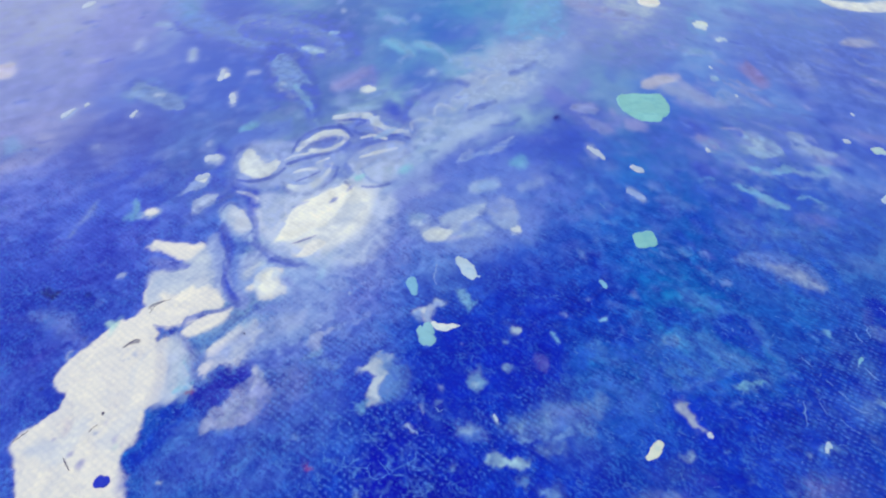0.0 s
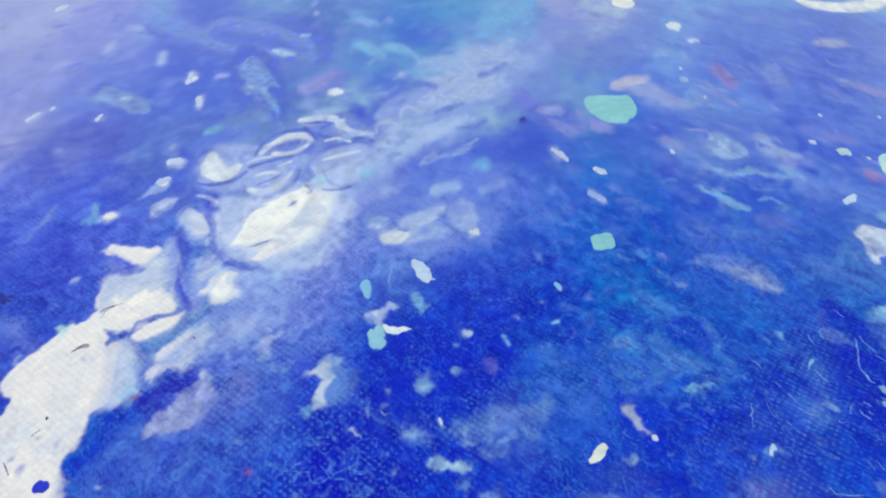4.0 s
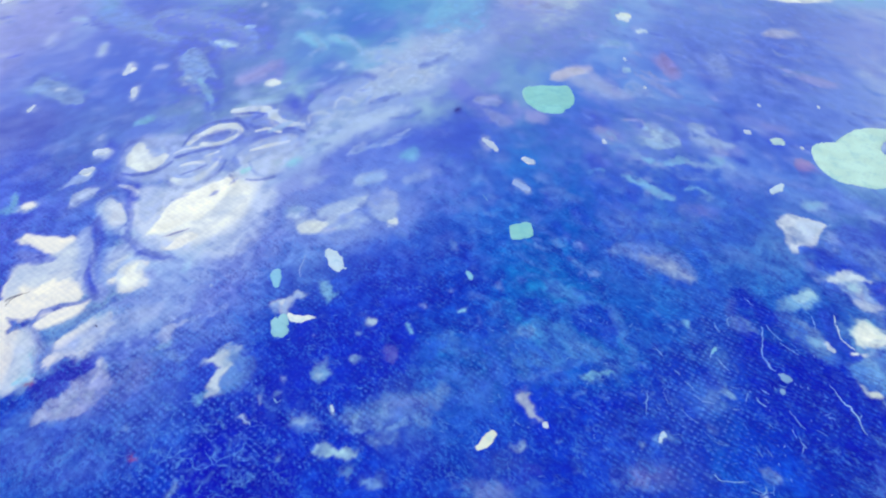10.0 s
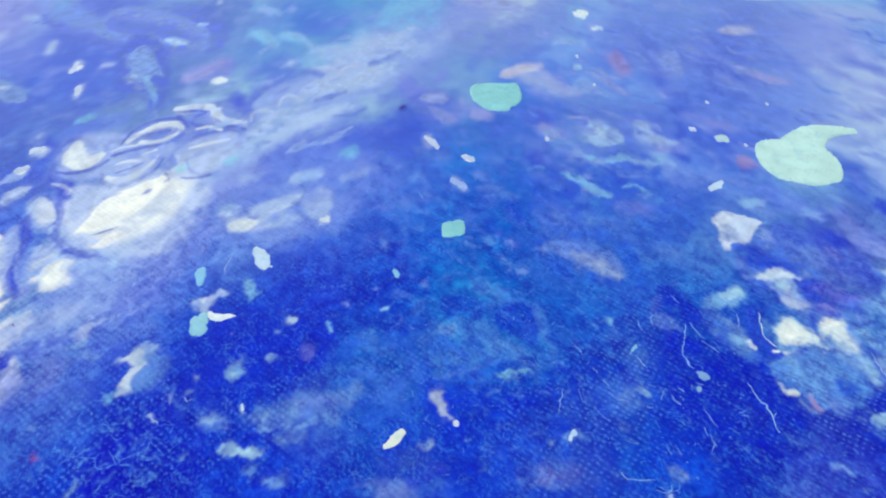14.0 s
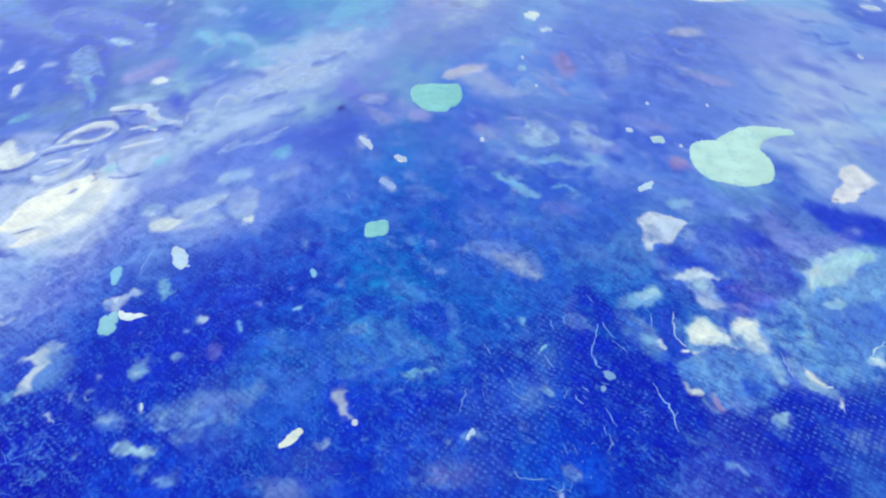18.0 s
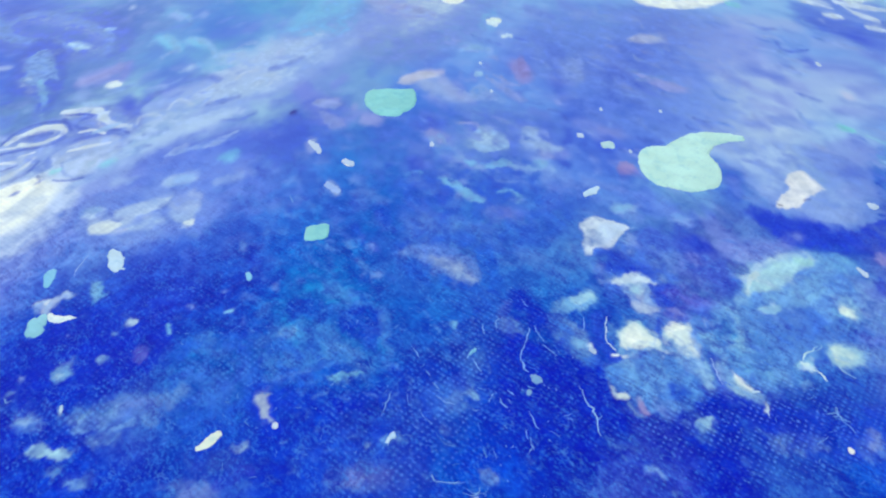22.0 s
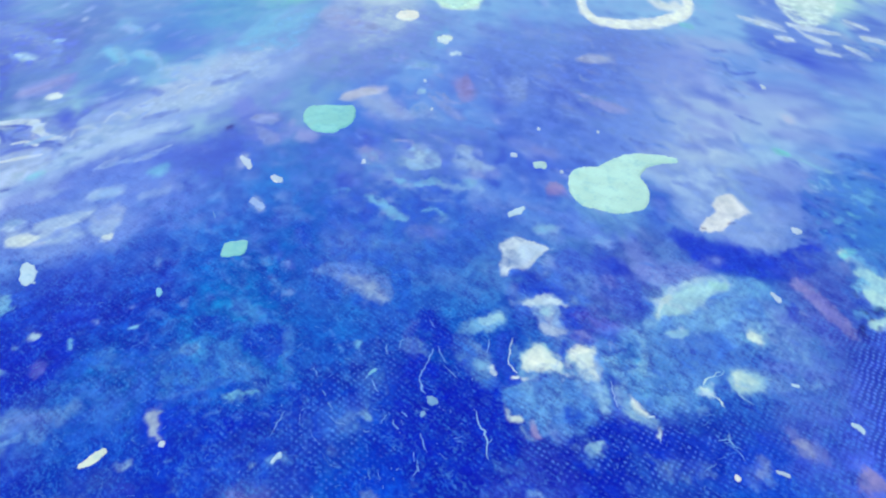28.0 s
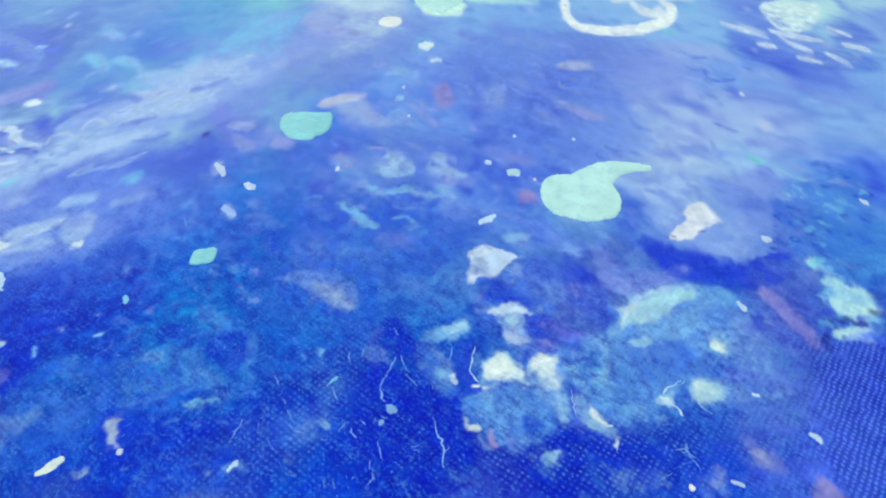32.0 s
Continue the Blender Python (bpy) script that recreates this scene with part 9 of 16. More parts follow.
wash(MILK, 0.43, 0.38, 1.58, (127.8, 93.1, 0.86), fibre=0.8, rag=0.58)
wash(BLUE, 0.36, 0.7, 1.61, (129.6, 96.0, 0.59), (130.0, 94.0, 0.58), rag=0.39)
wash(MILK, 0.21, 0.59, 1.54, (121.5, 91.4, 0.38), (121.8, 90.4, 0.28), rag=0.19)
wash(WHITE, 0.28, 0.8, 1.51, (120.0, 88.0, 0.46), rag=0.19)
wash(ICE, 0.26, 0.6, 1.41, (115.0, 79.7, 0.44), (114.3, 78.3, 0.43), rag=0.26)
wash(SMOKE, 0.52, 0.26, 1.50, (132.2, 78.9, 0.98), fibre=0.8, rag=0.52)
wash(SMOKE, 0.51, 0.26, 1.46, (128.7, 76.5, 1.15), fibre=0.8, rag=0.51)
wash(SMOKE, 0.51, 0.26, 1.48, (132.8, 75.7, 0.76), fibre=0.8, rag=0.51)
wash(SMOKE, 0.51, 0.26, 1.43, (126.2, 74.2, 0.76), fibre=0.8, rag=0.51)
wash(SMOKE, 0.50, 0.26, 1.39, (120.4, 71.7, 0.74), fibre=0.8, rag=0.5)
wash(SMOKE, 0.49, 0.26, 1.35, (116.5, 69.4, 0.73), fibre=0.8, rag=0.49)
wash(BLUE, 0.39, 0.5, 1.47, (126.3, 79.5, 0.59), fibre=0.8, rag=0.53)
wash(BLUE, 0.38, 0.5, 1.41, (121.9, 73.8, 0.75), fibre=0.8, rag=0.5)
wash(BLUE, 0.37, 0.5, 1.37, (115.6, 72.3, 0.74), fibre=0.8, rag=0.5)
wash(BLUE, 0.36, 0.5, 1.35, (117.6, 67.6, 0.54), fibre=0.8, rag=0.48)
wash(BLUE, 0.39, 0.5, 1.45, (126.1, 76.2, 0.58), fibre=0.8, rag=0.51)

# violet field, left of the cloud
wash(LAV, 0.43, 0.5, 1.45, (94.9, 92.7, 0.86), (96.6, 90.2, 0.63), fibre=0.7, rag=0.47)
wash(LAV, 0.45, 0.5, 1.51, (96.5, 98.4, 0.67), fibre=0.7, rag=0.5)
wash(SMOKE, 0.42, 0.38, 1.43, (98.2, 87.7, 0.83), fibre=0.7, rag=0.46)
wash(SMOKE, 0.42, 0.38, 1.44, (101.0, 88.0, 0.62), fibre=0.7, rag=0.46)
wash(HAZE, 0.63, 0.5, 1.59, (93.1, 107.3, 0.94), fibre=0.7, rag=0.52)
wash(HAZE, 0.64, 0.5, 1.61, (91.2, 110.4, 0.96), fibre=0.7, rag=0.53)
wash(HAZE, 0.64, 0.5, 1.63, (97.7, 111.1, 0.96), (99.9, 111.4, 0.72), fibre=0.7, rag=0.54)
wash(HAZE, 0.65, 0.5, 1.67, (104.5, 113.6, 1.22), fibre=0.7, rag=0.54)
wash(PALE, 0.40, 0.6, 1.63, (97.7, 111.1, 0.64), (99.9, 111.0, 0.54), rag=0.32)
wash(PALE, 0.41, 0.7, 1.64, (87.0, 112.7, 0.43), (89.0, 113.6, 0.65), (90.6, 115.2, 0.44), rag=0.33)
wash(HAZE, 0.84, 0.5, 1.69, (92.8, 117.6, 1.99), (88.4, 119.0, 1.50), fibre=0.6, rag=0.67)
wash(INK, 0.25, 0.4, 1.75, (113.0, 119.9, 0.45), rag=0.23)
wash(ULTRA, 0.69, 0.5, 1.78, (111.0, 119.7, 1.26), (113.2, 125.7, 1.04), fibre=0.5, rag=0.57)
wash(ULTRA, 0.56, 0.7, 1.72, (115.6, 114.4, 0.98), (119.3, 111.4, 1.20), (125.4, 109.7, 1.19), (130.2, 108.0, 1.42), (135.1, 110.1, 0.96), fibre=0.4, rag=0.54)
wash(BLUE, 0.48, 0.7, 1.71, (122.2, 110.1, 0.96), (128.3, 108.6, 0.95), fibre=0.4, rag=0.53)
wash(PALE, 0.41, 0.7, 1.76, (125.1, 113.1, 0.65), (131.1, 114.7, 0.88), (130.3, 112.1, 0.43), fibre=0.3, rag=0.43)
wash(PALE, 0.41, 0.6, 1.79, (134.5, 115.1, 0.88), (134.8, 112.6, 0.54), fibre=0.3, rag=0.44)
wash(LAV, 0.47, 0.6, 1.65, (116.0, 105.7, 0.93), (120.0, 107.2, 0.94), (121.3, 106.2, 0.58), fibre=0.4, rag=0.42)
wash(ULTRA, 0.41, 0.6, 1.79, (133.1, 115.8, 0.44), (132.0, 114.0, 0.33), rag=0.22)
wash(ULTRA, 0.71, 0.5, 1.96, (137.4, 128.5, 1.32), (145.0, 129.8, 1.33), fibre=0.4, rag=0.47)
wash(LAV, 0.69, 0.5, 1.89, (140.7, 124.0, 1.29), (134.4, 122.3, 1.02), fibre=0.5, rag=0.57)

# far middle haze
wash(HAZE, 0.64, 0.45, 1.71, (14.5, 113.2, 1.19), (20.7, 115.6, 0.97), fibre=0.8, rag=0.54)
wash(HAZE, 0.62, 0.45, 1.63, (17.3, 106.5, 0.69), fibre=0.8, rag=0.51)
wash(HAZE, 0.61, 0.45, 1.62, (20.5, 105.9, 0.57), fibre=0.8, rag=0.51)
wash(HAZE, 0.63, 0.45, 1.67, (27.4, 110.7, 0.94), fibre=0.8, rag=0.53)
wash(HAZE, 0.63, 0.45, 1.67, (23.2, 110.3, 0.71), fibre=0.8, rag=0.52)
wash(HAZE, 0.63, 0.45, 1.68, (38.0, 111.5, 1.18), fibre=0.8, rag=0.53)
wash(HAZE, 0.67, 0.45, 1.78, (11.4, 120.6, 1.00), fibre=0.8, rag=0.56)
wash(HAZE, 0.67, 0.45, 1.78, (20.3, 121.3, 1.00), fibre=0.8, rag=0.56)
wash(HAZE, 0.61, 0.45, 1.62, (34.8, 106.1, 0.92), fibre=0.8, rag=0.51)
wash(HAZE, 0.62, 0.45, 1.64, (47.2, 107.0, 1.15), fibre=0.8, rag=0.51)
wash(HAZE, 0.60, 0.45, 1.58, (39.8, 101.6, 0.89), fibre=0.8, rag=0.5)
wash(BLUE, 0.63, 0.4, 1.67, (42.1, 110.0, 1.41), fibre=0.8, rag=0.63)
wash(BLUE, 0.60, 0.4, 1.59, (37.8, 103.1, 1.13), fibre=0.8, rag=0.6)
wash(BLUE, 0.61, 0.4, 1.62, (50.0, 103.9, 1.13), fibre=0.8, rag=0.61)
wash(BLUE, 0.59, 0.4, 1.55, (27.9, 99.3, 1.10), fibre=0.8, rag=0.59)
wash(BLUE, 0.57, 0.4, 1.50, (22.5, 93.0, 1.27), fibre=0.8, rag=0.57)
wash(BLUE, 0.63, 0.4, 1.68, (54.6, 109.2, 0.94), fibre=0.8, rag=0.63)
wash(TEAL, 0.54, 0.5, 1.45, (51.0, 85.5, 0.81), fibre=0.8, rag=0.63)
wash(TEAL, 0.51, 0.5, 1.39, (56.0, 77.4, 0.76), fibre=0.8, rag=0.6)
wash(TEAL, 0.50, 0.5, 1.34, (43.9, 74.5, 0.93), fibre=0.8, rag=0.58)
wash(TEAL, 0.49, 0.5, 1.31, (40.4, 71.1, 0.91), fibre=0.8, rag=0.57)
wash(TEAL, 0.51, 0.5, 1.34, (36.4, 76.2, 1.13), fibre=0.8, rag=0.59)
wash(TEAL, 0.51, 0.5, 1.37, (50.0, 77.1, 0.95), fibre=0.8, rag=0.59)
wash(TEAL, 0.52, 0.5, 1.39, (38.2, 81.0, 0.78), fibre=0.8, rag=0.61)
wash(TEAL, 0.53, 0.5, 1.42, (46.3, 83.9, 0.80), fibre=0.8, rag=0.62)
wash(DEEP, 0.52, 0.5, 1.40, (43.5, 81.3, 0.98), fibre=0.8, rag=0.61)
wash(DEEP, 0.53, 0.5, 1.41, (41.0, 83.6, 0.80), fibre=0.8, rag=0.62)
wash(DEEP, 0.47, 0.5, 1.27, (37.9, 66.9, 0.70), fibre=0.8, rag=0.55)
wash(DEEP, 0.47, 0.5, 1.27, (43.4, 66.3, 0.88), fibre=0.8, rag=0.55)
wash(DEEP, 0.49, 0.5, 1.33, (47.1, 72.5, 0.74), fibre=0.8, rag=0.57)
wash(DEEP, 0.49, 0.5, 1.35, (52.9, 72.8, 0.92), fibre=0.8, rag=0.58)
wash(SKY, 0.24, 0.5, 1.29, (34.7, 68.7, 0.24), (38.0, 69.7, 0.24), (40.4, 70.3, 0.24), fibre=0.4, rag=0.16)
wash(SKY, 0.31, 0.4, 1.34, (38.1, 74.1, 0.33), (40.6, 75.4, 0.34), (43.1, 75.0, 0.33), fibre=0.5, rag=0.25)
wash(SKY, 0.32, 0.35, 1.37, (45.3, 81.4, 0.26), (46.7, 78.0, 0.26), (45.8, 72.4, 0.25), fibre=0.5, rag=0.25)
wash(MILK, 0.18, 0.51, 1.27, (35.0, 67.2, 0.32), rag=0.16)
wash(SKY, 0.17, 0.6, 1.25, (35.5, 64.4, 0.31), fibre=0.5, rag=0.23)
wash(SKY, 0.17, 0.6, 1.24, (37.0, 63.1, 0.31), fibre=0.5, rag=0.23)
wash(SKY, 0.18, 0.6, 1.26, (36.3, 65.9, 0.23), fibre=0.5, rag=0.23)
wash(SKY, 0.17, 0.6, 1.25, (37.8, 64.5, 0.23), fibre=0.5, rag=0.23)
wash(SKY, 0.17, 0.6, 1.23, (34.7, 62.5, 0.23), fibre=0.5, rag=0.23)
wash(SKY, 0.38, 0.4, 1.39, (58.4, 76.4, 0.57), fibre=0.8, rag=0.42)
wash(SKY, 0.37, 0.4, 1.36, (59.3, 72.2, 0.73), fibre=0.8, rag=0.41)
wash(SKY, 0.36, 0.4, 1.33, (56.3, 68.9, 0.72), fibre=0.8, rag=0.4)
wash(SKY, 0.36, 0.4, 1.34, (59.6, 69.1, 0.54), fibre=0.8, rag=0.4)
wash(SKY, 0.36, 0.4, 1.31, (53.0, 67.7, 0.53), fibre=0.8, rag=0.4)
wash(MIST, 0.39, 0.38, 1.46, (64.7, 82.0, 0.79), (66.5, 80.3, 0.58), rag=0.35)
wash(PALE, 0.33, 0.6, 1.46, (64.3, 82.6, 0.44), (65.8, 81.2, 0.44), rag=0.26)
wash(MILK, 0.51, 0.42, 1.47, (72.8, 79.5, 1.16), (75.5, 76.9, 0.95), fibre=0.5, rag=0.43)
drop(PEARL, 1.48, (77.2, 77.3, 0.34), (77.7, 76.9, 0.34), rag=0.2)

# short torn chips of paler paint in the deep blue
scratches(SKY, 29, 60, 37, 77, 13, 18, 10, 70, 0.22, 0.95, 0.042)
scratches(SKY, 33, 61, 54, 70, 14, 18, -50, 40, 0.22, 0.95, 0.042)
scratches(VEINLT, 16, 62, 69, 68, 12, 15, -62, 28, 0.22, 0.95, 0.042)
scratches(SKY, 25, 63, 62, 84, 14, 19, -45, 50, 0.22, 0.95, 0.042)
scratches(SKY, 25, 64, 29, 64, 12, 16, 20, 70, 0.22, 0.95, 0.042)
scratches(VEINLT, 16, 65, 59, 60, 12, 14, -55, 40, 0.22, 0.95, 0.042)
scratches(SKY, 21, 66, 102, 64, 12, 15, -40, 60, 0.22, 0.95, 0.042)
scratches(VEINLT, 10, 67, 46, 72, 12, 15, 0, 80, 0.22, 0.95, 0.042)
scratches(SKY, 3, 80, -7, 55, 11, 14, 30, 80, 0.22, 0.8, 0.042)
scratches(SKY, 16, 81, 18, 71, 12, 16, 20, 60, 0.22, 0.8, 0.042)
scratches(SKY, 16, 82, 3, 66, 9, 12, 30, 60, 0.22, 0.8, 0.042)

# the crisp eddies and the white spill stay as they ran
texture(WET, 0.15, 6.7, 1.63, (-52.6, 48.9, 8.10), (-49.3, 68.4, 9.53), (-44.1, 85.0, 9.85), (-36.8, 100.0, 10.86), (-25.8, 126.7, 11.51), (-13.3, 146.9, 7.65))
texture(WET, 0.2, 4.1, 1.64, (-10.4, 103.8, 6.07), (1.8, 108.2, 5.20))
texture(WET, 0.3, 4.2, 2.45, (-97.9, 159.7, 8.09), (-62.1, 177.2, 8.75), (-36.6, 164.0, 5.51))
texture(WET, 0.3, 3.0, 1.59, (104.3, 97.8, 5.93), (122.9, 104.1, 6.17))
curdle(2.0, 1.1)
curdle(0.7, 0.5)
strands((138, 156, 222), (64, 92, 206), 0.3)

# torn strands and flakes far off
wash((112, 176, 222), 1.69, 0.55, 2.66, (13.0, 193.4, 2.46), (16.1, 201.3, 3.62), (21.1, 205.1, 2.57), fibre=0.5, rag=1.29)
wash((165, 168, 220), 1.00, 0.55, 2.71, (30.6, 213.4, 1.90), (36.6, 205.7, 1.84), (44.9, 205.0, 1.47), fibre=0.4, rag=0.83)
drop(WHITE, 2.79, (52.9, 215.7, 1.03), (56.8, 216.4, 1.03), rag=0.22, high=0.07)
wash((150, 174, 222), 0.60, 0.5, 2.22, (-1.0, 150.3, 0.87), (2.3, 156.4, 1.20), (8.2, 159.3, 1.21), fibre=0.5, rag=0.53)
wash((150, 174, 222), 0.64, 0.5, 2.32, (14.8, 165.7, 1.09), (23.1, 173.4, 1.46), fibre=0.5, rag=0.57)
wash((150, 174, 222), 0.64, 0.5, 2.37, (-3.0, 169.4, 0.79), (4.4, 168.0, 0.79), fibre=0.5, rag=0.57)
wash((150, 174, 222), 0.54, 0.5, 2.09, (-14.9, 128.9, 0.91), (-11.3, 137.4, 1.09), (-5.7, 141.8, 1.12), fibre=0.5, rag=0.48)
wash((150, 174, 222), 0.57, 0.5, 2.16, (-5.4, 144.4, 0.71), (-0.6, 149.0, 1.01), fibre=0.5, rag=0.51)
wash((150, 174, 222), 0.52, 0.5, 1.97, (-6.2, 124.5, 0.64), (-2.3, 129.3, 0.78), fibre=0.5, rag=0.46)
wash((150, 174, 222), 0.53, 0.5, 2.11, (-27.3, 130.7, 0.66), (-21.7, 128.7, 0.52), fibre=0.5, rag=0.47)
wash((150, 174, 222), 0.66, 0.5, 2.44, (5.2, 175.7, 0.98), (10.2, 178.9, 0.99), fibre=0.5, rag=0.59)
wash((150, 174, 222), 0.54, 0.5, 2.05, (-4.3, 134.7, 0.67), (-0.3, 136.9, 0.82), fibre=0.5, rag=0.48)
wash((150, 174, 222), 0.59, 0.5, 2.15, (6.0, 148.6, 0.72), (11.1, 153.4, 0.89), fibre=0.5, rag=0.52)
wash((150, 174, 222), 0.68, 0.5, 2.46, (27.6, 180.9, 1.00), (33.9, 189.2, 1.04), fibre=0.5, rag=0.61)
wash((150, 174, 222), 0.49, 0.5, 1.80, (10.4, 115.5, 0.73), (14.5, 117.9, 0.86), fibre=0.5, rag=0.44)
wash((150, 174, 222), 0.48, 0.5, 1.87, (-8.1, 113.4, 0.72), (-4.6, 115.1, 0.60), fibre=0.5, rag=0.43)
wash((150, 174, 222), 0.69, 0.5, 2.51, (15.0, 184.3, 1.02), (23.1, 189.3, 0.86), fibre=0.5, rag=0.61)
wash((112, 178, 222), 0.55, 0.6, 2.53, (-21.6, 178.4, 0.73), (-16.6, 173.9, 0.87), fibre=0.3, rag=0.44)
wash((112, 178, 222), 0.55, 0.6, 2.50, (-12.1, 177.4, 0.59), (-9.3, 175.8, 0.58), fibre=0.3, rag=0.44)
wash((112, 178, 222), 0.43, 0.6, 1.89, (9.7, 124.3, 0.68), (11.9, 126.7, 0.58), fibre=0.3, rag=0.34)
wash((150, 150, 215), 0.60, 0.55, 2.37, (-30.7, 151.7, 0.88), (-27.0, 155.1, 1.04), (-24.4, 159.9, 0.91), fibre=0.4, rag=0.53)
wash((150, 174, 222), 0.66, 0.55, 2.67, (-57.5, 185.3, 1.01), (-47.9, 183.9, 1.01), (-38.8, 180.2, 1.16), (-32.8, 173.1, 1.13), (-35.4, 169.3, 0.95), (-41.3, 170.0, 0.63), fibre=0.2, rag=0.44)
wash((156, 158, 218), 0.58, 0.55, 2.06, (25.4, 147.8, 1.01), (28.6, 148.2, 1.01), fibre=0.3, rag=0.52)
wash((156, 158, 218), 0.56, 0.55, 1.98, (28.0, 141.3, 1.12), (31.5, 139.3, 0.83), fibre=0.3, rag=0.5)
wash((156, 158, 218), 0.56, 0.55, 1.97, (36.0, 141.6, 1.12), (39.2, 141.5, 0.98), fibre=0.3, rag=0.5)
wash((156, 158, 218), 0.55, 0.55, 1.90, (50.8, 137.0, 0.96), (52.8, 134.9, 0.68), fibre=0.3, rag=0.49)
wash((156, 158, 218), 0.58, 0.55, 2.04, (33.3, 147.0, 0.72), fibre=0.3, rag=0.51)
wash((70, 98, 212), 0.89, 0.4, 2.26, (-13.8, 149.9, 1.30), (-8.3, 156.3, 1.35), fibre=0.6, rag=0.79)
wash((70, 98, 212), 0.81, 0.4, 1.96, (14.0, 133.6, 1.61), (20.4, 136.7, 1.64), fibre=0.6, rag=0.72)
wash((70, 98, 212), 0.88, 0.4, 2.11, (15.6, 146.0, 1.14), (21.3, 154.8, 1.34), fibre=0.6, rag=0.78)
wash((70, 98, 212), 0.97, 0.4, 2.29, (35.7, 165.7, 1.41), (40.1, 176.0, 1.31), fibre=0.6, rag=0.86)
wash((70, 98, 212), 1.02, 0.4, 2.56, (-7.1, 182.5, 1.51), (2.0, 187.7, 1.37), fibre=0.6, rag=0.91)
wash((70, 98, 212), 1.03, 0.4, 2.45, (40.8, 183.0, 1.35), (51.0, 188.3, 1.38), fibre=0.6, rag=0.91)
wash((70, 98, 212), 0.98, 0.4, 2.32, (49.3, 170.9, 1.12), (54.7, 178.2, 1.16), fibre=0.6, rag=0.87)
wash((205, 225, 230), 0.40, 0.85, 2.92, (65.3, 227.4, 1.43), (75.2, 228.3, 1.43), rag=0.36, lift=0.03)
wash((150, 140, 208), 0.75, 0.5, 2.26, (72.1, 172.6, 1.46), (72.5, 166.4, 1.26), fibre=0.3, rag=0.57)
wash((165, 160, 214), 0.53, 0.6, 2.29, (104.3, 167.9, 0.57), (107.4, 165.4, 0.70), (111.5, 164.5, 0.56), fibre=0.3, rag=0.42)
wash((138, 158, 222), 0.65, 0.5, 2.29, (82.0, 175.7, 1.15), (86.8, 171.6, 1.13), (85.6, 165.3, 0.94), fibre=0.5, rag=0.57)
wash((138, 158, 222), 0.67, 0.5, 2.40, (92.0, 180.5, 1.01), (94.7, 177.6, 0.83), fibre=0.5, rag=0.6)
wash((138, 158, 222), 0.59, 0.5, 2.17, (114.5, 152.4, 0.74), (117.3, 150.2, 0.73), fibre=0.5, rag=0.53)
wash((138, 158, 222), 0.76, 0.5, 2.91, (137.4, 210.3, 1.51), (147.5, 209.9, 1.70), (156.9, 207.3, 1.31), fibre=0.5, rag=0.67)
wash((138, 158, 222), 0.63, 0.5, 2.38, (131.2, 164.3, 1.41), (138.1, 163.8, 1.41), fibre=0.5, rag=0.56)
wash((138, 158, 222), 0.69, 0.5, 2.56, (117.6, 187.9, 1.04), (124.9, 185.5, 1.03), fibre=0.5, rag=0.62)
wash((138, 158, 222), 0.75, 0.5, 2.74, (99.8, 208.2, 1.12), (106.4, 207.2, 0.93), fibre=0.5, rag=0.67)
wash((138, 158, 222), 0.71, 0.5, 2.65, (129.9, 193.4, 0.89), (136.6, 189.0, 0.87), fibre=0.5, rag=0.63)
wash((138, 158, 222), 0.75, 0.5, 2.73, (89.6, 206.4, 1.11), (96.9, 211.9, 0.95), fibre=0.5, rag=0.67)
wash((138, 158, 222), 0.72, 0.5, 2.86, (156.9, 197.6, 1.26), (166.5, 197.2, 1.26), fibre=0.5, rag=0.64)
wash((146, 180, 222), 0.37, 0.55, 1.92, (69.9, 140.5, 0.75), (72.9, 138.5, 0.74), (74.6, 134.2, 0.60), fibre=0.5, rag=0.49)
wash((146, 180, 222), 0.35, 0.55, 1.80, (66.8, 126.8, 0.58), (70.3, 125.2, 0.69), (73.8, 127.2, 0.58), fibre=0.5, rag=0.46)
wash((146, 180, 222), 0.37, 0.55, 1.90, (64.3, 136.3, 0.61), fibre=0.5, rag=0.49)
wash((146, 180, 222), 0.35, 0.55, 1.83, (72.7, 129.6, 0.47), fibre=0.5, rag=0.47)
wash((146, 180, 222), 0.34, 0.55, 1.74, (64.6, 121.5, 0.68), (68.0, 120.0, 0.45), fibre=0.5, rag=0.45)
wash((146, 180, 222), 0.32, 0.55, 1.70, (86.4, 113.6, 0.54), (89.7, 114.0, 0.54), fibre=0.5, rag=0.43)
wash((146, 180, 222), 0.35, 0.55, 1.80, (76.1, 125.8, 0.46), fibre=0.5, rag=0.46)
wash((64, 96, 210), 0.76, 0.4, 1.99, (70.5, 145.5, 1.14), (76.9, 143.8, 1.14), fibre=0.6, rag=0.76)
wash((64, 96, 210), 0.72, 0.4, 1.85, (68.0, 131.2, 0.93), (76.4, 132.2, 0.94), fibre=0.6, rag=0.72)
wash((64, 96, 210), 0.79, 0.4, 2.08, (82.4, 149.6, 1.46), (90.6, 153.3, 1.49), fibre=0.6, rag=0.79)
wash((64, 96, 210), 0.78, 0.4, 2.11, (103.4, 149.7, 1.17), (109.6, 148.0, 0.87), fibre=0.6, rag=0.78)
wash((64, 96, 210), 0.93, 0.4, 2.48, (78.9, 189.1, 1.56), (86.5, 186.6, 1.55), fibre=0.6, rag=0.93)
wash((64, 96, 210), 0.88, 0.4, 2.40, (102.3, 178.7, 1.50), (113.3, 173.9, 1.31), fibre=0.6, rag=0.88)
wash((64, 96, 210), 0.88, 0.4, 2.50, (130.1, 176.3, 1.16), (140.0, 174.5, 1.15), fibre=0.6, rag=0.88)
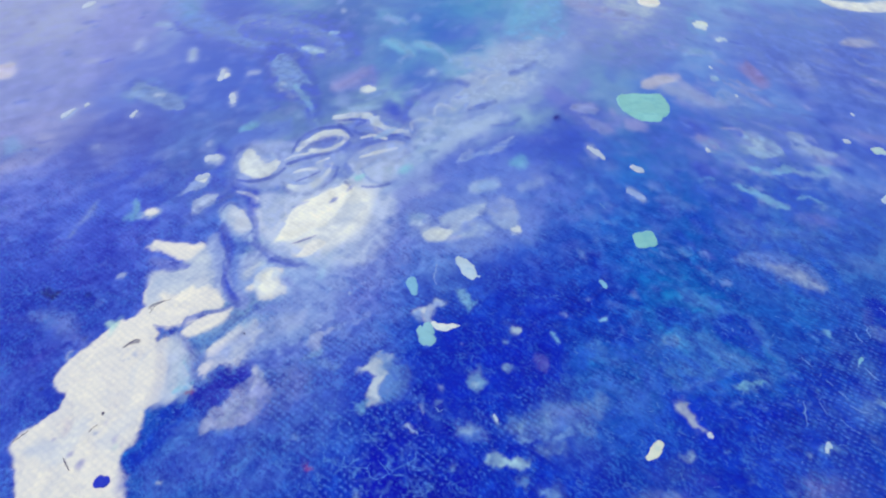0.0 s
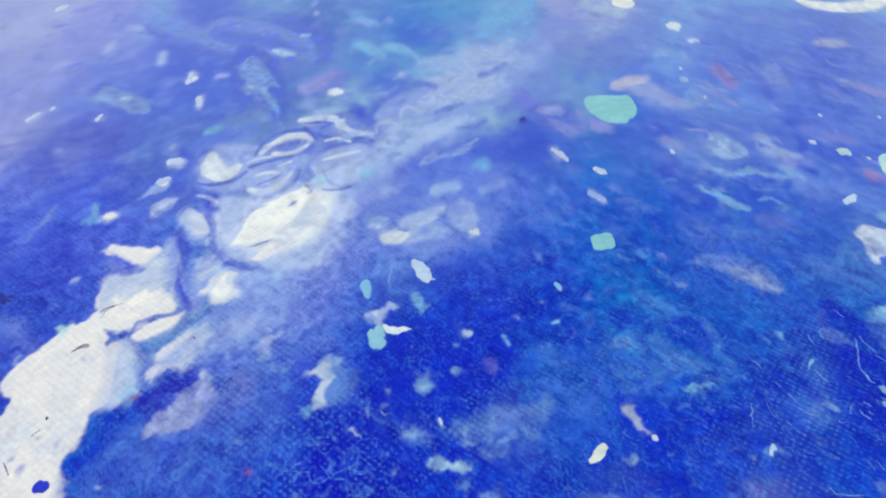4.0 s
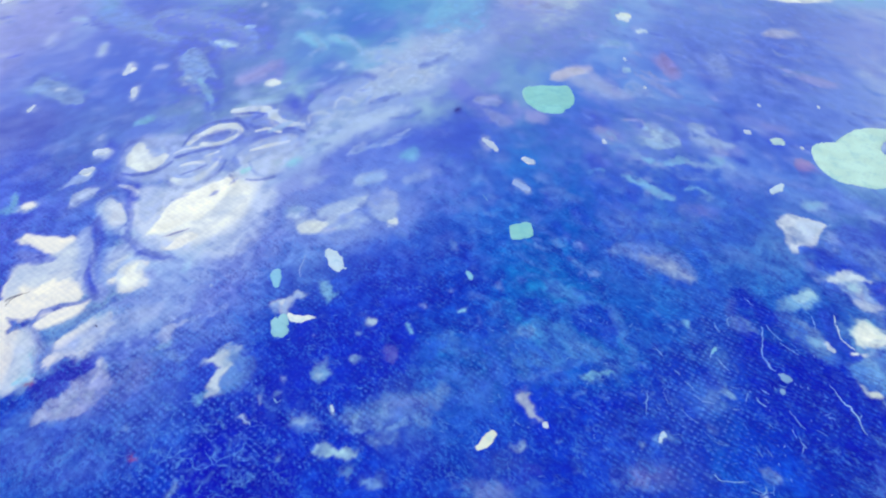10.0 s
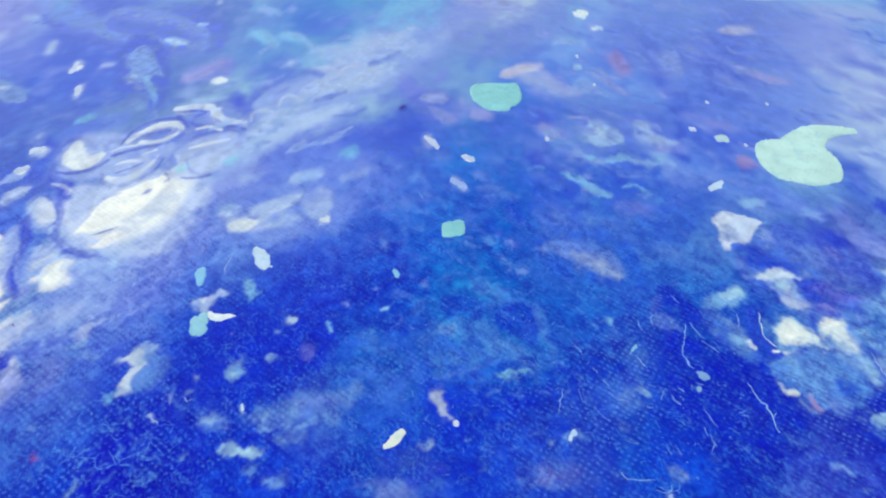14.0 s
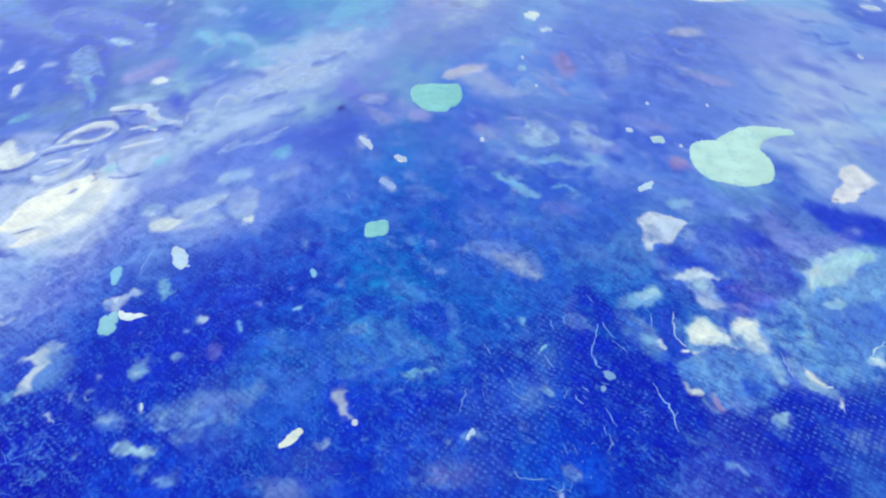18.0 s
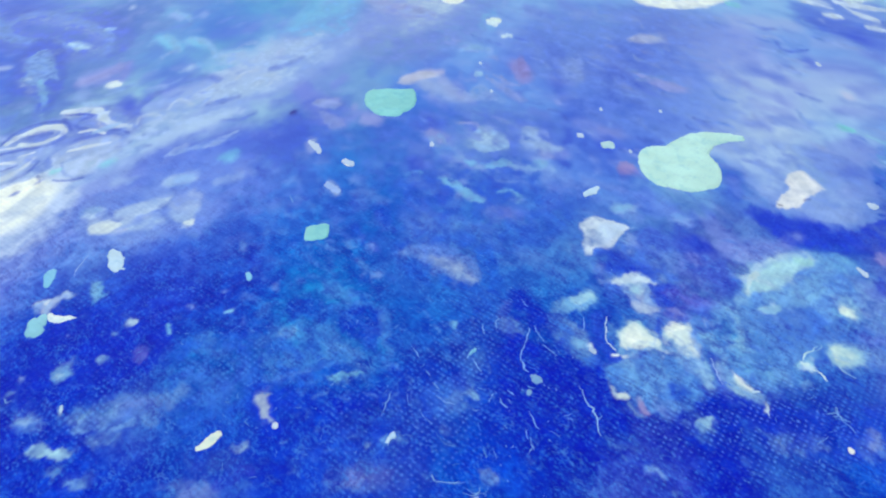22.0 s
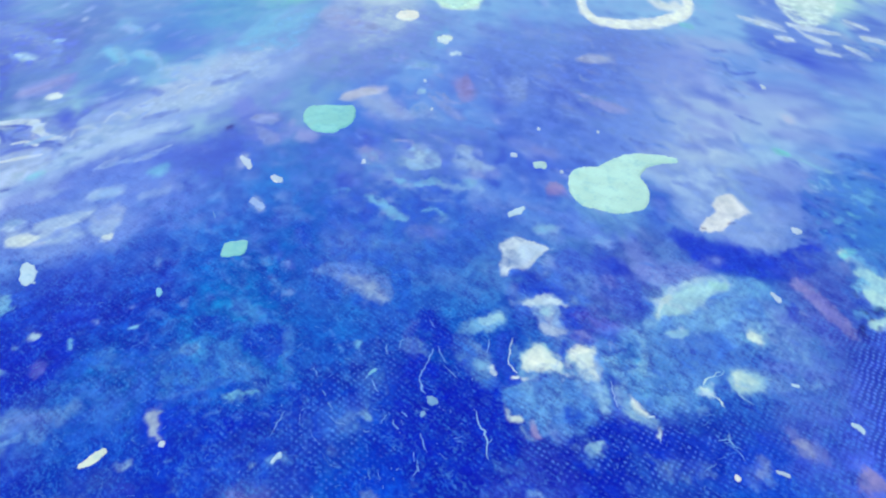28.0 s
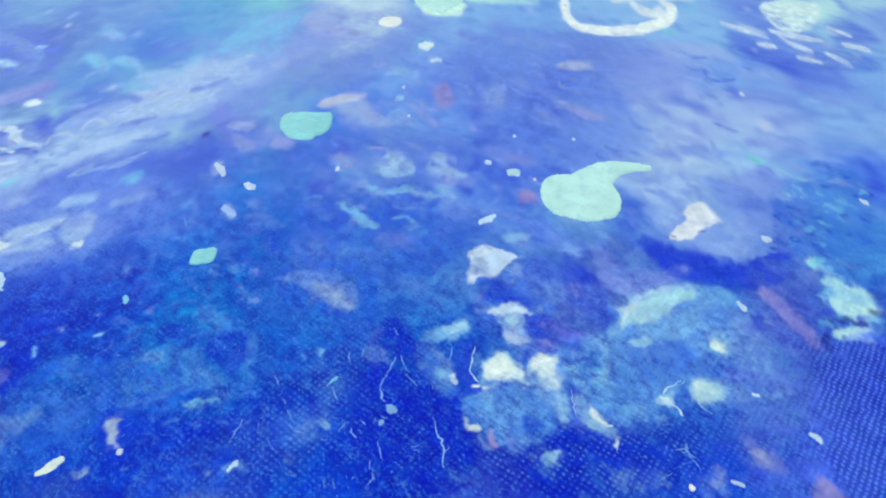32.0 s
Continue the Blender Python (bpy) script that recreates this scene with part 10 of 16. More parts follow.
wash((64, 96, 210), 0.96, 0.4, 2.64, (108.2, 197.5, 1.44), fibre=0.6, rag=0.96)
wash((64, 96, 210), 0.79, 0.4, 2.23, (130.0, 150.5, 1.18), (137.4, 148.9, 1.17), fibre=0.6, rag=0.79)
wash((190, 185, 222), 0.42, 0.7, 2.48, (153.1, 165.2, 0.85), rag=0.42)
wash(MILK, 0.39, 0.6, 2.27, (145.3, 148.7, 0.65), (149.3, 145.5, 0.51), (154.0, 141.4, 0.63), fibre=0.3, rag=0.26)
wash((150, 112, 190), 0.35, 0.5, 1.84, (90.8, 127.5, 0.70), (93.1, 126.7, 0.47), rag=0.35)
drop(PEARL, 2.66, (152.5, 182.8, 0.61), rag=0.22, high=0.07)
drop(PEARL, 2.09, (89.8, 151.8, 0.40), rag=0.22, high=0.07)
drop(PEARL, 2.13, (103.8, 152.4, 0.40), rag=0.22, high=0.07)
drop(PEARL, 1.92, (93.5, 134.2, 0.36), rag=0.22, high=0.07)
drop(PEARL, 2.29, (62.2, 172.8, 0.43), rag=0.22, high=0.07)
drop(PEARL, 2.13, (64.6, 158.0, 0.41), rag=0.22, high=0.07)

# violet bloom over the weave and milky teal in the cloud
wash((84, 92, 204), 1.94, 0.28, 1.43, (84.1, 72.8, 2.76), (85.3, 65.9, 3.50), (84.1, 57.9, 4.10), (77.9, 55.1, 3.20), fibre=0.8, rag=1.07)
wash((70, 84, 204), 1.95, 0.35, 1.60, (89.5, 84.4, 4.00), (90.9, 75.3, 3.75), fibre=0.7, rag=1.04)
wash((100, 144, 214), 1.77, 0.4, 1.46, (106.3, 86.0, 4.51), (113.2, 84.2, 4.46), (121.6, 84.9, 3.67), fibre=0.8, rag=1.09)
wash((124, 162, 216), 1.04, 0.4, 1.57, (110.7, 94.9, 2.39), (116.2, 97.5, 2.88), (120.8, 100.1, 2.25), fibre=0.6, rag=0.79)
wash((92, 120, 208), 1.29, 0.35, 1.45, (123.9, 80.4, 2.96), (129.5, 78.7, 3.51), (122.1, 71.8, 2.78), fibre=0.8, rag=0.86)
wash((70, 100, 208), 1.19, 0.35, 1.52, (92.7, 101.0, 2.93), (97.5, 98.5, 2.89), (102.1, 96.1, 2.63), fibre=0.7, rag=0.79)

# the white spill: milky upper lobe, threads and gaps
wash((172, 188, 224), 0.41, 0.75, 1.55, (-48.5, 85.1, 1.21), (-45.2, 85.3, 2.22), (-43.2, 90.1, 2.29), (-41.0, 86.2, 2.03), fibre=0.25, rag=0.36)
wash((172, 188, 224), 0.40, 0.7, 1.52, (-48.4, 83.1, 1.39), (-47.8, 80.7, 0.98), fibre=0.25, rag=0.26)
wash((140, 160, 222), 0.42, 0.7, 1.58, (-40.5, 89.0, 0.83), (-40.9, 91.7, 1.05), (-42.8, 94.5, 0.86), fibre=0.25, rag=0.28)
wash((222, 222, 229), 0.28, 0.9, 1.62, (-51.9, 94.2, 0.57), (-48.8, 93.0, 1.04), (-45.7, 92.1, 1.22), (-44.7, 93.6, 0.86), fibre=0.1, rag=0.19, lift=0.03)
wash(LAV, 0.28, 0.8, 1.58, (-50.9, 89.9, 0.74), (-47.8, 88.7, 0.74), (-45.0, 88.6, 0.46), fibre=0.2, rag=0.18, lift=0.03)
wash((222, 222, 229), 0.32, 0.9, 1.48, (-46.2, 77.2, 1.19), (-44.0, 79.5, 1.38), (-40.5, 81.8, 1.58), (-37.9, 80.7, 1.05), fibre=0.15, rag=0.26, lift=0.03)
wash((140, 160, 222), 0.41, 0.8, 1.53, (-42.9, 95.9, 0.86), (-40.0, 90.4, 1.04), (-38.8, 86.4, 1.12), (-37.0, 83.3, 0.99), (-34.3, 81.0, 0.78), fibre=0.2, rag=0.27)
wash((62, 84, 205), 0.27, 0.85, 1.51, (-39.7, 90.4, 0.22), (-38.3, 86.4, 0.33), (-37.1, 83.9, 0.43), (-35.4, 81.8, 0.32), fibre=0.15, rag=0.18, lift=0.03)
wash(BLUE, 0.20, 0.7, 1.49, (-38.3, 86.4, 0.16), (-37.1, 83.9, 0.21), (-35.6, 82.0, 0.21), fibre=0.1, rag=0.09)
wash((222, 222, 229), 0.25, 0.9, 1.44, (-41.2, 74.7, 0.58), (-39.4, 75.9, 1.18), (-37.1, 78.0, 0.86), (-35.9, 79.7, 0.35), fibre=0.1, rag=0.17, lift=0.03)
wash(SMOKE, 0.19, 0.75, 1.45, (-42.0, 75.2, 0.21), (-41.7, 77.3, 0.26), (-39.4, 78.5, 0.26), (-36.7, 79.5, 0.26), (-35.3, 80.9, 0.26), fibre=0.1, rag=0.09, lift=0.03)
wash(SKY, 0.31, 0.6, 1.41, (-40.8, 73.0, 0.41), (-38.7, 72.5, 0.58), (-36.2, 73.8, 0.50), (-34.7, 75.6, 0.42), fibre=0.3, rag=0.25)
wash((62, 84, 205), 0.31, 0.6, 1.41, (-43.1, 74.4, 0.25), (-40.9, 72.8, 0.25), (-39.2, 71.0, 0.29), (-38.1, 68.4, 0.29), fibre=0.3, rag=0.24)
wash(INK, 0.12, 0.8, 1.50, (-47.8, 78.9, 0.10), (-47.2, 79.7, 0.14), (-46.0, 80.6, 0.10), fibre=0, rag=0.03, lift=0.03)
wash(INK, 0.12, 0.85, 1.44, (-48.8, 71.0, 0.06), (-48.2, 71.7, 0.13), (-47.0, 72.2, 0.16), fibre=0, rag=0.02, lift=0.03)
wash(MILK, 0.32, 0.5, 1.50, (-51.5, 76.6, 0.42), (-51.9, 75.7, 0.42), rag=0.25)
wash((222, 222, 229), 0.30, 0.85, 1.39, (-43.4, 71.8, 1.14), (-43.4, 67.6, 1.90), (-42.7, 63.7, 2.15), fibre=0.1, rag=0.24, lift=0.03)
wash((172, 188, 224), 0.36, 0.75, 1.39, (-42.3, 73.5, 0.74), (-41.1, 70.3, 0.91), (-40.5, 66.8, 0.88), (-39.9, 62.9, 0.86), fibre=0.3, rag=0.32)
wash(MILK, 0.35, 0.6, 1.36, (-39.1, 69.9, 0.90), (-38.3, 65.9, 0.88), (-37.9, 63.1, 0.68), fibre=0.4, rag=0.39)

# pools and rims round the eddies
wash((140, 160, 222), 0.42, 0.7, 1.54, (-36.1, 90.7, 1.04), (-35.1, 92.1, 0.84), (-36.0, 88.6, 0.82), fibre=0.2, rag=0.28)
wash((222, 222, 229), 0.27, 0.85, 1.48, (-33.3, 85.2, 0.45), (-31.6, 84.3, 0.80), (-30.4, 85.7, 0.72), (-30.5, 87.6, 0.37), fibre=0.15, rag=0.18, lift=0.03)
wash((222, 222, 229), 0.38, 0.9, 1.66, (-40.1, 103.2, 0.61), (-38.9, 100.9, 0.80), fibre=0.15, rag=0.2, lift=0.03)
wash((140, 160, 222), 0.45, 0.6, 1.65, (-42.5, 103.8, 0.91), (-40.1, 100.8, 1.56), (-37.4, 97.9, 1.09), fibre=0.2, rag=0.3)
wash((172, 188, 224), 0.69, 0.6, 1.67, (-33.8, 101.3, 1.79), (-32.6, 104.6, 2.51), (-28.6, 110.1, 2.36), (-22.6, 112.4, 1.91), (-23.2, 103.7, 2.27), fibre=0.3, rag=0.62)
wash((222, 222, 229), 0.37, 0.9, 1.62, (-31.9, 97.5, 0.78), (-30.2, 100.8, 1.39), (-28.4, 104.1, 1.62), (-25.2, 108.6, 1.25), (-30.8, 96.9, 0.68), fibre=0.15, rag=0.3, lift=0.03)
wash((222, 222, 229), 0.29, 0.85, 1.54, (-28.1, 93.4, 0.76), (-26.9, 94.5, 0.86), fibre=0.15, rag=0.19, lift=0.03)
wash((172, 188, 224), 0.40, 0.7, 1.71, (-22.4, 114.2, 0.97), (-20.4, 111.7, 0.85), (-24.1, 111.4, 0.85), fibre=0.2, rag=0.32)
wash((140, 160, 222), 0.35, 0.75, 1.54, (-36.0, 95.3, 0.58), (-33.0, 92.3, 0.94), (-29.8, 90.6, 0.75), (-26.4, 90.0, 0.46), fibre=0.2, rag=0.28, lift=0.03)
wash((140, 160, 222), 0.44, 0.7, 1.62, (-36.7, 101.9, 0.78), (-35.4, 98.8, 0.77), (-36.0, 96.8, 0.65), fibre=0.2, rag=0.3)
wash((62, 84, 205), 0.21, 0.8, 1.55, (-36.2, 95.5, 0.17), (-34.4, 93.9, 0.23), (-32.7, 92.0, 0.28), (-29.8, 90.6, 0.22), (-27.4, 90.3, 0.17), fibre=0.1, rag=0.09, lift=0.03)
wash((62, 84, 205), 0.37, 0.6, 1.62, (-37.1, 101.8, 0.24), (-35.6, 98.8, 0.24), (-36.0, 96.5, 0.23), fibre=0.2, rag=0.2)
wash(DUSK, 0.15, 0.6, 1.57, (-28.7, 95.5, 0.19), (-27.5, 97.4, 0.19), (-26.0, 98.4, 0.20), fibre=0.1, rag=0.06)
wash(DUSK, 0.16, 0.6, 1.74, (-23.0, 116.4, 0.22), (-21.6, 113.9, 0.22), fibre=0.1, rag=0.06)
wash((172, 188, 224), 0.33, 0.85, 1.83, (-43.5, 120.1, 0.89), (-41.8, 118.3, 1.43), (-39.0, 117.3, 0.88), (-37.9, 119.0, 0.55), fibre=0.15, rag=0.22, lift=0.03)
wash(PALE, 0.50, 0.5, 1.83, (-42.8, 120.2, 2.24), (-39.1, 118.5, 1.98), fibre=0.2, rag=0.44)
wash((222, 222, 229), 0.25, 0.6, 1.82, (-43.8, 121.1, 0.45), (-42.6, 117.8, 0.44), (-39.6, 116.1, 0.44), (-37.9, 118.2, 0.44), fibre=0.1, rag=0.11)
wash(PALE, 0.42, 0.55, 1.80, (-32.9, 115.2, 1.52), (-30.4, 119.3, 1.55), (-27.9, 123.5, 1.13), (-23.1, 121.9, 1.57), fibre=0.3, rag=0.44)
wash((172, 188, 224), 0.35, 0.8, 1.89, (-33.5, 125.9, 0.69), (-31.6, 128.2, 0.70), (-30.4, 131.0, 0.59), (-27.7, 132.1, 0.47), (-25.4, 130.5, 0.47), (-26.5, 127.4, 0.46), (-28.6, 124.3, 0.46), fibre=0.1, rag=0.17, lift=0.03)
wash((172, 188, 224), 0.32, 0.85, 1.76, (-32.5, 112.8, 0.64), (-30.3, 113.6, 0.54), (-28.7, 115.9, 0.43), (-27.5, 118.5, 0.44), fibre=0.1, rag=0.16, lift=0.03)
wash(MILK, 0.33, 0.7, 1.81, (-34.2, 118.9, 0.55), (-32.9, 120.6, 0.67), (-30.7, 120.8, 0.56), fibre=0.2, rag=0.22)
wash((62, 84, 205), 0.26, 0.65, 1.87, (-30.4, 124.9, 0.27), (-29.2, 126.7, 0.35), (-27.7, 128.8, 0.35), fibre=0.1, rag=0.17)
wash((62, 84, 205), 0.25, 0.5, 1.83, (-33.0, 121.8, 0.27), (-32.2, 122.7, 0.20), rag=0.17)
# the rim's painted shadow line once more, thinner
wash(DUSK, 0.24, 0.45, 1.74, (-33.8, 112.4, 0.32), (-31.9, 110.7, 0.32), (-29.1, 112.7, 0.32), (-27.5, 116.6, 0.33), fibre=0.1, rag=0.11)
wash((172, 188, 224), 0.46, 0.75, 1.96, (-27.8, 138.1, 0.61), (-24.5, 138.9, 0.86), (-21.5, 139.2, 0.86), (-19.2, 135.7, 0.60), (-15.3, 133.3, 0.48), (-12.5, 134.4, 0.36), fibre=0.2, rag=0.3, lift=0.03)
wash(MILK, 0.45, 0.7, 1.95, (-17.0, 137.3, 0.73), (-14.4, 135.6, 0.72), fibre=0.3, rag=0.36)
wash((62, 84, 205), 0.36, 0.6, 1.96, (-22.8, 136.7, 0.29), (-21.7, 135.9, 0.29), rag=0.24)
wash((62, 84, 205), 0.46, 0.6, 1.96, (-13.5, 141.7, 0.37), (-11.5, 137.8, 0.37), (-10.6, 133.7, 0.36), fibre=0.2, rag=0.37)
wash(PALE, 0.68, 0.5, 1.81, (-20.0, 124.2, 1.78), (-15.6, 125.6, 1.80), (-16.7, 120.4, 1.75), fibre=0.3, rag=0.57)
wash((172, 188, 224), 0.33, 0.6, 1.76, (-20.6, 120.1, 0.45), (-19.0, 116.8, 0.55), (-16.7, 116.2, 0.54), fibre=0.2, rag=0.22)
wash((120, 190, 220), 0.41, 0.5, 1.76, (-20.2, 117.2, 0.88), (-12.2, 119.9, 0.89), fibre=0.2, rag=0.33)
wash((62, 84, 205), 0.35, 0.5, 1.88, (-14.7, 133.3, 0.43), (-13.3, 130.8, 0.42), (-12.0, 126.0, 0.28), fibre=0.2, rag=0.23)
wash(MILK, 0.91, 0.5, 1.93, (-7.2, 136.3, 2.44), (-8.9, 127.3, 1.81), (-2.6, 144.0, 1.98), fibre=0.4, rag=0.73)

# ring of pale paint beyond
wash(MILK, 0.46, 0.7, 1.61, (-9.9, 103.9, 0.57), (-8.1, 104.6, 0.80), fibre=0.2, rag=0.31)
wash((172, 188, 224), 0.45, 0.7, 1.58, (-6.8, 101.0, 0.89), (-5.3, 100.6, 1.00), (-1.9, 102.2, 1.12), (1.1, 104.8, 0.91), fibre=0.3, rag=0.4)
wash((62, 84, 205), 0.38, 0.55, 1.60, (-11.3, 105.5, 0.37), (-11.3, 101.4, 0.36), (-7.9, 102.5, 0.24), (-5.0, 103.8, 0.30), fibre=0.3, rag=0.3)
wash(DEEP, 0.23, 0.4, 1.58, (-2.9, 102.4, 0.40), rag=0.2)

# far left flakes
wash((132, 162, 216), 0.47, 0.75, 2.19, (-74.9, 143.9, 0.88), (-72.6, 146.0, 1.14), (-68.6, 143.8, 1.26), (-64.4, 141.4, 1.24), (-62.9, 140.5, 0.99), fibre=0.35, rag=0.5, lift=0.03)
wash(SMOKE, 0.28, 0.5, 2.18, (-70.9, 144.8, 0.50), (-64.3, 140.4, 0.62), rag=0.25)
drop(PEARL, 2.19, (-84.4, 133.1, 0.59), (-83.6, 135.6, 0.48), rag=0.22, high=0.07)
drop(PEARL, 2.21, (-81.7, 137.9, 0.49), rag=0.22, high=0.07)
drop(PEARL, 2.12, (-70.6, 134.5, 0.48), (-70.5, 135.9, 0.36), rag=0.22, high=0.07)
drop(PEARL, 2.87, (-103.5, 190.4, 0.77), (-102.5, 191.7, 0.77), rag=0.22, high=0.07)
drop(PEARL, 2.26, (-56.9, 153.0, 0.66), (-57.5, 156.7, 0.40), rag=0.22, high=0.07)
drop(PEARL, 2.13, (-52.5, 145.4, 0.51), (-51.4, 142.7, 0.50), rag=0.22, high=0.07)
wash(PEARL, 0.25, 0.6, 2.02, (-73.4, 122.1, 0.56), fibre=0.15, rag=0.17)
wash(PEARL, 0.26, 0.5, 1.94, (-51.7, 125.5, 0.57), fibre=0.15, rag=0.17)
wash(PEARL, 0.31, 0.6, 2.40, (-67.2, 166.8, 0.56), (-66.2, 161.6, 0.68), fibre=0.15, rag=0.21)
wash(PEARL, 0.32, 0.5, 2.51, (-81.4, 170.0, 1.13), (-80.5, 166.2, 0.84), fibre=0.15, rag=0.21)
drop(PEARL, 1.88, (-50.6, 120.1, 0.67), (-49.1, 120.6, 0.45), rag=0.22, high=0.07)
drop(PEARL, 1.81, (-50.4, 113.3, 0.64), (-49.3, 114.2, 0.54), rag=0.22, high=0.07)
wash(PEARL, 0.20, 0.6, 1.59, (-55.2, 85.6, 0.36), (-54.4, 85.9, 0.36), fibre=0.15, rag=0.14)
wash((122, 160, 220), 0.36, 0.7, 1.98, (-46.4, 131.3, 0.59), (-45.1, 133.2, 0.72), rag=0.24)
wash((130, 158, 212), 0.60, 0.7, 2.21, (-44.7, 160.1, 1.82), (-42.5, 154.5, 1.78), (-40.6, 150.6, 1.45), fibre=0.35, rag=0.53)
wash(PEARL, 0.30, 0.7, 2.18, (-42.9, 152.3, 0.39), (-40.9, 153.3, 0.39), rag=0.2)
wash((120, 155, 218), 0.37, 0.6, 2.03, (-39.1, 149.4, 0.52), (-35.9, 143.2, 0.63), (-33.4, 137.3, 0.49), (-31.5, 131.8, 0.47), fibre=0.2, rag=0.25)
wash((122, 150, 216), 0.66, 0.55, 2.52, (-77.1, 177.3, 1.31), (-74.9, 184.0, 1.68), (-66.3, 180.4, 1.49), (-59.2, 176.0, 1.46), (-50.9, 171.6, 1.28), (-42.3, 171.3, 0.96), fibre=0.3, rag=0.44)
wash((118, 146, 218), 0.57, 0.5, 2.59, (-61.6, 182.0, 0.74), (-58.0, 188.4, 0.92), (-51.9, 188.4, 0.92), (-44.3, 184.9, 0.90), fibre=0.3, rag=0.45)
wash(INK, 0.26, 0.6, 1.61, (-64.8, 81.4, 0.44), (-62.9, 81.1, 0.61), rag=0.26)
wash(INK, 0.18, 0.6, 1.49, (-55.0, 72.3, 0.33), rag=0.16)
wash(SMOKE, 0.38, 0.38, 1.54, (-62.2, 76.1, 0.85), (-58.7, 75.8, 0.94), (-58.6, 73.0, 0.74), fibre=0.5, rag=0.42)
wash(SMOKE, 0.18, 0.45, 1.47, (-55.9, 68.9, 0.32), (-55.9, 69.7, 0.24), rag=0.16)
wash(LAV, 0.15, 0.6, 1.77, (-66.6, 97.9, 0.20), (-65.8, 100.4, 0.20), rag=0.1)
wash(LAV, 0.14, 0.6, 1.73, (-66.7, 94.9, 0.14), (-66.8, 94.1, 0.14), rag=0.1)
wash(LAV, 0.13, 0.6, 1.55, (-55.9, 78.9, 0.13), (-55.4, 80.2, 0.13), rag=0.09)

# flecks beyond the mint drop
wash((178, 176, 214), 0.42, 0.8, 2.32, (43.5, 161.6, 0.68), (46.3, 163.7, 0.97), (49.5, 165.8, 0.84), (52.5, 166.7, 0.56), fibre=0.2, rag=0.28, lift=0.03)
wash((148, 158, 216), 0.70, 0.55, 2.27, (52.9, 161.7, 1.23), (55.1, 156.3, 1.20), (60.2, 152.8, 0.74), fibre=0.3, rag=0.54)
drop(PEARL, 1.89, (25.8, 131.5, 0.47), (27.2, 130.1, 0.59), (28.3, 127.9, 0.47), rag=0.22, high=0.07)
drop(PALE, 1.76, (31.6, 116.5, 0.55), (32.9, 115.5, 0.65), (34.1, 114.5, 0.43), rag=0.22, high=0.07)
drop(WHITE, 1.86, (33.7, 124.8, 0.46), (35.2, 123.8, 0.46), rag=0.22, high=0.07)
wash(PALE, 0.48, 0.6, 2.09, (25.3, 148.0, 0.90), (28.7, 147.6, 0.77), fibre=0.2, rag=0.39)
wash(INK, 0.28, 0.8, 2.02, (20.5, 143.0, 0.63), rag=0.19, lift=0.03)
wash(LAV, 0.57, 0.5, 2.07, (19.5, 155.4, 1.34), (29.6, 139.3, 1.10), (27.6, 143.2, 0.98), fibre=0.3, rag=0.51)
wash((150, 150, 212), 0.55, 0.45, 2.04, (50.8, 137.1, 0.96), (54.1, 135.6, 0.95), fibre=0.3, rag=0.49)
drop(PEARL, 2.00, (51.2, 132.9, 0.48), rag=0.22, high=0.07)

# milky torn patches beside the spill
wash(SMOKE, 1.33, 0.45, 1.25, (-35.4, 57.0, 2.44), (-35.5, 51.3, 2.33), (-29.4, 54.0, 2.38), fibre=0.6, rag=0.71)
wash(SMOKE, 1.54, 0.4, 1.35, (-23.2, 70.9, 2.18), (-28.7, 70.6, 1.82), (-18.3, 75.6, 1.88), fibre=0.6, rag=0.82)
wash(MILK, 0.51, 0.75, 1.29, (-31.5, 58.2, 0.82), (-30.1, 61.2, 1.27), (-28.3, 64.6, 1.21), (-26.9, 67.0, 0.71), fibre=0.4, rag=0.46)
wash((170, 186, 220), 0.23, 0.55, 1.30, (-30.6, 60.5, 0.45), (-29.1, 63.8, 0.54), (-27.6, 65.6, 0.39), fibre=0.4, rag=0.31)
wash(DEEP, 0.41, 0.5, 1.32, (-34.2, 62.3, 0.68), (-32.8, 65.3, 0.70), (-31.8, 67.3, 0.53), fibre=0.4, rag=0.39)
wash(MILK, 0.37, 0.6, 1.34, (-22.7, 70.9, 0.73), (-21.1, 72.6, 0.74), fibre=0.3, rag=0.33)
wash(SMOKE, 0.33, 0.5, 1.28, (-32.2, 56.3, 0.65), (-35.1, 60.5, 0.59), fibre=0.4, rag=0.37)

# crisp late drops and smears over the cloud
wash(DEEP, 0.44, 0.6, 1.47, (84.4, 95.0, 0.65), (86.9, 96.0, 0.77), (90.2, 94.3, 0.54), fibre=0.3, rag=0.29)
wash((206, 218, 228), 0.22, 0.9, 1.45, (84.0, 93.3, 0.29), (85.6, 94.1, 0.68), (87.5, 94.0, 0.58), (89.0, 93.2, 0.29), fibre=0.15, rag=0.19, lift=0.05)
wash(ICE, 0.29, 0.7, 1.44, (81.1, 92.6, 0.29), (83.4, 92.7, 0.38), fibre=0.2, rag=0.19)
wash((206, 218, 228), 0.14, 0.8, 1.45, (89.8, 92.8, 0.29), rag=0.1, lift=0.03)
wash((148, 190, 220), 0.42, 0.75, 1.42, (86.3, 91.6, 0.74), (86.9, 89.5, 0.84), (87.8, 88.8, 0.42), fibre=0.3, rag=0.38)
wash(PEARL, 0.28, 0.7, 1.40, (85.2, 87.6, 0.37), (87.2, 86.5, 0.64), (89.6, 86.7, 0.37), fibre=0.3, rag=0.28)
wash(DEEP, 0.49, 0.7, 1.42, (91.9, 88.4, 0.94), (92.4, 90.6, 0.53), (94.0, 87.6, 0.52), fibre=0.3, rag=0.37)
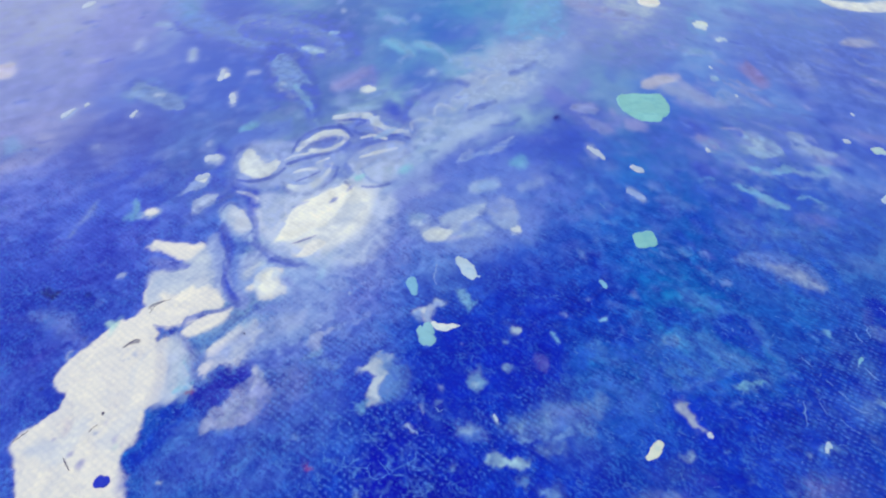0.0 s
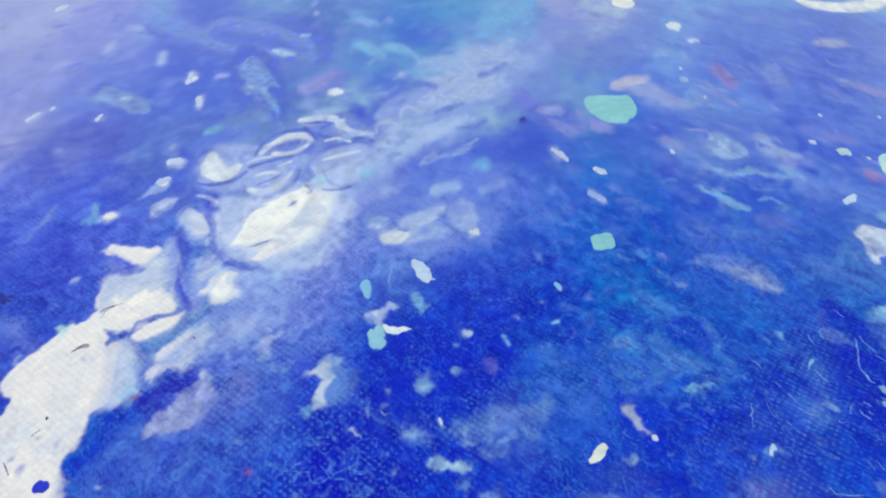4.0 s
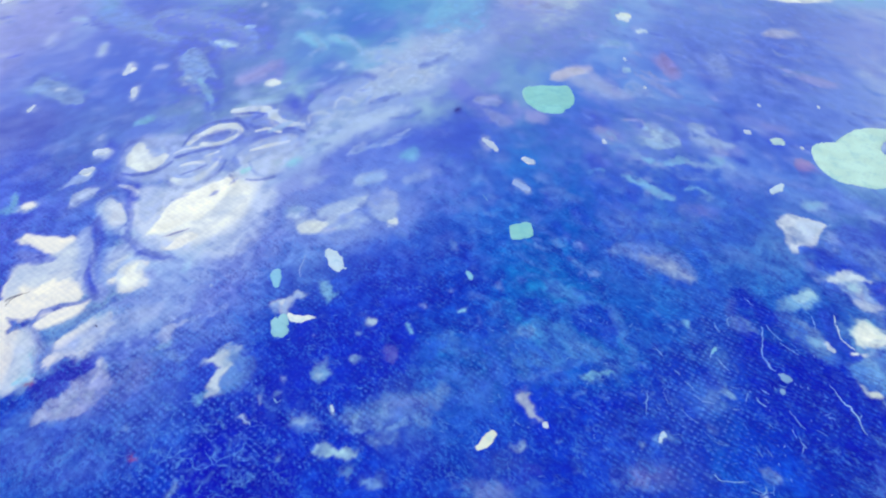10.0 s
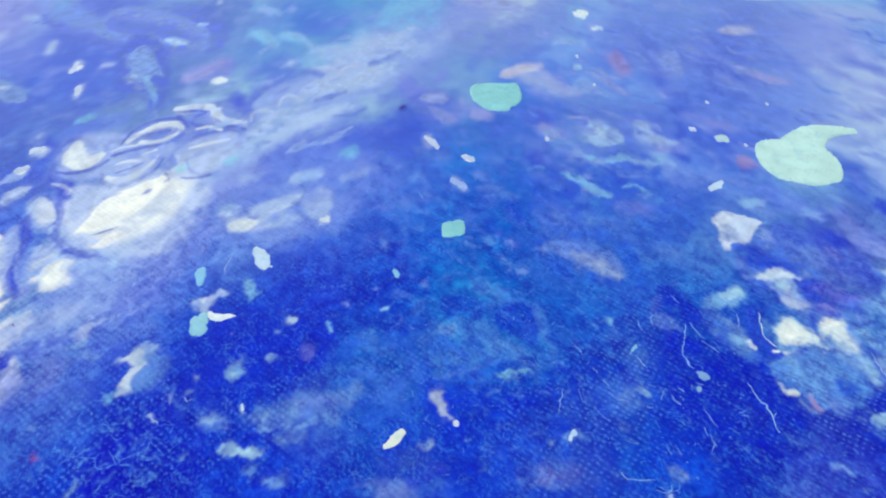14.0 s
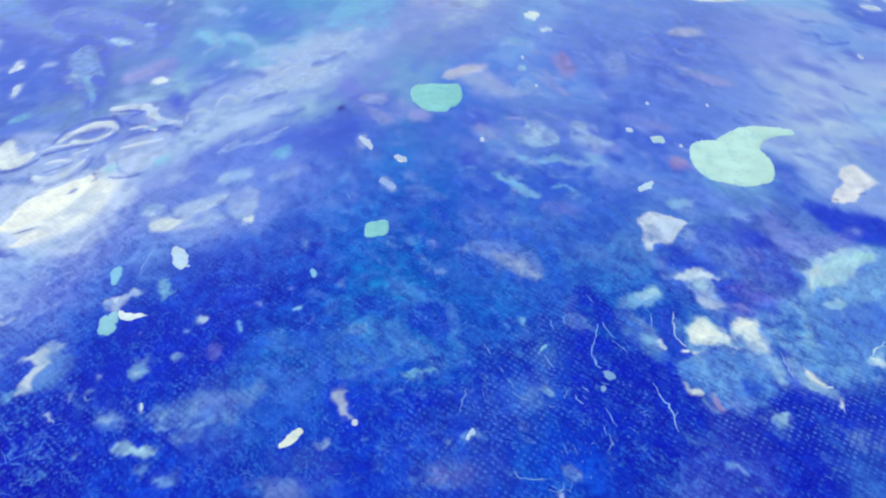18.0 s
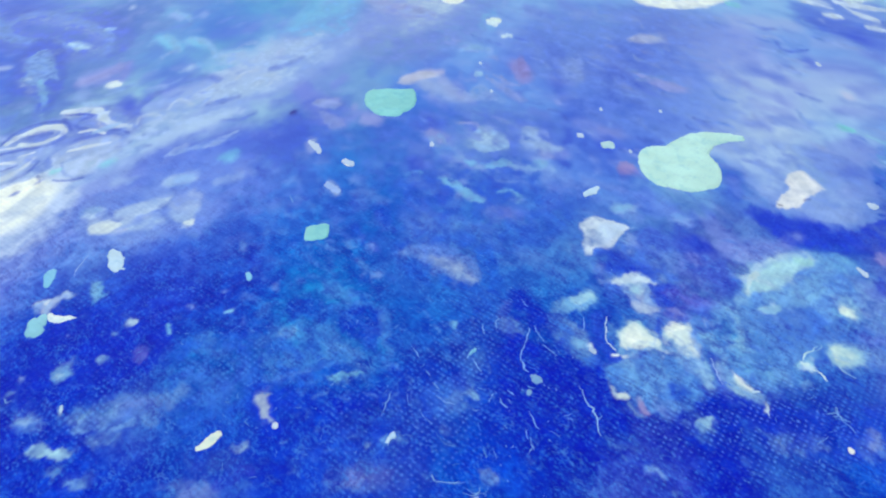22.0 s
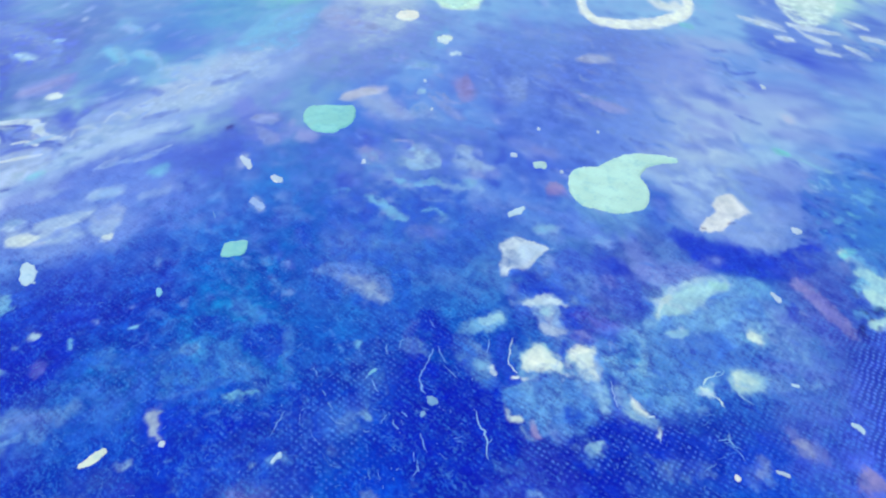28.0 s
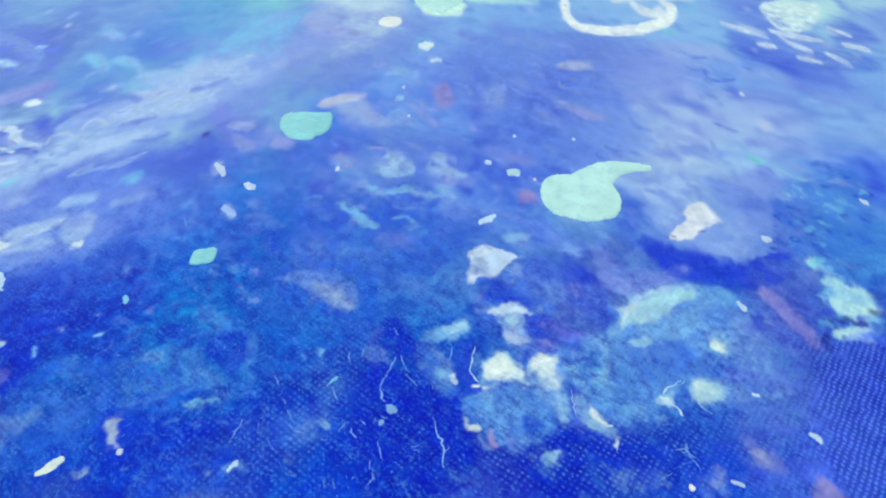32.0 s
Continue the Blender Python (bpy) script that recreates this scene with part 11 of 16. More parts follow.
wash((140, 138, 205), 0.34, 0.6, 1.39, (91.1, 85.6, 0.73), (93.2, 85.5, 0.73), fibre=0.3, rag=0.27)
wash((140, 138, 205), 0.28, 0.5, 1.43, (93.1, 90.9, 0.38), (95.0, 88.7, 0.37), (97.3, 87.9, 0.28), fibre=0.3, rag=0.28)
wash(BLUE, 0.40, 0.6, 1.35, (88.9, 83.8, 0.61), (88.1, 80.8, 0.39), (88.3, 79.4, 0.39), fibre=0.3, rag=0.27)
wash((148, 190, 220), 0.33, 0.85, 1.34, (82.9, 80.1, 1.23), (84.8, 81.7, 1.33), (86.4, 80.2, 1.14), (87.7, 79.1, 0.70), fibre=0.3, rag=0.44, lift=0.05)
wash((206, 218, 228), 0.26, 0.9, 1.34, (82.9, 79.9, 0.96), (84.6, 81.1, 1.32), (86.0, 79.7, 1.05), (87.4, 79.1, 0.61), fibre=0.45, rag=0.44, lift=0.03)
wash((220, 226, 222), 0.20, 0.7, 1.34, (85.2, 80.3, 0.35), (86.5, 79.4, 0.35), fibre=0.3, rag=0.26)
wash((148, 190, 220), 0.33, 0.85, 1.35, (89.6, 80.9, 0.53), (90.7, 79.6, 0.87), (91.9, 81.1, 1.24), (92.6, 79.1, 0.70), fibre=0.3, rag=0.35, lift=0.05)
wash((218, 224, 224), 0.20, 0.8, 1.37, (89.7, 82.1, 0.27), (91.3, 82.9, 0.36), (92.2, 82.5, 0.36), fibre=0.2, rag=0.18, lift=0.03)
wash((206, 218, 228), 0.26, 0.8, 1.35, (90.1, 81.0, 0.71), (91.6, 81.1, 1.06), (92.5, 79.8, 0.79), fibre=0.45, rag=0.35, lift=0.03)
wash(ICE, 0.19, 0.6, 1.32, (86.2, 77.8, 0.26), fibre=0.4, rag=0.17)
wash(ICE, 0.19, 0.6, 1.32, (87.9, 76.5, 0.26), fibre=0.4, rag=0.17)
wash(ICE, 0.19, 0.6, 1.33, (89.2, 78.0, 0.26), fibre=0.4, rag=0.17)
wash(ICE, 0.19, 0.6, 1.32, (90.0, 76.5, 0.34), fibre=0.4, rag=0.17)
wash(ICE, 0.19, 0.6, 1.33, (91.6, 77.5, 0.26), fibre=0.4, rag=0.17)
wash(ICE, 0.19, 0.6, 1.34, (93.4, 78.3, 0.35), fibre=0.4, rag=0.17)
wash(BLUE, 0.38, 0.4, 1.31, (85.5, 76.5, 0.77), (84.3, 74.9, 0.57), fibre=0.7, rag=0.42)
wash(BLUE, 0.38, 0.4, 1.31, (88.6, 75.3, 0.95), fibre=0.7, rag=0.42)
wash(BLUE, 0.38, 0.4, 1.30, (90.2, 73.3, 0.75), fibre=0.7, rag=0.42)
wash(BLUE, 0.37, 0.4, 1.28, (86.4, 71.4, 0.74), fibre=0.7, rag=0.41)
wash(DEEP, 0.38, 0.8, 1.30, (79.9, 76.3, 0.38), (81.4, 75.5, 0.48), (79.7, 74.5, 0.47), fibre=0.3, rag=0.25)
wash((96, 142, 208), 0.31, 0.75, 1.27, (79.9, 73.7, 0.67), (82.3, 73.5, 1.00), (83.2, 71.2, 0.99), (82.4, 69.4, 0.65), fibre=0.3, rag=0.25, lift=0.03)
wash(DEEP, 0.31, 0.8, 1.26, (80.4, 70.7, 0.33), (81.1, 70.3, 0.33), fibre=0.2, rag=0.16, lift=0.03)
wash((148, 190, 220), 0.25, 0.75, 1.30, (92.4, 74.0, 0.34), (93.5, 75.7, 0.60), (93.7, 73.4, 0.75), (92.9, 72.0, 0.41), (93.8, 71.1, 0.41), fibre=0.3, rag=0.17, lift=0.03)
wash(ULTRA, 0.38, 0.6, 1.31, (95.7, 76.9, 0.48), (95.2, 73.7, 0.56), (95.5, 70.7, 0.46), fibre=0.3, rag=0.25)
wash(MILK, 0.31, 0.8, 1.31, (97.5, 77.1, 0.43), (96.8, 74.4, 0.59), (97.3, 71.6, 0.66), (98.7, 69.9, 0.65), (100.9, 68.9, 0.65), fibre=0.2, rag=0.17, lift=0.03)
wash((206, 218, 228), 0.12, 0.95, 1.31, (97.8, 73.1, 0.21), (98.2, 72.0, 0.29), (99.1, 71.2, 0.12), fibre=0.05, rag=0.04, lift=0.05)
drop(ICE, 1.30, (99.8, 70.5, 0.20), (100.6, 70.7, 0.16), rag=0.22, high=0.07)
wash(DEEP, 0.36, 0.85, 1.27, (90.3, 68.8, 0.63), (92.4, 69.2, 1.09), (94.4, 69.4, 0.73), (92.6, 67.1, 1.07), fibre=0.3, rag=0.32)
wash(MIST, 0.30, 0.52, 1.26, (89.8, 67.8, 0.56), (90.4, 68.3, 0.40), rag=0.24)
wash(FOG, 0.18, 0.8, 1.23, (87.3, 64.7, 0.31), (89.2, 64.3, 0.55), (90.6, 64.1, 0.47), fibre=0.2, rag=0.16, lift=0.03)
wash((148, 190, 220), 0.18, 0.85, 1.24, (89.8, 64.0, 0.47), (90.9, 64.8, 0.63), (92.5, 65.8, 0.39), fibre=0.2, rag=0.16, lift=0.03)
wash(SMOKE, 0.29, 0.45, 1.22, (89.5, 62.7, 0.31), (91.1, 61.5, 0.30), rag=0.15)
wash((172, 152, 202), 0.24, 0.8, 1.24, (82.8, 67.7, 0.48), (83.1, 66.4, 0.48), rag=0.16, lift=0.03)
wash(SMOKE, 0.18, 0.52, 1.23, (81.0, 66.8, 0.24), (82.2, 65.6, 0.31), (83.3, 65.1, 0.24), rag=0.12)
wash((206, 218, 228), 0.12, 0.85, 1.25, (80.1, 68.8, 0.32), (81.1, 68.9, 0.20), rag=0.12, lift=0.03)
wash(MILK, 0.12, 0.8, 1.25, (79.2, 70.2, 0.24), (79.4, 69.2, 0.24), rag=0.08, lift=0.03)
vein(ICE, 0.12, (100.9, 68.1), (100.9, 67.2), (100.6, 66.5))
wash(MILK, 0.29, 0.8, 1.24, (99.9, 61.8, 0.53), (101.2, 62.2, 0.61), (100.7, 61.1, 0.53), fibre=0.3, rag=0.23, lift=0.03)

# fork, glow and broken patch further right
wash((148, 190, 220), 0.52, 0.7, 1.42, (115.5, 78.8, 1.76), (117.4, 78.8, 1.56), fibre=0.3, rag=0.44)
wash((188, 214, 218), 0.26, 0.8, 1.42, (115.0, 80.1, 0.53), (115.8, 79.3, 0.79), (117.4, 78.5, 0.78), fibre=0.3, rag=0.26, lift=0.03)
vein(ICE, 0.10, (114.2, 78.5), (115.1, 77.7), (116.5, 77.2))
wash(MILK, 0.33, 0.6, 1.44, (119.1, 78.9, 0.61), (120.5, 77.9, 0.43), (123.1, 77.8, 0.26), rag=0.26)
vein(MILK, 0.09, (118.0, 80.4), (119.2, 79.6), (120.6, 78.8))
drop(ICE, 1.45, (123.5, 78.3, 0.26), (124.3, 78.2, 0.22), rag=0.22, high=0.07)
wash(ICE, 0.26, 0.85, 1.37, (108.7, 76.1, 0.60), (109.8, 75.9, 0.60), fibre=0.2, rag=0.26, lift=0.03)
wash(DEEP, 0.20, 0.7, 1.41, (113.0, 79.7, 0.35), rag=0.13)
wash((140, 138, 205), 0.37, 0.75, 1.65, (132.4, 102.7, 0.72), (133.3, 100.6, 0.81), (134.6, 97.6, 0.79), (136.0, 94.5, 0.87), (137.1, 91.6, 0.76), fibre=0.3, rag=0.3, lift=0.03)
wash((160, 145, 198), 0.23, 0.5, 1.68, (133.2, 103.3, 0.41), (133.5, 100.6, 0.40), rag=0.2)
wash(INK, 0.21, 0.75, 1.63, (139.7, 90.9, 0.38), (140.1, 89.5, 0.28), rag=0.19, lift=0.03)
wash((148, 190, 220), 0.39, 0.85, 1.78, (146.4, 107.2, 0.84), (148.3, 102.8, 1.43), (151.4, 101.6, 1.22), fibre=0.3, rag=0.41, lift=0.03)
wash((172, 208, 222), 0.30, 0.8, 1.75, (144.9, 99.6, 0.90), (147.7, 99.1, 0.90), (151.6, 99.8, 0.60), fibre=0.3, rag=0.3, lift=0.03)
wash((174, 210, 222), 0.29, 0.85, 1.68, (142.2, 92.8, 0.67), (145.3, 93.4, 1.06), (147.6, 92.9, 0.96), fibre=0.3, rag=0.29, lift=0.03)
wash((196, 222, 222), 0.24, 0.9, 1.83, (144.6, 112.4, 0.54), (145.5, 111.8, 0.54), rag=0.22, lift=0.03)
wash(MILK, 0.32, 0.7, 1.82, (146.4, 110.0, 0.75), (147.5, 108.8, 0.64), rag=0.32)
wash(INK, 0.15, 0.7, 1.71, (144.4, 96.3, 0.39), (146.2, 97.3, 0.30), (146.5, 95.6, 0.39), (148.5, 96.1, 0.29), fibre=0.3, rag=0.2)
wash(INK, 0.15, 0.7, 1.77, (150.8, 99.1, 0.40), (152.5, 99.3, 0.30), fibre=0.3, rag=0.2)
wash(INK, 0.15, 0.7, 1.69, (142.3, 96.1, 0.29), fibre=0.3, rag=0.2)
wash(INK, 0.15, 0.7, 1.72, (142.5, 101.2, 0.30), (142.7, 100.1, 0.30), fibre=0.3, rag=0.2)
wash(INK, 0.15, 0.7, 1.68, (142.7, 94.5, 0.29), fibre=0.3, rag=0.19)
wash(INK, 0.14, 0.7, 1.66, (143.3, 92.1, 0.29), fibre=0.3, rag=0.19)
wash(INK, 0.15, 0.7, 1.82, (154.0, 104.1, 0.31), (154.1, 102.9, 0.41), fibre=0.3, rag=0.21)
wash(DEEP, 0.35, 0.7, 1.67, (142.8, 89.5, 0.47), (146.1, 90.6, 0.38), (149.2, 91.1, 0.48), fibre=0.3, rag=0.28)
wash(DEEP, 0.43, 0.6, 1.59, (129.5, 93.9, 0.65), (129.4, 92.6, 0.54), rag=0.29)
drop(ICE, 1.62, (127.5, 98.6, 0.30), (128.0, 97.8, 0.40), rag=0.22, high=0.07)
wash(ICE, 0.15, 0.7, 1.61, (130.9, 94.4, 0.19), (131.8, 94.1, 0.24), rag=0.15)
wash(WHITE, 0.35, 0.85, 1.51, (120.1, 88.2, 0.47), (120.4, 87.7, 0.56), rag=0.19, lift=0.03)
wash((148, 190, 220), 0.63, 0.5, 1.51, (121.0, 88.5, 1.25), rag=0.37)
wash(FOG, 0.29, 0.6, 1.54, (121.3, 91.8, 0.29), (122.0, 90.9, 0.28), rag=0.19)
wash(PEACH, 0.48, 0.35, 1.36, (120.1, 69.2, 0.73), (121.3, 66.7, 0.98), (123.6, 65.3, 0.71), fibre=0.4, rag=0.4)
wash((160, 165, 205), 0.30, 0.55, 1.36, (121.5, 67.9, 0.48), (121.9, 66.4, 0.56), fibre=0.4, rag=0.32)
wash(PEACH, 0.35, 0.42, 1.38, (128.6, 64.3, 0.79), (129.5, 62.9, 1.13), fibre=0.4, rag=0.31)
wash((176, 196, 212), 0.25, 0.75, 1.44, (130.8, 71.5, 0.33), (130.8, 70.5, 0.41), (131.2, 70.1, 0.33), rag=0.16, lift=0.03)
wash(DUSK, 0.19, 0.6, 1.45, (130.3, 72.2, 0.33), (130.9, 72.1, 0.25), rag=0.17)
wash((150, 170, 208), 0.35, 0.6, 1.30, (114.1, 63.7, 0.70), (113.1, 62.3, 0.86), rag=0.31)

# small crisp veins of the deep blue
vein(VEINLT, 0.15, (68.2, 81.1), (67.8, 79.6), (67.4, 77.8))
vein(VEINLT, 0.12, (67.4, 77.8), (66.9, 76.5), (66.4, 74.9))
vein(VEINLT, 0.20, (66.4, 74.9), (66.9, 73.9), (66.9, 73.0), (67.5, 72.3))
vein(VEINLT, 0.11, (69.0, 81.7), (69.7, 79.4), (70.3, 78.3))
vein(VEINLT, 0.11, (69.9, 77.8), (71.2, 76.4), (71.9, 75.6))
vein(VEINLT, 0.14, (59.4, 73.9), (60.1, 72.9), (60.6, 72.0))
vein(VEINLT, 0.15, (62.9, 67.4), (63.5, 66.4), (64.0, 65.9))
vein(VEINLT, 0.11, (64.3, 68.8), (65.2, 67.9))
vein(VEINLT, 0.09, (62.3, 68.2), (61.8, 67.4), (61.5, 66.6))
vein(VEINLT, 0.12, (60.8, 81.4), (61.3, 79.6))
vein(VEINLT, 0.11, (63.2, 80.7), (63.2, 82.3), (63.7, 82.9))
vein(VEINLT, 0.11, (50.6, 75.9), (51.4, 74.1))
vein(VEINLT, 0.10, (52.6, 71.6), (53.2, 70.7))
vein(VEINLT, 0.10, (53.6, 69.7), (54.5, 68.6))
vein(VEINLT, 0.09, (54.3, 67.4), (55.3, 66.3), (56.8, 65.9))
vein(VEINLT, 0.09, (46.9, 63.3), (47.5, 65.9), (48.0, 67.7))
vein(VEINLT, 0.11, (58.5, 74.2), (58.7, 75.1), (59.2, 75.4))
vein(VEINLT, 0.10, (67.4, 87.4), (68.2, 85.5))
vein(VEINLT, 0.11, (77.0, 83.9), (76.6, 80.9))
wash(FOG, 0.27, 0.7, 1.35, (64.9, 82.5, 0.62), (65.9, 81.4, 0.71), (66.7, 80.3, 0.44), rag=0.27)
wash(FOG, 0.20, 0.7, 1.35, (56.8, 80.9, 0.44), rag=0.18)
wash(FOG, 0.39, 0.6, 1.32, (72.2, 80.5, 0.79), (74.1, 78.4, 0.97), (76.3, 75.3, 0.66), fibre=0.5, rag=0.35)
wash(ICE, 0.13, 0.7, 1.32, (75.3, 78.8, 0.35), rag=0.17)
wash((148, 190, 220), 0.24, 0.7, 1.25, (57.8, 67.9, 0.32), (59.1, 68.2, 0.40), (59.8, 67.3, 0.24), fibre=0.5, rag=0.24)
wash(SMOKE, 0.48, 0.5, 1.26, (56.6, 69.7, 1.09), (58.0, 68.7, 1.08), fibre=0.6, rag=0.48)
vein(VEINLT, 0.09, (109.9, 67.0), (110.6, 66.8), (110.9, 66.0))
vein(VEINLT, 0.08, (110.9, 66.0), (111.5, 65.1), (111.9, 64.2))
vein(VEINLT, 0.08, (111.0, 68.4), (110.5, 67.0))
vein(VEINLT, 0.10, (67.1, 65.4), (67.6, 63.6), (68.2, 62.4))
vein(VEINLT, 0.10, (66.4, 62.4), (66.4, 60.6))
vein(VEINLT, 0.10, (66.9, 61.1), (67.2, 59.2))
vein(VEINLT, 0.08, (67.3, 60.2), (66.4, 58.4))

# crisp flakes near the front
wash((160, 196, 212), 0.16, 0.85, 1.22, (2.7, 55.6, 0.29), (4.2, 55.6, 0.50), (6.2, 55.3, 0.43), (7.4, 55.3, 0.21), fibre=0.2, rag=0.14, lift=0.03)
wash(MILK, 0.16, 0.75, 1.20, (6.9, 52.4, 0.28), (8.2, 53.0, 0.28), rag=0.14, lift=0.03)
wash(MILK, 0.21, 0.6, 1.18, (9.8, 51.4, 0.48), (11.3, 51.6, 0.42), fibre=0.3, rag=0.21)
wash(FOG, 0.24, 0.7, 1.33, (1.3, 67.9, 0.63), (2.1, 68.4, 0.64), (2.6, 69.0, 0.32), fibre=0.4, rag=0.32)
wash(ICE, 0.18, 0.5, 1.32, (0.9, 67.6, 0.24), (2.0, 66.9, 0.24), (3.0, 68.2, 0.24), rag=0.16)
wash((96, 124, 200), 0.40, 0.6, 1.25, (6.4, 61.0, 0.67), (9.2, 60.9, 0.84), (11.8, 63.4, 1.20), (15.6, 63.6, 1.03), (18.6, 63.5, 0.51), fibre=0.5, rag=0.46)
wash(FOG, 0.23, 0.5, 1.25, (6.9, 61.3, 0.38), (10.9, 61.9, 0.30), rag=0.23)
drop(ICE, 1.27, (4.2, 62.5, 0.19), (4.5, 61.8, 0.23), rag=0.22, high=0.07)
wash(VIOL, 0.42, 0.4, 1.17, (30.5, 54.2, 0.95), (28.4, 52.5, 0.94), fibre=0.6, rag=0.42)
wash((184, 196, 212), 0.18, 0.85, 1.40, (-14.7, 69.2, 0.32), (-12.9, 69.5, 0.48), (-12.1, 70.4, 0.48), fibre=0.2, rag=0.16, lift=0.03)
wash((184, 190, 206), 0.17, 0.85, 1.36, (-11.5, 67.1, 0.47), (-12.5, 65.5, 0.70), (-12.0, 64.2, 0.46), (-13.0, 63.4, 0.23), fibre=0.2, rag=0.15, lift=0.04)
wash(MILK, 0.30, 0.6, 1.38, (-11.4, 69.7, 0.80), (-9.7, 67.7, 0.79), fibre=0.6, rag=0.4)
wash(ULTRA, 0.24, 0.8, 1.39, (-14.6, 67.6, 0.47), (-13.2, 68.1, 0.48), (-12.2, 68.1, 0.24), fibre=0.2, rag=0.16, lift=0.03)
wash(DEEP, 0.17, 0.7, 1.34, (-10.7, 63.1, 0.30), (-8.2, 63.6, 0.23), rag=0.15)
wash(FOG, 0.12, 0.85, 1.35, (-14.5, 62.9, 0.23), (-13.8, 61.7, 0.30), rag=0.11, lift=0.03)
wash(MILK, 0.19, 0.7, 1.45, (-5.6, 80.7, 0.35), (-5.4, 79.3, 0.34), rag=0.17)
wash((146, 190, 216), 0.19, 0.9, 1.41, (-6.2, 76.6, 0.68), (-5.3, 75.3, 0.67), (-4.8, 76.0, 0.50), fibre=0.15, rag=0.17, lift=0.03)
wash(ICE, 0.13, 0.7, 1.46, (-7.3, 80.8, 0.35), rag=0.17)
wash(ICE, 0.13, 0.7, 1.39, (7.8, 78.5, 0.26), rag=0.13)
wash(ICE, 0.13, 0.7, 1.37, (5.9, 75.9, 0.17), rag=0.13)
wash(ICE, 0.13, 0.7, 1.54, (-18.1, 84.4, 0.27), rag=0.13)
wash(ICE, 0.12, 0.7, 1.33, (-3.3, 66.6, 0.23), rag=0.12)
wash(ICE, 0.13, 0.7, 1.39, (-0.4, 75.2, 0.17), rag=0.13)
wash(ICE, 0.12, 0.7, 1.32, (-5.9, 63.6, 0.23), (-5.4, 62.5, 0.15), rag=0.11)
wash(PURP, 0.24, 0.5, 1.33, (10.8, 72.6, 0.57), (10.9, 71.0, 0.32), rag=0.16)
vein(MILK, 0.10, (-3.9, 63.4), (-3.3, 62.6), (-2.8, 63.0))
wash((110, 160, 214), 0.27, 0.7, 1.46, (-0.1, 84.8, 0.45), (0.7, 82.9, 0.35), rag=0.18)
feather(0.36)
bleed(2.2)

# deep blue washed again over the near middle
spill((4, 54, 199), 1.69, 0.60, (23.2, 66.2), (33.8, 70.8), (50.2, 72.8), (66.7, 72.7), (71.0, 62.2), (63.8, 51.2), (28.6, 49.6), tear=0.60)
spill((3, 42, 193), 0.68, 0.85, (4.6, 54.2), (13.5, 55.3), (16.2, 49.0), (7.2, 48.5), tear=0.45)
spill((105, 145, 213), 0.27, 0.70, (9.1, 51.5), (10.2, 52.0), (11.8, 51.8), (11.4, 50.8), (9.9, 50.6), tear=0.75)
spill((2, 38, 190), 1.53, 0.50, (-8.3, 73.3), (3.3, 76.3), (6.2, 64.1), (2.9, 52.0), (-7.0, 53.0), (-10.5, 61.2), tear=0.45)

# beside the white run: dark hollow, pale blade and streaks
spill((59, 89, 199), 1.00, 0.70, (-29.8, 69.7), (-23.3, 69.1), (-17.1, 65.5), (-17.0, 59.1), (-20.7, 51.5), (-25.6, 48.9), (-38.2, 48.3), (-40.9, 51.1), (-37.4, 56.1), (-32.2, 58.2), tear=0.75)
spill((11, 56, 194), 0.64, 0.80, (-36.1, 64.3), (-38.0, 62.8), (-40.1, 61.1), (-41.0, 58.7), (-41.9, 55.9), (-42.1, 52.1), (-41.4, 49.6), (-40.4, 49.0), (-39.9, 52.7), (-38.3, 55.7), (-36.4, 58.6), (-34.1, 60.9), tear=0.60)
spill((43, 46, 178), 0.54, 0.85, (-36.5, 64.3), (-35.1, 66.5), (-33.3, 68.2), (-31.3, 69.8), (-29.8, 69.7), (-29.5, 67.3), (-30.5, 64.3), (-32.1, 62.3), (-34.1, 61.1), (-36.0, 61.9))
spill((95, 114, 205), 1.38, 0.60, (-29.4, 69.7), (-24.4, 70.9), (-20.7, 68.3), (-21.4, 63.3), (-25.5, 60.8), (-28.3, 60.2), tear=0.75)
spill((149, 159, 211), 0.30, 0.90, (-34.1, 58.0), (-33.9, 60.0), (-32.7, 62.6), (-31.2, 65.0), (-30.0, 67.1), (-30.1, 68.9), (-29.0, 68.9), (-27.4, 66.2), (-25.9, 65.0), (-26.6, 61.7), (-28.0, 59.6), (-30.3, 58.5), (-31.9, 58.0), tear=0.15)
stroke((179, 189, 223), 0.15, 0.70, 1.30, (-29.6, 68.2, 0.31), (-29.0, 66.9, 0.23), (-28.9, 64.8, 0.23))
spill((143, 161, 219), 0.48, 0.80, (-37.1, 66.2), (-37.2, 68.7), (-36.0, 71.2), (-34.0, 73.7), (-31.4, 76.5), (-27.6, 78.8), (-24.0, 80.5), (-24.0, 77.6), (-28.3, 74.1), (-31.4, 71.7), (-33.6, 69.5), (-35.2, 67.9), (-36.0, 66.3), tear=0.45)
spill((199, 203, 230), 0.32, 0.85, (-37.1, 70.5), (-35.9, 72.3), (-34.6, 72.8), (-35.0, 71.1), (-36.1, 69.9))
spill((209, 209, 232), 0.23, 0.90, (-36.9, 66.5), (-37.0, 68.2), (-35.7, 69.1), (-35.9, 67.5))
spill((190, 201, 232), 1.23, 0.60, (-44.4, 73.0), (-40.8, 73.3), (-38.4, 69.1), (-37.6, 64.4), (-39.3, 62.4), (-41.3, 60.8), (-41.5, 64.0), (-41.4, 67.9), tear=0.45)
stroke((133, 184, 225), 0.16, 0.60, 1.35, (-39.5, 69.1, 0.16), (-38.4, 67.5, 0.15))
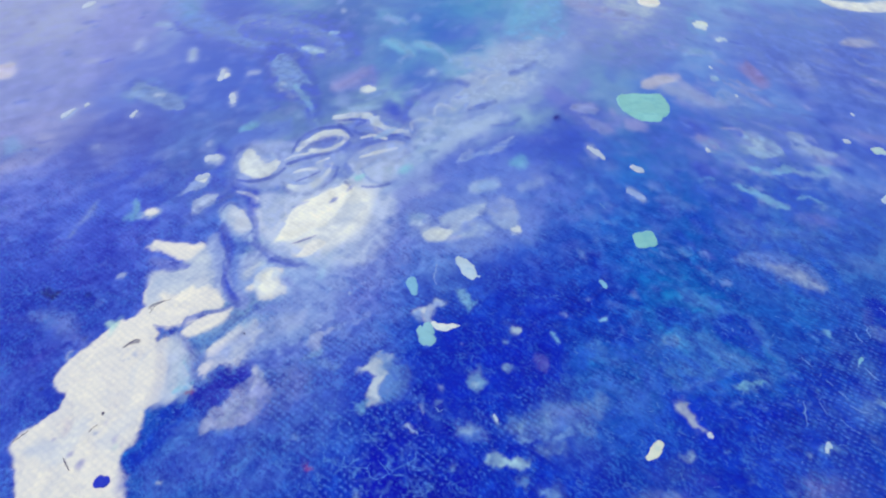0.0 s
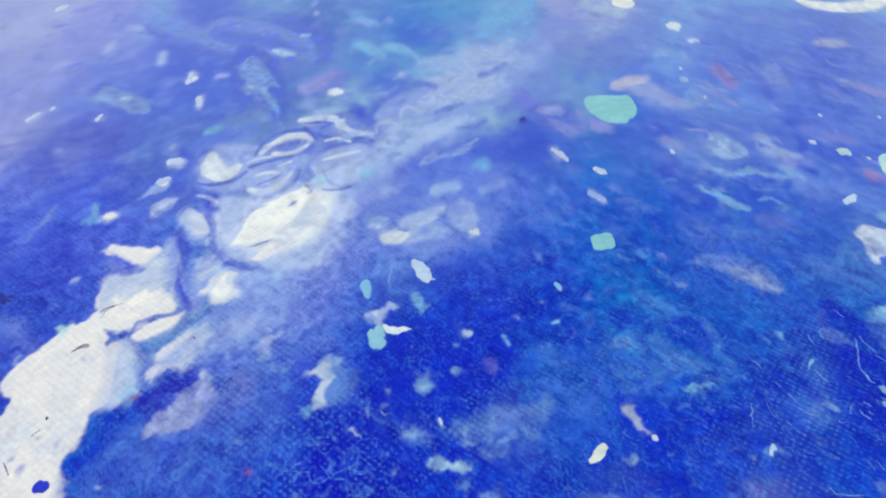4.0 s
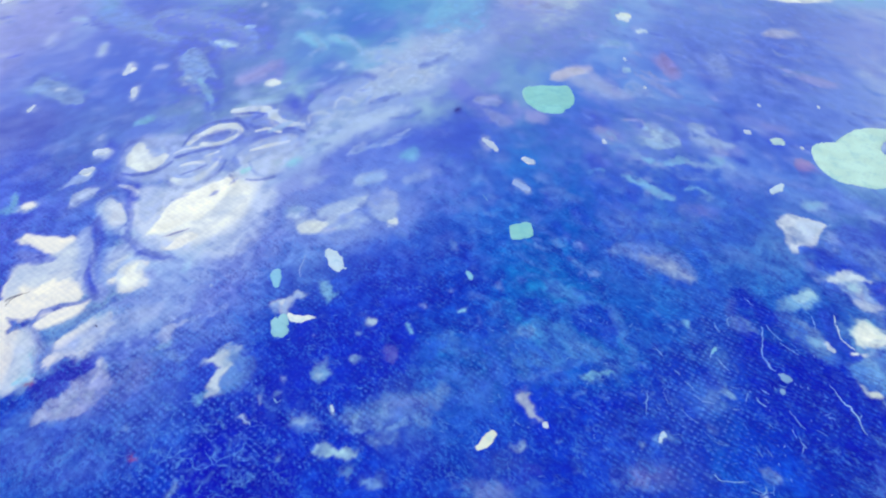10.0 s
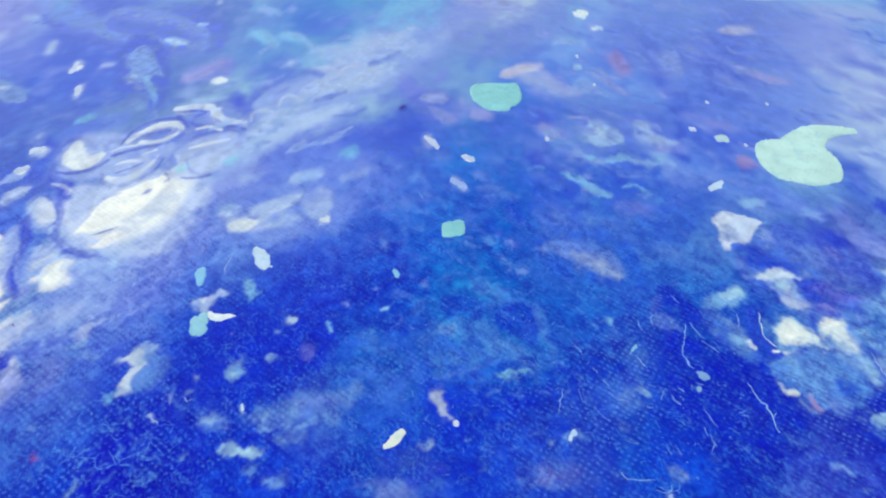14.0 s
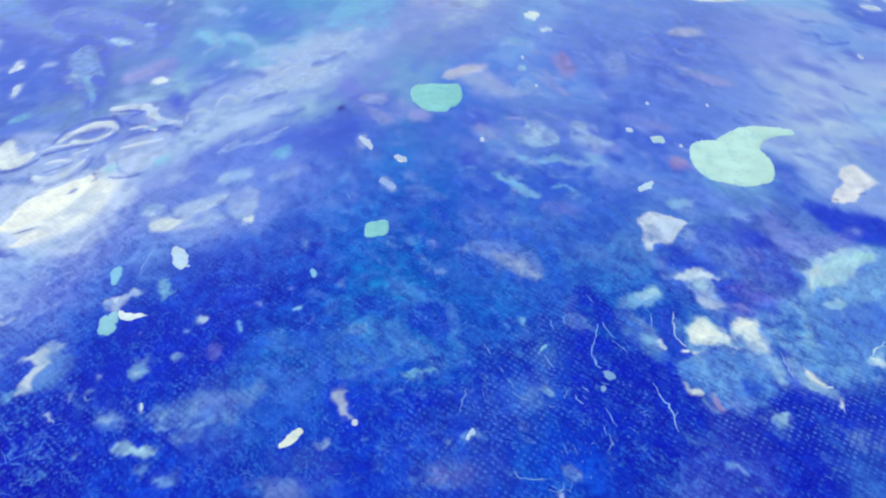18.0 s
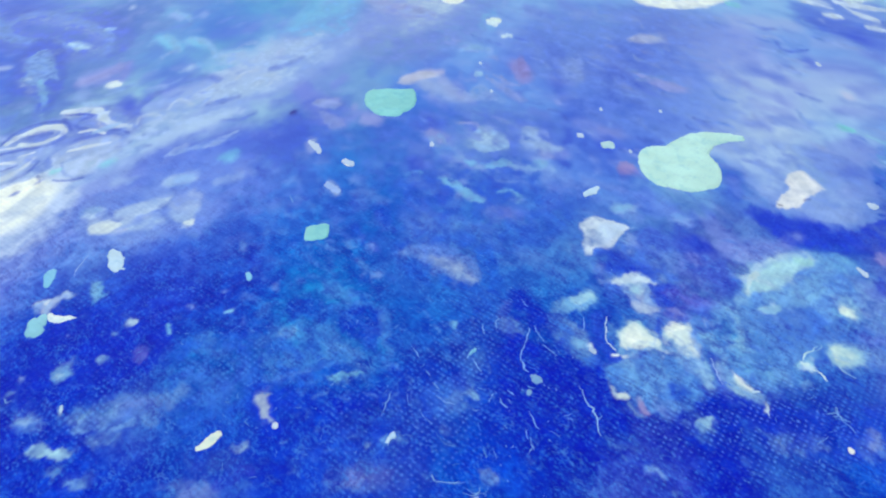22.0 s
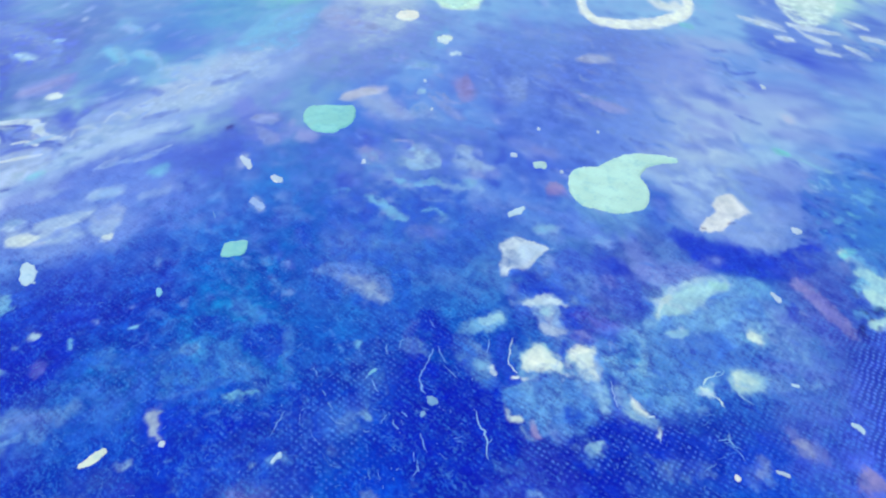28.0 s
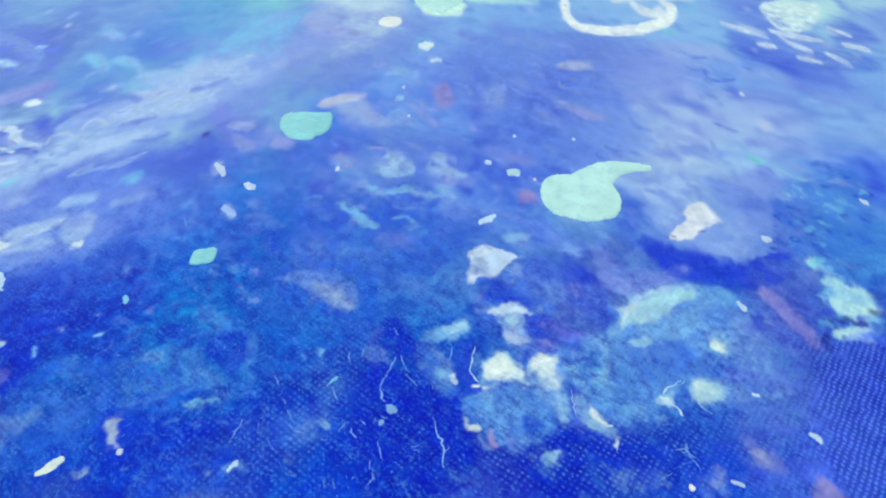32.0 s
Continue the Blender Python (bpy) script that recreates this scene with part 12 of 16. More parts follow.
stroke((124, 184, 228), 0.15, 0.80, 1.31, (-39.3, 63.7, 0.23), (-38.1, 64.6, 0.38), (-37.3, 65.4, 0.15))
stroke((190, 203, 232), 0.15, 0.80, 1.31, (-38.6, 64.1, 0.15), (-38.1, 65.0, 0.23), (-36.6, 64.3, 0.08))
stroke((84, 100, 199), 0.27, 0.85, 1.53, (-42.4, 99.5, 0.39), (-40.3, 95.1, 0.38), (-38.6, 90.6, 0.37), (-38.6, 87.3, 0.36), (-38.1, 84.7, 0.35), (-36.4, 82.3, 0.43), (-34.9, 80.6, 0.34))
stroke((131, 143, 209), 0.17, 0.80, 1.44, (-35.4, 79.9, 0.26), (-38.3, 78.8, 0.17), (-40.9, 77.8, 0.17), (-42.0, 76.1, 0.16), (-43.6, 75.3, 0.16), (-46.0, 75.4, 0.12))
stroke((122, 137, 207), 0.20, 0.70, 1.37, (-41.8, 74.3, 0.16), (-40.4, 72.8, 0.24), (-39.2, 71.2, 0.24), (-38.3, 69.2, 0.24), (-37.5, 66.4, 0.15))
stroke((143, 58, 106), 0.15, 0.85, 1.30, (-37.6, 63.6, 0.23), (-37.0, 63.6, 0.23))
stroke((170, 209, 221), 0.32, 0.80, 1.46, (-52.8, 75.8, 0.41), (-51.8, 74.7, 0.49), (-51.5, 73.4, 0.24))
spill((114, 128, 207), 0.49, 0.60, (-64.4, 74.8), (-64.3, 76.6), (-63.2, 77.6), (-62.3, 75.6), (-63.0, 73.9), tear=0.90)
spill((99, 116, 205), 0.72, 0.55, (-61.4, 75.8), (-58.5, 77.0), (-54.1, 73.4), (-54.0, 70.2), (-57.6, 71.0), tear=1.05)
stroke((174, 190, 225), 0.12, 0.70, 1.43, (-55.8, 68.4, 0.15), (-56.1, 69.4, 0.16), (-55.7, 69.9, 0.16))
spill((68, 33, 135), 0.25, 0.60, (-64.8, 81.2), (-64.0, 82.1), (-62.7, 81.8), (-62.4, 80.9), (-63.2, 80.3), (-64.3, 80.5), tear=1.20)
stroke((199, 190, 207), 0.28, 0.50, 1.29, (-51.6, 58.3, 0.29), (-50.7, 57.1, 0.35), (-50.7, 56.2, 0.21))

# petals and the hooked fleck in the blue
spill((32, 66, 199), 0.94, 0.45, (-17.1, 70.6), (-14.1, 73.4), (-8.3, 72.7), (-5.7, 69.2), (-6.2, 63.8), (-9.8, 61.3), (-15.1, 61.4), tear=0.60)
spill((87, 128, 207), 0.47, 0.80, (-13.4, 70.8), (-10.7, 71.6), (-8.4, 70.1), (-7.5, 67.5), (-8.7, 65.1), (-10.6, 64.2), (-12.6, 63.3), (-13.4, 63.6), (-12.2, 65.8), (-11.5, 68.0), tear=1.05)
spill((178, 194, 219), 0.16, 0.92, (-14.7, 69.5), (-13.4, 70.2), (-12.5, 71.5), (-11.8, 70.9), (-12.6, 70.0), (-12.1, 69.2), (-11.3, 68.9), (-10.8, 68.1), (-11.6, 66.8), (-11.8, 65.4), (-11.3, 64.2), (-12.2, 63.3), (-13.2, 63.3), (-12.9, 64.6), (-13.4, 66.3), (-12.7, 67.5), (-13.2, 68.7), (-14.4, 69.0), rag=0.16)
stroke((51, 64, 190), 0.24, 0.80, 1.28, (-13.4, 68.3, 0.32), (-12.6, 68.0, 0.32))
stroke((57, 85, 199), 0.16, 0.70, 1.27, (-10.6, 69.5, 0.16), (-9.8, 68.8, 0.16), (-9.1, 67.6, 0.16))
stroke((105, 155, 219), 0.12, 0.70, 1.29, (-10.1, 70.2, 0.12), (-9.0, 69.4, 0.12))
stroke((114, 170, 225), 0.12, 0.90, 1.22, (-15.0, 63.5, 0.08), (-14.2, 63.0, 0.23), (-13.7, 62.5, 0.30), (-13.7, 61.6, 0.15))
stroke((114, 170, 225), 0.12, 0.80, 1.23, (-13.8, 63.2, 0.23), (-13.1, 63.8, 0.15))
spill((147, 163, 219), 0.21, 0.90, (-23.0, 74.3), (-22.4, 75.7), (-21.1, 76.4), (-19.6, 77.0), (-20.1, 75.8), (-21.1, 74.6), (-20.6, 73.0), (-21.7, 72.2), (-22.7, 73.1))
drop((131, 186, 215), 1.34, (-6.4, 77.2, 0.76), (-5.5, 76.1, 1.01), (-4.7, 75.5, 0.67), (-5.8, 75.7, 1.01), rag=0.14, high=0.07)
drop((135, 188, 217), 1.36, (-5.5, 78.2, 0.69), (-4.9, 77.1, 0.51), rag=0.14, high=0.07)
drop((211, 223, 236), 1.36, (-4.8, 79.0, 0.26), (-3.9, 78.3, 0.60), (-2.7, 78.2, 0.60), (-1.6, 78.5, 0.34), (-0.7, 78.7, 0.09), rag=0.20, high=0.07)
spill((143, 165, 221), 0.26, 0.80, (-5.9, 81.3), (-5.3, 83.1), (-4.1, 83.9), (-3.3, 83.4), (-4.5, 82.1), (-5.0, 80.4), (-5.5, 79.6))
spill((114, 145, 215), 0.26, 0.70, (-7.8, 80.7), (-6.8, 82.0), (-6.2, 80.8), (-6.9, 79.5))
stroke((38, 62, 194), 0.17, 0.80, 1.38, (-4.7, 80.9, 0.26), (-3.6, 80.2, 0.26), (-2.5, 79.4, 0.17))
stroke((105, 135, 217), 0.12, 0.80, 1.48, (-4.8, 94.1, 0.10), (-4.6, 92.1, 0.19), (-4.5, 90.5, 0.14), (-5.0, 88.5, 0.14), (-4.5, 87.0, 0.09))
spill((118, 166, 217), 0.27, 0.85, (-1.5, 86.7), (-0.3, 86.5), (0.4, 85.5), (1.1, 84.5), (0.8, 82.7), (0.0, 82.7), (-0.5, 84.7))
spill((107, 145, 209), 0.32, 0.85, (0.4, 68.8), (1.4, 69.7), (2.4, 70.2), (2.8, 68.8), (2.4, 67.3), (1.4, 67.1), tear=0.90)
stroke((165, 194, 219), 0.24, 0.60, 1.26, (1.4, 68.5, 0.32), (2.0, 67.9, 0.40))
spill((57, 93, 203), 0.60, 0.70, (-1.5, 60.7), (0.8, 61.7), (2.7, 60.8), (2.4, 59.2), (0.0, 58.3), tear=0.75)
stroke((143, 170, 215), 0.22, 0.80, 1.18, (-0.1, 59.9, 0.45), (0.9, 59.8, 0.60), (1.5, 59.3, 0.30))
spill((155, 190, 215), 0.22, 0.90, (2.7, 55.8), (3.7, 56.7), (5.9, 56.7), (7.7, 55.9), (7.4, 54.8), (5.1, 54.8), (3.2, 55.2))
stroke((184, 207, 225), 0.12, 0.90, 1.20, (4.0, 62.5, 0.15), (4.4, 61.8, 0.23))

# fine crackle in the near blue
stroke((87, 135, 225), 0.12, 0.75, 1.22, (-6.1, 65.2, 0.09), (-5.4, 63.4, 0.08), (-4.2, 61.6, 0.08), tear=0.75)
stroke((87, 135, 225), 0.12, 0.75, 1.22, (-6.5, 64.6, 0.08), (-6.6, 62.9, 0.08), (-5.7, 61.3, 0.08), tear=0.75)
stroke((87, 135, 225), 0.12, 0.75, 1.19, (-11.8, 61.6, 0.08), (-11.0, 60.1, 0.08), (-9.6, 59.5, 0.08), (-8.8, 58.3, 0.08), tear=0.75)
stroke((87, 135, 225), 0.12, 0.75, 1.19, (-12.7, 60.9, 0.08), (-13.3, 59.3, 0.08), (-12.9, 57.9, 0.08), tear=0.75)
stroke((87, 135, 225), 0.12, 0.75, 1.15, (-15.9, 56.6, 0.08), (-14.6, 55.8, 0.08), (-14.0, 54.5, 0.08), (-14.6, 53.4, 0.08), tear=0.75)
stroke((87, 135, 225), 0.12, 0.75, 1.15, (-13.9, 54.5, 0.08), (-12.8, 54.9, 0.08), (-12.2, 55.9, 0.08), tear=0.75)
stroke((87, 135, 225), 0.12, 0.75, 1.17, (-13.2, 58.4, 0.08), (-12.2, 57.6, 0.08), (-11.1, 58.0, 0.08), (-10.4, 56.9, 0.08), tear=0.75)
stroke((87, 135, 225), 0.12, 0.75, 1.19, (-9.7, 60.8, 0.08), (-10.1, 59.5, 0.08), tear=0.75)
stroke((87, 135, 225), 0.12, 0.75, 1.11, (-14.1, 51.8, 0.08), (-13.1, 51.4, 0.08), (-12.0, 52.0, 0.08), (-11.5, 50.8, 0.08), tear=0.75)
stroke((87, 135, 225), 0.12, 0.75, 1.15, (-8.7, 57.0, 0.08), (-7.7, 56.2, 0.08), (-7.9, 54.9, 0.08), tear=0.75)
stroke((87, 135, 225), 0.12, 0.75, 1.13, (-11.3, 54.4, 0.08), (-10.4, 53.8, 0.08), (-9.1, 54.0, 0.08), tear=0.75)
stroke((87, 135, 225), 0.12, 0.75, 1.12, (-7.0, 53.0, 0.08), (-5.9, 52.4, 0.08), (-5.1, 53.0, 0.08), tear=0.75)
stroke((87, 135, 225), 0.12, 0.75, 1.11, (-8.0, 52.2, 0.08), (-7.1, 51.6, 0.08), tear=0.75)
stroke((87, 135, 225), 0.12, 0.75, 1.14, (-17.3, 54.7, 0.08), (-16.2, 54.1, 0.08), (-16.2, 52.7, 0.08), tear=0.75)
stroke((87, 135, 225), 0.12, 0.75, 1.13, (-18.1, 52.7, 0.08), (-17.2, 52.3, 0.08), tear=0.75)
stroke((87, 135, 225), 0.12, 0.75, 1.13, (-12.8, 52.7, 0.08), (-12.7, 53.8, 0.08), (-11.9, 54.2, 0.08), tear=0.75)
stroke((87, 135, 225), 0.12, 0.75, 1.14, (-9.8, 56.1, 0.08), (-9.1, 55.1, 0.08), (-9.4, 54.0, 0.08), tear=0.75)
stroke((87, 135, 225), 0.12, 0.75, 1.18, (-16.5, 59.1, 0.08), (-15.7, 58.1, 0.08), (-15.9, 56.9, 0.08), tear=0.75)
stroke((87, 135, 225), 0.12, 0.75, 1.16, (-6.9, 57.1, 0.08), (-5.9, 56.6, 0.08), tear=0.75)
stroke((87, 135, 225), 0.12, 0.75, 1.12, (-11.4, 52.0, 0.08), (-10.9, 53.0, 0.08), (-9.7, 52.7, 0.08), tear=0.75)
stroke((87, 135, 225), 0.12, 0.75, 1.11, (-9.0, 52.0, 0.08), (-9.3, 50.9, 0.08), (-10.2, 50.5, 0.08), tear=0.75)
stroke((87, 135, 225), 0.12, 0.75, 1.18, (-14.7, 58.3, 0.08), (-13.9, 57.7, 0.08), tear=0.75)
stroke((87, 135, 225), 0.12, 0.75, 1.12, (-12.4, 51.5, 0.08), (-11.7, 52.3, 0.08), tear=0.75)
stroke((87, 135, 225), 0.12, 0.75, 1.18, (-17.7, 56.5, 0.08), (-17.2, 57.3, 0.08), (-16.3, 57.2, 0.08), tear=0.75)
stroke((87, 135, 225), 0.12, 0.75, 1.20, (-9.1, 62.2, 0.08), (-8.1, 61.0, 0.08), (-8.3, 59.9, 0.08), tear=0.75)
stroke((87, 135, 225), 0.12, 0.75, 1.13, (-6.0, 55.3, 0.08), (-6.3, 54.0, 0.08), tear=0.75)
stroke((87, 135, 225), 0.12, 0.75, 1.18, (-11.2, 59.4, 0.08), (-11.7, 58.3, 0.08), tear=0.75)
stroke((184, 207, 229), 0.12, 0.85, 1.19, (-7.6, 60.3, 0.15), (-7.0, 59.8, 0.22), (-6.5, 59.3, 0.15))
stroke((143, 58, 116), 0.14, 0.85, 1.14, (-19.3, 53.3, 0.28), (-18.9, 53.0, 0.28))
stroke((38, 58, 184), 0.20, 0.80, 1.16, (-36.9, 49.7, 0.20), (-36.3, 49.3, 0.27))
stroke((184, 194, 218), 0.12, 0.80, 1.17, (-37.1, 50.1, 0.13), (-36.6, 50.0, 0.10))
stroke((124, 155, 218), 0.14, 0.60, 1.19, (-21.9, 57.6, 0.36), (-21.2, 57.1, 0.29))

# far left: pale ring, seed and flakes
spill((76, 100, 205), 2.01, 0.80, (-78.3, 182.3), (-63.4, 193.9), (-41.7, 194.9), (-27.2, 178.3), (-28.4, 165.0), (-47.3, 162.7), (-63.1, 170.3), tear=0.45)
stroke((99, 133, 213), 1.02, 0.70, 2.57, (-81.9, 193.3, 2.10), (-72.9, 186.7, 2.35), (-66.0, 181.0, 1.73), (-60.6, 178.1, 1.14), tear=0.75)
stroke((76, 145, 209), 1.36, 0.40, 2.70, (-79.2, 199.9, 1.54), (-74.8, 190.3, 1.49))
stroke((103, 133, 211), 0.58, 0.80, 2.44, (-60.4, 177.5, 0.71), (-59.9, 186.2, 0.89), (-54.5, 189.2, 0.75), (-46.2, 185.8, 0.74), (-39.6, 182.3, 0.74), (-33.5, 177.4, 1.01), (-30.9, 169.1, 1.12), tear=0.60)
stroke((103, 135, 213), 0.56, 0.80, 2.37, (-61.2, 176.7, 0.99), (-55.2, 172.7, 0.98), (-49.2, 171.4, 0.84), (-41.9, 170.7, 0.70), (-37.2, 169.3, 0.56), tear=0.60)
stroke((155, 186, 223), 0.35, 0.80, 2.32, (-41.3, 171.7, 0.42), (-38.8, 170.7, 0.84), (-35.8, 169.8, 0.42))
stroke((143, 180, 223), 0.37, 0.80, 2.41, (-35.6, 181.4, 0.59), (-34.1, 181.6, 0.59))
stroke((133, 163, 219), 0.36, 0.70, 2.58, (-81.2, 181.2, 0.43), (-79.5, 181.4, 0.57), (-77.6, 180.9, 0.43))
stroke((116, 135, 215), 0.54, 0.60, 2.45, (-81.0, 171.4, 0.68), (-79.7, 166.9, 0.81), (-79.4, 164.4, 0.40))
stroke((143, 170, 221), 0.34, 0.70, 2.37, (-67.3, 167.2, 0.54), (-66.3, 162.3, 0.53))
spill((66, 91, 201), 1.02, 0.85, (-50.7, 170.6), (-43.6, 172.1), (-34.9, 155.3), (-31.2, 136.0), (-33.4, 134.4), (-37.3, 144.3), (-43.9, 145.6), tear=0.45)
spill((110, 143, 209), 0.46, 0.85, (-47.5, 163.3), (-45.7, 168.3), (-43.4, 166.3), (-40.1, 160.6), (-37.0, 155.1), (-35.7, 152.4), (-38.0, 153.3), (-38.1, 150.0), (-40.0, 148.9), (-42.1, 150.3), (-44.0, 150.9), (-44.1, 154.8), (-46.2, 157.5), tear=0.90)
stroke((74, 104, 201), 0.20, 0.60, 2.23, (-44.2, 160.7, 0.20), (-41.2, 159.2, 0.20))
stroke((74, 104, 201), 0.20, 0.60, 2.19, (-43.6, 156.6, 0.20), (-39.9, 155.3, 0.20))
stroke((118, 163, 215), 0.31, 0.85, 2.08, (-39.4, 151.5, 0.51), (-37.1, 147.4, 0.44), (-35.1, 144.0, 0.50), (-33.9, 141.6, 0.61), tear=0.30)
stroke((95, 126, 207), 0.30, 0.60, 1.96, (-33.8, 141.1, 0.24), (-32.7, 136.4, 0.24), (-31.1, 132.4, 0.35), (-30.4, 129.7, 0.23))
stroke((151, 174, 219), 0.19, 0.70, 2.15, (-42.7, 152.2, 0.39), (-41.6, 151.8, 0.26))
spill((70, 95, 201), 0.97, 0.80, (-76.9, 145.1), (-75.8, 150.6), (-67.4, 148.8), (-60.4, 140.5), (-60.7, 135.6), (-68.5, 137.1), tear=0.45)
spill((120, 151, 211), 0.36, 0.90, (-74.7, 142.2), (-74.8, 146.4), (-73.2, 148.7), (-69.9, 146.7), (-66.3, 145.2), (-62.9, 142.5), (-60.8, 138.2), (-63.6, 137.7), (-66.9, 139.5), (-69.7, 141.2), (-72.6, 141.7), tear=0.60)
stroke((84, 116, 199), 0.37, 0.60, 2.21, (-72.5, 145.6, 0.61), (-71.1, 145.2, 0.61))
stroke((86, 118, 199), 0.36, 0.60, 2.14, (-66.3, 142.1, 0.60), (-64.4, 140.8, 0.60))
stroke((161, 180, 223), 0.24, 0.80, 2.18, (-68.9, 143.9, 0.36), (-67.2, 144.1, 0.36))
stroke((221, 215, 227), 0.37, 0.90, 2.44, (-108.0, 151.9, 0.99), (-105.9, 151.0, 1.47), (-104.0, 150.1, 0.73))
stroke((143, 170, 223), 0.34, 0.70, 2.16, (-83.9, 131.9, 0.57), (-83.5, 133.9, 0.80), (-83.0, 135.8, 0.35))
stroke((109, 163, 215), 0.43, 0.70, 2.08, (-90.9, 122.8, 0.75), (-89.2, 120.1, 0.85))
stroke((107, 163, 215), 0.47, 0.75, 1.98, (-47.0, 131.6, 0.58), (-45.6, 132.7, 0.81), (-44.3, 133.3, 0.47))
stroke((130, 155, 217), 0.14, 0.75, 1.75, (-65.9, 105.0, 0.15), (-66.0, 101.4, 0.24), (-66.0, 98.5, 0.24), (-66.4, 96.3, 0.14), (-66.7, 94.4, 0.14))
spill((66, 87, 198), 0.61, 0.70, (-54.4, 108.5), (-52.5, 116.0), (-46.7, 114.7), (-42.8, 107.8), (-46.2, 101.6), (-50.3, 102.1), tear=0.45)
spill((139, 163, 221), 0.26, 0.85, (-52.4, 107.6), (-52.1, 110.5), (-51.2, 113.5), (-49.7, 114.8), (-48.2, 113.8), (-48.3, 111.2), (-49.8, 109.3), tear=0.45)
stroke((215, 223, 232), 0.21, 0.90, 1.81, (-50.1, 113.2, 0.52), (-49.2, 112.9, 0.52))
spill((166, 184, 225), 0.25, 0.90, (-49.0, 103.1), (-49.3, 105.5), (-48.4, 107.3), (-46.3, 108.5), (-45.2, 108.3), (-45.9, 105.8), (-47.1, 103.3), (-47.9, 102.6), tear=0.45)
stroke((114, 145, 217), 0.19, 0.80, 1.73, (-57.3, 102.1, 0.29), (-55.7, 100.9, 0.29), (-54.5, 101.4, 0.29), (-53.9, 102.7, 0.20), (-55.3, 103.9, 0.20))
stroke((227, 230, 236), 0.15, 0.95, 1.73, (-56.1, 102.2, 0.39), (-55.2, 102.4, 0.49))
stroke((105, 155, 213), 0.20, 0.80, 1.75, (-59.7, 105.9, 0.30), (-58.2, 103.0, 0.39), (-58.6, 100.7, 0.29))
stroke((199, 215, 230), 0.16, 0.90, 1.88, (-50.3, 120.2, 0.33), (-48.9, 120.5, 0.54))
stroke((217, 225, 232), 0.19, 0.90, 2.23, (-56.9, 153.4, 0.51), (-55.9, 154.6, 0.52), (-57.5, 156.7, 0.26))
stroke((217, 225, 232), 0.18, 0.90, 2.11, (-52.3, 145.7, 0.37), (-51.5, 143.7, 0.49), (-51.8, 142.7, 0.24))
stroke((203, 215, 230), 0.19, 0.90, 2.10, (-23.8, 151.6, 0.52), (-22.5, 151.7, 0.78), (-21.3, 151.9, 0.52))
spill((112, 122, 201), 0.66, 0.60, (-29.9, 152.0), (-27.2, 155.7), (-24.5, 162.4), (-22.4, 163.3), (-21.2, 154.1), (-24.4, 154.3), (-27.6, 150.6), tear=0.75)

# rolled eddies at the top of the run
spill((99, 122, 207), 0.78, 0.70, (-46.1, 116.6), (-46.0, 124.7), (-37.5, 127.7), (-31.6, 133.9), (-23.0, 142.0), (-12.7, 138.2), (-11.0, 130.4), (-20.3, 119.1), (-27.6, 110.0), (-36.7, 108.3), (-43.0, 108.6), tear=0.75)
spill((153, 172, 223), 0.65, 0.60, (-45.9, 124.3), (-37.6, 128.1), (-33.6, 125.5), (-32.6, 114.1), (-37.4, 111.4), (-43.6, 113.1), tear=0.75)
spill((143, 165, 221), 0.54, 0.55, (-35.5, 117.6), (-34.4, 123.8), (-25.7, 126.3), (-23.8, 120.7), (-27.0, 112.8), (-31.8, 109.6), tear=0.75)
stroke((68, 91, 198), 0.33, 0.75, 1.86, (-44.0, 113.4, 0.42), (-45.6, 118.6, 0.32), (-45.5, 123.5, 0.33), (-43.9, 125.4, 0.22))
spill((207, 217, 230), 0.33, 0.92, (-43.5, 116.5), (-44.1, 121.6), (-42.8, 123.6), (-40.6, 121.1), (-39.2, 118.8), (-37.4, 120.6), (-36.2, 119.9), (-36.9, 117.1), (-38.8, 114.8), (-41.3, 114.6), tear=0.30)
stroke((76, 97, 199), 0.32, 0.70, 1.79, (-43.1, 113.1, 0.31), (-39.9, 113.1, 0.31), (-36.5, 115.2, 0.32), (-35.1, 118.1, 0.32))
stroke((199, 211, 230), 0.23, 0.90, 1.89, (-33.6, 125.1, 0.56), (-32.3, 128.2, 0.57), (-29.8, 131.4, 0.58), (-26.6, 132.1, 0.47), (-24.7, 130.1, 0.47), (-25.9, 127.1, 0.34), (-28.5, 124.8, 0.34), (-31.2, 124.7, 0.45), tear=0.22)
stroke((72, 95, 199), 0.23, 0.70, 1.89, (-31.4, 127.0, 0.23), (-28.5, 129.3, 0.35), (-26.9, 129.6, 0.23))
stroke((76, 97, 199), 0.28, 0.75, 1.84, (-35.0, 119.6, 0.33), (-32.8, 121.1, 0.33), (-29.8, 123.0, 0.33), (-25.8, 125.0, 0.34), (-23.7, 128.2, 0.35))
stroke((192, 205, 229), 0.27, 0.90, 1.76, (-33.1, 112.2, 0.52), (-30.6, 111.7, 0.63), (-28.3, 113.7, 0.53), (-26.7, 117.3, 0.43), (-26.2, 120.1, 0.22), tear=0.22)
spill((155, 174, 223), 0.43, 0.70, (-32.8, 114.1), (-32.2, 117.9), (-29.6, 119.0), (-27.2, 119.6), (-27.6, 116.4), (-29.8, 113.6), tear=0.45)
stroke((76, 97, 199), 0.21, 0.70, 1.75, (-34.0, 111.4, 0.31), (-31.8, 109.8, 0.31), (-28.2, 110.8, 0.31), (-25.3, 115.5, 0.32), (-25.0, 119.4, 0.22))
stroke((184, 199, 227), 0.30, 0.90, 1.95, (-28.4, 138.2, 0.48), (-24.9, 139.6, 0.61), (-21.5, 139.7, 0.73), (-19.5, 137.3, 0.61), (-16.1, 134.3, 0.60), (-12.2, 134.1, 0.36), tear=0.22)
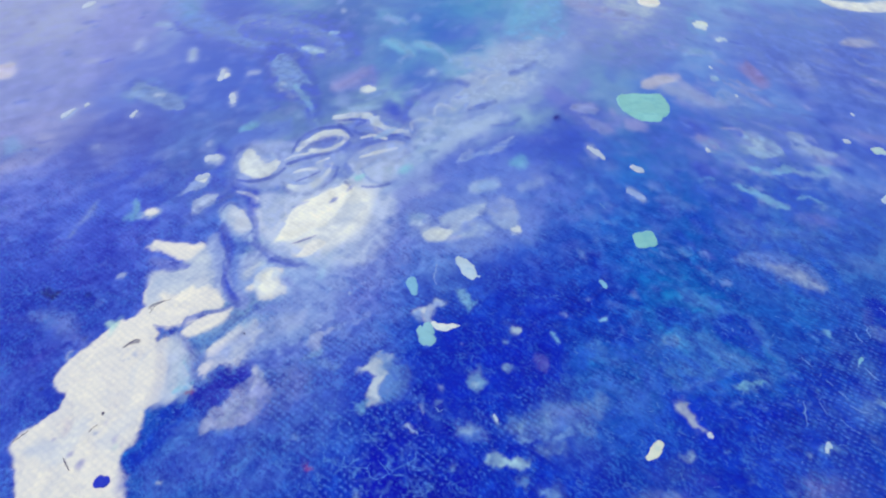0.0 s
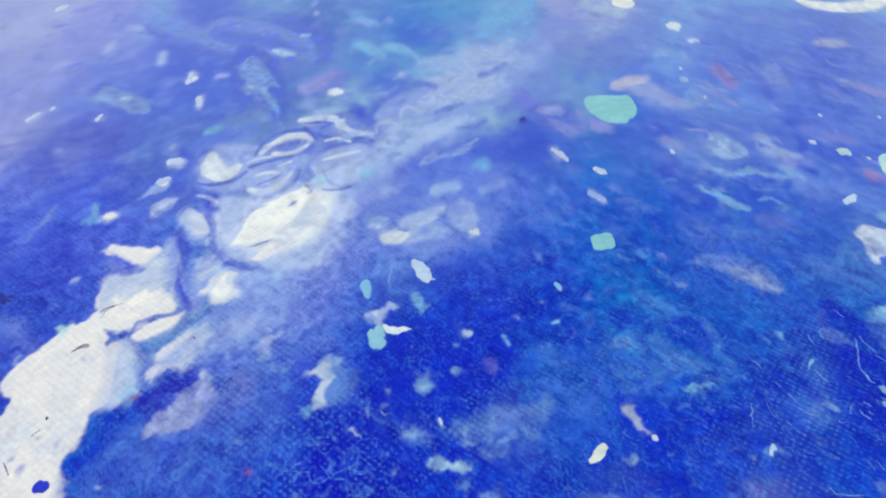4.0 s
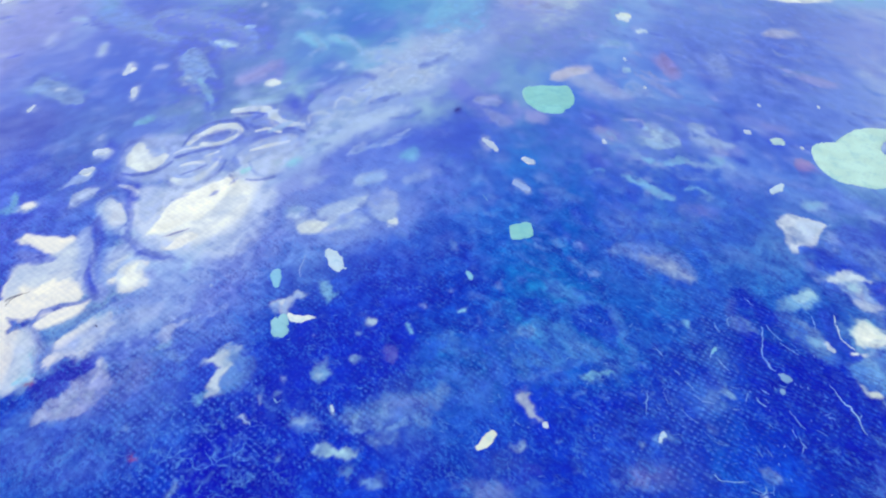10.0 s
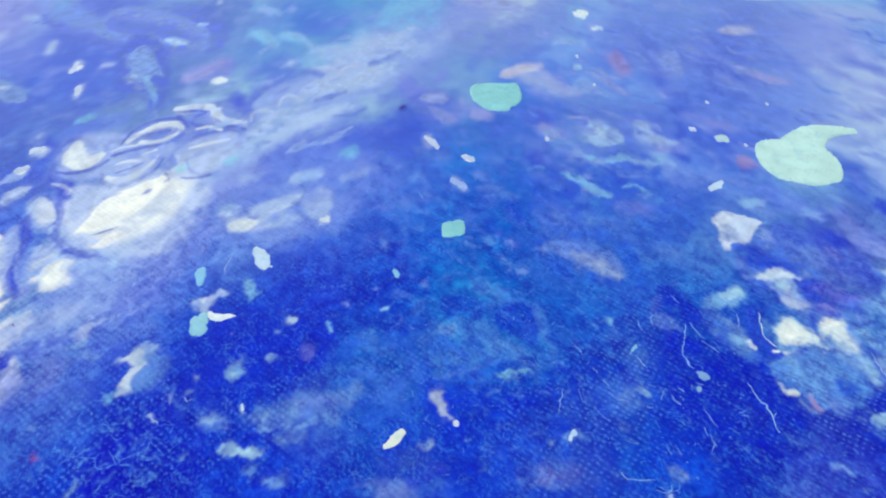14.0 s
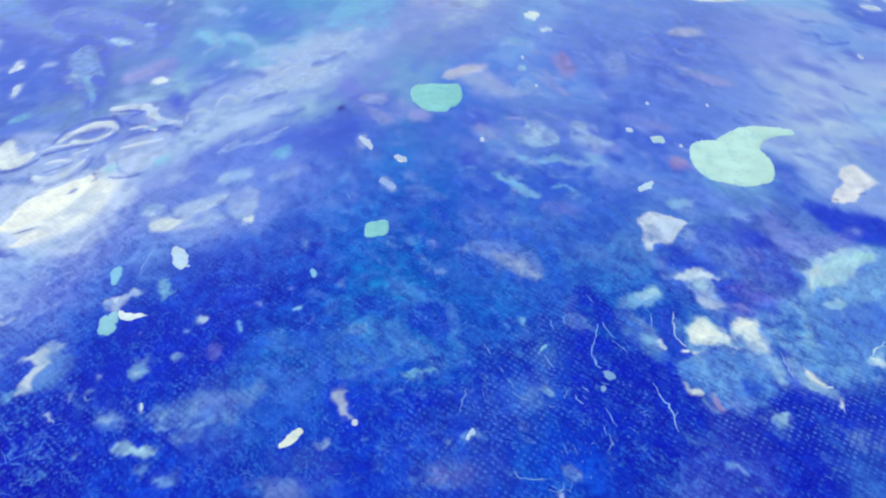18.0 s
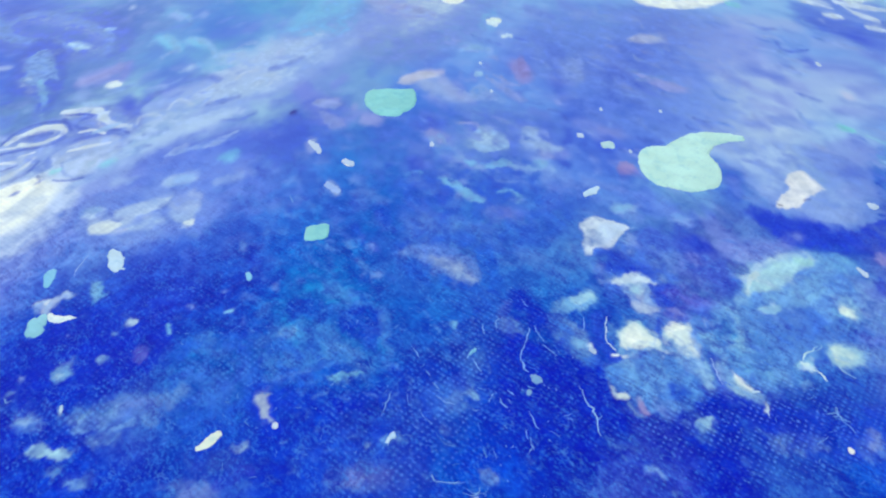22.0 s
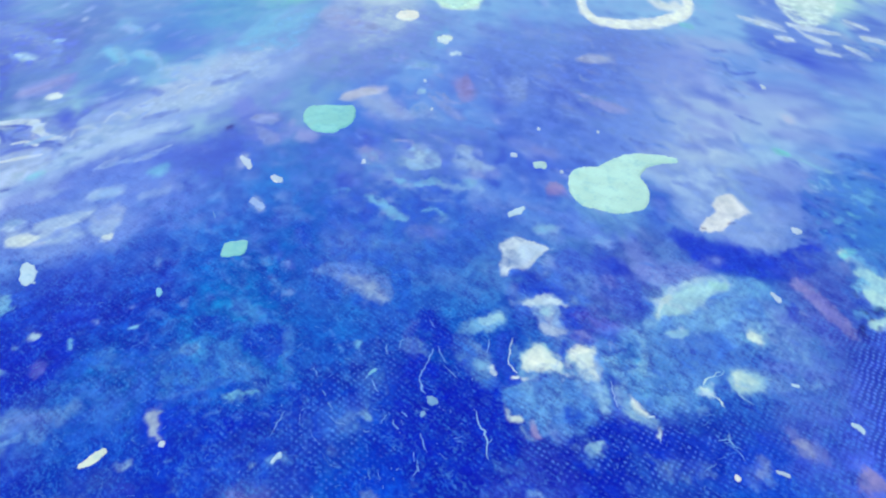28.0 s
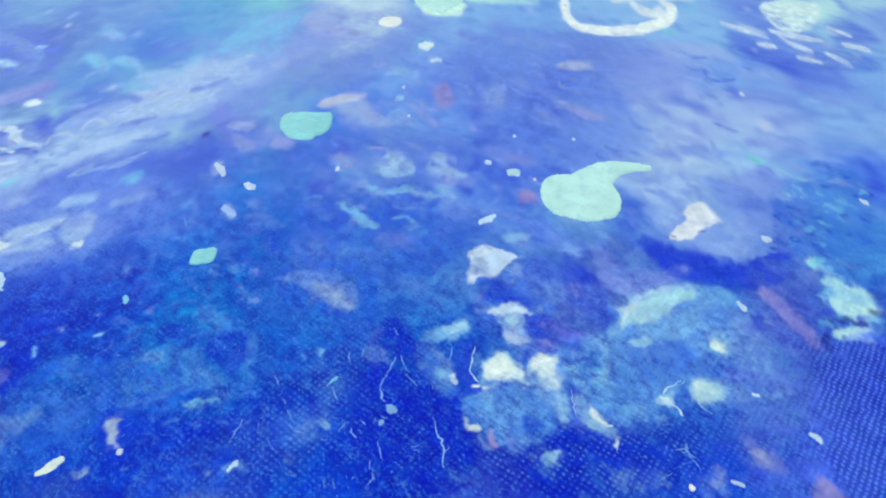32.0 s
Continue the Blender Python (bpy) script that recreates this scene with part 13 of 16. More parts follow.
spill((174, 192, 227), 0.36, 0.80, (-21.4, 139.5), (-18.8, 139.7), (-18.9, 136.4), (-20.3, 135.8))
stroke((66, 89, 198), 0.30, 0.75, 1.95, (-23.2, 135.9, 0.48), (-21.7, 137.0, 0.48))
stroke((72, 95, 199), 0.29, 0.70, 1.89, (-27.0, 135.1, 0.36), (-22.3, 132.3, 0.35), (-17.4, 131.0, 0.47), (-12.7, 131.1, 0.47), (-10.6, 127.8, 0.46))
stroke((80, 100, 201), 0.29, 0.60, 1.87, (-21.3, 127.6, 0.34), (-19.1, 129.1, 0.35))
spill((163, 180, 225), 0.67, 0.80, (-23.3, 122.0), (-20.1, 126.9), (-14.5, 130.0), (-11.3, 127.3), (-12.1, 121.4), (-14.4, 115.4), (-18.7, 115.0), (-21.9, 118.1), tear=0.60)
stroke((105, 128, 209), 0.22, 0.70, 1.75, (-20.3, 119.1, 0.22), (-18.6, 115.8, 0.32), (-15.9, 114.5, 0.32), (-13.4, 115.5, 0.22))
spill((170, 186, 227), 1.39, 0.85, (-36.3, 106.6), (-30.2, 112.5), (-19.9, 115.6), (-13.0, 110.4), (-13.0, 98.8), (-17.0, 91.2), (-26.5, 91.8), (-33.6, 94.2), tear=0.60)
spill((215, 221, 232), 1.40, 0.80, (-30.8, 96.8), (-29.8, 104.5), (-23.7, 112.0), (-17.4, 112.5), (-17.0, 104.9), (-19.7, 97.7), (-25.0, 94.0), tear=0.45)
spill((184, 196, 229), 0.70, 0.70, (-39.1, 108.1), (-35.4, 109.8), (-32.4, 106.6), (-32.0, 100.4), (-33.5, 96.5), (-36.6, 100.0), tear=0.75)
spill((225, 229, 236), 0.50, 0.95, (-32.6, 95.7), (-31.9, 99.8), (-31.4, 104.3), (-29.4, 107.9), (-26.5, 110.8), (-23.5, 113.4), (-21.4, 112.5), (-22.1, 109.3), (-22.8, 105.7), (-24.6, 101.6), (-26.7, 99.6), (-29.1, 96.9), tear=0.15)
spill((143, 165, 221), 0.40, 0.50, (-36.7, 108.3), (-34.2, 109.2), (-32.5, 105.9), (-32.6, 101.6), (-33.8, 98.7), (-36.0, 101.6), tear=0.60)
spill((192, 203, 229), 0.29, 0.85, (-42.9, 103.7), (-41.7, 105.3), (-39.3, 103.0), (-37.4, 99.6), (-38.3, 98.0), (-40.4, 99.4), tear=0.45)
spill((225, 227, 236), 0.28, 0.90, (-28.2, 92.8), (-27.1, 95.3), (-25.5, 97.2), (-23.8, 96.4), (-25.0, 94.0), (-26.6, 92.4), tear=0.15)
stroke((66, 64, 174), 0.12, 0.70, 1.59, (-29.5, 95.7, 0.09), (-28.3, 96.4, 0.14), (-26.4, 97.7, 0.14), (-25.7, 98.4, 0.10))
stroke((66, 77, 178), 0.16, 0.70, 1.73, (-23.0, 114.6, 0.21), (-22.0, 113.2, 0.21), (-21.4, 112.2, 0.16))
stroke((82, 102, 201), 0.30, 0.75, 1.74, (-44.7, 106.6, 0.60), (-43.8, 107.7, 0.41), (-42.2, 109.6, 0.31))
stroke((86, 106, 201), 0.28, 0.70, 1.59, (-38.3, 103.7, 0.25), (-36.4, 100.7, 0.24), (-36.7, 97.8, 0.24), (-35.2, 95.5, 0.28), (-32.8, 93.3, 0.28), (-30.2, 91.5, 0.28), (-26.3, 90.4, 0.18), tear=0.30)
stroke((133, 199, 215), 0.32, 0.70, 1.75, (-20.8, 115.9, 0.54), (-19.8, 116.8, 0.54))
stroke((124, 194, 219), 0.33, 0.60, 1.78, (-12.4, 119.4, 0.44), (-10.9, 121.1, 0.67))
spill((192, 205, 229), 0.36, 0.85, (-33.9, 85.0), (-33.5, 88.0), (-31.5, 89.8), (-29.6, 88.8), (-29.8, 86.9), (-28.3, 84.9), (-29.8, 82.8), (-31.9, 82.6), tear=0.30)
spill((225, 230, 236), 0.22, 0.90, (-33.1, 84.8), (-32.2, 86.2), (-32.2, 87.8), (-31.0, 89.0), (-30.9, 86.8), (-29.6, 85.1), (-30.5, 83.2), (-31.9, 83.4), tear=0.15)

# ragged pale arm and the long eddy
spill((118, 145, 213), 1.33, 0.60, (-20.3, 119.1), (-14.1, 124.7), (-7.4, 128.1), (0.7, 137.9), (9.7, 146.8), (18.0, 155.7), (27.2, 178.3), (30.6, 209.2), (19.1, 211.9), (12.1, 186.9), (2.9, 176.6), (-3.5, 166.1), (-7.1, 151.5), (-11.2, 143.0), (-14.6, 131.1), tear=0.90)
spill((155, 174, 219), 0.79, 0.60, (-3.7, 142.8), (-3.2, 150.6), (1.4, 156.7), (7.5, 161.4), (12.9, 160.3), (8.6, 153.0), (2.0, 146.0), tear=1.05)
spill((147, 166, 215), 1.02, 0.55, (0.1, 173.6), (6.1, 181.8), (14.1, 181.4), (17.9, 172.5), (10.5, 166.6), (3.5, 168.2), tear=1.05)
spill((159, 178, 221), 0.72, 0.60, (-11.9, 126.4), (-10.1, 134.5), (-6.7, 140.0), (-1.8, 139.6), (-5.2, 133.2), (-9.1, 127.9), tear=0.90)
spill((99, 161, 215), 1.44, 0.50, (9.2, 185.8), (16.3, 203.8), (27.6, 213.1), (27.4, 188.9), (17.5, 183.3), tear=0.75)
stroke((80, 104, 205), 0.63, 0.70, 2.01, (-13.4, 140.3, 0.74), (-13.0, 145.4, 0.89), (-11.4, 149.2, 0.65))
stroke((80, 106, 207), 0.54, 0.60, 2.11, (-7.3, 155.7, 0.67), (-3.3, 157.8, 0.81), (0.2, 156.5, 0.67))
stroke((122, 163, 219), 0.47, 0.75, 2.48, (-22.0, 195.3, 0.31), (-18.3, 192.6, 0.47), (-16.3, 189.8, 0.46))
stroke((118, 161, 217), 0.43, 0.75, 2.31, (-21.7, 175.5, 0.29), (-19.3, 178.6, 0.59), (-16.1, 174.9, 0.72), (-13.2, 170.6, 0.43))
stroke((126, 163, 219), 0.43, 0.75, 2.27, (-13.1, 178.7, 0.44), (-8.4, 176.5, 0.59), (-5.3, 172.3, 0.58), (-3.0, 167.4, 0.56), (0.7, 168.5, 0.43))
stroke((107, 157, 215), 0.42, 0.70, 2.18, (-7.1, 164.5, 0.42), (-3.4, 161.9, 0.69), (1.5, 164.3, 0.42))
spill((107, 133, 213), 1.23, 0.60, (-12.3, 102.0), (-9.7, 108.9), (-2.5, 112.8), (6.1, 112.1), (13.2, 107.5), (11.7, 100.9), (3.7, 97.1), (-6.0, 96.4), tear=0.60)
spill((166, 186, 223), 0.41, 0.85, (-9.9, 102.9), (-8.6, 104.6), (-6.4, 103.8), (-3.4, 106.2), (0.7, 108.8), (3.9, 110.1), (2.8, 106.3), (-0.1, 103.7), (-1.6, 101.0), (-4.2, 98.6), (-6.7, 99.0), (-7.9, 101.5), tear=0.60)
spill((213, 223, 232), 0.30, 0.85, (-7.2, 100.2), (-4.9, 101.9), (-2.3, 101.4), (-3.8, 99.0), (-6.1, 98.8), tear=0.45)
spill((141, 165, 217), 0.42, 0.75, (4.4, 105.4), (6.4, 108.4), (8.8, 110.4), (10.1, 107.9), (9.3, 103.5), (6.8, 102.7), tear=0.75)
stroke((80, 108, 207), 0.20, 0.70, 1.61, (-7.6, 103.7, 0.20), (-6.7, 103.2, 0.20), (-5.4, 104.2, 0.20))
stroke((57, 87, 198), 0.15, 0.60, 1.59, (-4.3, 102.7, 0.20), (-3.1, 102.2, 0.20))
stroke((86, 112, 207), 0.21, 0.70, 1.61, (4.1, 108.8, 0.32), (3.6, 106.0, 0.31), (4.8, 103.8, 0.31), (6.8, 102.0, 0.20))
spill((130, 161, 219), 0.44, 0.75, (1.0, 114.9), (2.9, 117.4), (5.8, 118.0), (6.6, 116.2), (5.3, 114.2), (2.5, 113.2), tear=0.75)
stroke((201, 213, 229), 0.15, 0.80, 1.59, (8.6, 102.8, 0.30), (9.6, 102.7, 0.41))
stroke((57, 67, 165), 0.26, 0.70, 1.96, (20.1, 143.1, 0.38), (20.8, 143.2, 0.51))
# broad lavender over the far left: tint of the sheen laid into the pigment
spill((126, 135, 213), 5.00, 0.50, (-134.0, 198.3), (-92.0, 204.5), (-81.8, 152.7), (-87.0, 124.9), (-91.5, 116.2), tear=0.15)

# thin dark seams and white wisps between the eddies
stroke((66, 87, 196), 0.17, 0.75, 1.91, (-34.7, 123.7, 0.22), (-34.2, 128.5, 0.23), (-31.4, 133.0, 0.24), (-26.4, 134.4, 0.24), (-23.6, 131.3, 0.23), tear=0.60)
stroke((66, 87, 196), 0.16, 0.75, 1.77, (-32.1, 113.8, 0.16), (-29.9, 115.8, 0.21), (-28.2, 117.5, 0.16), tear=0.60)
stroke((66, 87, 196), 0.18, 0.75, 1.96, (-27.2, 136.9, 0.18), (-23.7, 137.8, 0.24), (-21.0, 137.4, 0.18), tear=0.60)
stroke((66, 87, 196), 0.18, 0.75, 1.89, (-18.4, 131.6, 0.24), (-14.7, 132.4, 0.24), (-11.6, 131.2, 0.24), tear=0.60)
stroke((66, 87, 196), 0.15, 0.75, 1.67, (-43.6, 103.3, 0.20), (-42.9, 105.9, 0.20), (-40.7, 105.4, 0.20), (-38.2, 102.4, 0.20), (-36.8, 99.4, 0.19), (-37.5, 97.0, 0.19), tear=0.60)
stroke((66, 87, 196), 0.16, 0.75, 1.78, (-43.2, 113.5, 0.21), (-40.3, 113.2, 0.21), (-37.4, 114.4, 0.21), tear=0.60)
stroke((66, 87, 196), 0.16, 0.75, 1.72, (-19.6, 113.4, 0.16), (-17.5, 113.3, 0.21), (-14.4, 114.6, 0.16), tear=0.60)
stroke((198, 209, 232), 0.17, 0.80, 1.85, (-35.7, 120.8, 0.16), (-34.2, 122.5, 0.22), (-31.5, 123.6, 0.17), tear=0.60)
stroke((198, 209, 232), 0.16, 0.80, 1.79, (-33.1, 116.7, 0.22), (-31.2, 118.0, 0.33), (-29.0, 118.2, 0.22), tear=0.60)
stroke((198, 209, 232), 0.17, 0.80, 1.84, (-21.0, 123.4, 0.22), (-17.8, 125.4, 0.28), (-14.1, 127.4, 0.17), tear=0.60)
stroke((198, 209, 232), 0.17, 0.80, 1.82, (-29.2, 120.6, 0.22), (-27.2, 122.4, 0.22), tear=0.60)
stroke((198, 209, 232), 0.15, 0.80, 1.74, (-42.2, 109.6, 0.21), (-40.0, 109.1, 0.26), (-38.0, 107.8, 0.20), tear=0.60)
stroke((198, 209, 232), 0.18, 0.80, 1.89, (-21.6, 130.6, 0.23), (-19.4, 131.7, 0.29), (-16.5, 130.7, 0.23), tear=0.60)

# near middle: deep blue, teal mottle, pale bands and flecks
spill((3, 36, 191), 0.95, 0.70, (-3.8, 78.3), (4.6, 81.2), (13.8, 79.4), (15.9, 70.6), (14.8, 65.5), (7.2, 65.1), (0.6, 61.9), (-4.6, 67.4), tear=0.75)
spill((32, 81, 201), 1.26, 0.65, (14.9, 74.9), (24.9, 80.1), (31.7, 80.5), (37.6, 71.9), (31.6, 67.4), (29.1, 58.1), (21.5, 56.1), (17.0, 62.8), tear=1.20)
spill((61, 108, 203), 0.94, 0.50, (17.5, 70.7), (24.1, 74.3), (28.2, 69.3), (24.5, 63.2), (20.3, 64.9), tear=1.50)
spill((78, 110, 205), 0.52, 0.75, (5.1, 61.1), (7.4, 62.1), (10.7, 63.4), (12.9, 65.0), (16.5, 64.7), (18.0, 63.2), (15.8, 61.7), (11.1, 59.6), (7.9, 59.0), tear=0.90)
spill((105, 131, 207), 0.38, 0.50, (11.4, 63.6), (13.1, 64.8), (16.6, 64.5), (15.4, 63.1), (13.0, 62.6), tear=1.05)
spill((6, 42, 193), 0.61, 0.80, (28.0, 67.6), (33.9, 68.0), (35.2, 59.8), (30.1, 59.2), tear=0.60)
spill((153, 166, 201), 0.19, 0.92, (29.2, 65.6), (30.2, 66.2), (31.2, 66.4), (31.2, 64.9), (31.9, 63.1), (32.8, 61.8), (33.5, 60.8), (32.6, 60.7), (31.3, 61.9), (30.5, 62.8), (30.0, 64.3), tear=0.38)
stroke((76, 96, 189), 0.16, 0.60, 1.25, (29.6, 66.0, 0.16), (30.5, 66.2, 0.16))
spill((9, 52, 195), 0.51, 0.80, (22.3, 59.1), (24.6, 61.0), (27.2, 60.6), (31.2, 59.1), (30.8, 56.5), (27.3, 55.9), (23.8, 55.7), tear=0.60)
drop((210, 220, 218), 1.19, (23.9, 57.0, 0.29), (24.7, 57.7, 0.58), (25.4, 58.6, 0.73), (25.9, 59.3, 0.51), rag=0.12, high=0.06)
spill((134, 162, 211), 0.18, 0.85, (28.0, 57.6), (28.5, 58.1), (29.8, 58.3), (30.1, 57.3), (29.0, 57.0), tear=0.60)
spill((4, 42, 193), 0.42, 0.95, (0.5, 57.7), (9.0, 57.6), (11.5, 53.8), (6.0, 53.2), (2.2, 53.8), tear=0.22)
spill((143, 180, 214), 0.18, 0.92, (2.7, 55.5), (3.7, 56.6), (5.7, 56.1), (8.3, 55.7), (7.9, 54.7), (5.5, 54.7), (3.7, 55.0), tear=0.45)
spill((80, 120, 207), 0.36, 0.75, (-0.7, 59.4), (0.1, 60.3), (1.9, 59.8), (2.8, 58.8), (1.3, 58.2), tear=0.90)
stroke((143, 174, 216), 0.22, 0.70, 1.28, (0.1, 59.6, 0.36), (0.9, 59.3, 0.36))
spill((99, 141, 211), 0.21, 0.80, (6.6, 52.1), (7.3, 52.9), (8.4, 53.3), (8.2, 52.4), (7.6, 51.7), tear=0.75)
spill((105, 145, 212), 0.27, 0.70, (9.4, 51.0), (10.4, 51.9), (11.9, 51.5), (11.7, 50.7), (10.2, 50.5), tear=0.90)
spill((92, 94, 195), 0.24, 0.75, (10.1, 73.2), (11.2, 74.1), (12.4, 72.1), (12.0, 70.2), (10.8, 71.2), tear=0.60)
spill((107, 151, 211), 0.23, 0.85, (0.5, 68.1), (1.3, 69.1), (2.4, 69.6), (3.2, 68.2), (2.7, 66.8), (1.8, 66.8), tear=0.75)
stroke((165, 193, 218), 0.15, 0.70, 1.35, (1.3, 67.7, 0.23), (2.1, 67.6, 0.31))
stroke((184, 209, 228), 0.12, 0.90, 1.43, (7.7, 78.3, 0.34), (8.5, 78.7, 0.34))
stroke((134, 170, 220), 0.12, 0.85, 1.37, (5.8, 71.3, 0.32), (6.2, 71.4, 0.24))
stroke((124, 164, 220), 0.12, 0.80, 1.41, (5.9, 76.0, 0.25), (6.3, 76.1, 0.25))
stroke((124, 180, 222), 0.13, 0.85, 1.42, (21.3, 81.4, 0.35), (22.0, 81.6, 0.35))
stroke((124, 183, 220), 0.13, 0.85, 1.40, (13.4, 78.1, 0.17), (14.2, 76.4, 0.17))
spill((105, 127, 205), 0.48, 0.65, (20.6, 51.0), (22.9, 52.2), (26.1, 51.7), (28.4, 49.8), (21.6, 49.4), tear=0.75)
spill((32, 85, 199), 1.16, 0.80, (45.0, 99.5), (50.4, 102.1), (61.4, 102.6), (64.4, 93.0), (63.1, 88.8), (57.5, 88.7), (49.2, 90.6), tear=0.60)
spill((99, 129, 205), 0.48, 0.85, (46.4, 97.2), (49.1, 99.8), (55.3, 100.6), (58.9, 98.4), (61.0, 92.5), (59.1, 90.4), (55.5, 92.1), (52.2, 94.7), (48.9, 96.5), tear=0.75)
spill((136, 154, 199), 0.48, 0.80, (51.8, 97.3), (56.1, 96.7), (59.2, 93.7), (60.1, 91.0), (57.3, 91.9), (54.6, 94.0), tear=0.75)
spill((4, 44, 191), 0.69, 0.55, (39.5, 81.5), (44.7, 82.8), (45.7, 77.8), (41.0, 77.1), tear=1.05)
stroke((63, 121, 211), 0.26, 0.65, 1.38, (35.9, 82.5, 0.44), (40.2, 84.6, 0.36), (44.7, 84.3, 0.36), (46.4, 81.9, 0.26), (46.3, 78.3, 0.26), (44.9, 76.4, 0.25), tear=1.20)
stroke((74, 125, 209), 0.34, 0.60, 1.33, (32.6, 77.3, 0.51), (36.4, 76.2, 0.34), (40.0, 75.0, 0.33), (43.9, 73.9, 0.25), tear=1.05)
stroke((80, 123, 207), 0.24, 0.55, 1.29, (29.9, 68.7, 0.24), (34.5, 70.0, 0.24), (38.9, 71.9, 0.16), (42.5, 72.8, 0.16), tear=1.05)
spill((42, 94, 201), 0.82, 0.60, (37.5, 72.9), (42.4, 75.4), (46.7, 74.5), (47.0, 71.4), (41.0, 70.2), tear=1.20)
spill((1, 29, 187), 0.70, 0.65, (37.2, 67.2), (45.8, 69.2), (48.2, 64.5), (45.9, 60.7), (39.9, 62.2), (36.6, 64.3), tear=0.75)
spill((12, 75, 199), 0.40, 0.90, (36.8, 71.4), (45.0, 72.5), (46.3, 68.7), (37.9, 67.6), tear=0.45)
stroke((120, 181, 222), 0.16, 0.92, 1.27, (38.9, 69.8, 0.24), (39.9, 69.8, 0.48), (41.1, 70.2, 0.24), (43.5, 70.6, 0.08), tear=0.30)
spill((80, 110, 201), 0.50, 0.75, (40.7, 53.0), (42.5, 55.0), (46.0, 56.1), (49.6, 55.0), (51.1, 53.5), (48.2, 52.3), (44.0, 51.6), tear=1.05)
spill((122, 137, 201), 0.35, 0.50, (41.5, 53.4), (43.9, 54.6), (46.8, 54.2), (45.4, 52.8), (42.6, 52.5), tear=1.05)
spill((55, 102, 207), 0.63, 0.60, (52.7, 68.4), (56.4, 70.9), (59.1, 69.0), (59.7, 65.1), (57.5, 63.0), (58.2, 60.3), (55.1, 62.5), (53.2, 65.1), tear=1.35)
spill((93, 129, 207), 0.32, 0.50, (55.3, 66.8), (57.8, 67.9), (58.5, 65.8), (56.0, 64.7), tear=1.35)
spill((111, 151, 216), 0.35, 0.80, (63.0, 81.7), (64.6, 82.8), (66.4, 81.9), (67.4, 80.4), (66.0, 79.7), (64.3, 80.5), tear=0.75)
spill((1, 27, 185), 0.66, 0.60, (62.7, 76.6), (68.0, 78.0), (71.2, 71.7), (70.9, 65.7), (68.0, 67.5), (64.6, 71.3), tear=0.75)
spill((92, 135, 212), 0.22, 0.80, (46.9, 59.5), (47.6, 60.5), (49.1, 61.4), (49.4, 60.4), (48.3, 59.3), (47.3, 59.1), tear=0.75)
spill((124, 151, 214), 0.18, 0.80, (60.6, 55.1), (61.9, 56.0), (62.5, 54.7), (61.4, 54.2), tear=0.60)
spill((184, 199, 224), 0.14, 0.85, (59.0, 51.9), (59.6, 52.2), (59.9, 51.6), (59.1, 51.3))
stroke((143, 180, 220), 0.12, 0.80, 1.16, (45.1, 58.8, 0.15), (45.5, 59.2, 0.22))
spill((95, 145, 214), 0.26, 0.70, (56.1, 80.8), (57.1, 81.6), (57.4, 80.7), (56.6, 79.9), tear=0.60)
vein((134, 174, 224), 0.10, (54.0, 54.8), (54.4, 54.0), (55.8, 53.8), (57.6, 54.1))
vein((124, 166, 222), 0.09, (58.0, 52.6), (58.9, 52.2), (59.8, 52.8), (60.1, 53.5))
stroke((99, 145, 224), 0.12, 0.75, 1.23, (41.3, 66.2, 0.09), (42.3, 65.7, 0.09), tear=0.45)
stroke((99, 145, 224), 0.12, 0.75, 1.24, (37.3, 65.8, 0.09), (38.9, 66.7, 0.09), tear=0.45)
stroke((99, 145, 224), 0.12, 0.75, 1.17, (42.8, 59.7, 0.08), (43.7, 60.1, 0.08), tear=0.45)
stroke((99, 145, 224), 0.12, 0.75, 1.15, (40.0, 57.5, 0.08), (41.2, 57.9, 0.08), tear=0.45)
stroke((99, 145, 224), 0.12, 0.75, 1.25, (34.9, 66.6, 0.09), (35.1, 67.6, 0.09), tear=0.45)
stroke((99, 145, 224), 0.12, 0.75, 1.23, (50.6, 67.5, 0.09), (50.3, 65.9, 0.09), tear=0.45)
stroke((99, 145, 224), 0.12, 0.75, 1.19, (51.7, 62.8, 0.08), (52.0, 61.8, 0.08), tear=0.45)
stroke((99, 145, 224), 0.12, 0.75, 1.30, (58.0, 75.2, 0.09), (59.7, 73.8, 0.09), tear=0.45)
stroke((99, 145, 224), 0.12, 0.75, 1.29, (59.0, 73.5, 0.09), (59.9, 72.1, 0.09), tear=0.45)
stroke((99, 145, 224), 0.12, 0.75, 1.16, (55.9, 59.5, 0.08), (56.8, 59.0, 0.08), tear=0.45)
stroke((99, 145, 224), 0.12, 0.75, 1.25, (63.3, 68.8, 0.09), (65.1, 67.9, 0.09), tear=0.45)
stroke((99, 145, 224), 0.12, 0.75, 1.15, (51.6, 57.6, 0.08), (51.1, 58.4, 0.08), tear=0.45)
stroke((99, 145, 224), 0.12, 0.75, 1.12, (52.9, 55.2, 0.08), (53.4, 54.3, 0.08), tear=0.45)
stroke((99, 145, 224), 0.12, 0.75, 1.15, (37.3, 56.4, 0.08), (37.8, 57.4, 0.08), tear=0.45)
stroke((99, 145, 224), 0.12, 0.75, 1.13, (36.4, 53.9, 0.08), (36.6, 54.7, 0.08), tear=0.45)
stroke((99, 145, 224), 0.12, 0.75, 1.21, (48.8, 65.3, 0.09), (49.4, 64.2, 0.09), tear=0.45)
stroke((99, 145, 224), 0.12, 0.75, 1.26, (49.9, 70.5, 0.09), (50.8, 69.7, 0.09), tear=0.45)
stroke((99, 145, 224), 0.12, 0.75, 1.31, (52.5, 75.8, 0.09), (53.3, 74.9, 0.09), tear=0.45)
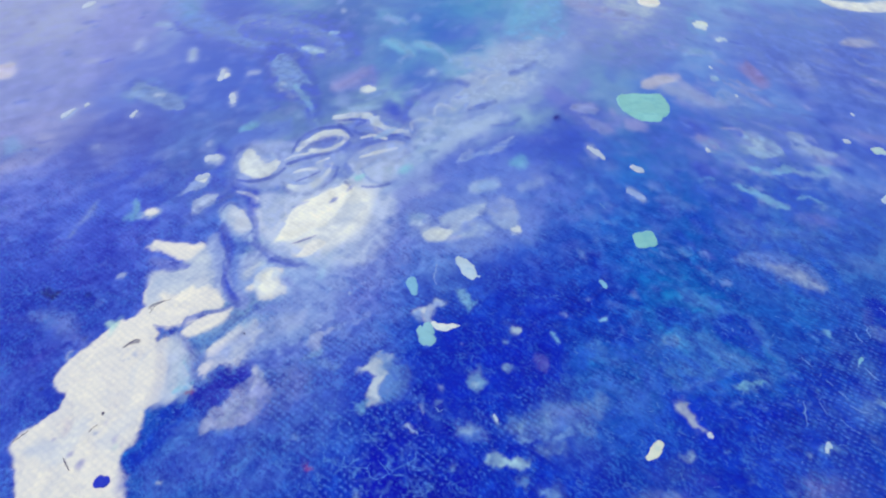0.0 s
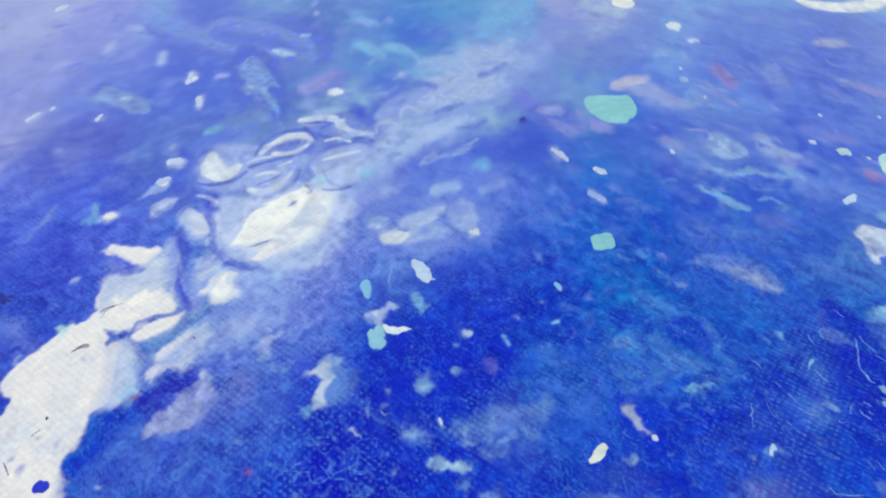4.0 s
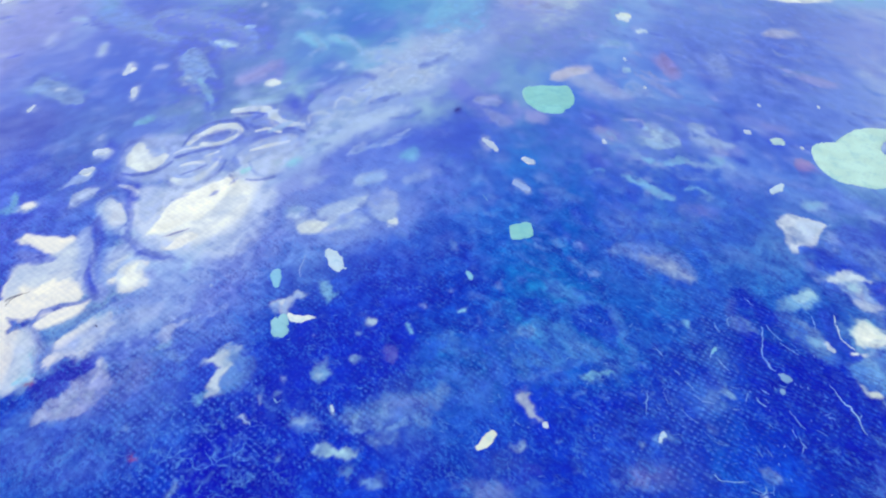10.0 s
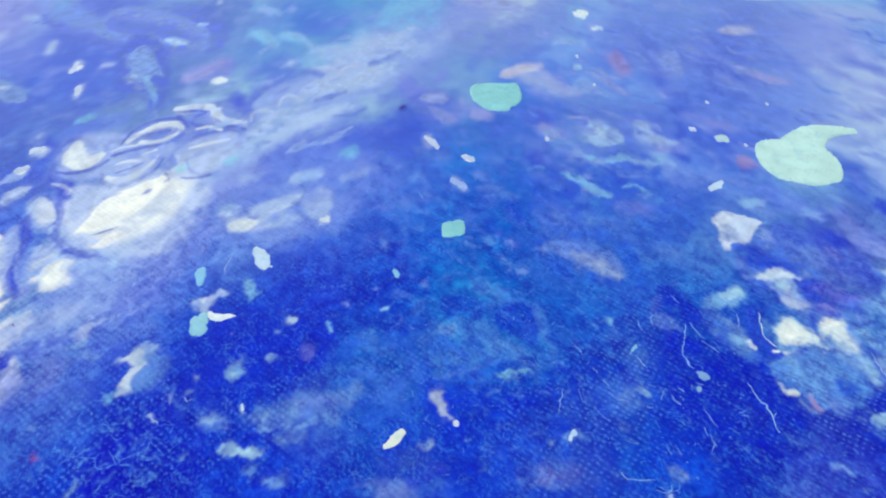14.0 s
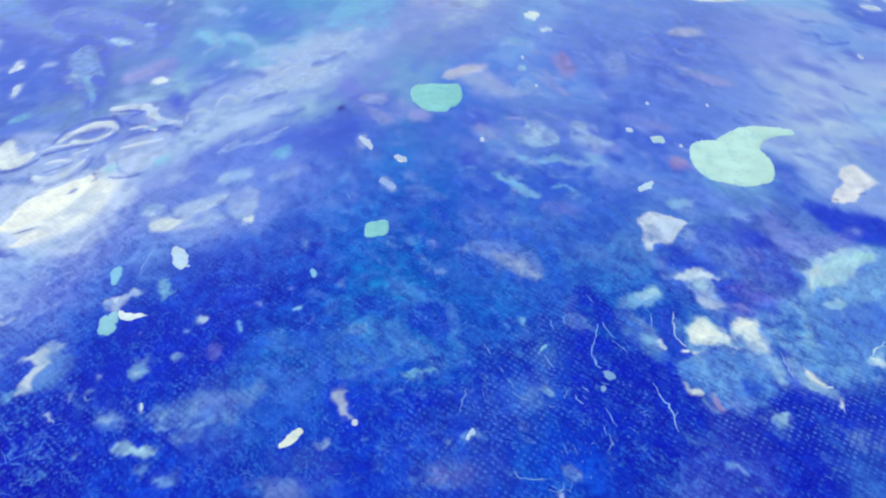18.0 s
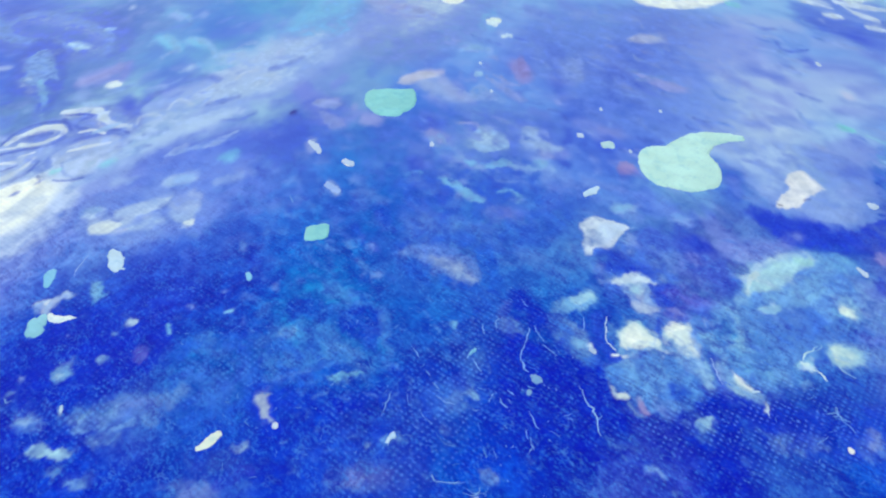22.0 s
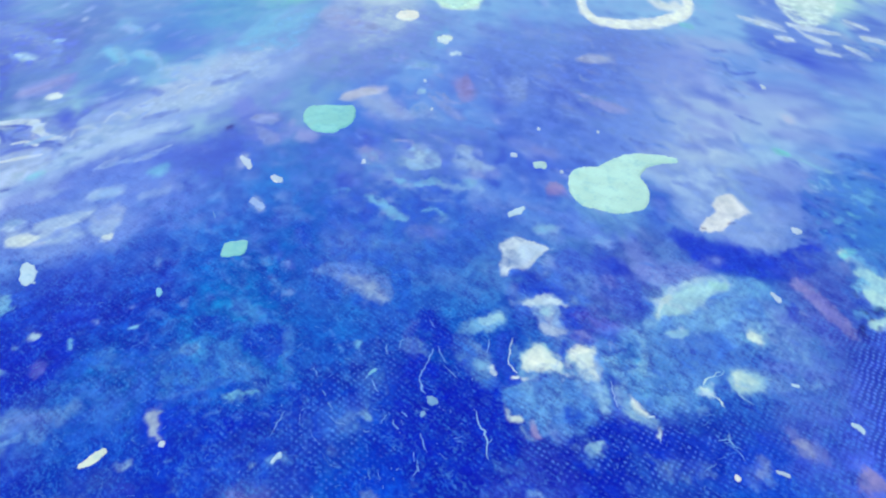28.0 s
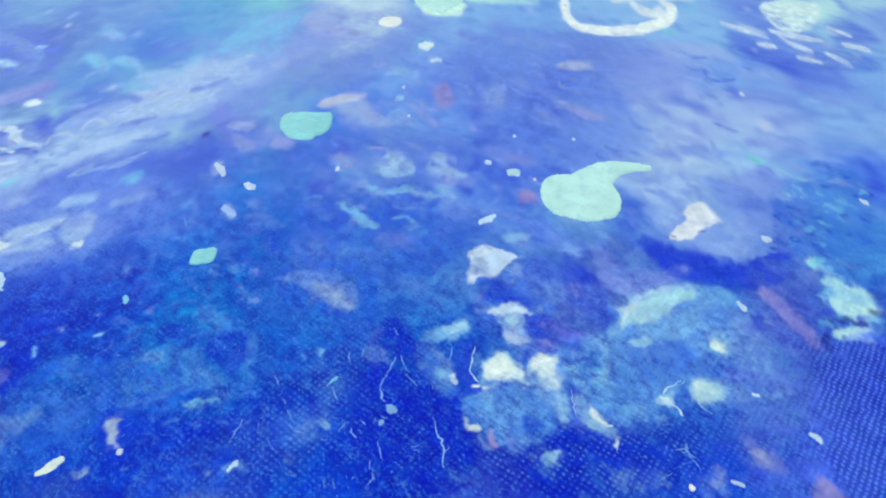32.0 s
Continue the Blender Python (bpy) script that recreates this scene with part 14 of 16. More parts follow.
stroke((99, 145, 224), 0.12, 0.75, 1.28, (48.1, 72.5, 0.09), (48.7, 71.5, 0.09), tear=0.45)
stroke((99, 145, 224), 0.12, 0.75, 1.24, (61.8, 68.1, 0.09), (62.3, 67.2, 0.09), tear=0.45)
stroke((99, 145, 224), 0.12, 0.75, 1.37, (59.1, 82.7, 0.10), (59.8, 80.8, 0.10), tear=0.45)
stroke((99, 145, 224), 0.12, 0.75, 1.29, (61.5, 73.2, 0.09), (61.8, 71.6, 0.09), tear=0.45)
stroke((99, 145, 224), 0.12, 0.75, 1.15, (66.5, 58.3, 0.08), (66.8, 57.3, 0.08), tear=0.45)
stroke((99, 145, 224), 0.12, 0.75, 1.21, (64.5, 64.4, 0.09), (64.8, 63.3, 0.09), tear=0.45)
stroke((99, 145, 224), 0.12, 0.75, 1.24, (44.4, 67.2, 0.09), (45.9, 66.5, 0.09), tear=0.45)
stroke((99, 145, 224), 0.12, 0.75, 1.24, (47.8, 66.4, 0.09), (48.7, 67.4, 0.09), tear=0.45)
stroke((99, 145, 224), 0.12, 0.75, 1.18, (38.5, 60.3, 0.08), (39.3, 61.1, 0.08), tear=0.45)
stroke((99, 145, 224), 0.12, 0.75, 1.17, (34.2, 58.4, 0.08), (35.0, 59.0, 0.08), tear=0.45)
stroke((99, 145, 224), 0.12, 0.75, 1.21, (54.6, 65.2, 0.09), (55.6, 64.5, 0.09), tear=0.45)
stroke((99, 145, 224), 0.12, 0.75, 1.18, (67.2, 61.0, 0.08), (67.6, 60.1, 0.08), tear=0.45)
stroke((99, 145, 224), 0.12, 0.75, 1.36, (53.7, 80.7, 0.10), (54.5, 79.5, 0.10), tear=0.45)
stroke((99, 145, 224), 0.12, 0.75, 1.39, (51.8, 83.5, 0.10), (52.7, 82.8, 0.10), tear=0.45)
stroke((99, 145, 224), 0.12, 0.75, 1.29, (42.5, 72.1, 0.09), (44.2, 71.6, 0.09), tear=0.45)
spill((91, 95, 192), 0.59, 0.50, (40.9, 54.9), (44.9, 55.9), (49.0, 55.3), (47.5, 53.2), (41.7, 52.9), tear=0.90)

# far middle and right: dusky pools with short flecks along the pour
spill((74, 97, 201), 4.22, 0.55, (40.8, 142.6), (62.5, 152.5), (80.5, 144.2), (69.3, 127.5), (47.0, 117.6), (36.9, 122.4), tear=0.45)
spill((107, 124, 205), 4.20, 0.60, (31.5, 218.2), (67.1, 223.4), (65.0, 193.8), (46.0, 169.2), (32.3, 172.3), (28.0, 192.7), tear=0.45)
spill((87, 108, 205), 4.85, 0.35, (77.1, 203.1), (106.2, 215.4), (123.7, 209.4), (101.0, 159.4), (83.2, 166.0), (69.5, 176.8), tear=0.60)
spill((57, 81, 198), 3.16, 0.50, (17.2, 145.0), (30.8, 151.7), (30.5, 132.3), (20.5, 117.1), (13.3, 124.2), tear=0.45)
flecks(((124, 144, 218), (66, 88, 204), (138, 148, 214), (108, 138, 220)), 84, 601, 48, 132, 118, 190, -42, 14, 2, 6.5, 0.7)
flecks(((120, 150, 222), (70, 98, 210), (140, 158, 220), (92, 128, 220)), 90, 602, 90, 128, 190, 215, -40, 12, 3, 9, 0.8)
flecks(((140, 170, 226), (96, 122, 216), (160, 184, 228), (110, 142, 222)), 36, 603, -30, 120, 8, 190, 48, 16, 2, 7, 0.7)
flecks(((100, 124, 214), (66, 88, 206), (84, 112, 214)), 70, 604, -100, 100, -20, 190, 35, 30, 1, 4, 0.5)
flecks(((86, 130, 216), (14, 44, 194), (60, 104, 212), (104, 140, 216)), 130, 605, 10, 84, 110, 122, -40, 22, 0.8, 3, 0.28)
flecks(((92, 140, 222), (4, 30, 186), (70, 116, 216)), 210, 606, -30, 50, 130, 90, -30, 45, 0.3, 1.4, 0.16)
stroke((128, 139, 207), 0.68, 0.70, 2.54, (41.0, 207.7, 0.51), (44.9, 205.3, 0.85), (49.7, 203.1, 0.51))
stroke((209, 225, 232), 0.34, 0.90, 2.51, (66.2, 201.3, 0.68), (67.9, 200.3, 0.67))
stroke((184, 205, 229), 0.33, 0.80, 2.43, (70.0, 191.4, 0.49), (70.9, 190.8, 0.49))
stroke((130, 141, 209), 0.53, 0.70, 2.02, (24.9, 148.4, 0.53), (28.7, 149.3, 0.66))
stroke((130, 116, 194), 0.75, 0.60, 2.27, (72.8, 175.9, 0.92), (73.1, 168.4, 1.18))
stroke((133, 155, 215), 0.46, 0.70, 2.32, (57.1, 181.3, 0.47), (61.5, 179.8, 0.46))
stroke((130, 147, 211), 0.70, 0.60, 2.14, (65.1, 163.3, 0.58), (70.2, 156.0, 0.98), (72.5, 154.6, 0.42))
stroke((124, 145, 213), 0.75, 0.60, 2.28, (86.2, 174.9, 0.77), (87.0, 166.4, 0.89))
spill((103, 120, 205), 0.90, 0.60, (-31.0, 59.1), (-28.4, 60.6), (-27.1, 64.7), (-24.0, 69.1), (-21.4, 66.6), (-23.5, 62.3), (-27.4, 59.3), tear=0.60)
spill((75, 88, 198), 1.65, 0.50, (126.7, 95.4), (139.2, 90.0), (133.0, 72.5), (123.6, 71.7), (118.6, 77.6), tear=0.60)
spill((57, 69, 198), 1.31, 0.50, (120.2, 71.5), (133.5, 71.5), (131.9, 64.0), (122.9, 60.6), (117.2, 62.0), tear=0.75)
spill((100, 127, 211), 5.88, 0.45, (81.8, 210.6), (133.6, 215.4), (125.0, 151.0), (100.8, 138.3), (82.6, 148.0), tear=0.45)
spill((75, 100, 227), 1.23, 0.75, (138.5, 88.4), (151.0, 92.8), (135.9, 60.8), (123.4, 59.9), (129.6, 72.2), tear=0.30)
texture(THIN, 1, 3.2, 1.4, (140.0, 80.7, 4.42), (138.5, 66.1, 5.78), (150.5, 82.0, 6.0))
texture(THIN, 0.62, 5.0, 1.4, (56.0, 64.0, 6.0), (60.0, 76.0, 5.0))
texture(THIN, 0.75, 3.5, 1.3, (86.0, 64.0, 2.5), (96.0, 63.0, 4.0), (108.0, 66.0, 4.0))
spill((38, 78, 198), 2.33, 0.45, (43.5, 119.8), (65.7, 122.4), (80.2, 113.7), (70.7, 100.3), (51.1, 98.3), tear=0.60)

# the pale cloud, repainted over the deep blue
spill((2, 24, 182), 0.81, 0.80, (65.7, 89.7), (71.5, 85.1), (78.8, 75.3), (79.6, 67.3), (85.1, 64.9), (92.7, 70.3), (96.6, 68.6), (94.0, 60.3), (83.3, 57.9), (68.6, 56.9), (62.9, 67.0), tear=0.75)
spill((67, 103, 207), 0.96, 0.75, (79.8, 102.5), (87.0, 103.3), (94.4, 95.1), (99.2, 87.6), (96.7, 82.5), (89.8, 86.8), (82.5, 87.4), (80.7, 93.8), tear=0.90)
spill((12, 48, 192), 0.80, 0.70, (81.8, 99.7), (84.8, 101.2), (89.6, 97.5), (90.4, 94.8), (84.6, 94.9), (81.9, 96.1), tear=0.60)
spill((34, 57, 196), 0.94, 0.70, (89.3, 91.9), (92.7, 92.9), (94.6, 88.5), (93.3, 84.0), (89.7, 85.3), tear=0.75)
spill((86, 82, 188), 0.76, 0.60, (90.1, 90.7), (95.0, 92.5), (99.4, 88.9), (98.2, 86.9), (93.6, 87.1), (92.3, 88.9), tear=0.90)
spill((193, 205, 229), 0.31, 0.92, (79.3, 99.9), (80.0, 104.1), (79.5, 106.9), (80.9, 109.4), (83.0, 110.3), (85.7, 109.6), (88.1, 108.5), (89.9, 108.0), (87.1, 106.1), (85.4, 103.4), (83.6, 101.7), (81.6, 101.2), (80.4, 99.5), tear=0.30)
spill((166, 188, 227), 0.52, 0.50, (83.0, 108.5), (88.3, 108.2), (85.5, 104.7), (82.9, 102.8))
spill((135, 163, 217), 0.57, 0.75, (81.7, 92.8), (84.6, 94.5), (87.6, 95.3), (89.4, 93.8), (88.7, 89.2), (89.8, 86.8), (87.9, 85.6), (85.2, 86.3), (84.9, 89.5), (84.0, 92.0), tear=0.75)
spill((191, 207, 227), 0.39, 0.80, (82.2, 92.3), (84.4, 93.9), (86.6, 95.1), (89.0, 94.3), (89.8, 92.5), (86.9, 92.5), (84.5, 92.0), (82.8, 91.8))
spill((172, 182, 215), 0.37, 0.80, (84.8, 88.2), (87.2, 88.0), (89.4, 86.7), (87.9, 85.6), (85.7, 86.4))
spill((144, 140, 198), 0.38, 0.50, (86.6, 91.4), (87.8, 89.9), (87.1, 87.8), (86.1, 89.0))
spill((115, 163, 217), 0.46, 0.85, (72.0, 84.9), (73.7, 87.1), (76.2, 88.8), (78.3, 90.3), (79.5, 89.4), (79.4, 87.3), (77.0, 85.8), (74.3, 84.9), tear=0.52)
spill((160, 198, 223), 0.28, 0.70, (75.1, 87.4), (77.1, 89.2), (78.8, 89.9), (79.0, 88.1), (77.0, 86.6))
spill((71, 121, 213), 0.69, 0.80, (71.6, 83.6), (74.4, 81.7), (76.7, 78.5), (78.3, 75.3), (76.7, 74.3), (74.6, 76.1), (72.7, 79.3), tear=0.75)
spill((125, 173, 221), 0.35, 0.80, (74.4, 80.0), (76.4, 79.3), (77.6, 77.2), (76.4, 75.8), (75.2, 77.4))
stroke((201, 217, 230), 0.17, 0.90, 1.29, (77.3, 78.1, 0.43), (77.8, 77.2, 0.43))
spill((82, 130, 211), 0.42, 0.90, (79.2, 74.1), (81.4, 74.9), (83.9, 75.8), (89.1, 77.1), (93.4, 76.6), (93.9, 73.4), (92.0, 71.0), (92.6, 69.3), (90.5, 68.2), (88.5, 68.4), (86.0, 67.2), (83.2, 66.7), (81.4, 67.9), (79.6, 69.5), (79.3, 71.8), tear=0.90)
spill((100, 144, 215), 0.66, 0.60, (80.5, 72.3), (85.6, 74.8), (88.8, 73.0), (86.9, 69.3), (82.9, 68.5), tear=1.35)
spill((7, 50, 192), 0.49, 0.70, (87.0, 70.8), (89.1, 71.5), (90.6, 69.6), (88.9, 68.2), (87.3, 68.5), tear=0.60)
spill((135, 169, 215), 0.60, 0.45, (88.4, 81.2), (93.1, 82.2), (94.5, 78.9), (94.3, 73.5), (94.4, 70.9), (92.9, 70.1), (92.2, 73.3), (89.9, 76.3), tear=0.75)
spill((201, 213, 221), 0.53, 0.85, (81.7, 78.9), (82.4, 81.3), (83.7, 82.6), (84.7, 83.6), (85.9, 82.3), (87.3, 81.7), (88.1, 80.0), (87.8, 78.1), (86.2, 77.9), (84.4, 77.5), (82.6, 77.6), tear=0.45)
spill((195, 209, 221), 0.53, 0.82, (88.5, 79.5), (89.5, 81.4), (91.3, 82.7), (93.0, 83.6), (94.2, 82.8), (93.8, 80.5), (94.2, 78.2), (92.5, 76.5), (89.9, 77.8), tear=0.75)
stroke((125, 153, 211), 0.13, 0.70, 1.30, (84.5, 79.7, 0.18), (85.3, 79.0, 0.18), (86.2, 79.5, 0.13))
stroke((144, 163, 205), 0.18, 0.70, 1.30, (90.8, 80.6, 0.27), (91.6, 79.5, 0.27), (91.8, 78.4, 0.18))
stroke((166, 192, 221), 0.18, 0.80, 1.29, (86.5, 79.1, 0.35), (87.5, 78.3, 0.44), (88.2, 77.9, 0.26))
spill((88, 127, 213), 0.52, 0.70, (93.1, 82.2), (94.9, 82.4), (95.1, 76.7), (94.6, 70.9), (93.2, 70.8), (93.2, 76.6), tear=0.75)
stroke((144, 178, 221), 0.26, 0.60, 1.24, (93.0, 76.5, 0.35), (93.3, 73.8, 0.51), (93.5, 71.1, 0.33), tear=0.75)
spill((77, 100, 205), 0.51, 0.60, (95.8, 77.9), (96.9, 76.9), (96.0, 72.6), (96.9, 70.6), (95.5, 69.5), (95.0, 72.5), tear=0.60)

# folded rim and milky back of the cloud
spill((90, 134, 213), 1.30, 0.80, (98.5, 82.7), (102.4, 90.5), (108.3, 96.5), (119.8, 103.5), (126.4, 101.1), (125.2, 93.9), (118.7, 84.4), (109.8, 76.8), (104.2, 70.2), (100.0, 69.4), (97.0, 71.6), tear=0.75)
spill((55, 96, 209), 0.93, 0.60, (107.7, 88.4), (114.4, 89.0), (116.9, 84.3), (110.3, 79.1), (106.3, 81.0), tear=1.05)
spill((156, 194, 217), 0.71, 0.85, (104.6, 91.3), (107.1, 95.7), (110.6, 98.4), (115.2, 100.9), (119.4, 101.6), (118.3, 98.9), (114.0, 95.9), (112.0, 93.2), (108.4, 92.1), tear=0.45)
spill((113, 159, 219), 0.88, 0.70, (107.1, 90.3), (113.6, 94.2), (119.1, 96.4), (120.2, 93.5), (115.4, 89.6), (109.6, 88.6), tear=0.75)
stroke((156, 205, 213), 0.31, 0.70, 1.50, (116.8, 100.2, 0.83), (119.1, 100.4, 0.62))
stroke((182, 202, 223), 0.30, 0.75, 1.43, (105.5, 91.8, 0.29), (106.7, 94.7, 0.40), (108.5, 96.5, 0.40))
spill((106, 153, 217), 0.46, 0.60, (98.1, 87.5), (100.0, 86.7), (101.0, 82.9), (100.9, 79.6), (98.8, 78.6), (97.6, 82.6), tear=0.75)
stroke((125, 169, 219), 0.27, 0.70, 1.32, (100.8, 87.3, 0.28), (101.7, 84.6, 0.37), (101.4, 81.7, 0.36), (100.2, 79.6, 0.36), (98.3, 78.7, 0.27))
stroke((144, 178, 217), 0.25, 0.70, 1.23, (95.8, 75.7, 0.35), (96.0, 73.1, 0.42), (96.8, 71.1, 0.42), (98.4, 70.2, 0.42), (100.4, 69.7, 0.33))
stroke((223, 229, 234), 0.13, 0.95, 1.23, (97.9, 73.5, 0.26), (98.3, 72.5, 0.42), (98.8, 71.6, 0.25), (99.6, 71.0, 0.13))
stroke((185, 205, 223), 0.17, 0.80, 1.23, (97.7, 74.2, 0.17), (97.9, 71.9, 0.25), (99.3, 70.6, 0.25))
stroke((38, 67, 192), 0.13, 0.70, 1.30, (99.2, 79.7, 0.22), (99.9, 79.8, 0.22))
stroke((144, 188, 223), 0.14, 0.90, 1.38, (106.1, 88.0, 0.29), (107.5, 87.6, 0.57), (109.1, 88.0, 0.38), (109.8, 88.6, 0.19))
spill((115, 169, 217), 0.58, 0.85, (118.4, 89.4), (121.0, 90.9), (122.6, 89.5), (122.2, 87.4), (120.2, 86.3), (118.5, 86.8))
stroke((213, 229, 234), 0.29, 0.95, 1.39, (120.1, 88.0, 0.58), (120.8, 87.9, 0.77))
spill((144, 182, 215), 0.63, 0.80, (114.0, 79.8), (116.3, 81.4), (119.4, 80.3), (120.3, 78.6), (118.5, 77.1), (115.0, 76.4), (113.9, 77.6), tear=0.60)
spill((195, 213, 217), 0.36, 0.90, (114.4, 80.3), (116.2, 80.9), (117.8, 79.5), (117.0, 77.4), (115.1, 76.9), (114.5, 78.3))
spill((106, 144, 215), 0.72, 0.50, (119.6, 81.0), (126.1, 79.3), (124.5, 77.0), (119.3, 77.1), tear=0.90)
stroke((125, 169, 219), 0.18, 0.80, 1.28, (107.9, 76.0, 0.26), (109.3, 76.8, 0.53), (110.1, 76.3, 0.61), (110.8, 75.6, 0.26))
stroke((201, 221, 229), 0.18, 0.95, 1.28, (109.0, 76.6, 0.26), (109.8, 76.1, 0.35))
vein((166, 198, 227), 0.19, (109.4, 76.8), (110.1, 78.2), (111.5, 79.2), (112.8, 80.2))
vein((144, 182, 223), 0.11, (111.7, 79.2), (112.8, 79.5), (113.6, 80.5))
vein((195, 215, 230), 0.23, (110.2, 75.6), (111.1, 74.6), (111.6, 73.2))
vein((144, 178, 223), 0.12, (114.2, 78.7), (114.2, 76.8), (115.1, 74.9), (116.0, 74.0))
stroke((115, 144, 211), 0.14, 0.70, 1.32, (119.2, 79.6, 0.18), (121.5, 78.5, 0.13))

# deep blue corner: veins, chips and the fallen flecks
spill((6, 36, 192), 0.64, 0.70, (96.6, 68.6), (101.5, 69.0), (106.1, 67.5), (102.4, 60.9), (95.3, 58.8), (92.6, 61.9), tear=0.90)
spill((34, 67, 204), 0.96, 0.60, (104.8, 69.3), (116.2, 69.2), (118.3, 65.6), (113.6, 60.1), (102.8, 59.3), tear=1.20)
spill((144, 182, 219), 0.24, 0.90, (87.3, 64.6), (89.4, 64.5), (91.4, 65.6), (92.8, 66.3), (92.3, 64.9), (91.0, 63.8), (90.1, 63.5), (89.0, 64.3), tear=0.45)
spill((77, 125, 213), 0.39, 0.60, (89.4, 64.2), (91.3, 64.1), (91.1, 62.2), (89.9, 61.7))
stroke((201, 213, 217), 0.12, 0.90, 1.21, (79.0, 70.4, 0.25), (79.3, 69.2, 0.33), (80.1, 68.7, 0.41), (81.1, 68.8, 0.24))
stroke((144, 178, 217), 0.12, 0.70, 1.23, (79.2, 72.2, 0.12), (78.8, 70.6, 0.16))
spill((140, 127, 184), 0.20, 0.85, (82.0, 68.3), (83.0, 68.7), (83.5, 67.1), (83.0, 66.3), (82.2, 66.8))
stroke((144, 173, 217), 0.12, 0.80, 1.18, (81.1, 67.8, 0.08), (81.7, 66.3, 0.12), (82.6, 65.5, 0.16), (83.1, 65.2, 0.08))
vein((176, 196, 227), 0.12, (80.8, 84.5), (80.2, 82.5), (80.4, 80.9))
vein((191, 207, 229), 0.15, (80.4, 82.0), (79.9, 80.1), (80.0, 78.8), (80.7, 77.9), (81.1, 77.1))
stroke((211, 221, 230), 0.12, 0.95, 1.27, (80.5, 76.4, 0.26), (81.2, 76.4, 0.26))
stroke((211, 221, 230), 0.12, 0.95, 1.27, (81.9, 76.0, 0.26), (82.6, 76.3, 0.26), (82.9, 76.6, 0.13))
vein((144, 182, 227), 0.12, (74.6, 70.0), (75.0, 68.7), (75.5, 67.0), (76.0, 66.1), (76.3, 64.3), (76.4, 62.0))
vein((115, 153, 221), 0.08, (76.3, 64.3), (77.0, 65.2))
spill((86, 125, 211), 0.31, 0.60, (99.1, 61.9), (100.9, 63.6), (102.9, 63.6), (102.1, 61.8), (99.7, 60.7), tear=1.05)
stroke((217, 229, 234), 0.12, 0.90, 1.19, (100.9, 68.4, 0.16), (101.0, 67.6, 0.16), (100.6, 67.1, 0.16))
vein((125, 169, 223), 0.10, (109.0, 67.1), (110.4, 67.4), (111.1, 66.6), (111.9, 65.9))
vein((115, 153, 219), 0.08, (110.6, 67.4), (110.8, 68.6))
vein((115, 153, 219), 0.08, (105.7, 62.0), (107.1, 63.0), (107.9, 63.6))
spill((106, 119, 198), 0.58, 0.80, (118.4, 68.4), (121.1, 68.8), (122.9, 67.3), (124.1, 65.9), (122.8, 64.7), (119.9, 65.6), tear=0.90)
spill((162, 169, 204), 0.33, 0.75, (119.9, 67.6), (121.5, 67.5), (122.2, 66.1), (120.4, 65.6))
spill((125, 144, 205), 0.40, 0.70, (112.4, 62.5), (113.5, 63.8), (115.2, 64.0), (115.0, 62.7), (113.1, 61.2), tear=0.75)
stroke((34, 28, 134), 0.30, 0.80, 1.45, (139.3, 90.7, 0.40), (139.7, 89.7, 0.59), (139.9, 89.0, 0.29))
spill((108, 107, 192), 0.41, 0.80, (132.5, 103.8), (134.4, 104.5), (135.6, 100.9), (137.7, 96.2), (138.3, 91.7), (137.7, 89.6), (136.6, 90.2), (135.1, 94.3), (133.1, 98.9), tear=0.38)
spill((135, 127, 192), 0.24, 0.85, (127.7, 63.5), (129.2, 65.0), (130.0, 63.8), (130.6, 62.3), (131.0, 61.0), (126.1, 60.6), tear=0.30)
spill((115, 192, 217), 0.34, 0.80, (144.1, 112.1), (146.2, 113.6), (147.9, 113.5), (146.6, 111.3), (144.3, 110.4))
stroke((96, 140, 221), 0.12, 0.70, 1.12, (79.6, 60.1, 0.08), (80.5, 59.7, 0.08), (81.0, 60.4, 0.08), tear=0.60)
stroke((96, 140, 221), 0.12, 0.70, 1.12, (78.1, 60.2, 0.08), (79.0, 59.8, 0.08), (80.2, 60.2, 0.08), tear=0.60)
stroke((96, 140, 221), 0.12, 0.70, 1.11, (80.5, 59.2, 0.08), (80.8, 58.1, 0.08), tear=0.60)
stroke((96, 140, 221), 0.12, 0.70, 1.11, (78.8, 58.7, 0.08), (79.4, 58.1, 0.08), tear=0.60)
stroke((96, 140, 221), 0.12, 0.70, 1.19, (97.4, 68.5, 0.09), (97.9, 67.8, 0.09), tear=0.60)
stroke((96, 140, 221), 0.12, 0.70, 1.19, (99.0, 68.4, 0.09), (99.3, 67.3, 0.09), tear=0.60)
stroke((96, 140, 221), 0.12, 0.70, 1.13, (77.3, 60.7, 0.08), (78.2, 60.0, 0.08), tear=0.60)
spill((223, 229, 234), 0.27, 0.85, (82.7, 80.1), (83.8, 81.8), (84.9, 82.4), (85.7, 81.1), (85.1, 79.4), (83.7, 78.6), tear=0.60)
spill((223, 229, 234), 0.23, 0.90, (89.6, 81.7), (91.3, 82.7), (92.6, 83.2), (92.7, 82.4), (91.3, 81.8), (90.1, 80.8), tear=0.45)
stroke((86, 134, 211), 0.18, 0.60, 1.30, (86.8, 81.6, 0.27), (87.6, 80.3, 0.27), (87.0, 78.9, 0.18))
stroke((106, 144, 213), 0.18, 0.60, 1.29, (90.0, 79.6, 0.27), (91.3, 78.4, 0.26), (92.8, 79.4, 0.18))
stroke((115, 153, 213), 0.17, 0.60, 1.28, (83.1, 78.1, 0.26), (84.3, 77.3, 0.26), (85.7, 77.9, 0.17))

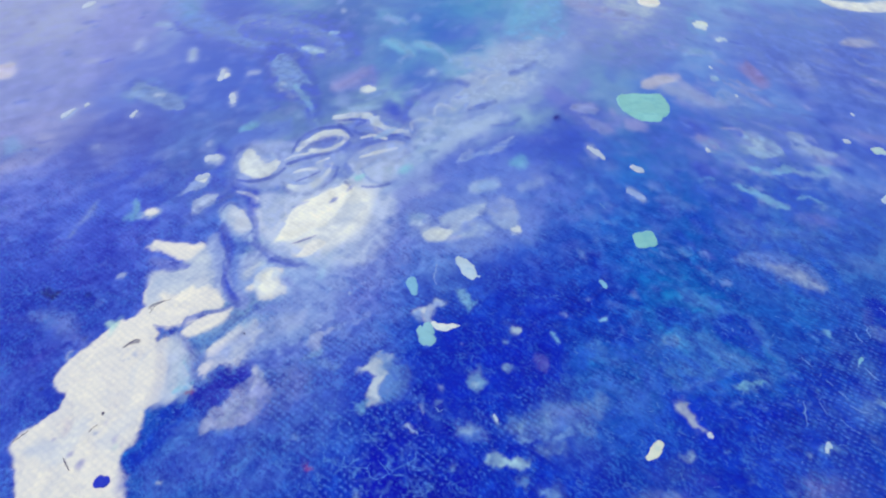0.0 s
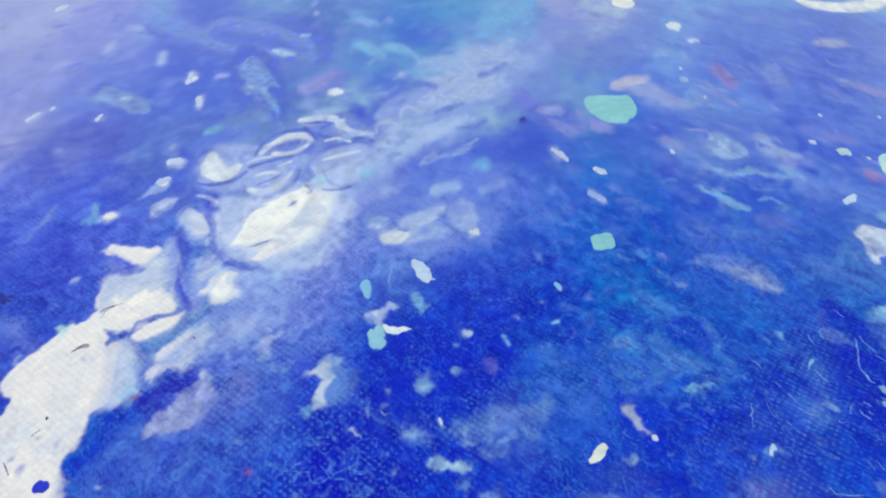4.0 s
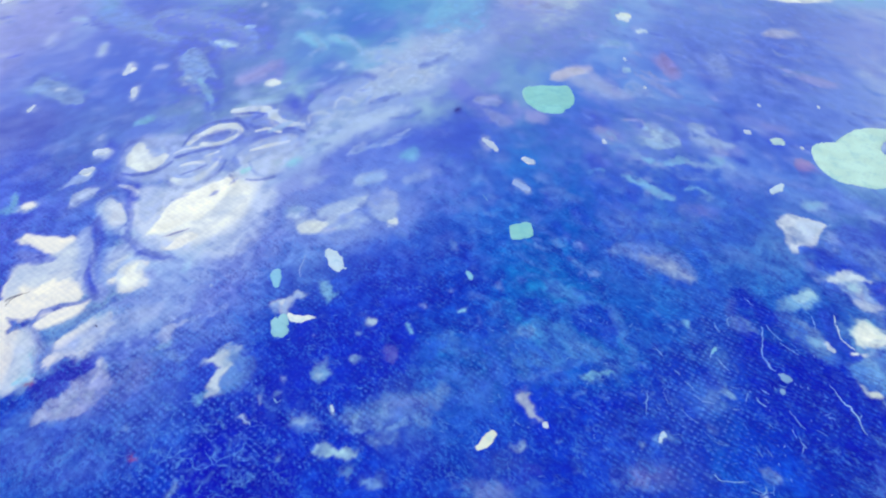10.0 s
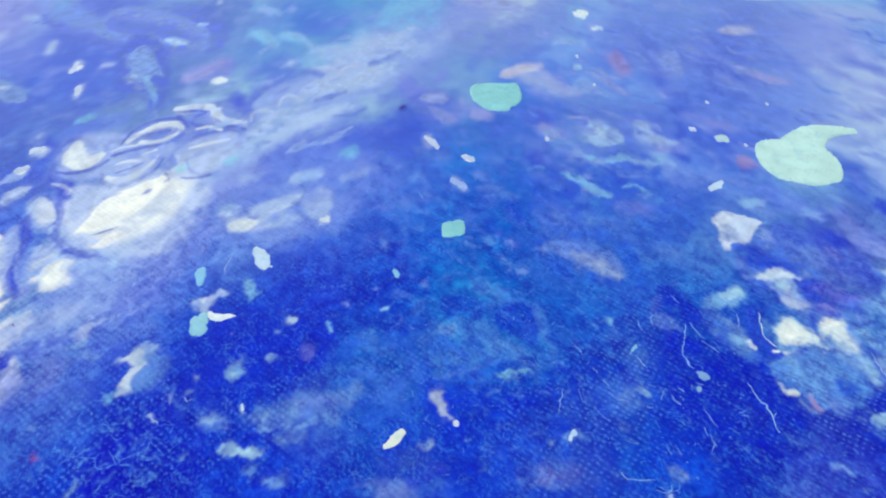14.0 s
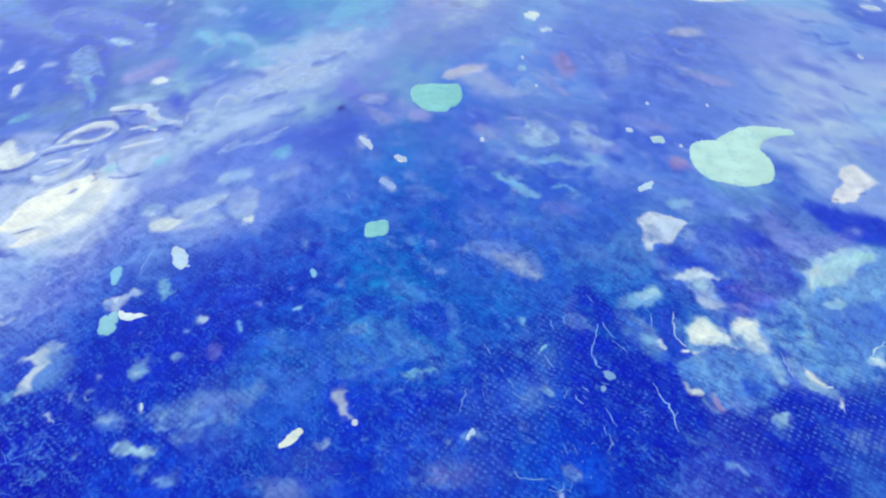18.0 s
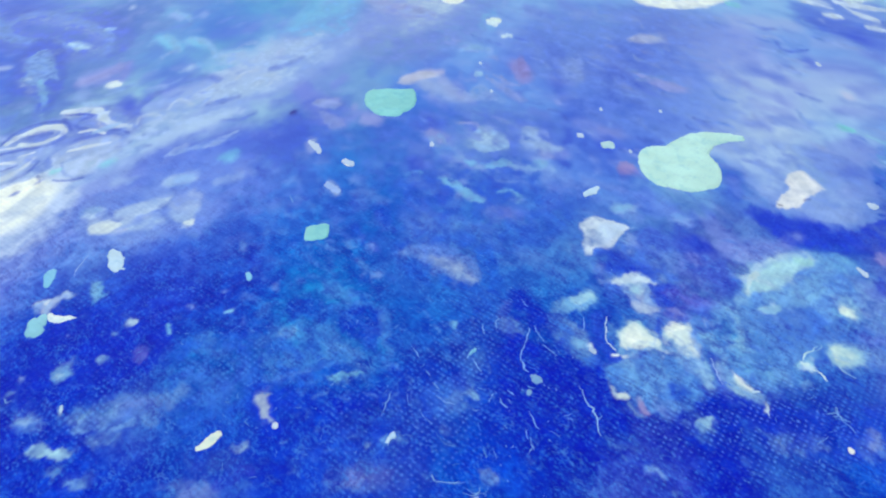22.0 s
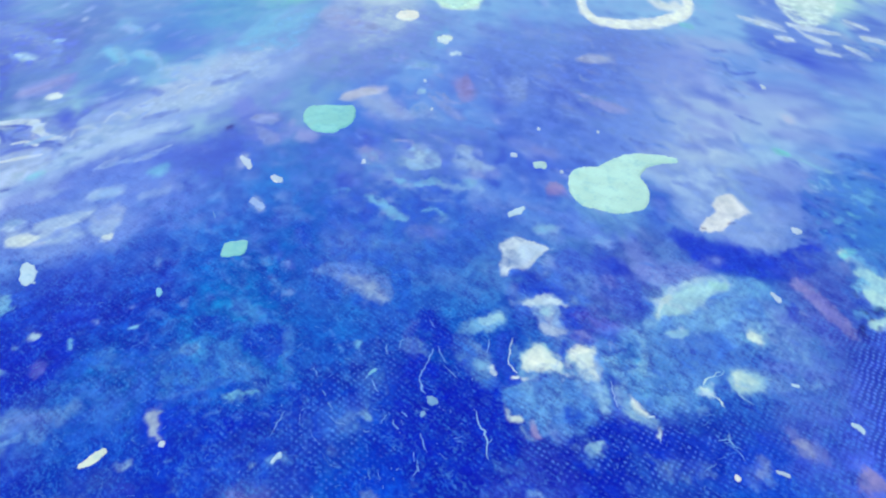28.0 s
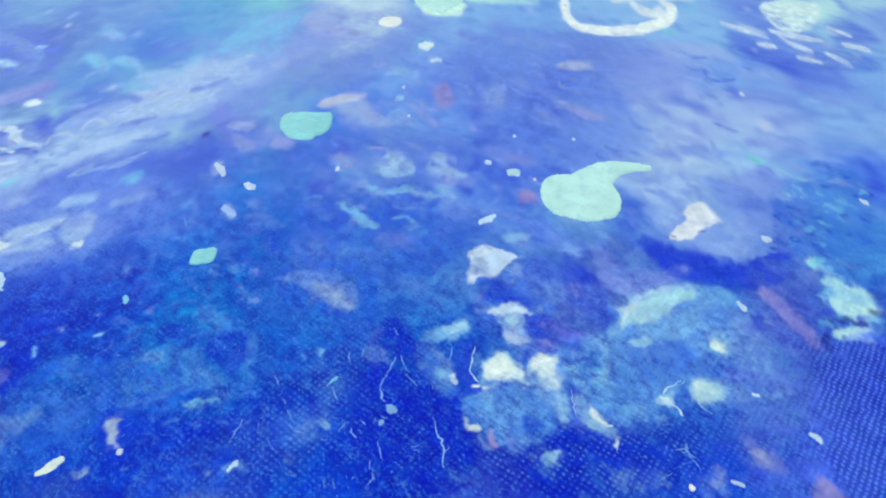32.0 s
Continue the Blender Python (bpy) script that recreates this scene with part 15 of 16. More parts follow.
# far middle: torn clouds, caps and flecks
spill((168, 173, 208), 0.41, 0.85, (42.1, 159.7), (43.7, 163.8), (46.8, 166.1), (50.7, 165.7), (51.5, 163.4), (47.2, 162.2), (45.1, 159.6), tear=0.45)
spill((131, 152, 210), 0.94, 0.60, (47.0, 159.8), (53.4, 160.8), (62.1, 154.1), (57.0, 151.3), (51.2, 153.7), tear=0.75)
spill((134, 150, 211), 0.50, 0.70, (23.5, 147.9), (26.4, 149.9), (30.0, 148.6), (29.0, 146.4), (25.5, 145.9), tear=0.60)
spill((125, 144, 211), 0.61, 0.60, (25.7, 143.9), (28.5, 143.8), (31.6, 139.7), (29.3, 137.1), tear=0.60)
spill((132, 163, 213), 0.61, 0.95, (58.6, 133.7), (60.4, 139.7), (63.0, 141.9), (65.9, 138.5), (68.0, 134.0), (65.3, 131.4), (61.7, 131.0), tear=0.75)
spill((156, 179, 215), 0.49, 0.50, (60.5, 134.6), (62.0, 138.5), (64.2, 138.3), (64.9, 134.3), tear=0.90)
spill((132, 156, 211), 0.62, 0.90, (70.1, 137.6), (71.5, 142.3), (74.1, 141.7), (75.1, 137.3), (79.6, 133.9), (75.3, 131.6), (71.2, 133.3), tear=0.90)
spill((121, 150, 210), 0.48, 0.80, (50.3, 135.1), (51.3, 138.7), (53.7, 136.9), (54.1, 132.9), (51.6, 132.2), tear=0.75)
spill((115, 159, 215), 0.35, 0.85, (70.8, 126.8), (73.1, 129.2), (75.5, 128.2), (74.8, 126.1), (72.0, 125.3), tear=0.60)
spill((42, 82, 198), 0.90, 0.60, (57.4, 126.5), (70.1, 130.1), (73.6, 123.3), (67.2, 113.2), (59.7, 112.4), (52.4, 119.9), tear=0.90)
spill((115, 163, 213), 0.35, 0.70, (57.3, 126.9), (60.2, 128.0), (63.7, 127.0), (67.1, 129.5), (67.9, 126.9), (63.9, 124.6), (60.1, 124.5), tear=1.80)
spill((113, 163, 213), 0.33, 0.75, (53.2, 120.7), (56.8, 120.2), (59.4, 116.7), (62.2, 113.9), (60.3, 112.8), (57.3, 115.4), (54.9, 117.7), tear=1.65)
stroke((107, 159, 213), 0.27, 0.40, 1.69, (53.0, 120.3, 0.22), (55.1, 119.0, 0.44), (57.5, 117.4, 0.55), (59.5, 115.4, 0.54), (61.8, 113.1, 0.21), tear=1.05)
stroke((115, 165, 213), 0.29, 0.40, 1.77, (57.2, 128.5, 0.35), (59.9, 126.3, 0.46), (63.0, 125.9, 0.46), (66.6, 128.0, 0.35), (68.5, 125.3, 0.23), tear=1.05)
stroke((105, 154, 211), 0.22, 0.70, 1.66, (64.6, 116.4, 0.22), (66.8, 117.7, 0.33), (68.8, 115.7, 0.33), (68.3, 113.5, 0.22), tear=0.90)
stroke((96, 144, 210), 0.22, 0.70, 1.76, (46.5, 121.5, 0.22), (48.0, 122.5, 0.34), (49.8, 122.1, 0.22))
stroke((28, 67, 192), 0.17, 0.60, 1.73, (55.0, 120.2, 0.33), (55.7, 119.9, 0.22))
stroke((28, 67, 192), 0.17, 0.60, 1.70, (58.1, 118.2, 0.33), (58.8, 117.9, 0.22))
stroke((28, 67, 192), 0.17, 0.60, 1.72, (59.3, 120.3, 0.22), (60.0, 120.0, 0.22))
stroke((28, 67, 192), 0.17, 0.60, 1.74, (62.0, 123.0, 0.34), (62.7, 122.6, 0.23))
stroke((28, 67, 192), 0.16, 0.60, 1.68, (61.1, 116.7, 0.33), (61.8, 116.4, 0.22))
stroke((28, 67, 192), 0.17, 0.60, 1.69, (63.9, 118.1, 0.22), (64.6, 117.8, 0.22))
stroke((28, 67, 192), 0.17, 0.60, 1.72, (65.7, 121.4, 0.34), (66.4, 121.1, 0.23))
stroke((28, 67, 192), 0.16, 0.60, 1.67, (56.9, 114.8, 0.22), (57.6, 114.5, 0.22))
spill((127, 127, 200), 0.86, 0.60, (70.3, 171.1), (72.6, 177.3), (75.2, 170.0), (74.6, 163.8), (71.3, 162.8), tear=0.60)
spill((125, 150, 210), 0.81, 0.55, (59.0, 155.9), (61.6, 162.0), (64.8, 158.4), (67.7, 153.3), (63.0, 152.1), tear=0.90)
spill((123, 144, 211), 1.18, 0.50, (83.8, 177.1), (88.5, 181.1), (88.7, 169.8), (84.7, 164.7), (82.0, 167.3), tear=0.90)
spill((136, 156, 211), 0.65, 0.65, (38.2, 204.5), (44.4, 207.3), (49.1, 203.9), (45.5, 200.8), (40.8, 201.6), tear=0.60)
spill((144, 163, 213), 1.33, 0.50, (28.1, 209.6), (31.6, 219.3), (38.6, 218.8), (36.9, 206.8), (32.7, 201.8), tear=0.90)
stroke((125, 161, 215), 0.45, 0.70, 2.28, (57.0, 179.6, 0.45), (60.6, 182.2, 0.76), (64.4, 181.5, 0.45))
stroke((201, 215, 229), 0.24, 0.90, 2.43, (65.0, 199.4, 0.81), (66.9, 198.1, 0.81))
stroke((185, 204, 225), 0.24, 0.80, 2.35, (68.7, 190.0, 0.63), (69.7, 190.5, 0.47))
stroke((144, 179, 219), 0.21, 0.80, 2.15, (61.1, 166.4, 0.56), (62.2, 167.1, 0.57))
spill((134, 140, 206), 0.73, 0.70, (101.0, 172.0), (104.6, 170.6), (110.3, 166.6), (113.6, 164.2), (109.5, 161.9), (105.2, 164.7), tear=0.75)
spill((162, 167, 206), 0.49, 0.80, (103.0, 191.9), (106.0, 195.8), (110.2, 196.1), (112.8, 194.3), (110.1, 190.9), (105.6, 190.2), tear=0.45)
spill((105, 132, 211), 1.66, 0.50, (116.9, 138.0), (127.8, 141.7), (143.1, 134.6), (140.8, 120.3), (135.0, 111.6), (129.7, 112.1), (126.7, 109.4), (125.2, 112.9), (117.3, 114.2), (114.6, 116.7), (118.9, 125.5), tear=0.75)
spill((28, 52, 196), 0.89, 0.80, (113.4, 116.6), (118.0, 112.9), (125.6, 112.6), (127.2, 108.8), (131.3, 109.5), (135.4, 112.6), (141.9, 115.4), (142.0, 112.3), (135.6, 104.5), (121.7, 103.2), (114.5, 107.2), tear=0.60)
spill((134, 157, 217), 0.57, 0.50, (115.6, 116.5), (121.0, 116.0), (127.2, 114.5), (129.7, 112.1), (133.7, 114.2), (132.6, 117.6), (124.4, 116.0), tear=0.90)
spill((217, 217, 227), 0.30, 0.92, (118.8, 116.8), (121.0, 120.0), (123.7, 123.3), (124.1, 126.5), (127.3, 129.5), (129.2, 128.7), (130.5, 123.7), (126.9, 120.8), (124.8, 117.7), (121.3, 116.2), lift=0.05, tear=0.15)
stroke((38, 38, 125), 0.17, 0.80, 1.67, (119.4, 117.3, 0.23), (120.0, 117.1, 0.23))
stroke((48, 48, 144), 0.18, 0.70, 1.69, (125.0, 119.0, 0.23), (126.4, 119.9, 0.24))
stroke((119, 192, 211), 0.42, 0.85, 1.97, (144.5, 149.0, 0.56), (145.9, 148.5, 0.83), (147.4, 148.2, 0.42))
stroke((134, 177, 217), 0.27, 0.80, 1.94, (149.4, 145.8, 0.21), (151.4, 143.4, 0.41), (153.1, 142.4, 0.54), (154.6, 141.3, 0.20))
spill((140, 127, 190), 0.48, 0.75, (89.6, 127.8), (91.9, 130.2), (93.6, 128.3), (92.2, 125.9), (89.8, 125.6), tear=0.45)
spill((115, 161, 215), 0.33, 0.80, (85.8, 113.3), (88.3, 115.0), (90.9, 114.5), (89.0, 112.6), (86.6, 112.1), tear=0.60)
spill((100, 142, 213), 0.55, 0.60, (95.7, 111.2), (98.1, 113.2), (100.6, 112.4), (99.9, 110.3), (96.8, 109.6), tear=0.75)
spill((115, 144, 211), 0.85, 0.50, (71.6, 210.9), (76.7, 210.5), (82.3, 206.5), (79.9, 203.6), (74.3, 205.9), tear=0.75)

# mottled teal chips at the far right
spill((52, 100, 200), 1.74, 0.60, (148.7, 139.6), (168.3, 146.7), (160.1, 118.7), (146.0, 112.0), (141.5, 120.4), tear=1.20)
stroke((86, 144, 210), 0.19, 0.59, 1.86, (147.5, 135.1, 0.23), (148.1, 134.1, 0.14), tear=0.75)
stroke((86, 144, 210), 0.18, 0.57, 1.75, (143.9, 121.6, 0.40), (144.9, 122.3, 0.24), tear=0.75)
stroke((13, 61, 188), 0.18, 0.52, 1.77, (152.6, 122.5, 0.46), (152.9, 121.6, 0.28), tear=0.75)
stroke((13, 61, 188), 0.17, 0.63, 1.68, (138.6, 115.4, 0.53), (139.3, 115.6, 0.32), tear=0.75)
stroke((86, 144, 210), 0.18, 0.66, 1.76, (149.9, 121.3, 0.34), (151.4, 122.4, 0.21), tear=0.75)
stroke((107, 169, 213), 0.20, 0.69, 1.93, (166.7, 138.2, 0.55), (167.3, 137.8, 0.33), tear=0.75)
stroke((38, 77, 192), 0.18, 0.70, 1.72, (144.2, 119.4, 0.52), (145.0, 118.8, 0.31), tear=0.75)
stroke((86, 144, 210), 0.20, 0.46, 1.95, (166.9, 141.2, 0.43), (167.3, 140.3, 0.26), tear=0.75)
stroke((86, 144, 210), 0.20, 0.65, 1.88, (160.3, 135.1, 0.46), (160.7, 134.3, 0.27), tear=0.75)
stroke((86, 144, 210), 0.20, 0.77, 1.88, (150.5, 137.0, 0.46), (151.4, 136.0, 0.27), tear=0.75)
stroke((38, 77, 192), 0.18, 0.79, 1.72, (143.6, 118.8, 0.44), (145.3, 119.7, 0.26), tear=0.75)
stroke((13, 61, 188), 0.18, 0.48, 1.77, (156.1, 121.6, 0.22), (157.2, 122.3, 0.13), tear=0.75)
stroke((86, 144, 210), 0.18, 0.79, 1.72, (143.8, 118.6, 0.38), (144.6, 119.1, 0.23), tear=0.75)
stroke((38, 77, 192), 0.20, 0.67, 1.91, (161.6, 137.4, 0.23), (162.5, 137.1, 0.13), tear=0.75)
stroke((86, 144, 210), 0.19, 0.48, 1.79, (149.7, 125.9, 0.41), (150.4, 125.2, 0.25), tear=0.75)
stroke((13, 61, 188), 0.20, 0.56, 1.92, (157.9, 139.4, 0.56), (158.9, 139.3, 0.33), tear=0.75)
stroke((38, 77, 192), 0.19, 0.76, 1.79, (143.0, 126.7, 0.36), (144.5, 127.5, 0.21), tear=0.75)
stroke((86, 144, 210), 0.19, 0.62, 1.85, (152.8, 132.5, 0.23), (154.0, 132.8, 0.14), tear=0.75)
stroke((38, 77, 192), 0.19, 0.73, 1.83, (161.6, 127.8, 0.56), (162.5, 126.7, 0.34), tear=0.75)
stroke((13, 61, 188), 0.20, 0.63, 1.91, (163.6, 136.5, 0.32), (164.2, 136.4, 0.19), tear=0.75)
stroke((38, 77, 192), 0.18, 0.68, 1.78, (148.4, 124.9, 0.37), (148.6, 124.8, 0.22), tear=0.75)
stroke((86, 144, 210), 0.20, 0.53, 1.88, (148.2, 137.1, 0.50), (149.0, 136.8, 0.30), tear=0.75)
stroke((86, 144, 210), 0.18, 0.49, 1.70, (142.7, 116.7, 0.29), (143.3, 116.9, 0.18), tear=0.75)
stroke((86, 144, 210), 0.18, 0.75, 1.72, (149.5, 117.4, 0.45), (150.4, 117.9, 0.27), tear=0.75)
stroke((38, 77, 192), 0.20, 0.47, 1.95, (169.1, 140.3, 0.23), (170.3, 140.0, 0.14), tear=0.75)
stroke((13, 61, 188), 0.18, 0.57, 1.74, (154.1, 117.9, 0.20), (154.4, 117.8, 0.12), tear=0.75)
stroke((38, 77, 192), 0.20, 0.52, 1.91, (164.4, 137.1, 0.32), (164.9, 136.5, 0.20), tear=0.75)
stroke((13, 61, 188), 0.18, 0.46, 1.75, (147.9, 121.3, 0.40), (149.0, 121.2, 0.24), tear=0.75)
stroke((86, 144, 210), 0.18, 0.71, 1.73, (148.2, 118.7, 0.18), (149.4, 118.3, 0.11), tear=0.75)
stroke((86, 144, 210), 0.19, 0.62, 1.82, (156.7, 127.4, 0.49), (157.6, 126.6, 0.29), tear=0.75)
stroke((86, 144, 210), 0.18, 0.59, 1.79, (152.9, 124.3, 0.46), (154.0, 124.6, 0.27), tear=0.75)
stroke((38, 77, 192), 0.18, 0.56, 1.78, (143.1, 126.5, 0.47), (143.7, 125.4, 0.28), tear=0.75)
stroke((107, 169, 213), 0.18, 0.45, 1.76, (148.0, 122.4, 0.56), (149.8, 123.6, 0.33), tear=0.75)
stroke((38, 77, 192), 0.18, 0.66, 1.71, (141.4, 117.5, 0.33), (142.1, 117.5, 0.20), tear=0.75)
stroke((13, 61, 188), 0.19, 0.57, 1.80, (146.4, 128.1, 0.19), (147.2, 127.4, 0.11), tear=0.75)
stroke((38, 77, 192), 0.19, 0.62, 1.80, (151.4, 126.6, 0.27), (152.9, 127.2, 0.16), tear=0.75)
stroke((13, 61, 188), 0.18, 0.76, 1.76, (145.2, 124.6, 0.24), (145.9, 123.1, 0.15), tear=0.75)
stroke((13, 61, 188), 0.19, 0.66, 1.82, (148.1, 130.3, 0.39), (148.8, 129.4, 0.23), tear=0.75)
stroke((86, 144, 210), 0.19, 0.53, 1.87, (158.9, 133.2, 0.51), (159.5, 132.4, 0.31), tear=0.75)
stroke((13, 61, 188), 0.18, 0.74, 1.72, (147.5, 117.6, 0.18), (148.2, 117.8, 0.11), tear=0.75)
stroke((13, 61, 188), 0.20, 0.73, 1.93, (167.6, 137.4, 0.48), (168.2, 137.7, 0.29), tear=0.75)
stroke((86, 144, 210), 0.18, 0.76, 1.71, (143.5, 118.0, 0.51), (144.6, 118.0, 0.31), tear=0.75)
stroke((107, 169, 213), 0.19, 0.76, 1.79, (152.1, 125.6, 0.41), (152.6, 125.4, 0.25), tear=0.75)
stroke((38, 77, 192), 0.18, 0.72, 1.75, (141.7, 123.0, 0.24), (142.3, 123.3, 0.15), tear=0.75)
stroke((38, 77, 192), 0.19, 0.43, 1.85, (163.1, 129.2, 0.56), (164.0, 129.3, 0.33), tear=0.75)
stroke((13, 61, 188), 0.18, 0.65, 1.72, (143.7, 118.4, 0.50), (144.6, 118.2, 0.30), tear=0.75)
stroke((13, 61, 188), 0.19, 0.68, 1.83, (157.9, 128.0, 0.63), (158.6, 128.3, 0.38), tear=0.75)
stroke((107, 169, 213), 0.20, 0.58, 1.92, (165.1, 137.2, 0.36), (166.4, 138.2, 0.21), tear=0.75)
stroke((38, 77, 192), 0.18, 0.53, 1.72, (147.2, 117.0, 0.20), (149.0, 118.1, 0.12), tear=0.75)
stroke((38, 77, 192), 0.21, 0.72, 1.97, (164.8, 143.9, 0.51), (165.9, 143.8, 0.30), tear=0.75)
stroke((13, 61, 188), 0.19, 0.50, 1.82, (147.2, 130.4, 0.56), (147.5, 130.2, 0.34), tear=0.75)
stroke((86, 144, 210), 0.18, 0.50, 1.77, (146.0, 123.9, 0.32), (146.9, 124.6, 0.18), tear=0.75)
stroke((86, 144, 210), 0.19, 0.45, 1.81, (157.2, 126.5, 0.31), (157.7, 125.2, 0.19), tear=0.75)
stroke((86, 144, 210), 0.18, 0.72, 1.78, (146.9, 125.2, 0.33), (147.3, 124.6, 0.20), tear=0.75)

# white loop, mint spill and flecks at the far rim
stroke((219, 225, 235), 0.48, 0.90, 2.66, (110.8, 243.8, 1.39), (110.3, 230.4, 1.33), (113.5, 222.1, 1.29), (124.2, 220.8, 1.48), (136.0, 226.6, 1.52), (143.7, 234.8, 1.58), (147.4, 245.6, 1.44), tear=0.15, lift=0.05)
stroke((213, 221, 235), 0.50, 0.85, 2.73, (134.5, 246.3, 1.02), (137.5, 240.6, 1.20), (142.1, 234.5, 0.98), tear=0.15)
spill((191, 223, 219), 0.55, 0.90, (61.9, 233.1), (76.9, 236.0), (76.2, 228.8), (71.5, 223.1), (66.2, 224.0), (63.2, 228.3), tear=0.15)
spill((59, 88, 200), 1.67, 0.50, (157.0, 218.7), (174.0, 212.2), (190.3, 218.4), (202.2, 213.7), (197.4, 203.4), (175.6, 202.9), (159.9, 205.9), tear=0.60)
spill((199, 217, 229), 0.84, 0.85, (181.5, 256.6), (201.8, 260.6), (194.9, 241.3), (184.1, 229.7), (179.3, 232.6), (178.1, 242.2), tear=0.45)
stroke((185, 200, 231), 0.39, 0.85, 2.65, (161.3, 234.1, 0.60), (166.0, 230.2, 0.98), (173.0, 224.1, 0.39), tear=0.22)
stroke((185, 200, 231), 0.39, 0.85, 2.66, (176.2, 230.2, 0.79), (182.9, 226.8, 0.98), (190.3, 225.4, 0.59), tear=0.22)
stroke((185, 200, 231), 0.38, 0.85, 2.57, (168.6, 218.5, 0.57), (172.9, 218.0, 0.76), tear=0.22)
stroke((185, 200, 231), 0.38, 0.85, 2.58, (179.7, 220.0, 0.96), (183.2, 216.3, 0.95), tear=0.22)
stroke((185, 200, 231), 0.37, 0.85, 2.51, (178.0, 210.0, 0.74), (183.3, 208.1, 0.55), tear=0.22)
stroke((185, 200, 231), 0.37, 0.85, 2.55, (188.4, 214.7, 0.76), (191.5, 209.1, 1.30), tear=0.22)
stroke((185, 200, 231), 0.41, 0.85, 2.73, (197.2, 236.8, 0.62), (201.5, 231.9, 1.02), tear=0.22)
stroke((185, 200, 231), 0.39, 0.85, 2.64, (196.9, 222.9, 0.59), (202.9, 220.5, 0.98), tear=0.22)
stroke((185, 200, 231), 0.39, 0.85, 2.63, (177.5, 226.7, 0.59), (178.6, 222.4, 0.77), tear=0.22)
stroke((125, 192, 215), 0.47, 0.70, 2.59, (140.0, 223.7, 0.76), (142.7, 223.3, 0.94))
stroke((219, 225, 231), 0.34, 0.90, 2.61, (52.1, 214.9, 1.03), (54.8, 215.4, 1.55), (57.2, 215.8, 1.03), tear=0.15)

# torn puffs along the pale arm
spill((153, 176, 222), 0.47, 0.55, (-10.3, 129.5), (-9.7, 135.0), (-6.2, 137.5), (-2.4, 141.9), (1.0, 139.8), (-1.4, 133.0), (-4.8, 128.1), tear=1.35)
spill((153, 176, 222), 0.52, 0.55, (-1.7, 148.1), (1.0, 154.9), (5.8, 158.9), (11.9, 162.4), (10.6, 152.6), (4.8, 147.7), tear=1.35)
spill((153, 176, 222), 0.48, 0.55, (-3.3, 134.7), (0.4, 140.2), (4.9, 143.6), (9.8, 145.6), (8.0, 139.5), (2.6, 135.2), tear=1.35)
spill((153, 176, 222), 0.56, 0.55, (4.7, 169.1), (10.7, 177.6), (17.6, 182.6), (21.7, 175.5), (15.2, 166.4), (9.5, 162.2), tear=1.35)
spill((153, 176, 222), 0.44, 0.55, (-13.2, 122.9), (-10.4, 126.9), (-7.1, 128.7), (-8.1, 123.6), (-10.5, 120.7), tear=1.35)
stroke((88, 112, 207), 0.44, 0.60, 2.08, (0.9, 144.8, 0.49), (3.5, 146.6, 0.62), (6.6, 149.0, 0.38), tear=0.90)
stroke((88, 112, 207), 0.48, 0.60, 2.24, (10.9, 163.5, 0.54), (14.6, 166.4, 0.69), (17.7, 170.5, 0.42), tear=0.90)
stroke((88, 112, 207), 0.40, 0.60, 1.98, (-8.4, 131.0, 0.34), (-6.3, 131.7, 0.46), (-4.7, 133.6, 0.35), tear=0.90)
stroke((88, 112, 207), 0.42, 0.60, 2.00, (5.8, 138.3, 0.36), (9.3, 139.1, 0.48), (11.9, 142.3, 0.37), tear=0.90)
stroke((88, 112, 207), 0.41, 0.60, 1.95, (0.3, 130.9, 0.35), (3.2, 133.4, 0.47), tear=0.90)
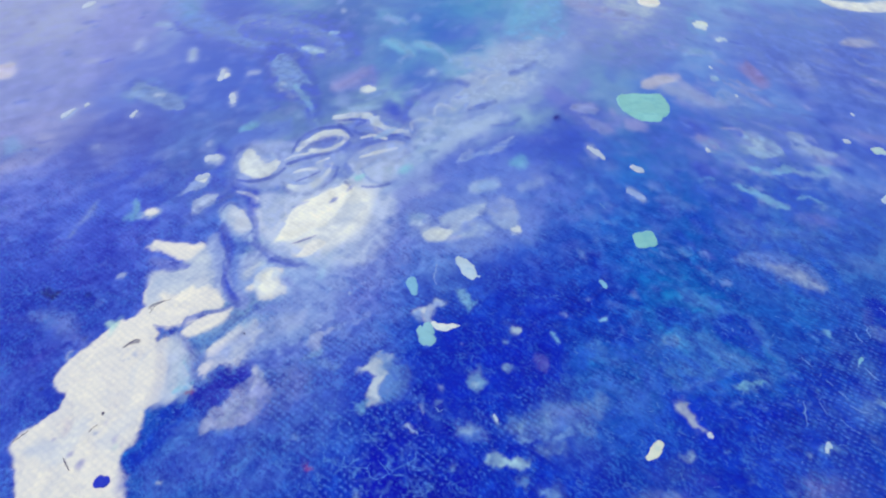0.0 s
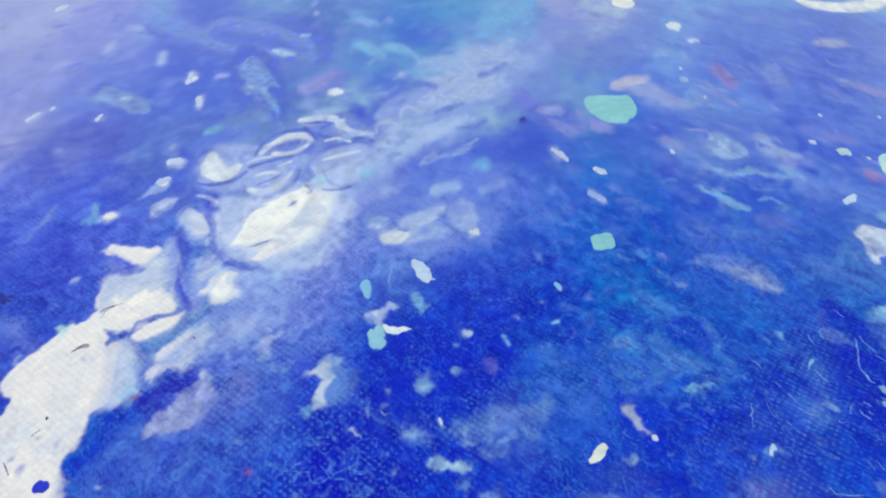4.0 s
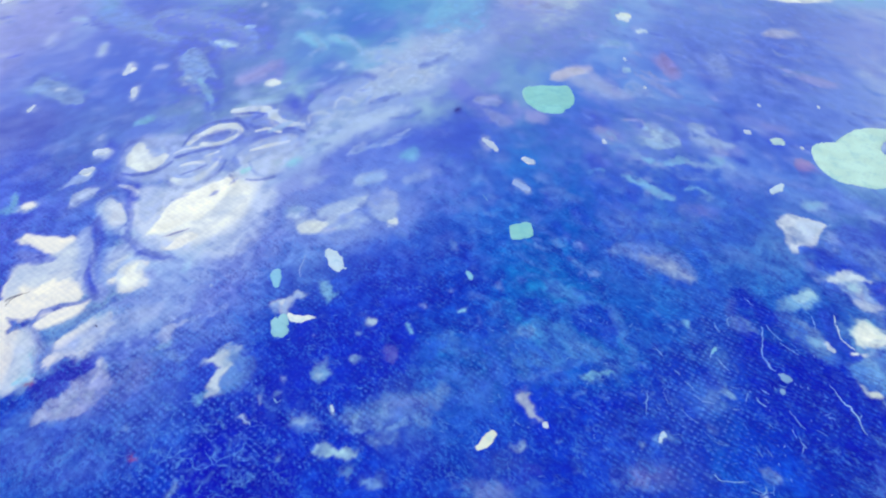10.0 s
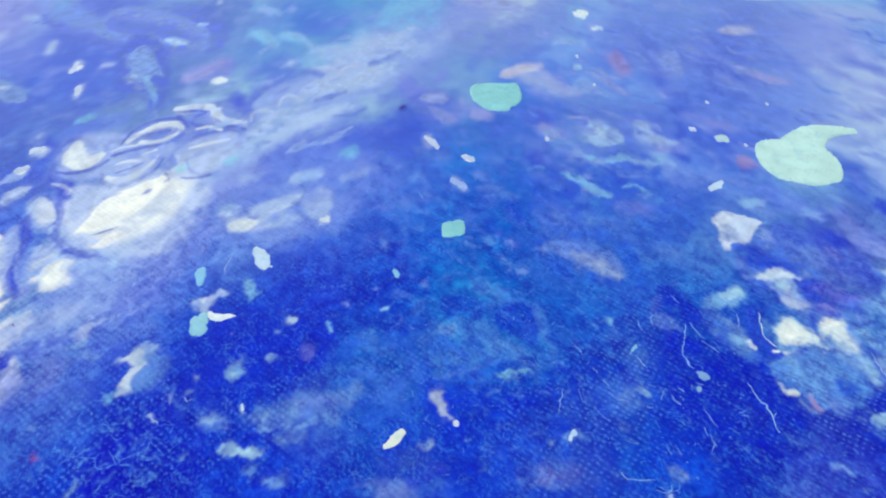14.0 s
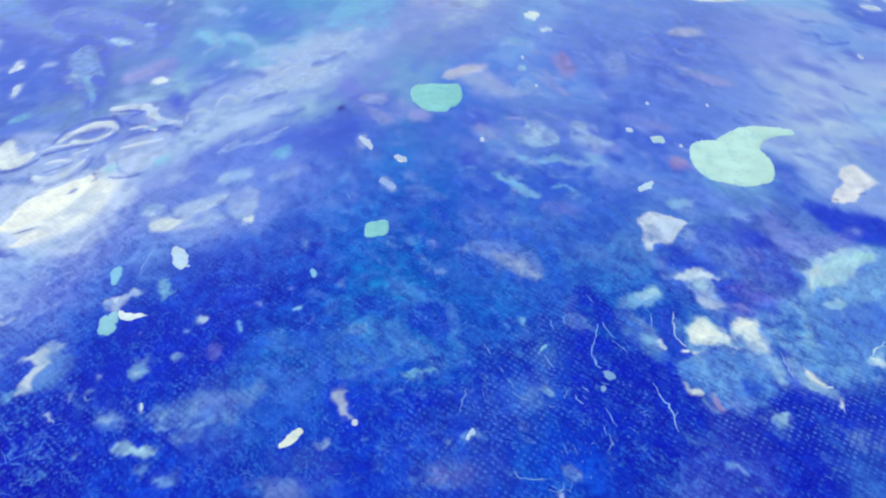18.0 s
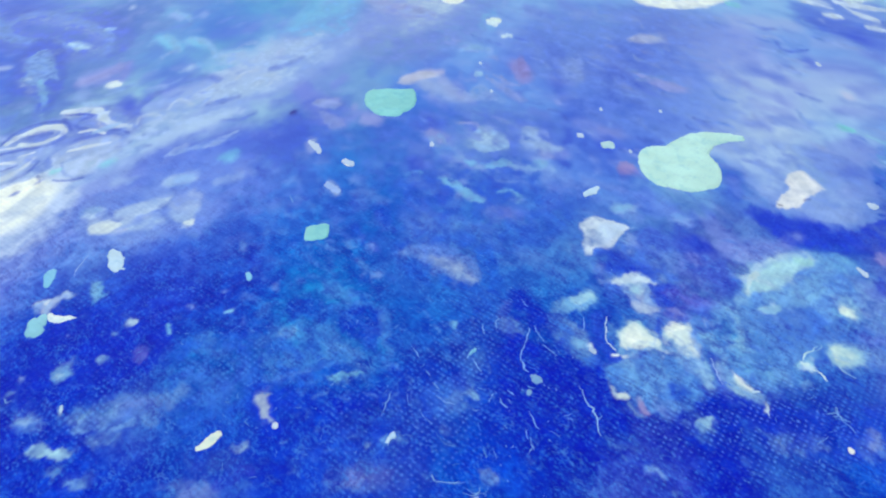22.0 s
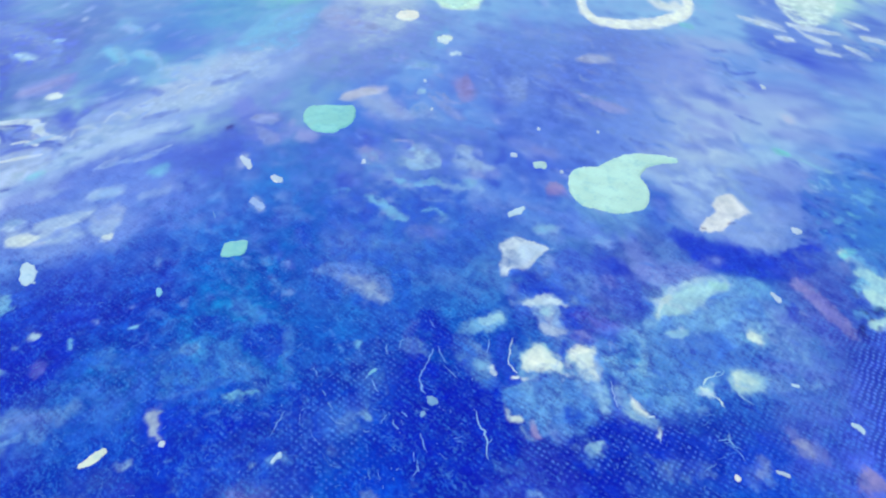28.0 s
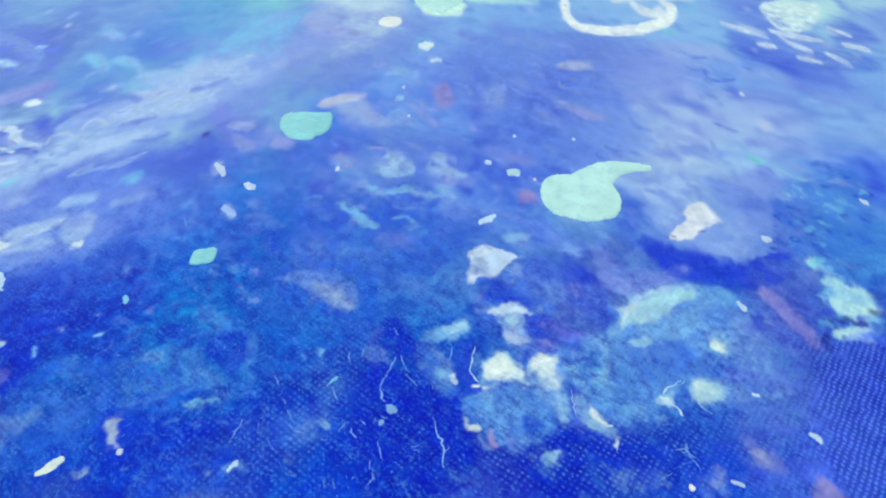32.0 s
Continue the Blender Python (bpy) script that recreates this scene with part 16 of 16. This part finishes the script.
stroke((171, 187, 224), 0.30, 0.70, 2.04, (-11.4, 134.8, 0.23), (-11.6, 137.7, 0.36), (-10.1, 139.2, 0.36), (-7.6, 139.0, 0.24), tear=0.60)
stroke((171, 187, 224), 0.31, 0.70, 2.09, (-6.9, 142.0, 0.24), (-6.7, 145.1, 0.37), (-4.8, 146.3, 0.37), (-2.5, 144.4, 0.25), tear=0.60)
stroke((171, 187, 224), 0.33, 0.70, 2.20, (4.1, 157.5, 0.26), (5.3, 161.2, 0.40), (8.1, 162.6, 0.27), tear=0.60)
stroke((38, 42, 134), 0.18, 0.90, 2.05, (20.1, 142.9, 0.37), (20.5, 143.2, 0.37))
clot(0.2)
curdle(1.2, 0.36)
curdle(0.45, 0.18)

# ---- the sheet itself ----
def sheet():
    rows, cols = GX.shape
    me = bpy.data.meshes.new("canvas")
    me.vertices.add(rows * cols)
    z = RELIEF + 0.012 * cloud(GX / 0.9, GY / 0.9, 77, 2)
    me.vertices.foreach_set("co", (np.stack([GX, GY, z], -1) / 1000).astype(np.float32).ravel())
    i = np.arange(rows * cols).reshape(rows, cols)
    quads = np.stack([i[:-1, :-1], i[:-1, 1:], i[1:, 1:], i[1:, :-1]], -1).reshape(-1, 4)
    me.loops.add(quads.size)
    me.polygons.add(len(quads))
    me.loops.foreach_set("vertex_index", quads.ravel().astype(np.int32))
    me.polygons.foreach_set("loop_start", np.arange(0, quads.size, 4, dtype=np.int32))
    me.update(calc_edges=True)
    rgba = np.ones((rows * cols, 4), np.float32)
    rgba[:, :3] = np.clip(PIGMENT, 0, 0.85).reshape(-1, 3)
    me.attributes.new("pigment", "FLOAT_COLOR", "POINT").data.foreach_set("color", rgba.ravel())
    tex = np.stack([GRAIN, CRACK, THIN], -1).astype(np.float32)
    me.attributes.new("texture", "FLOAT_VECTOR", "POINT").data.foreach_set("vector", tex.ravel())
    me.materials.append(canvas_paint())
    me.shade_smooth()
    ob = new("canvas", me)
    ob.parent = painting
    return tagged(ob, "blue, white and lavender poured paint on woven canvas")


sheet()
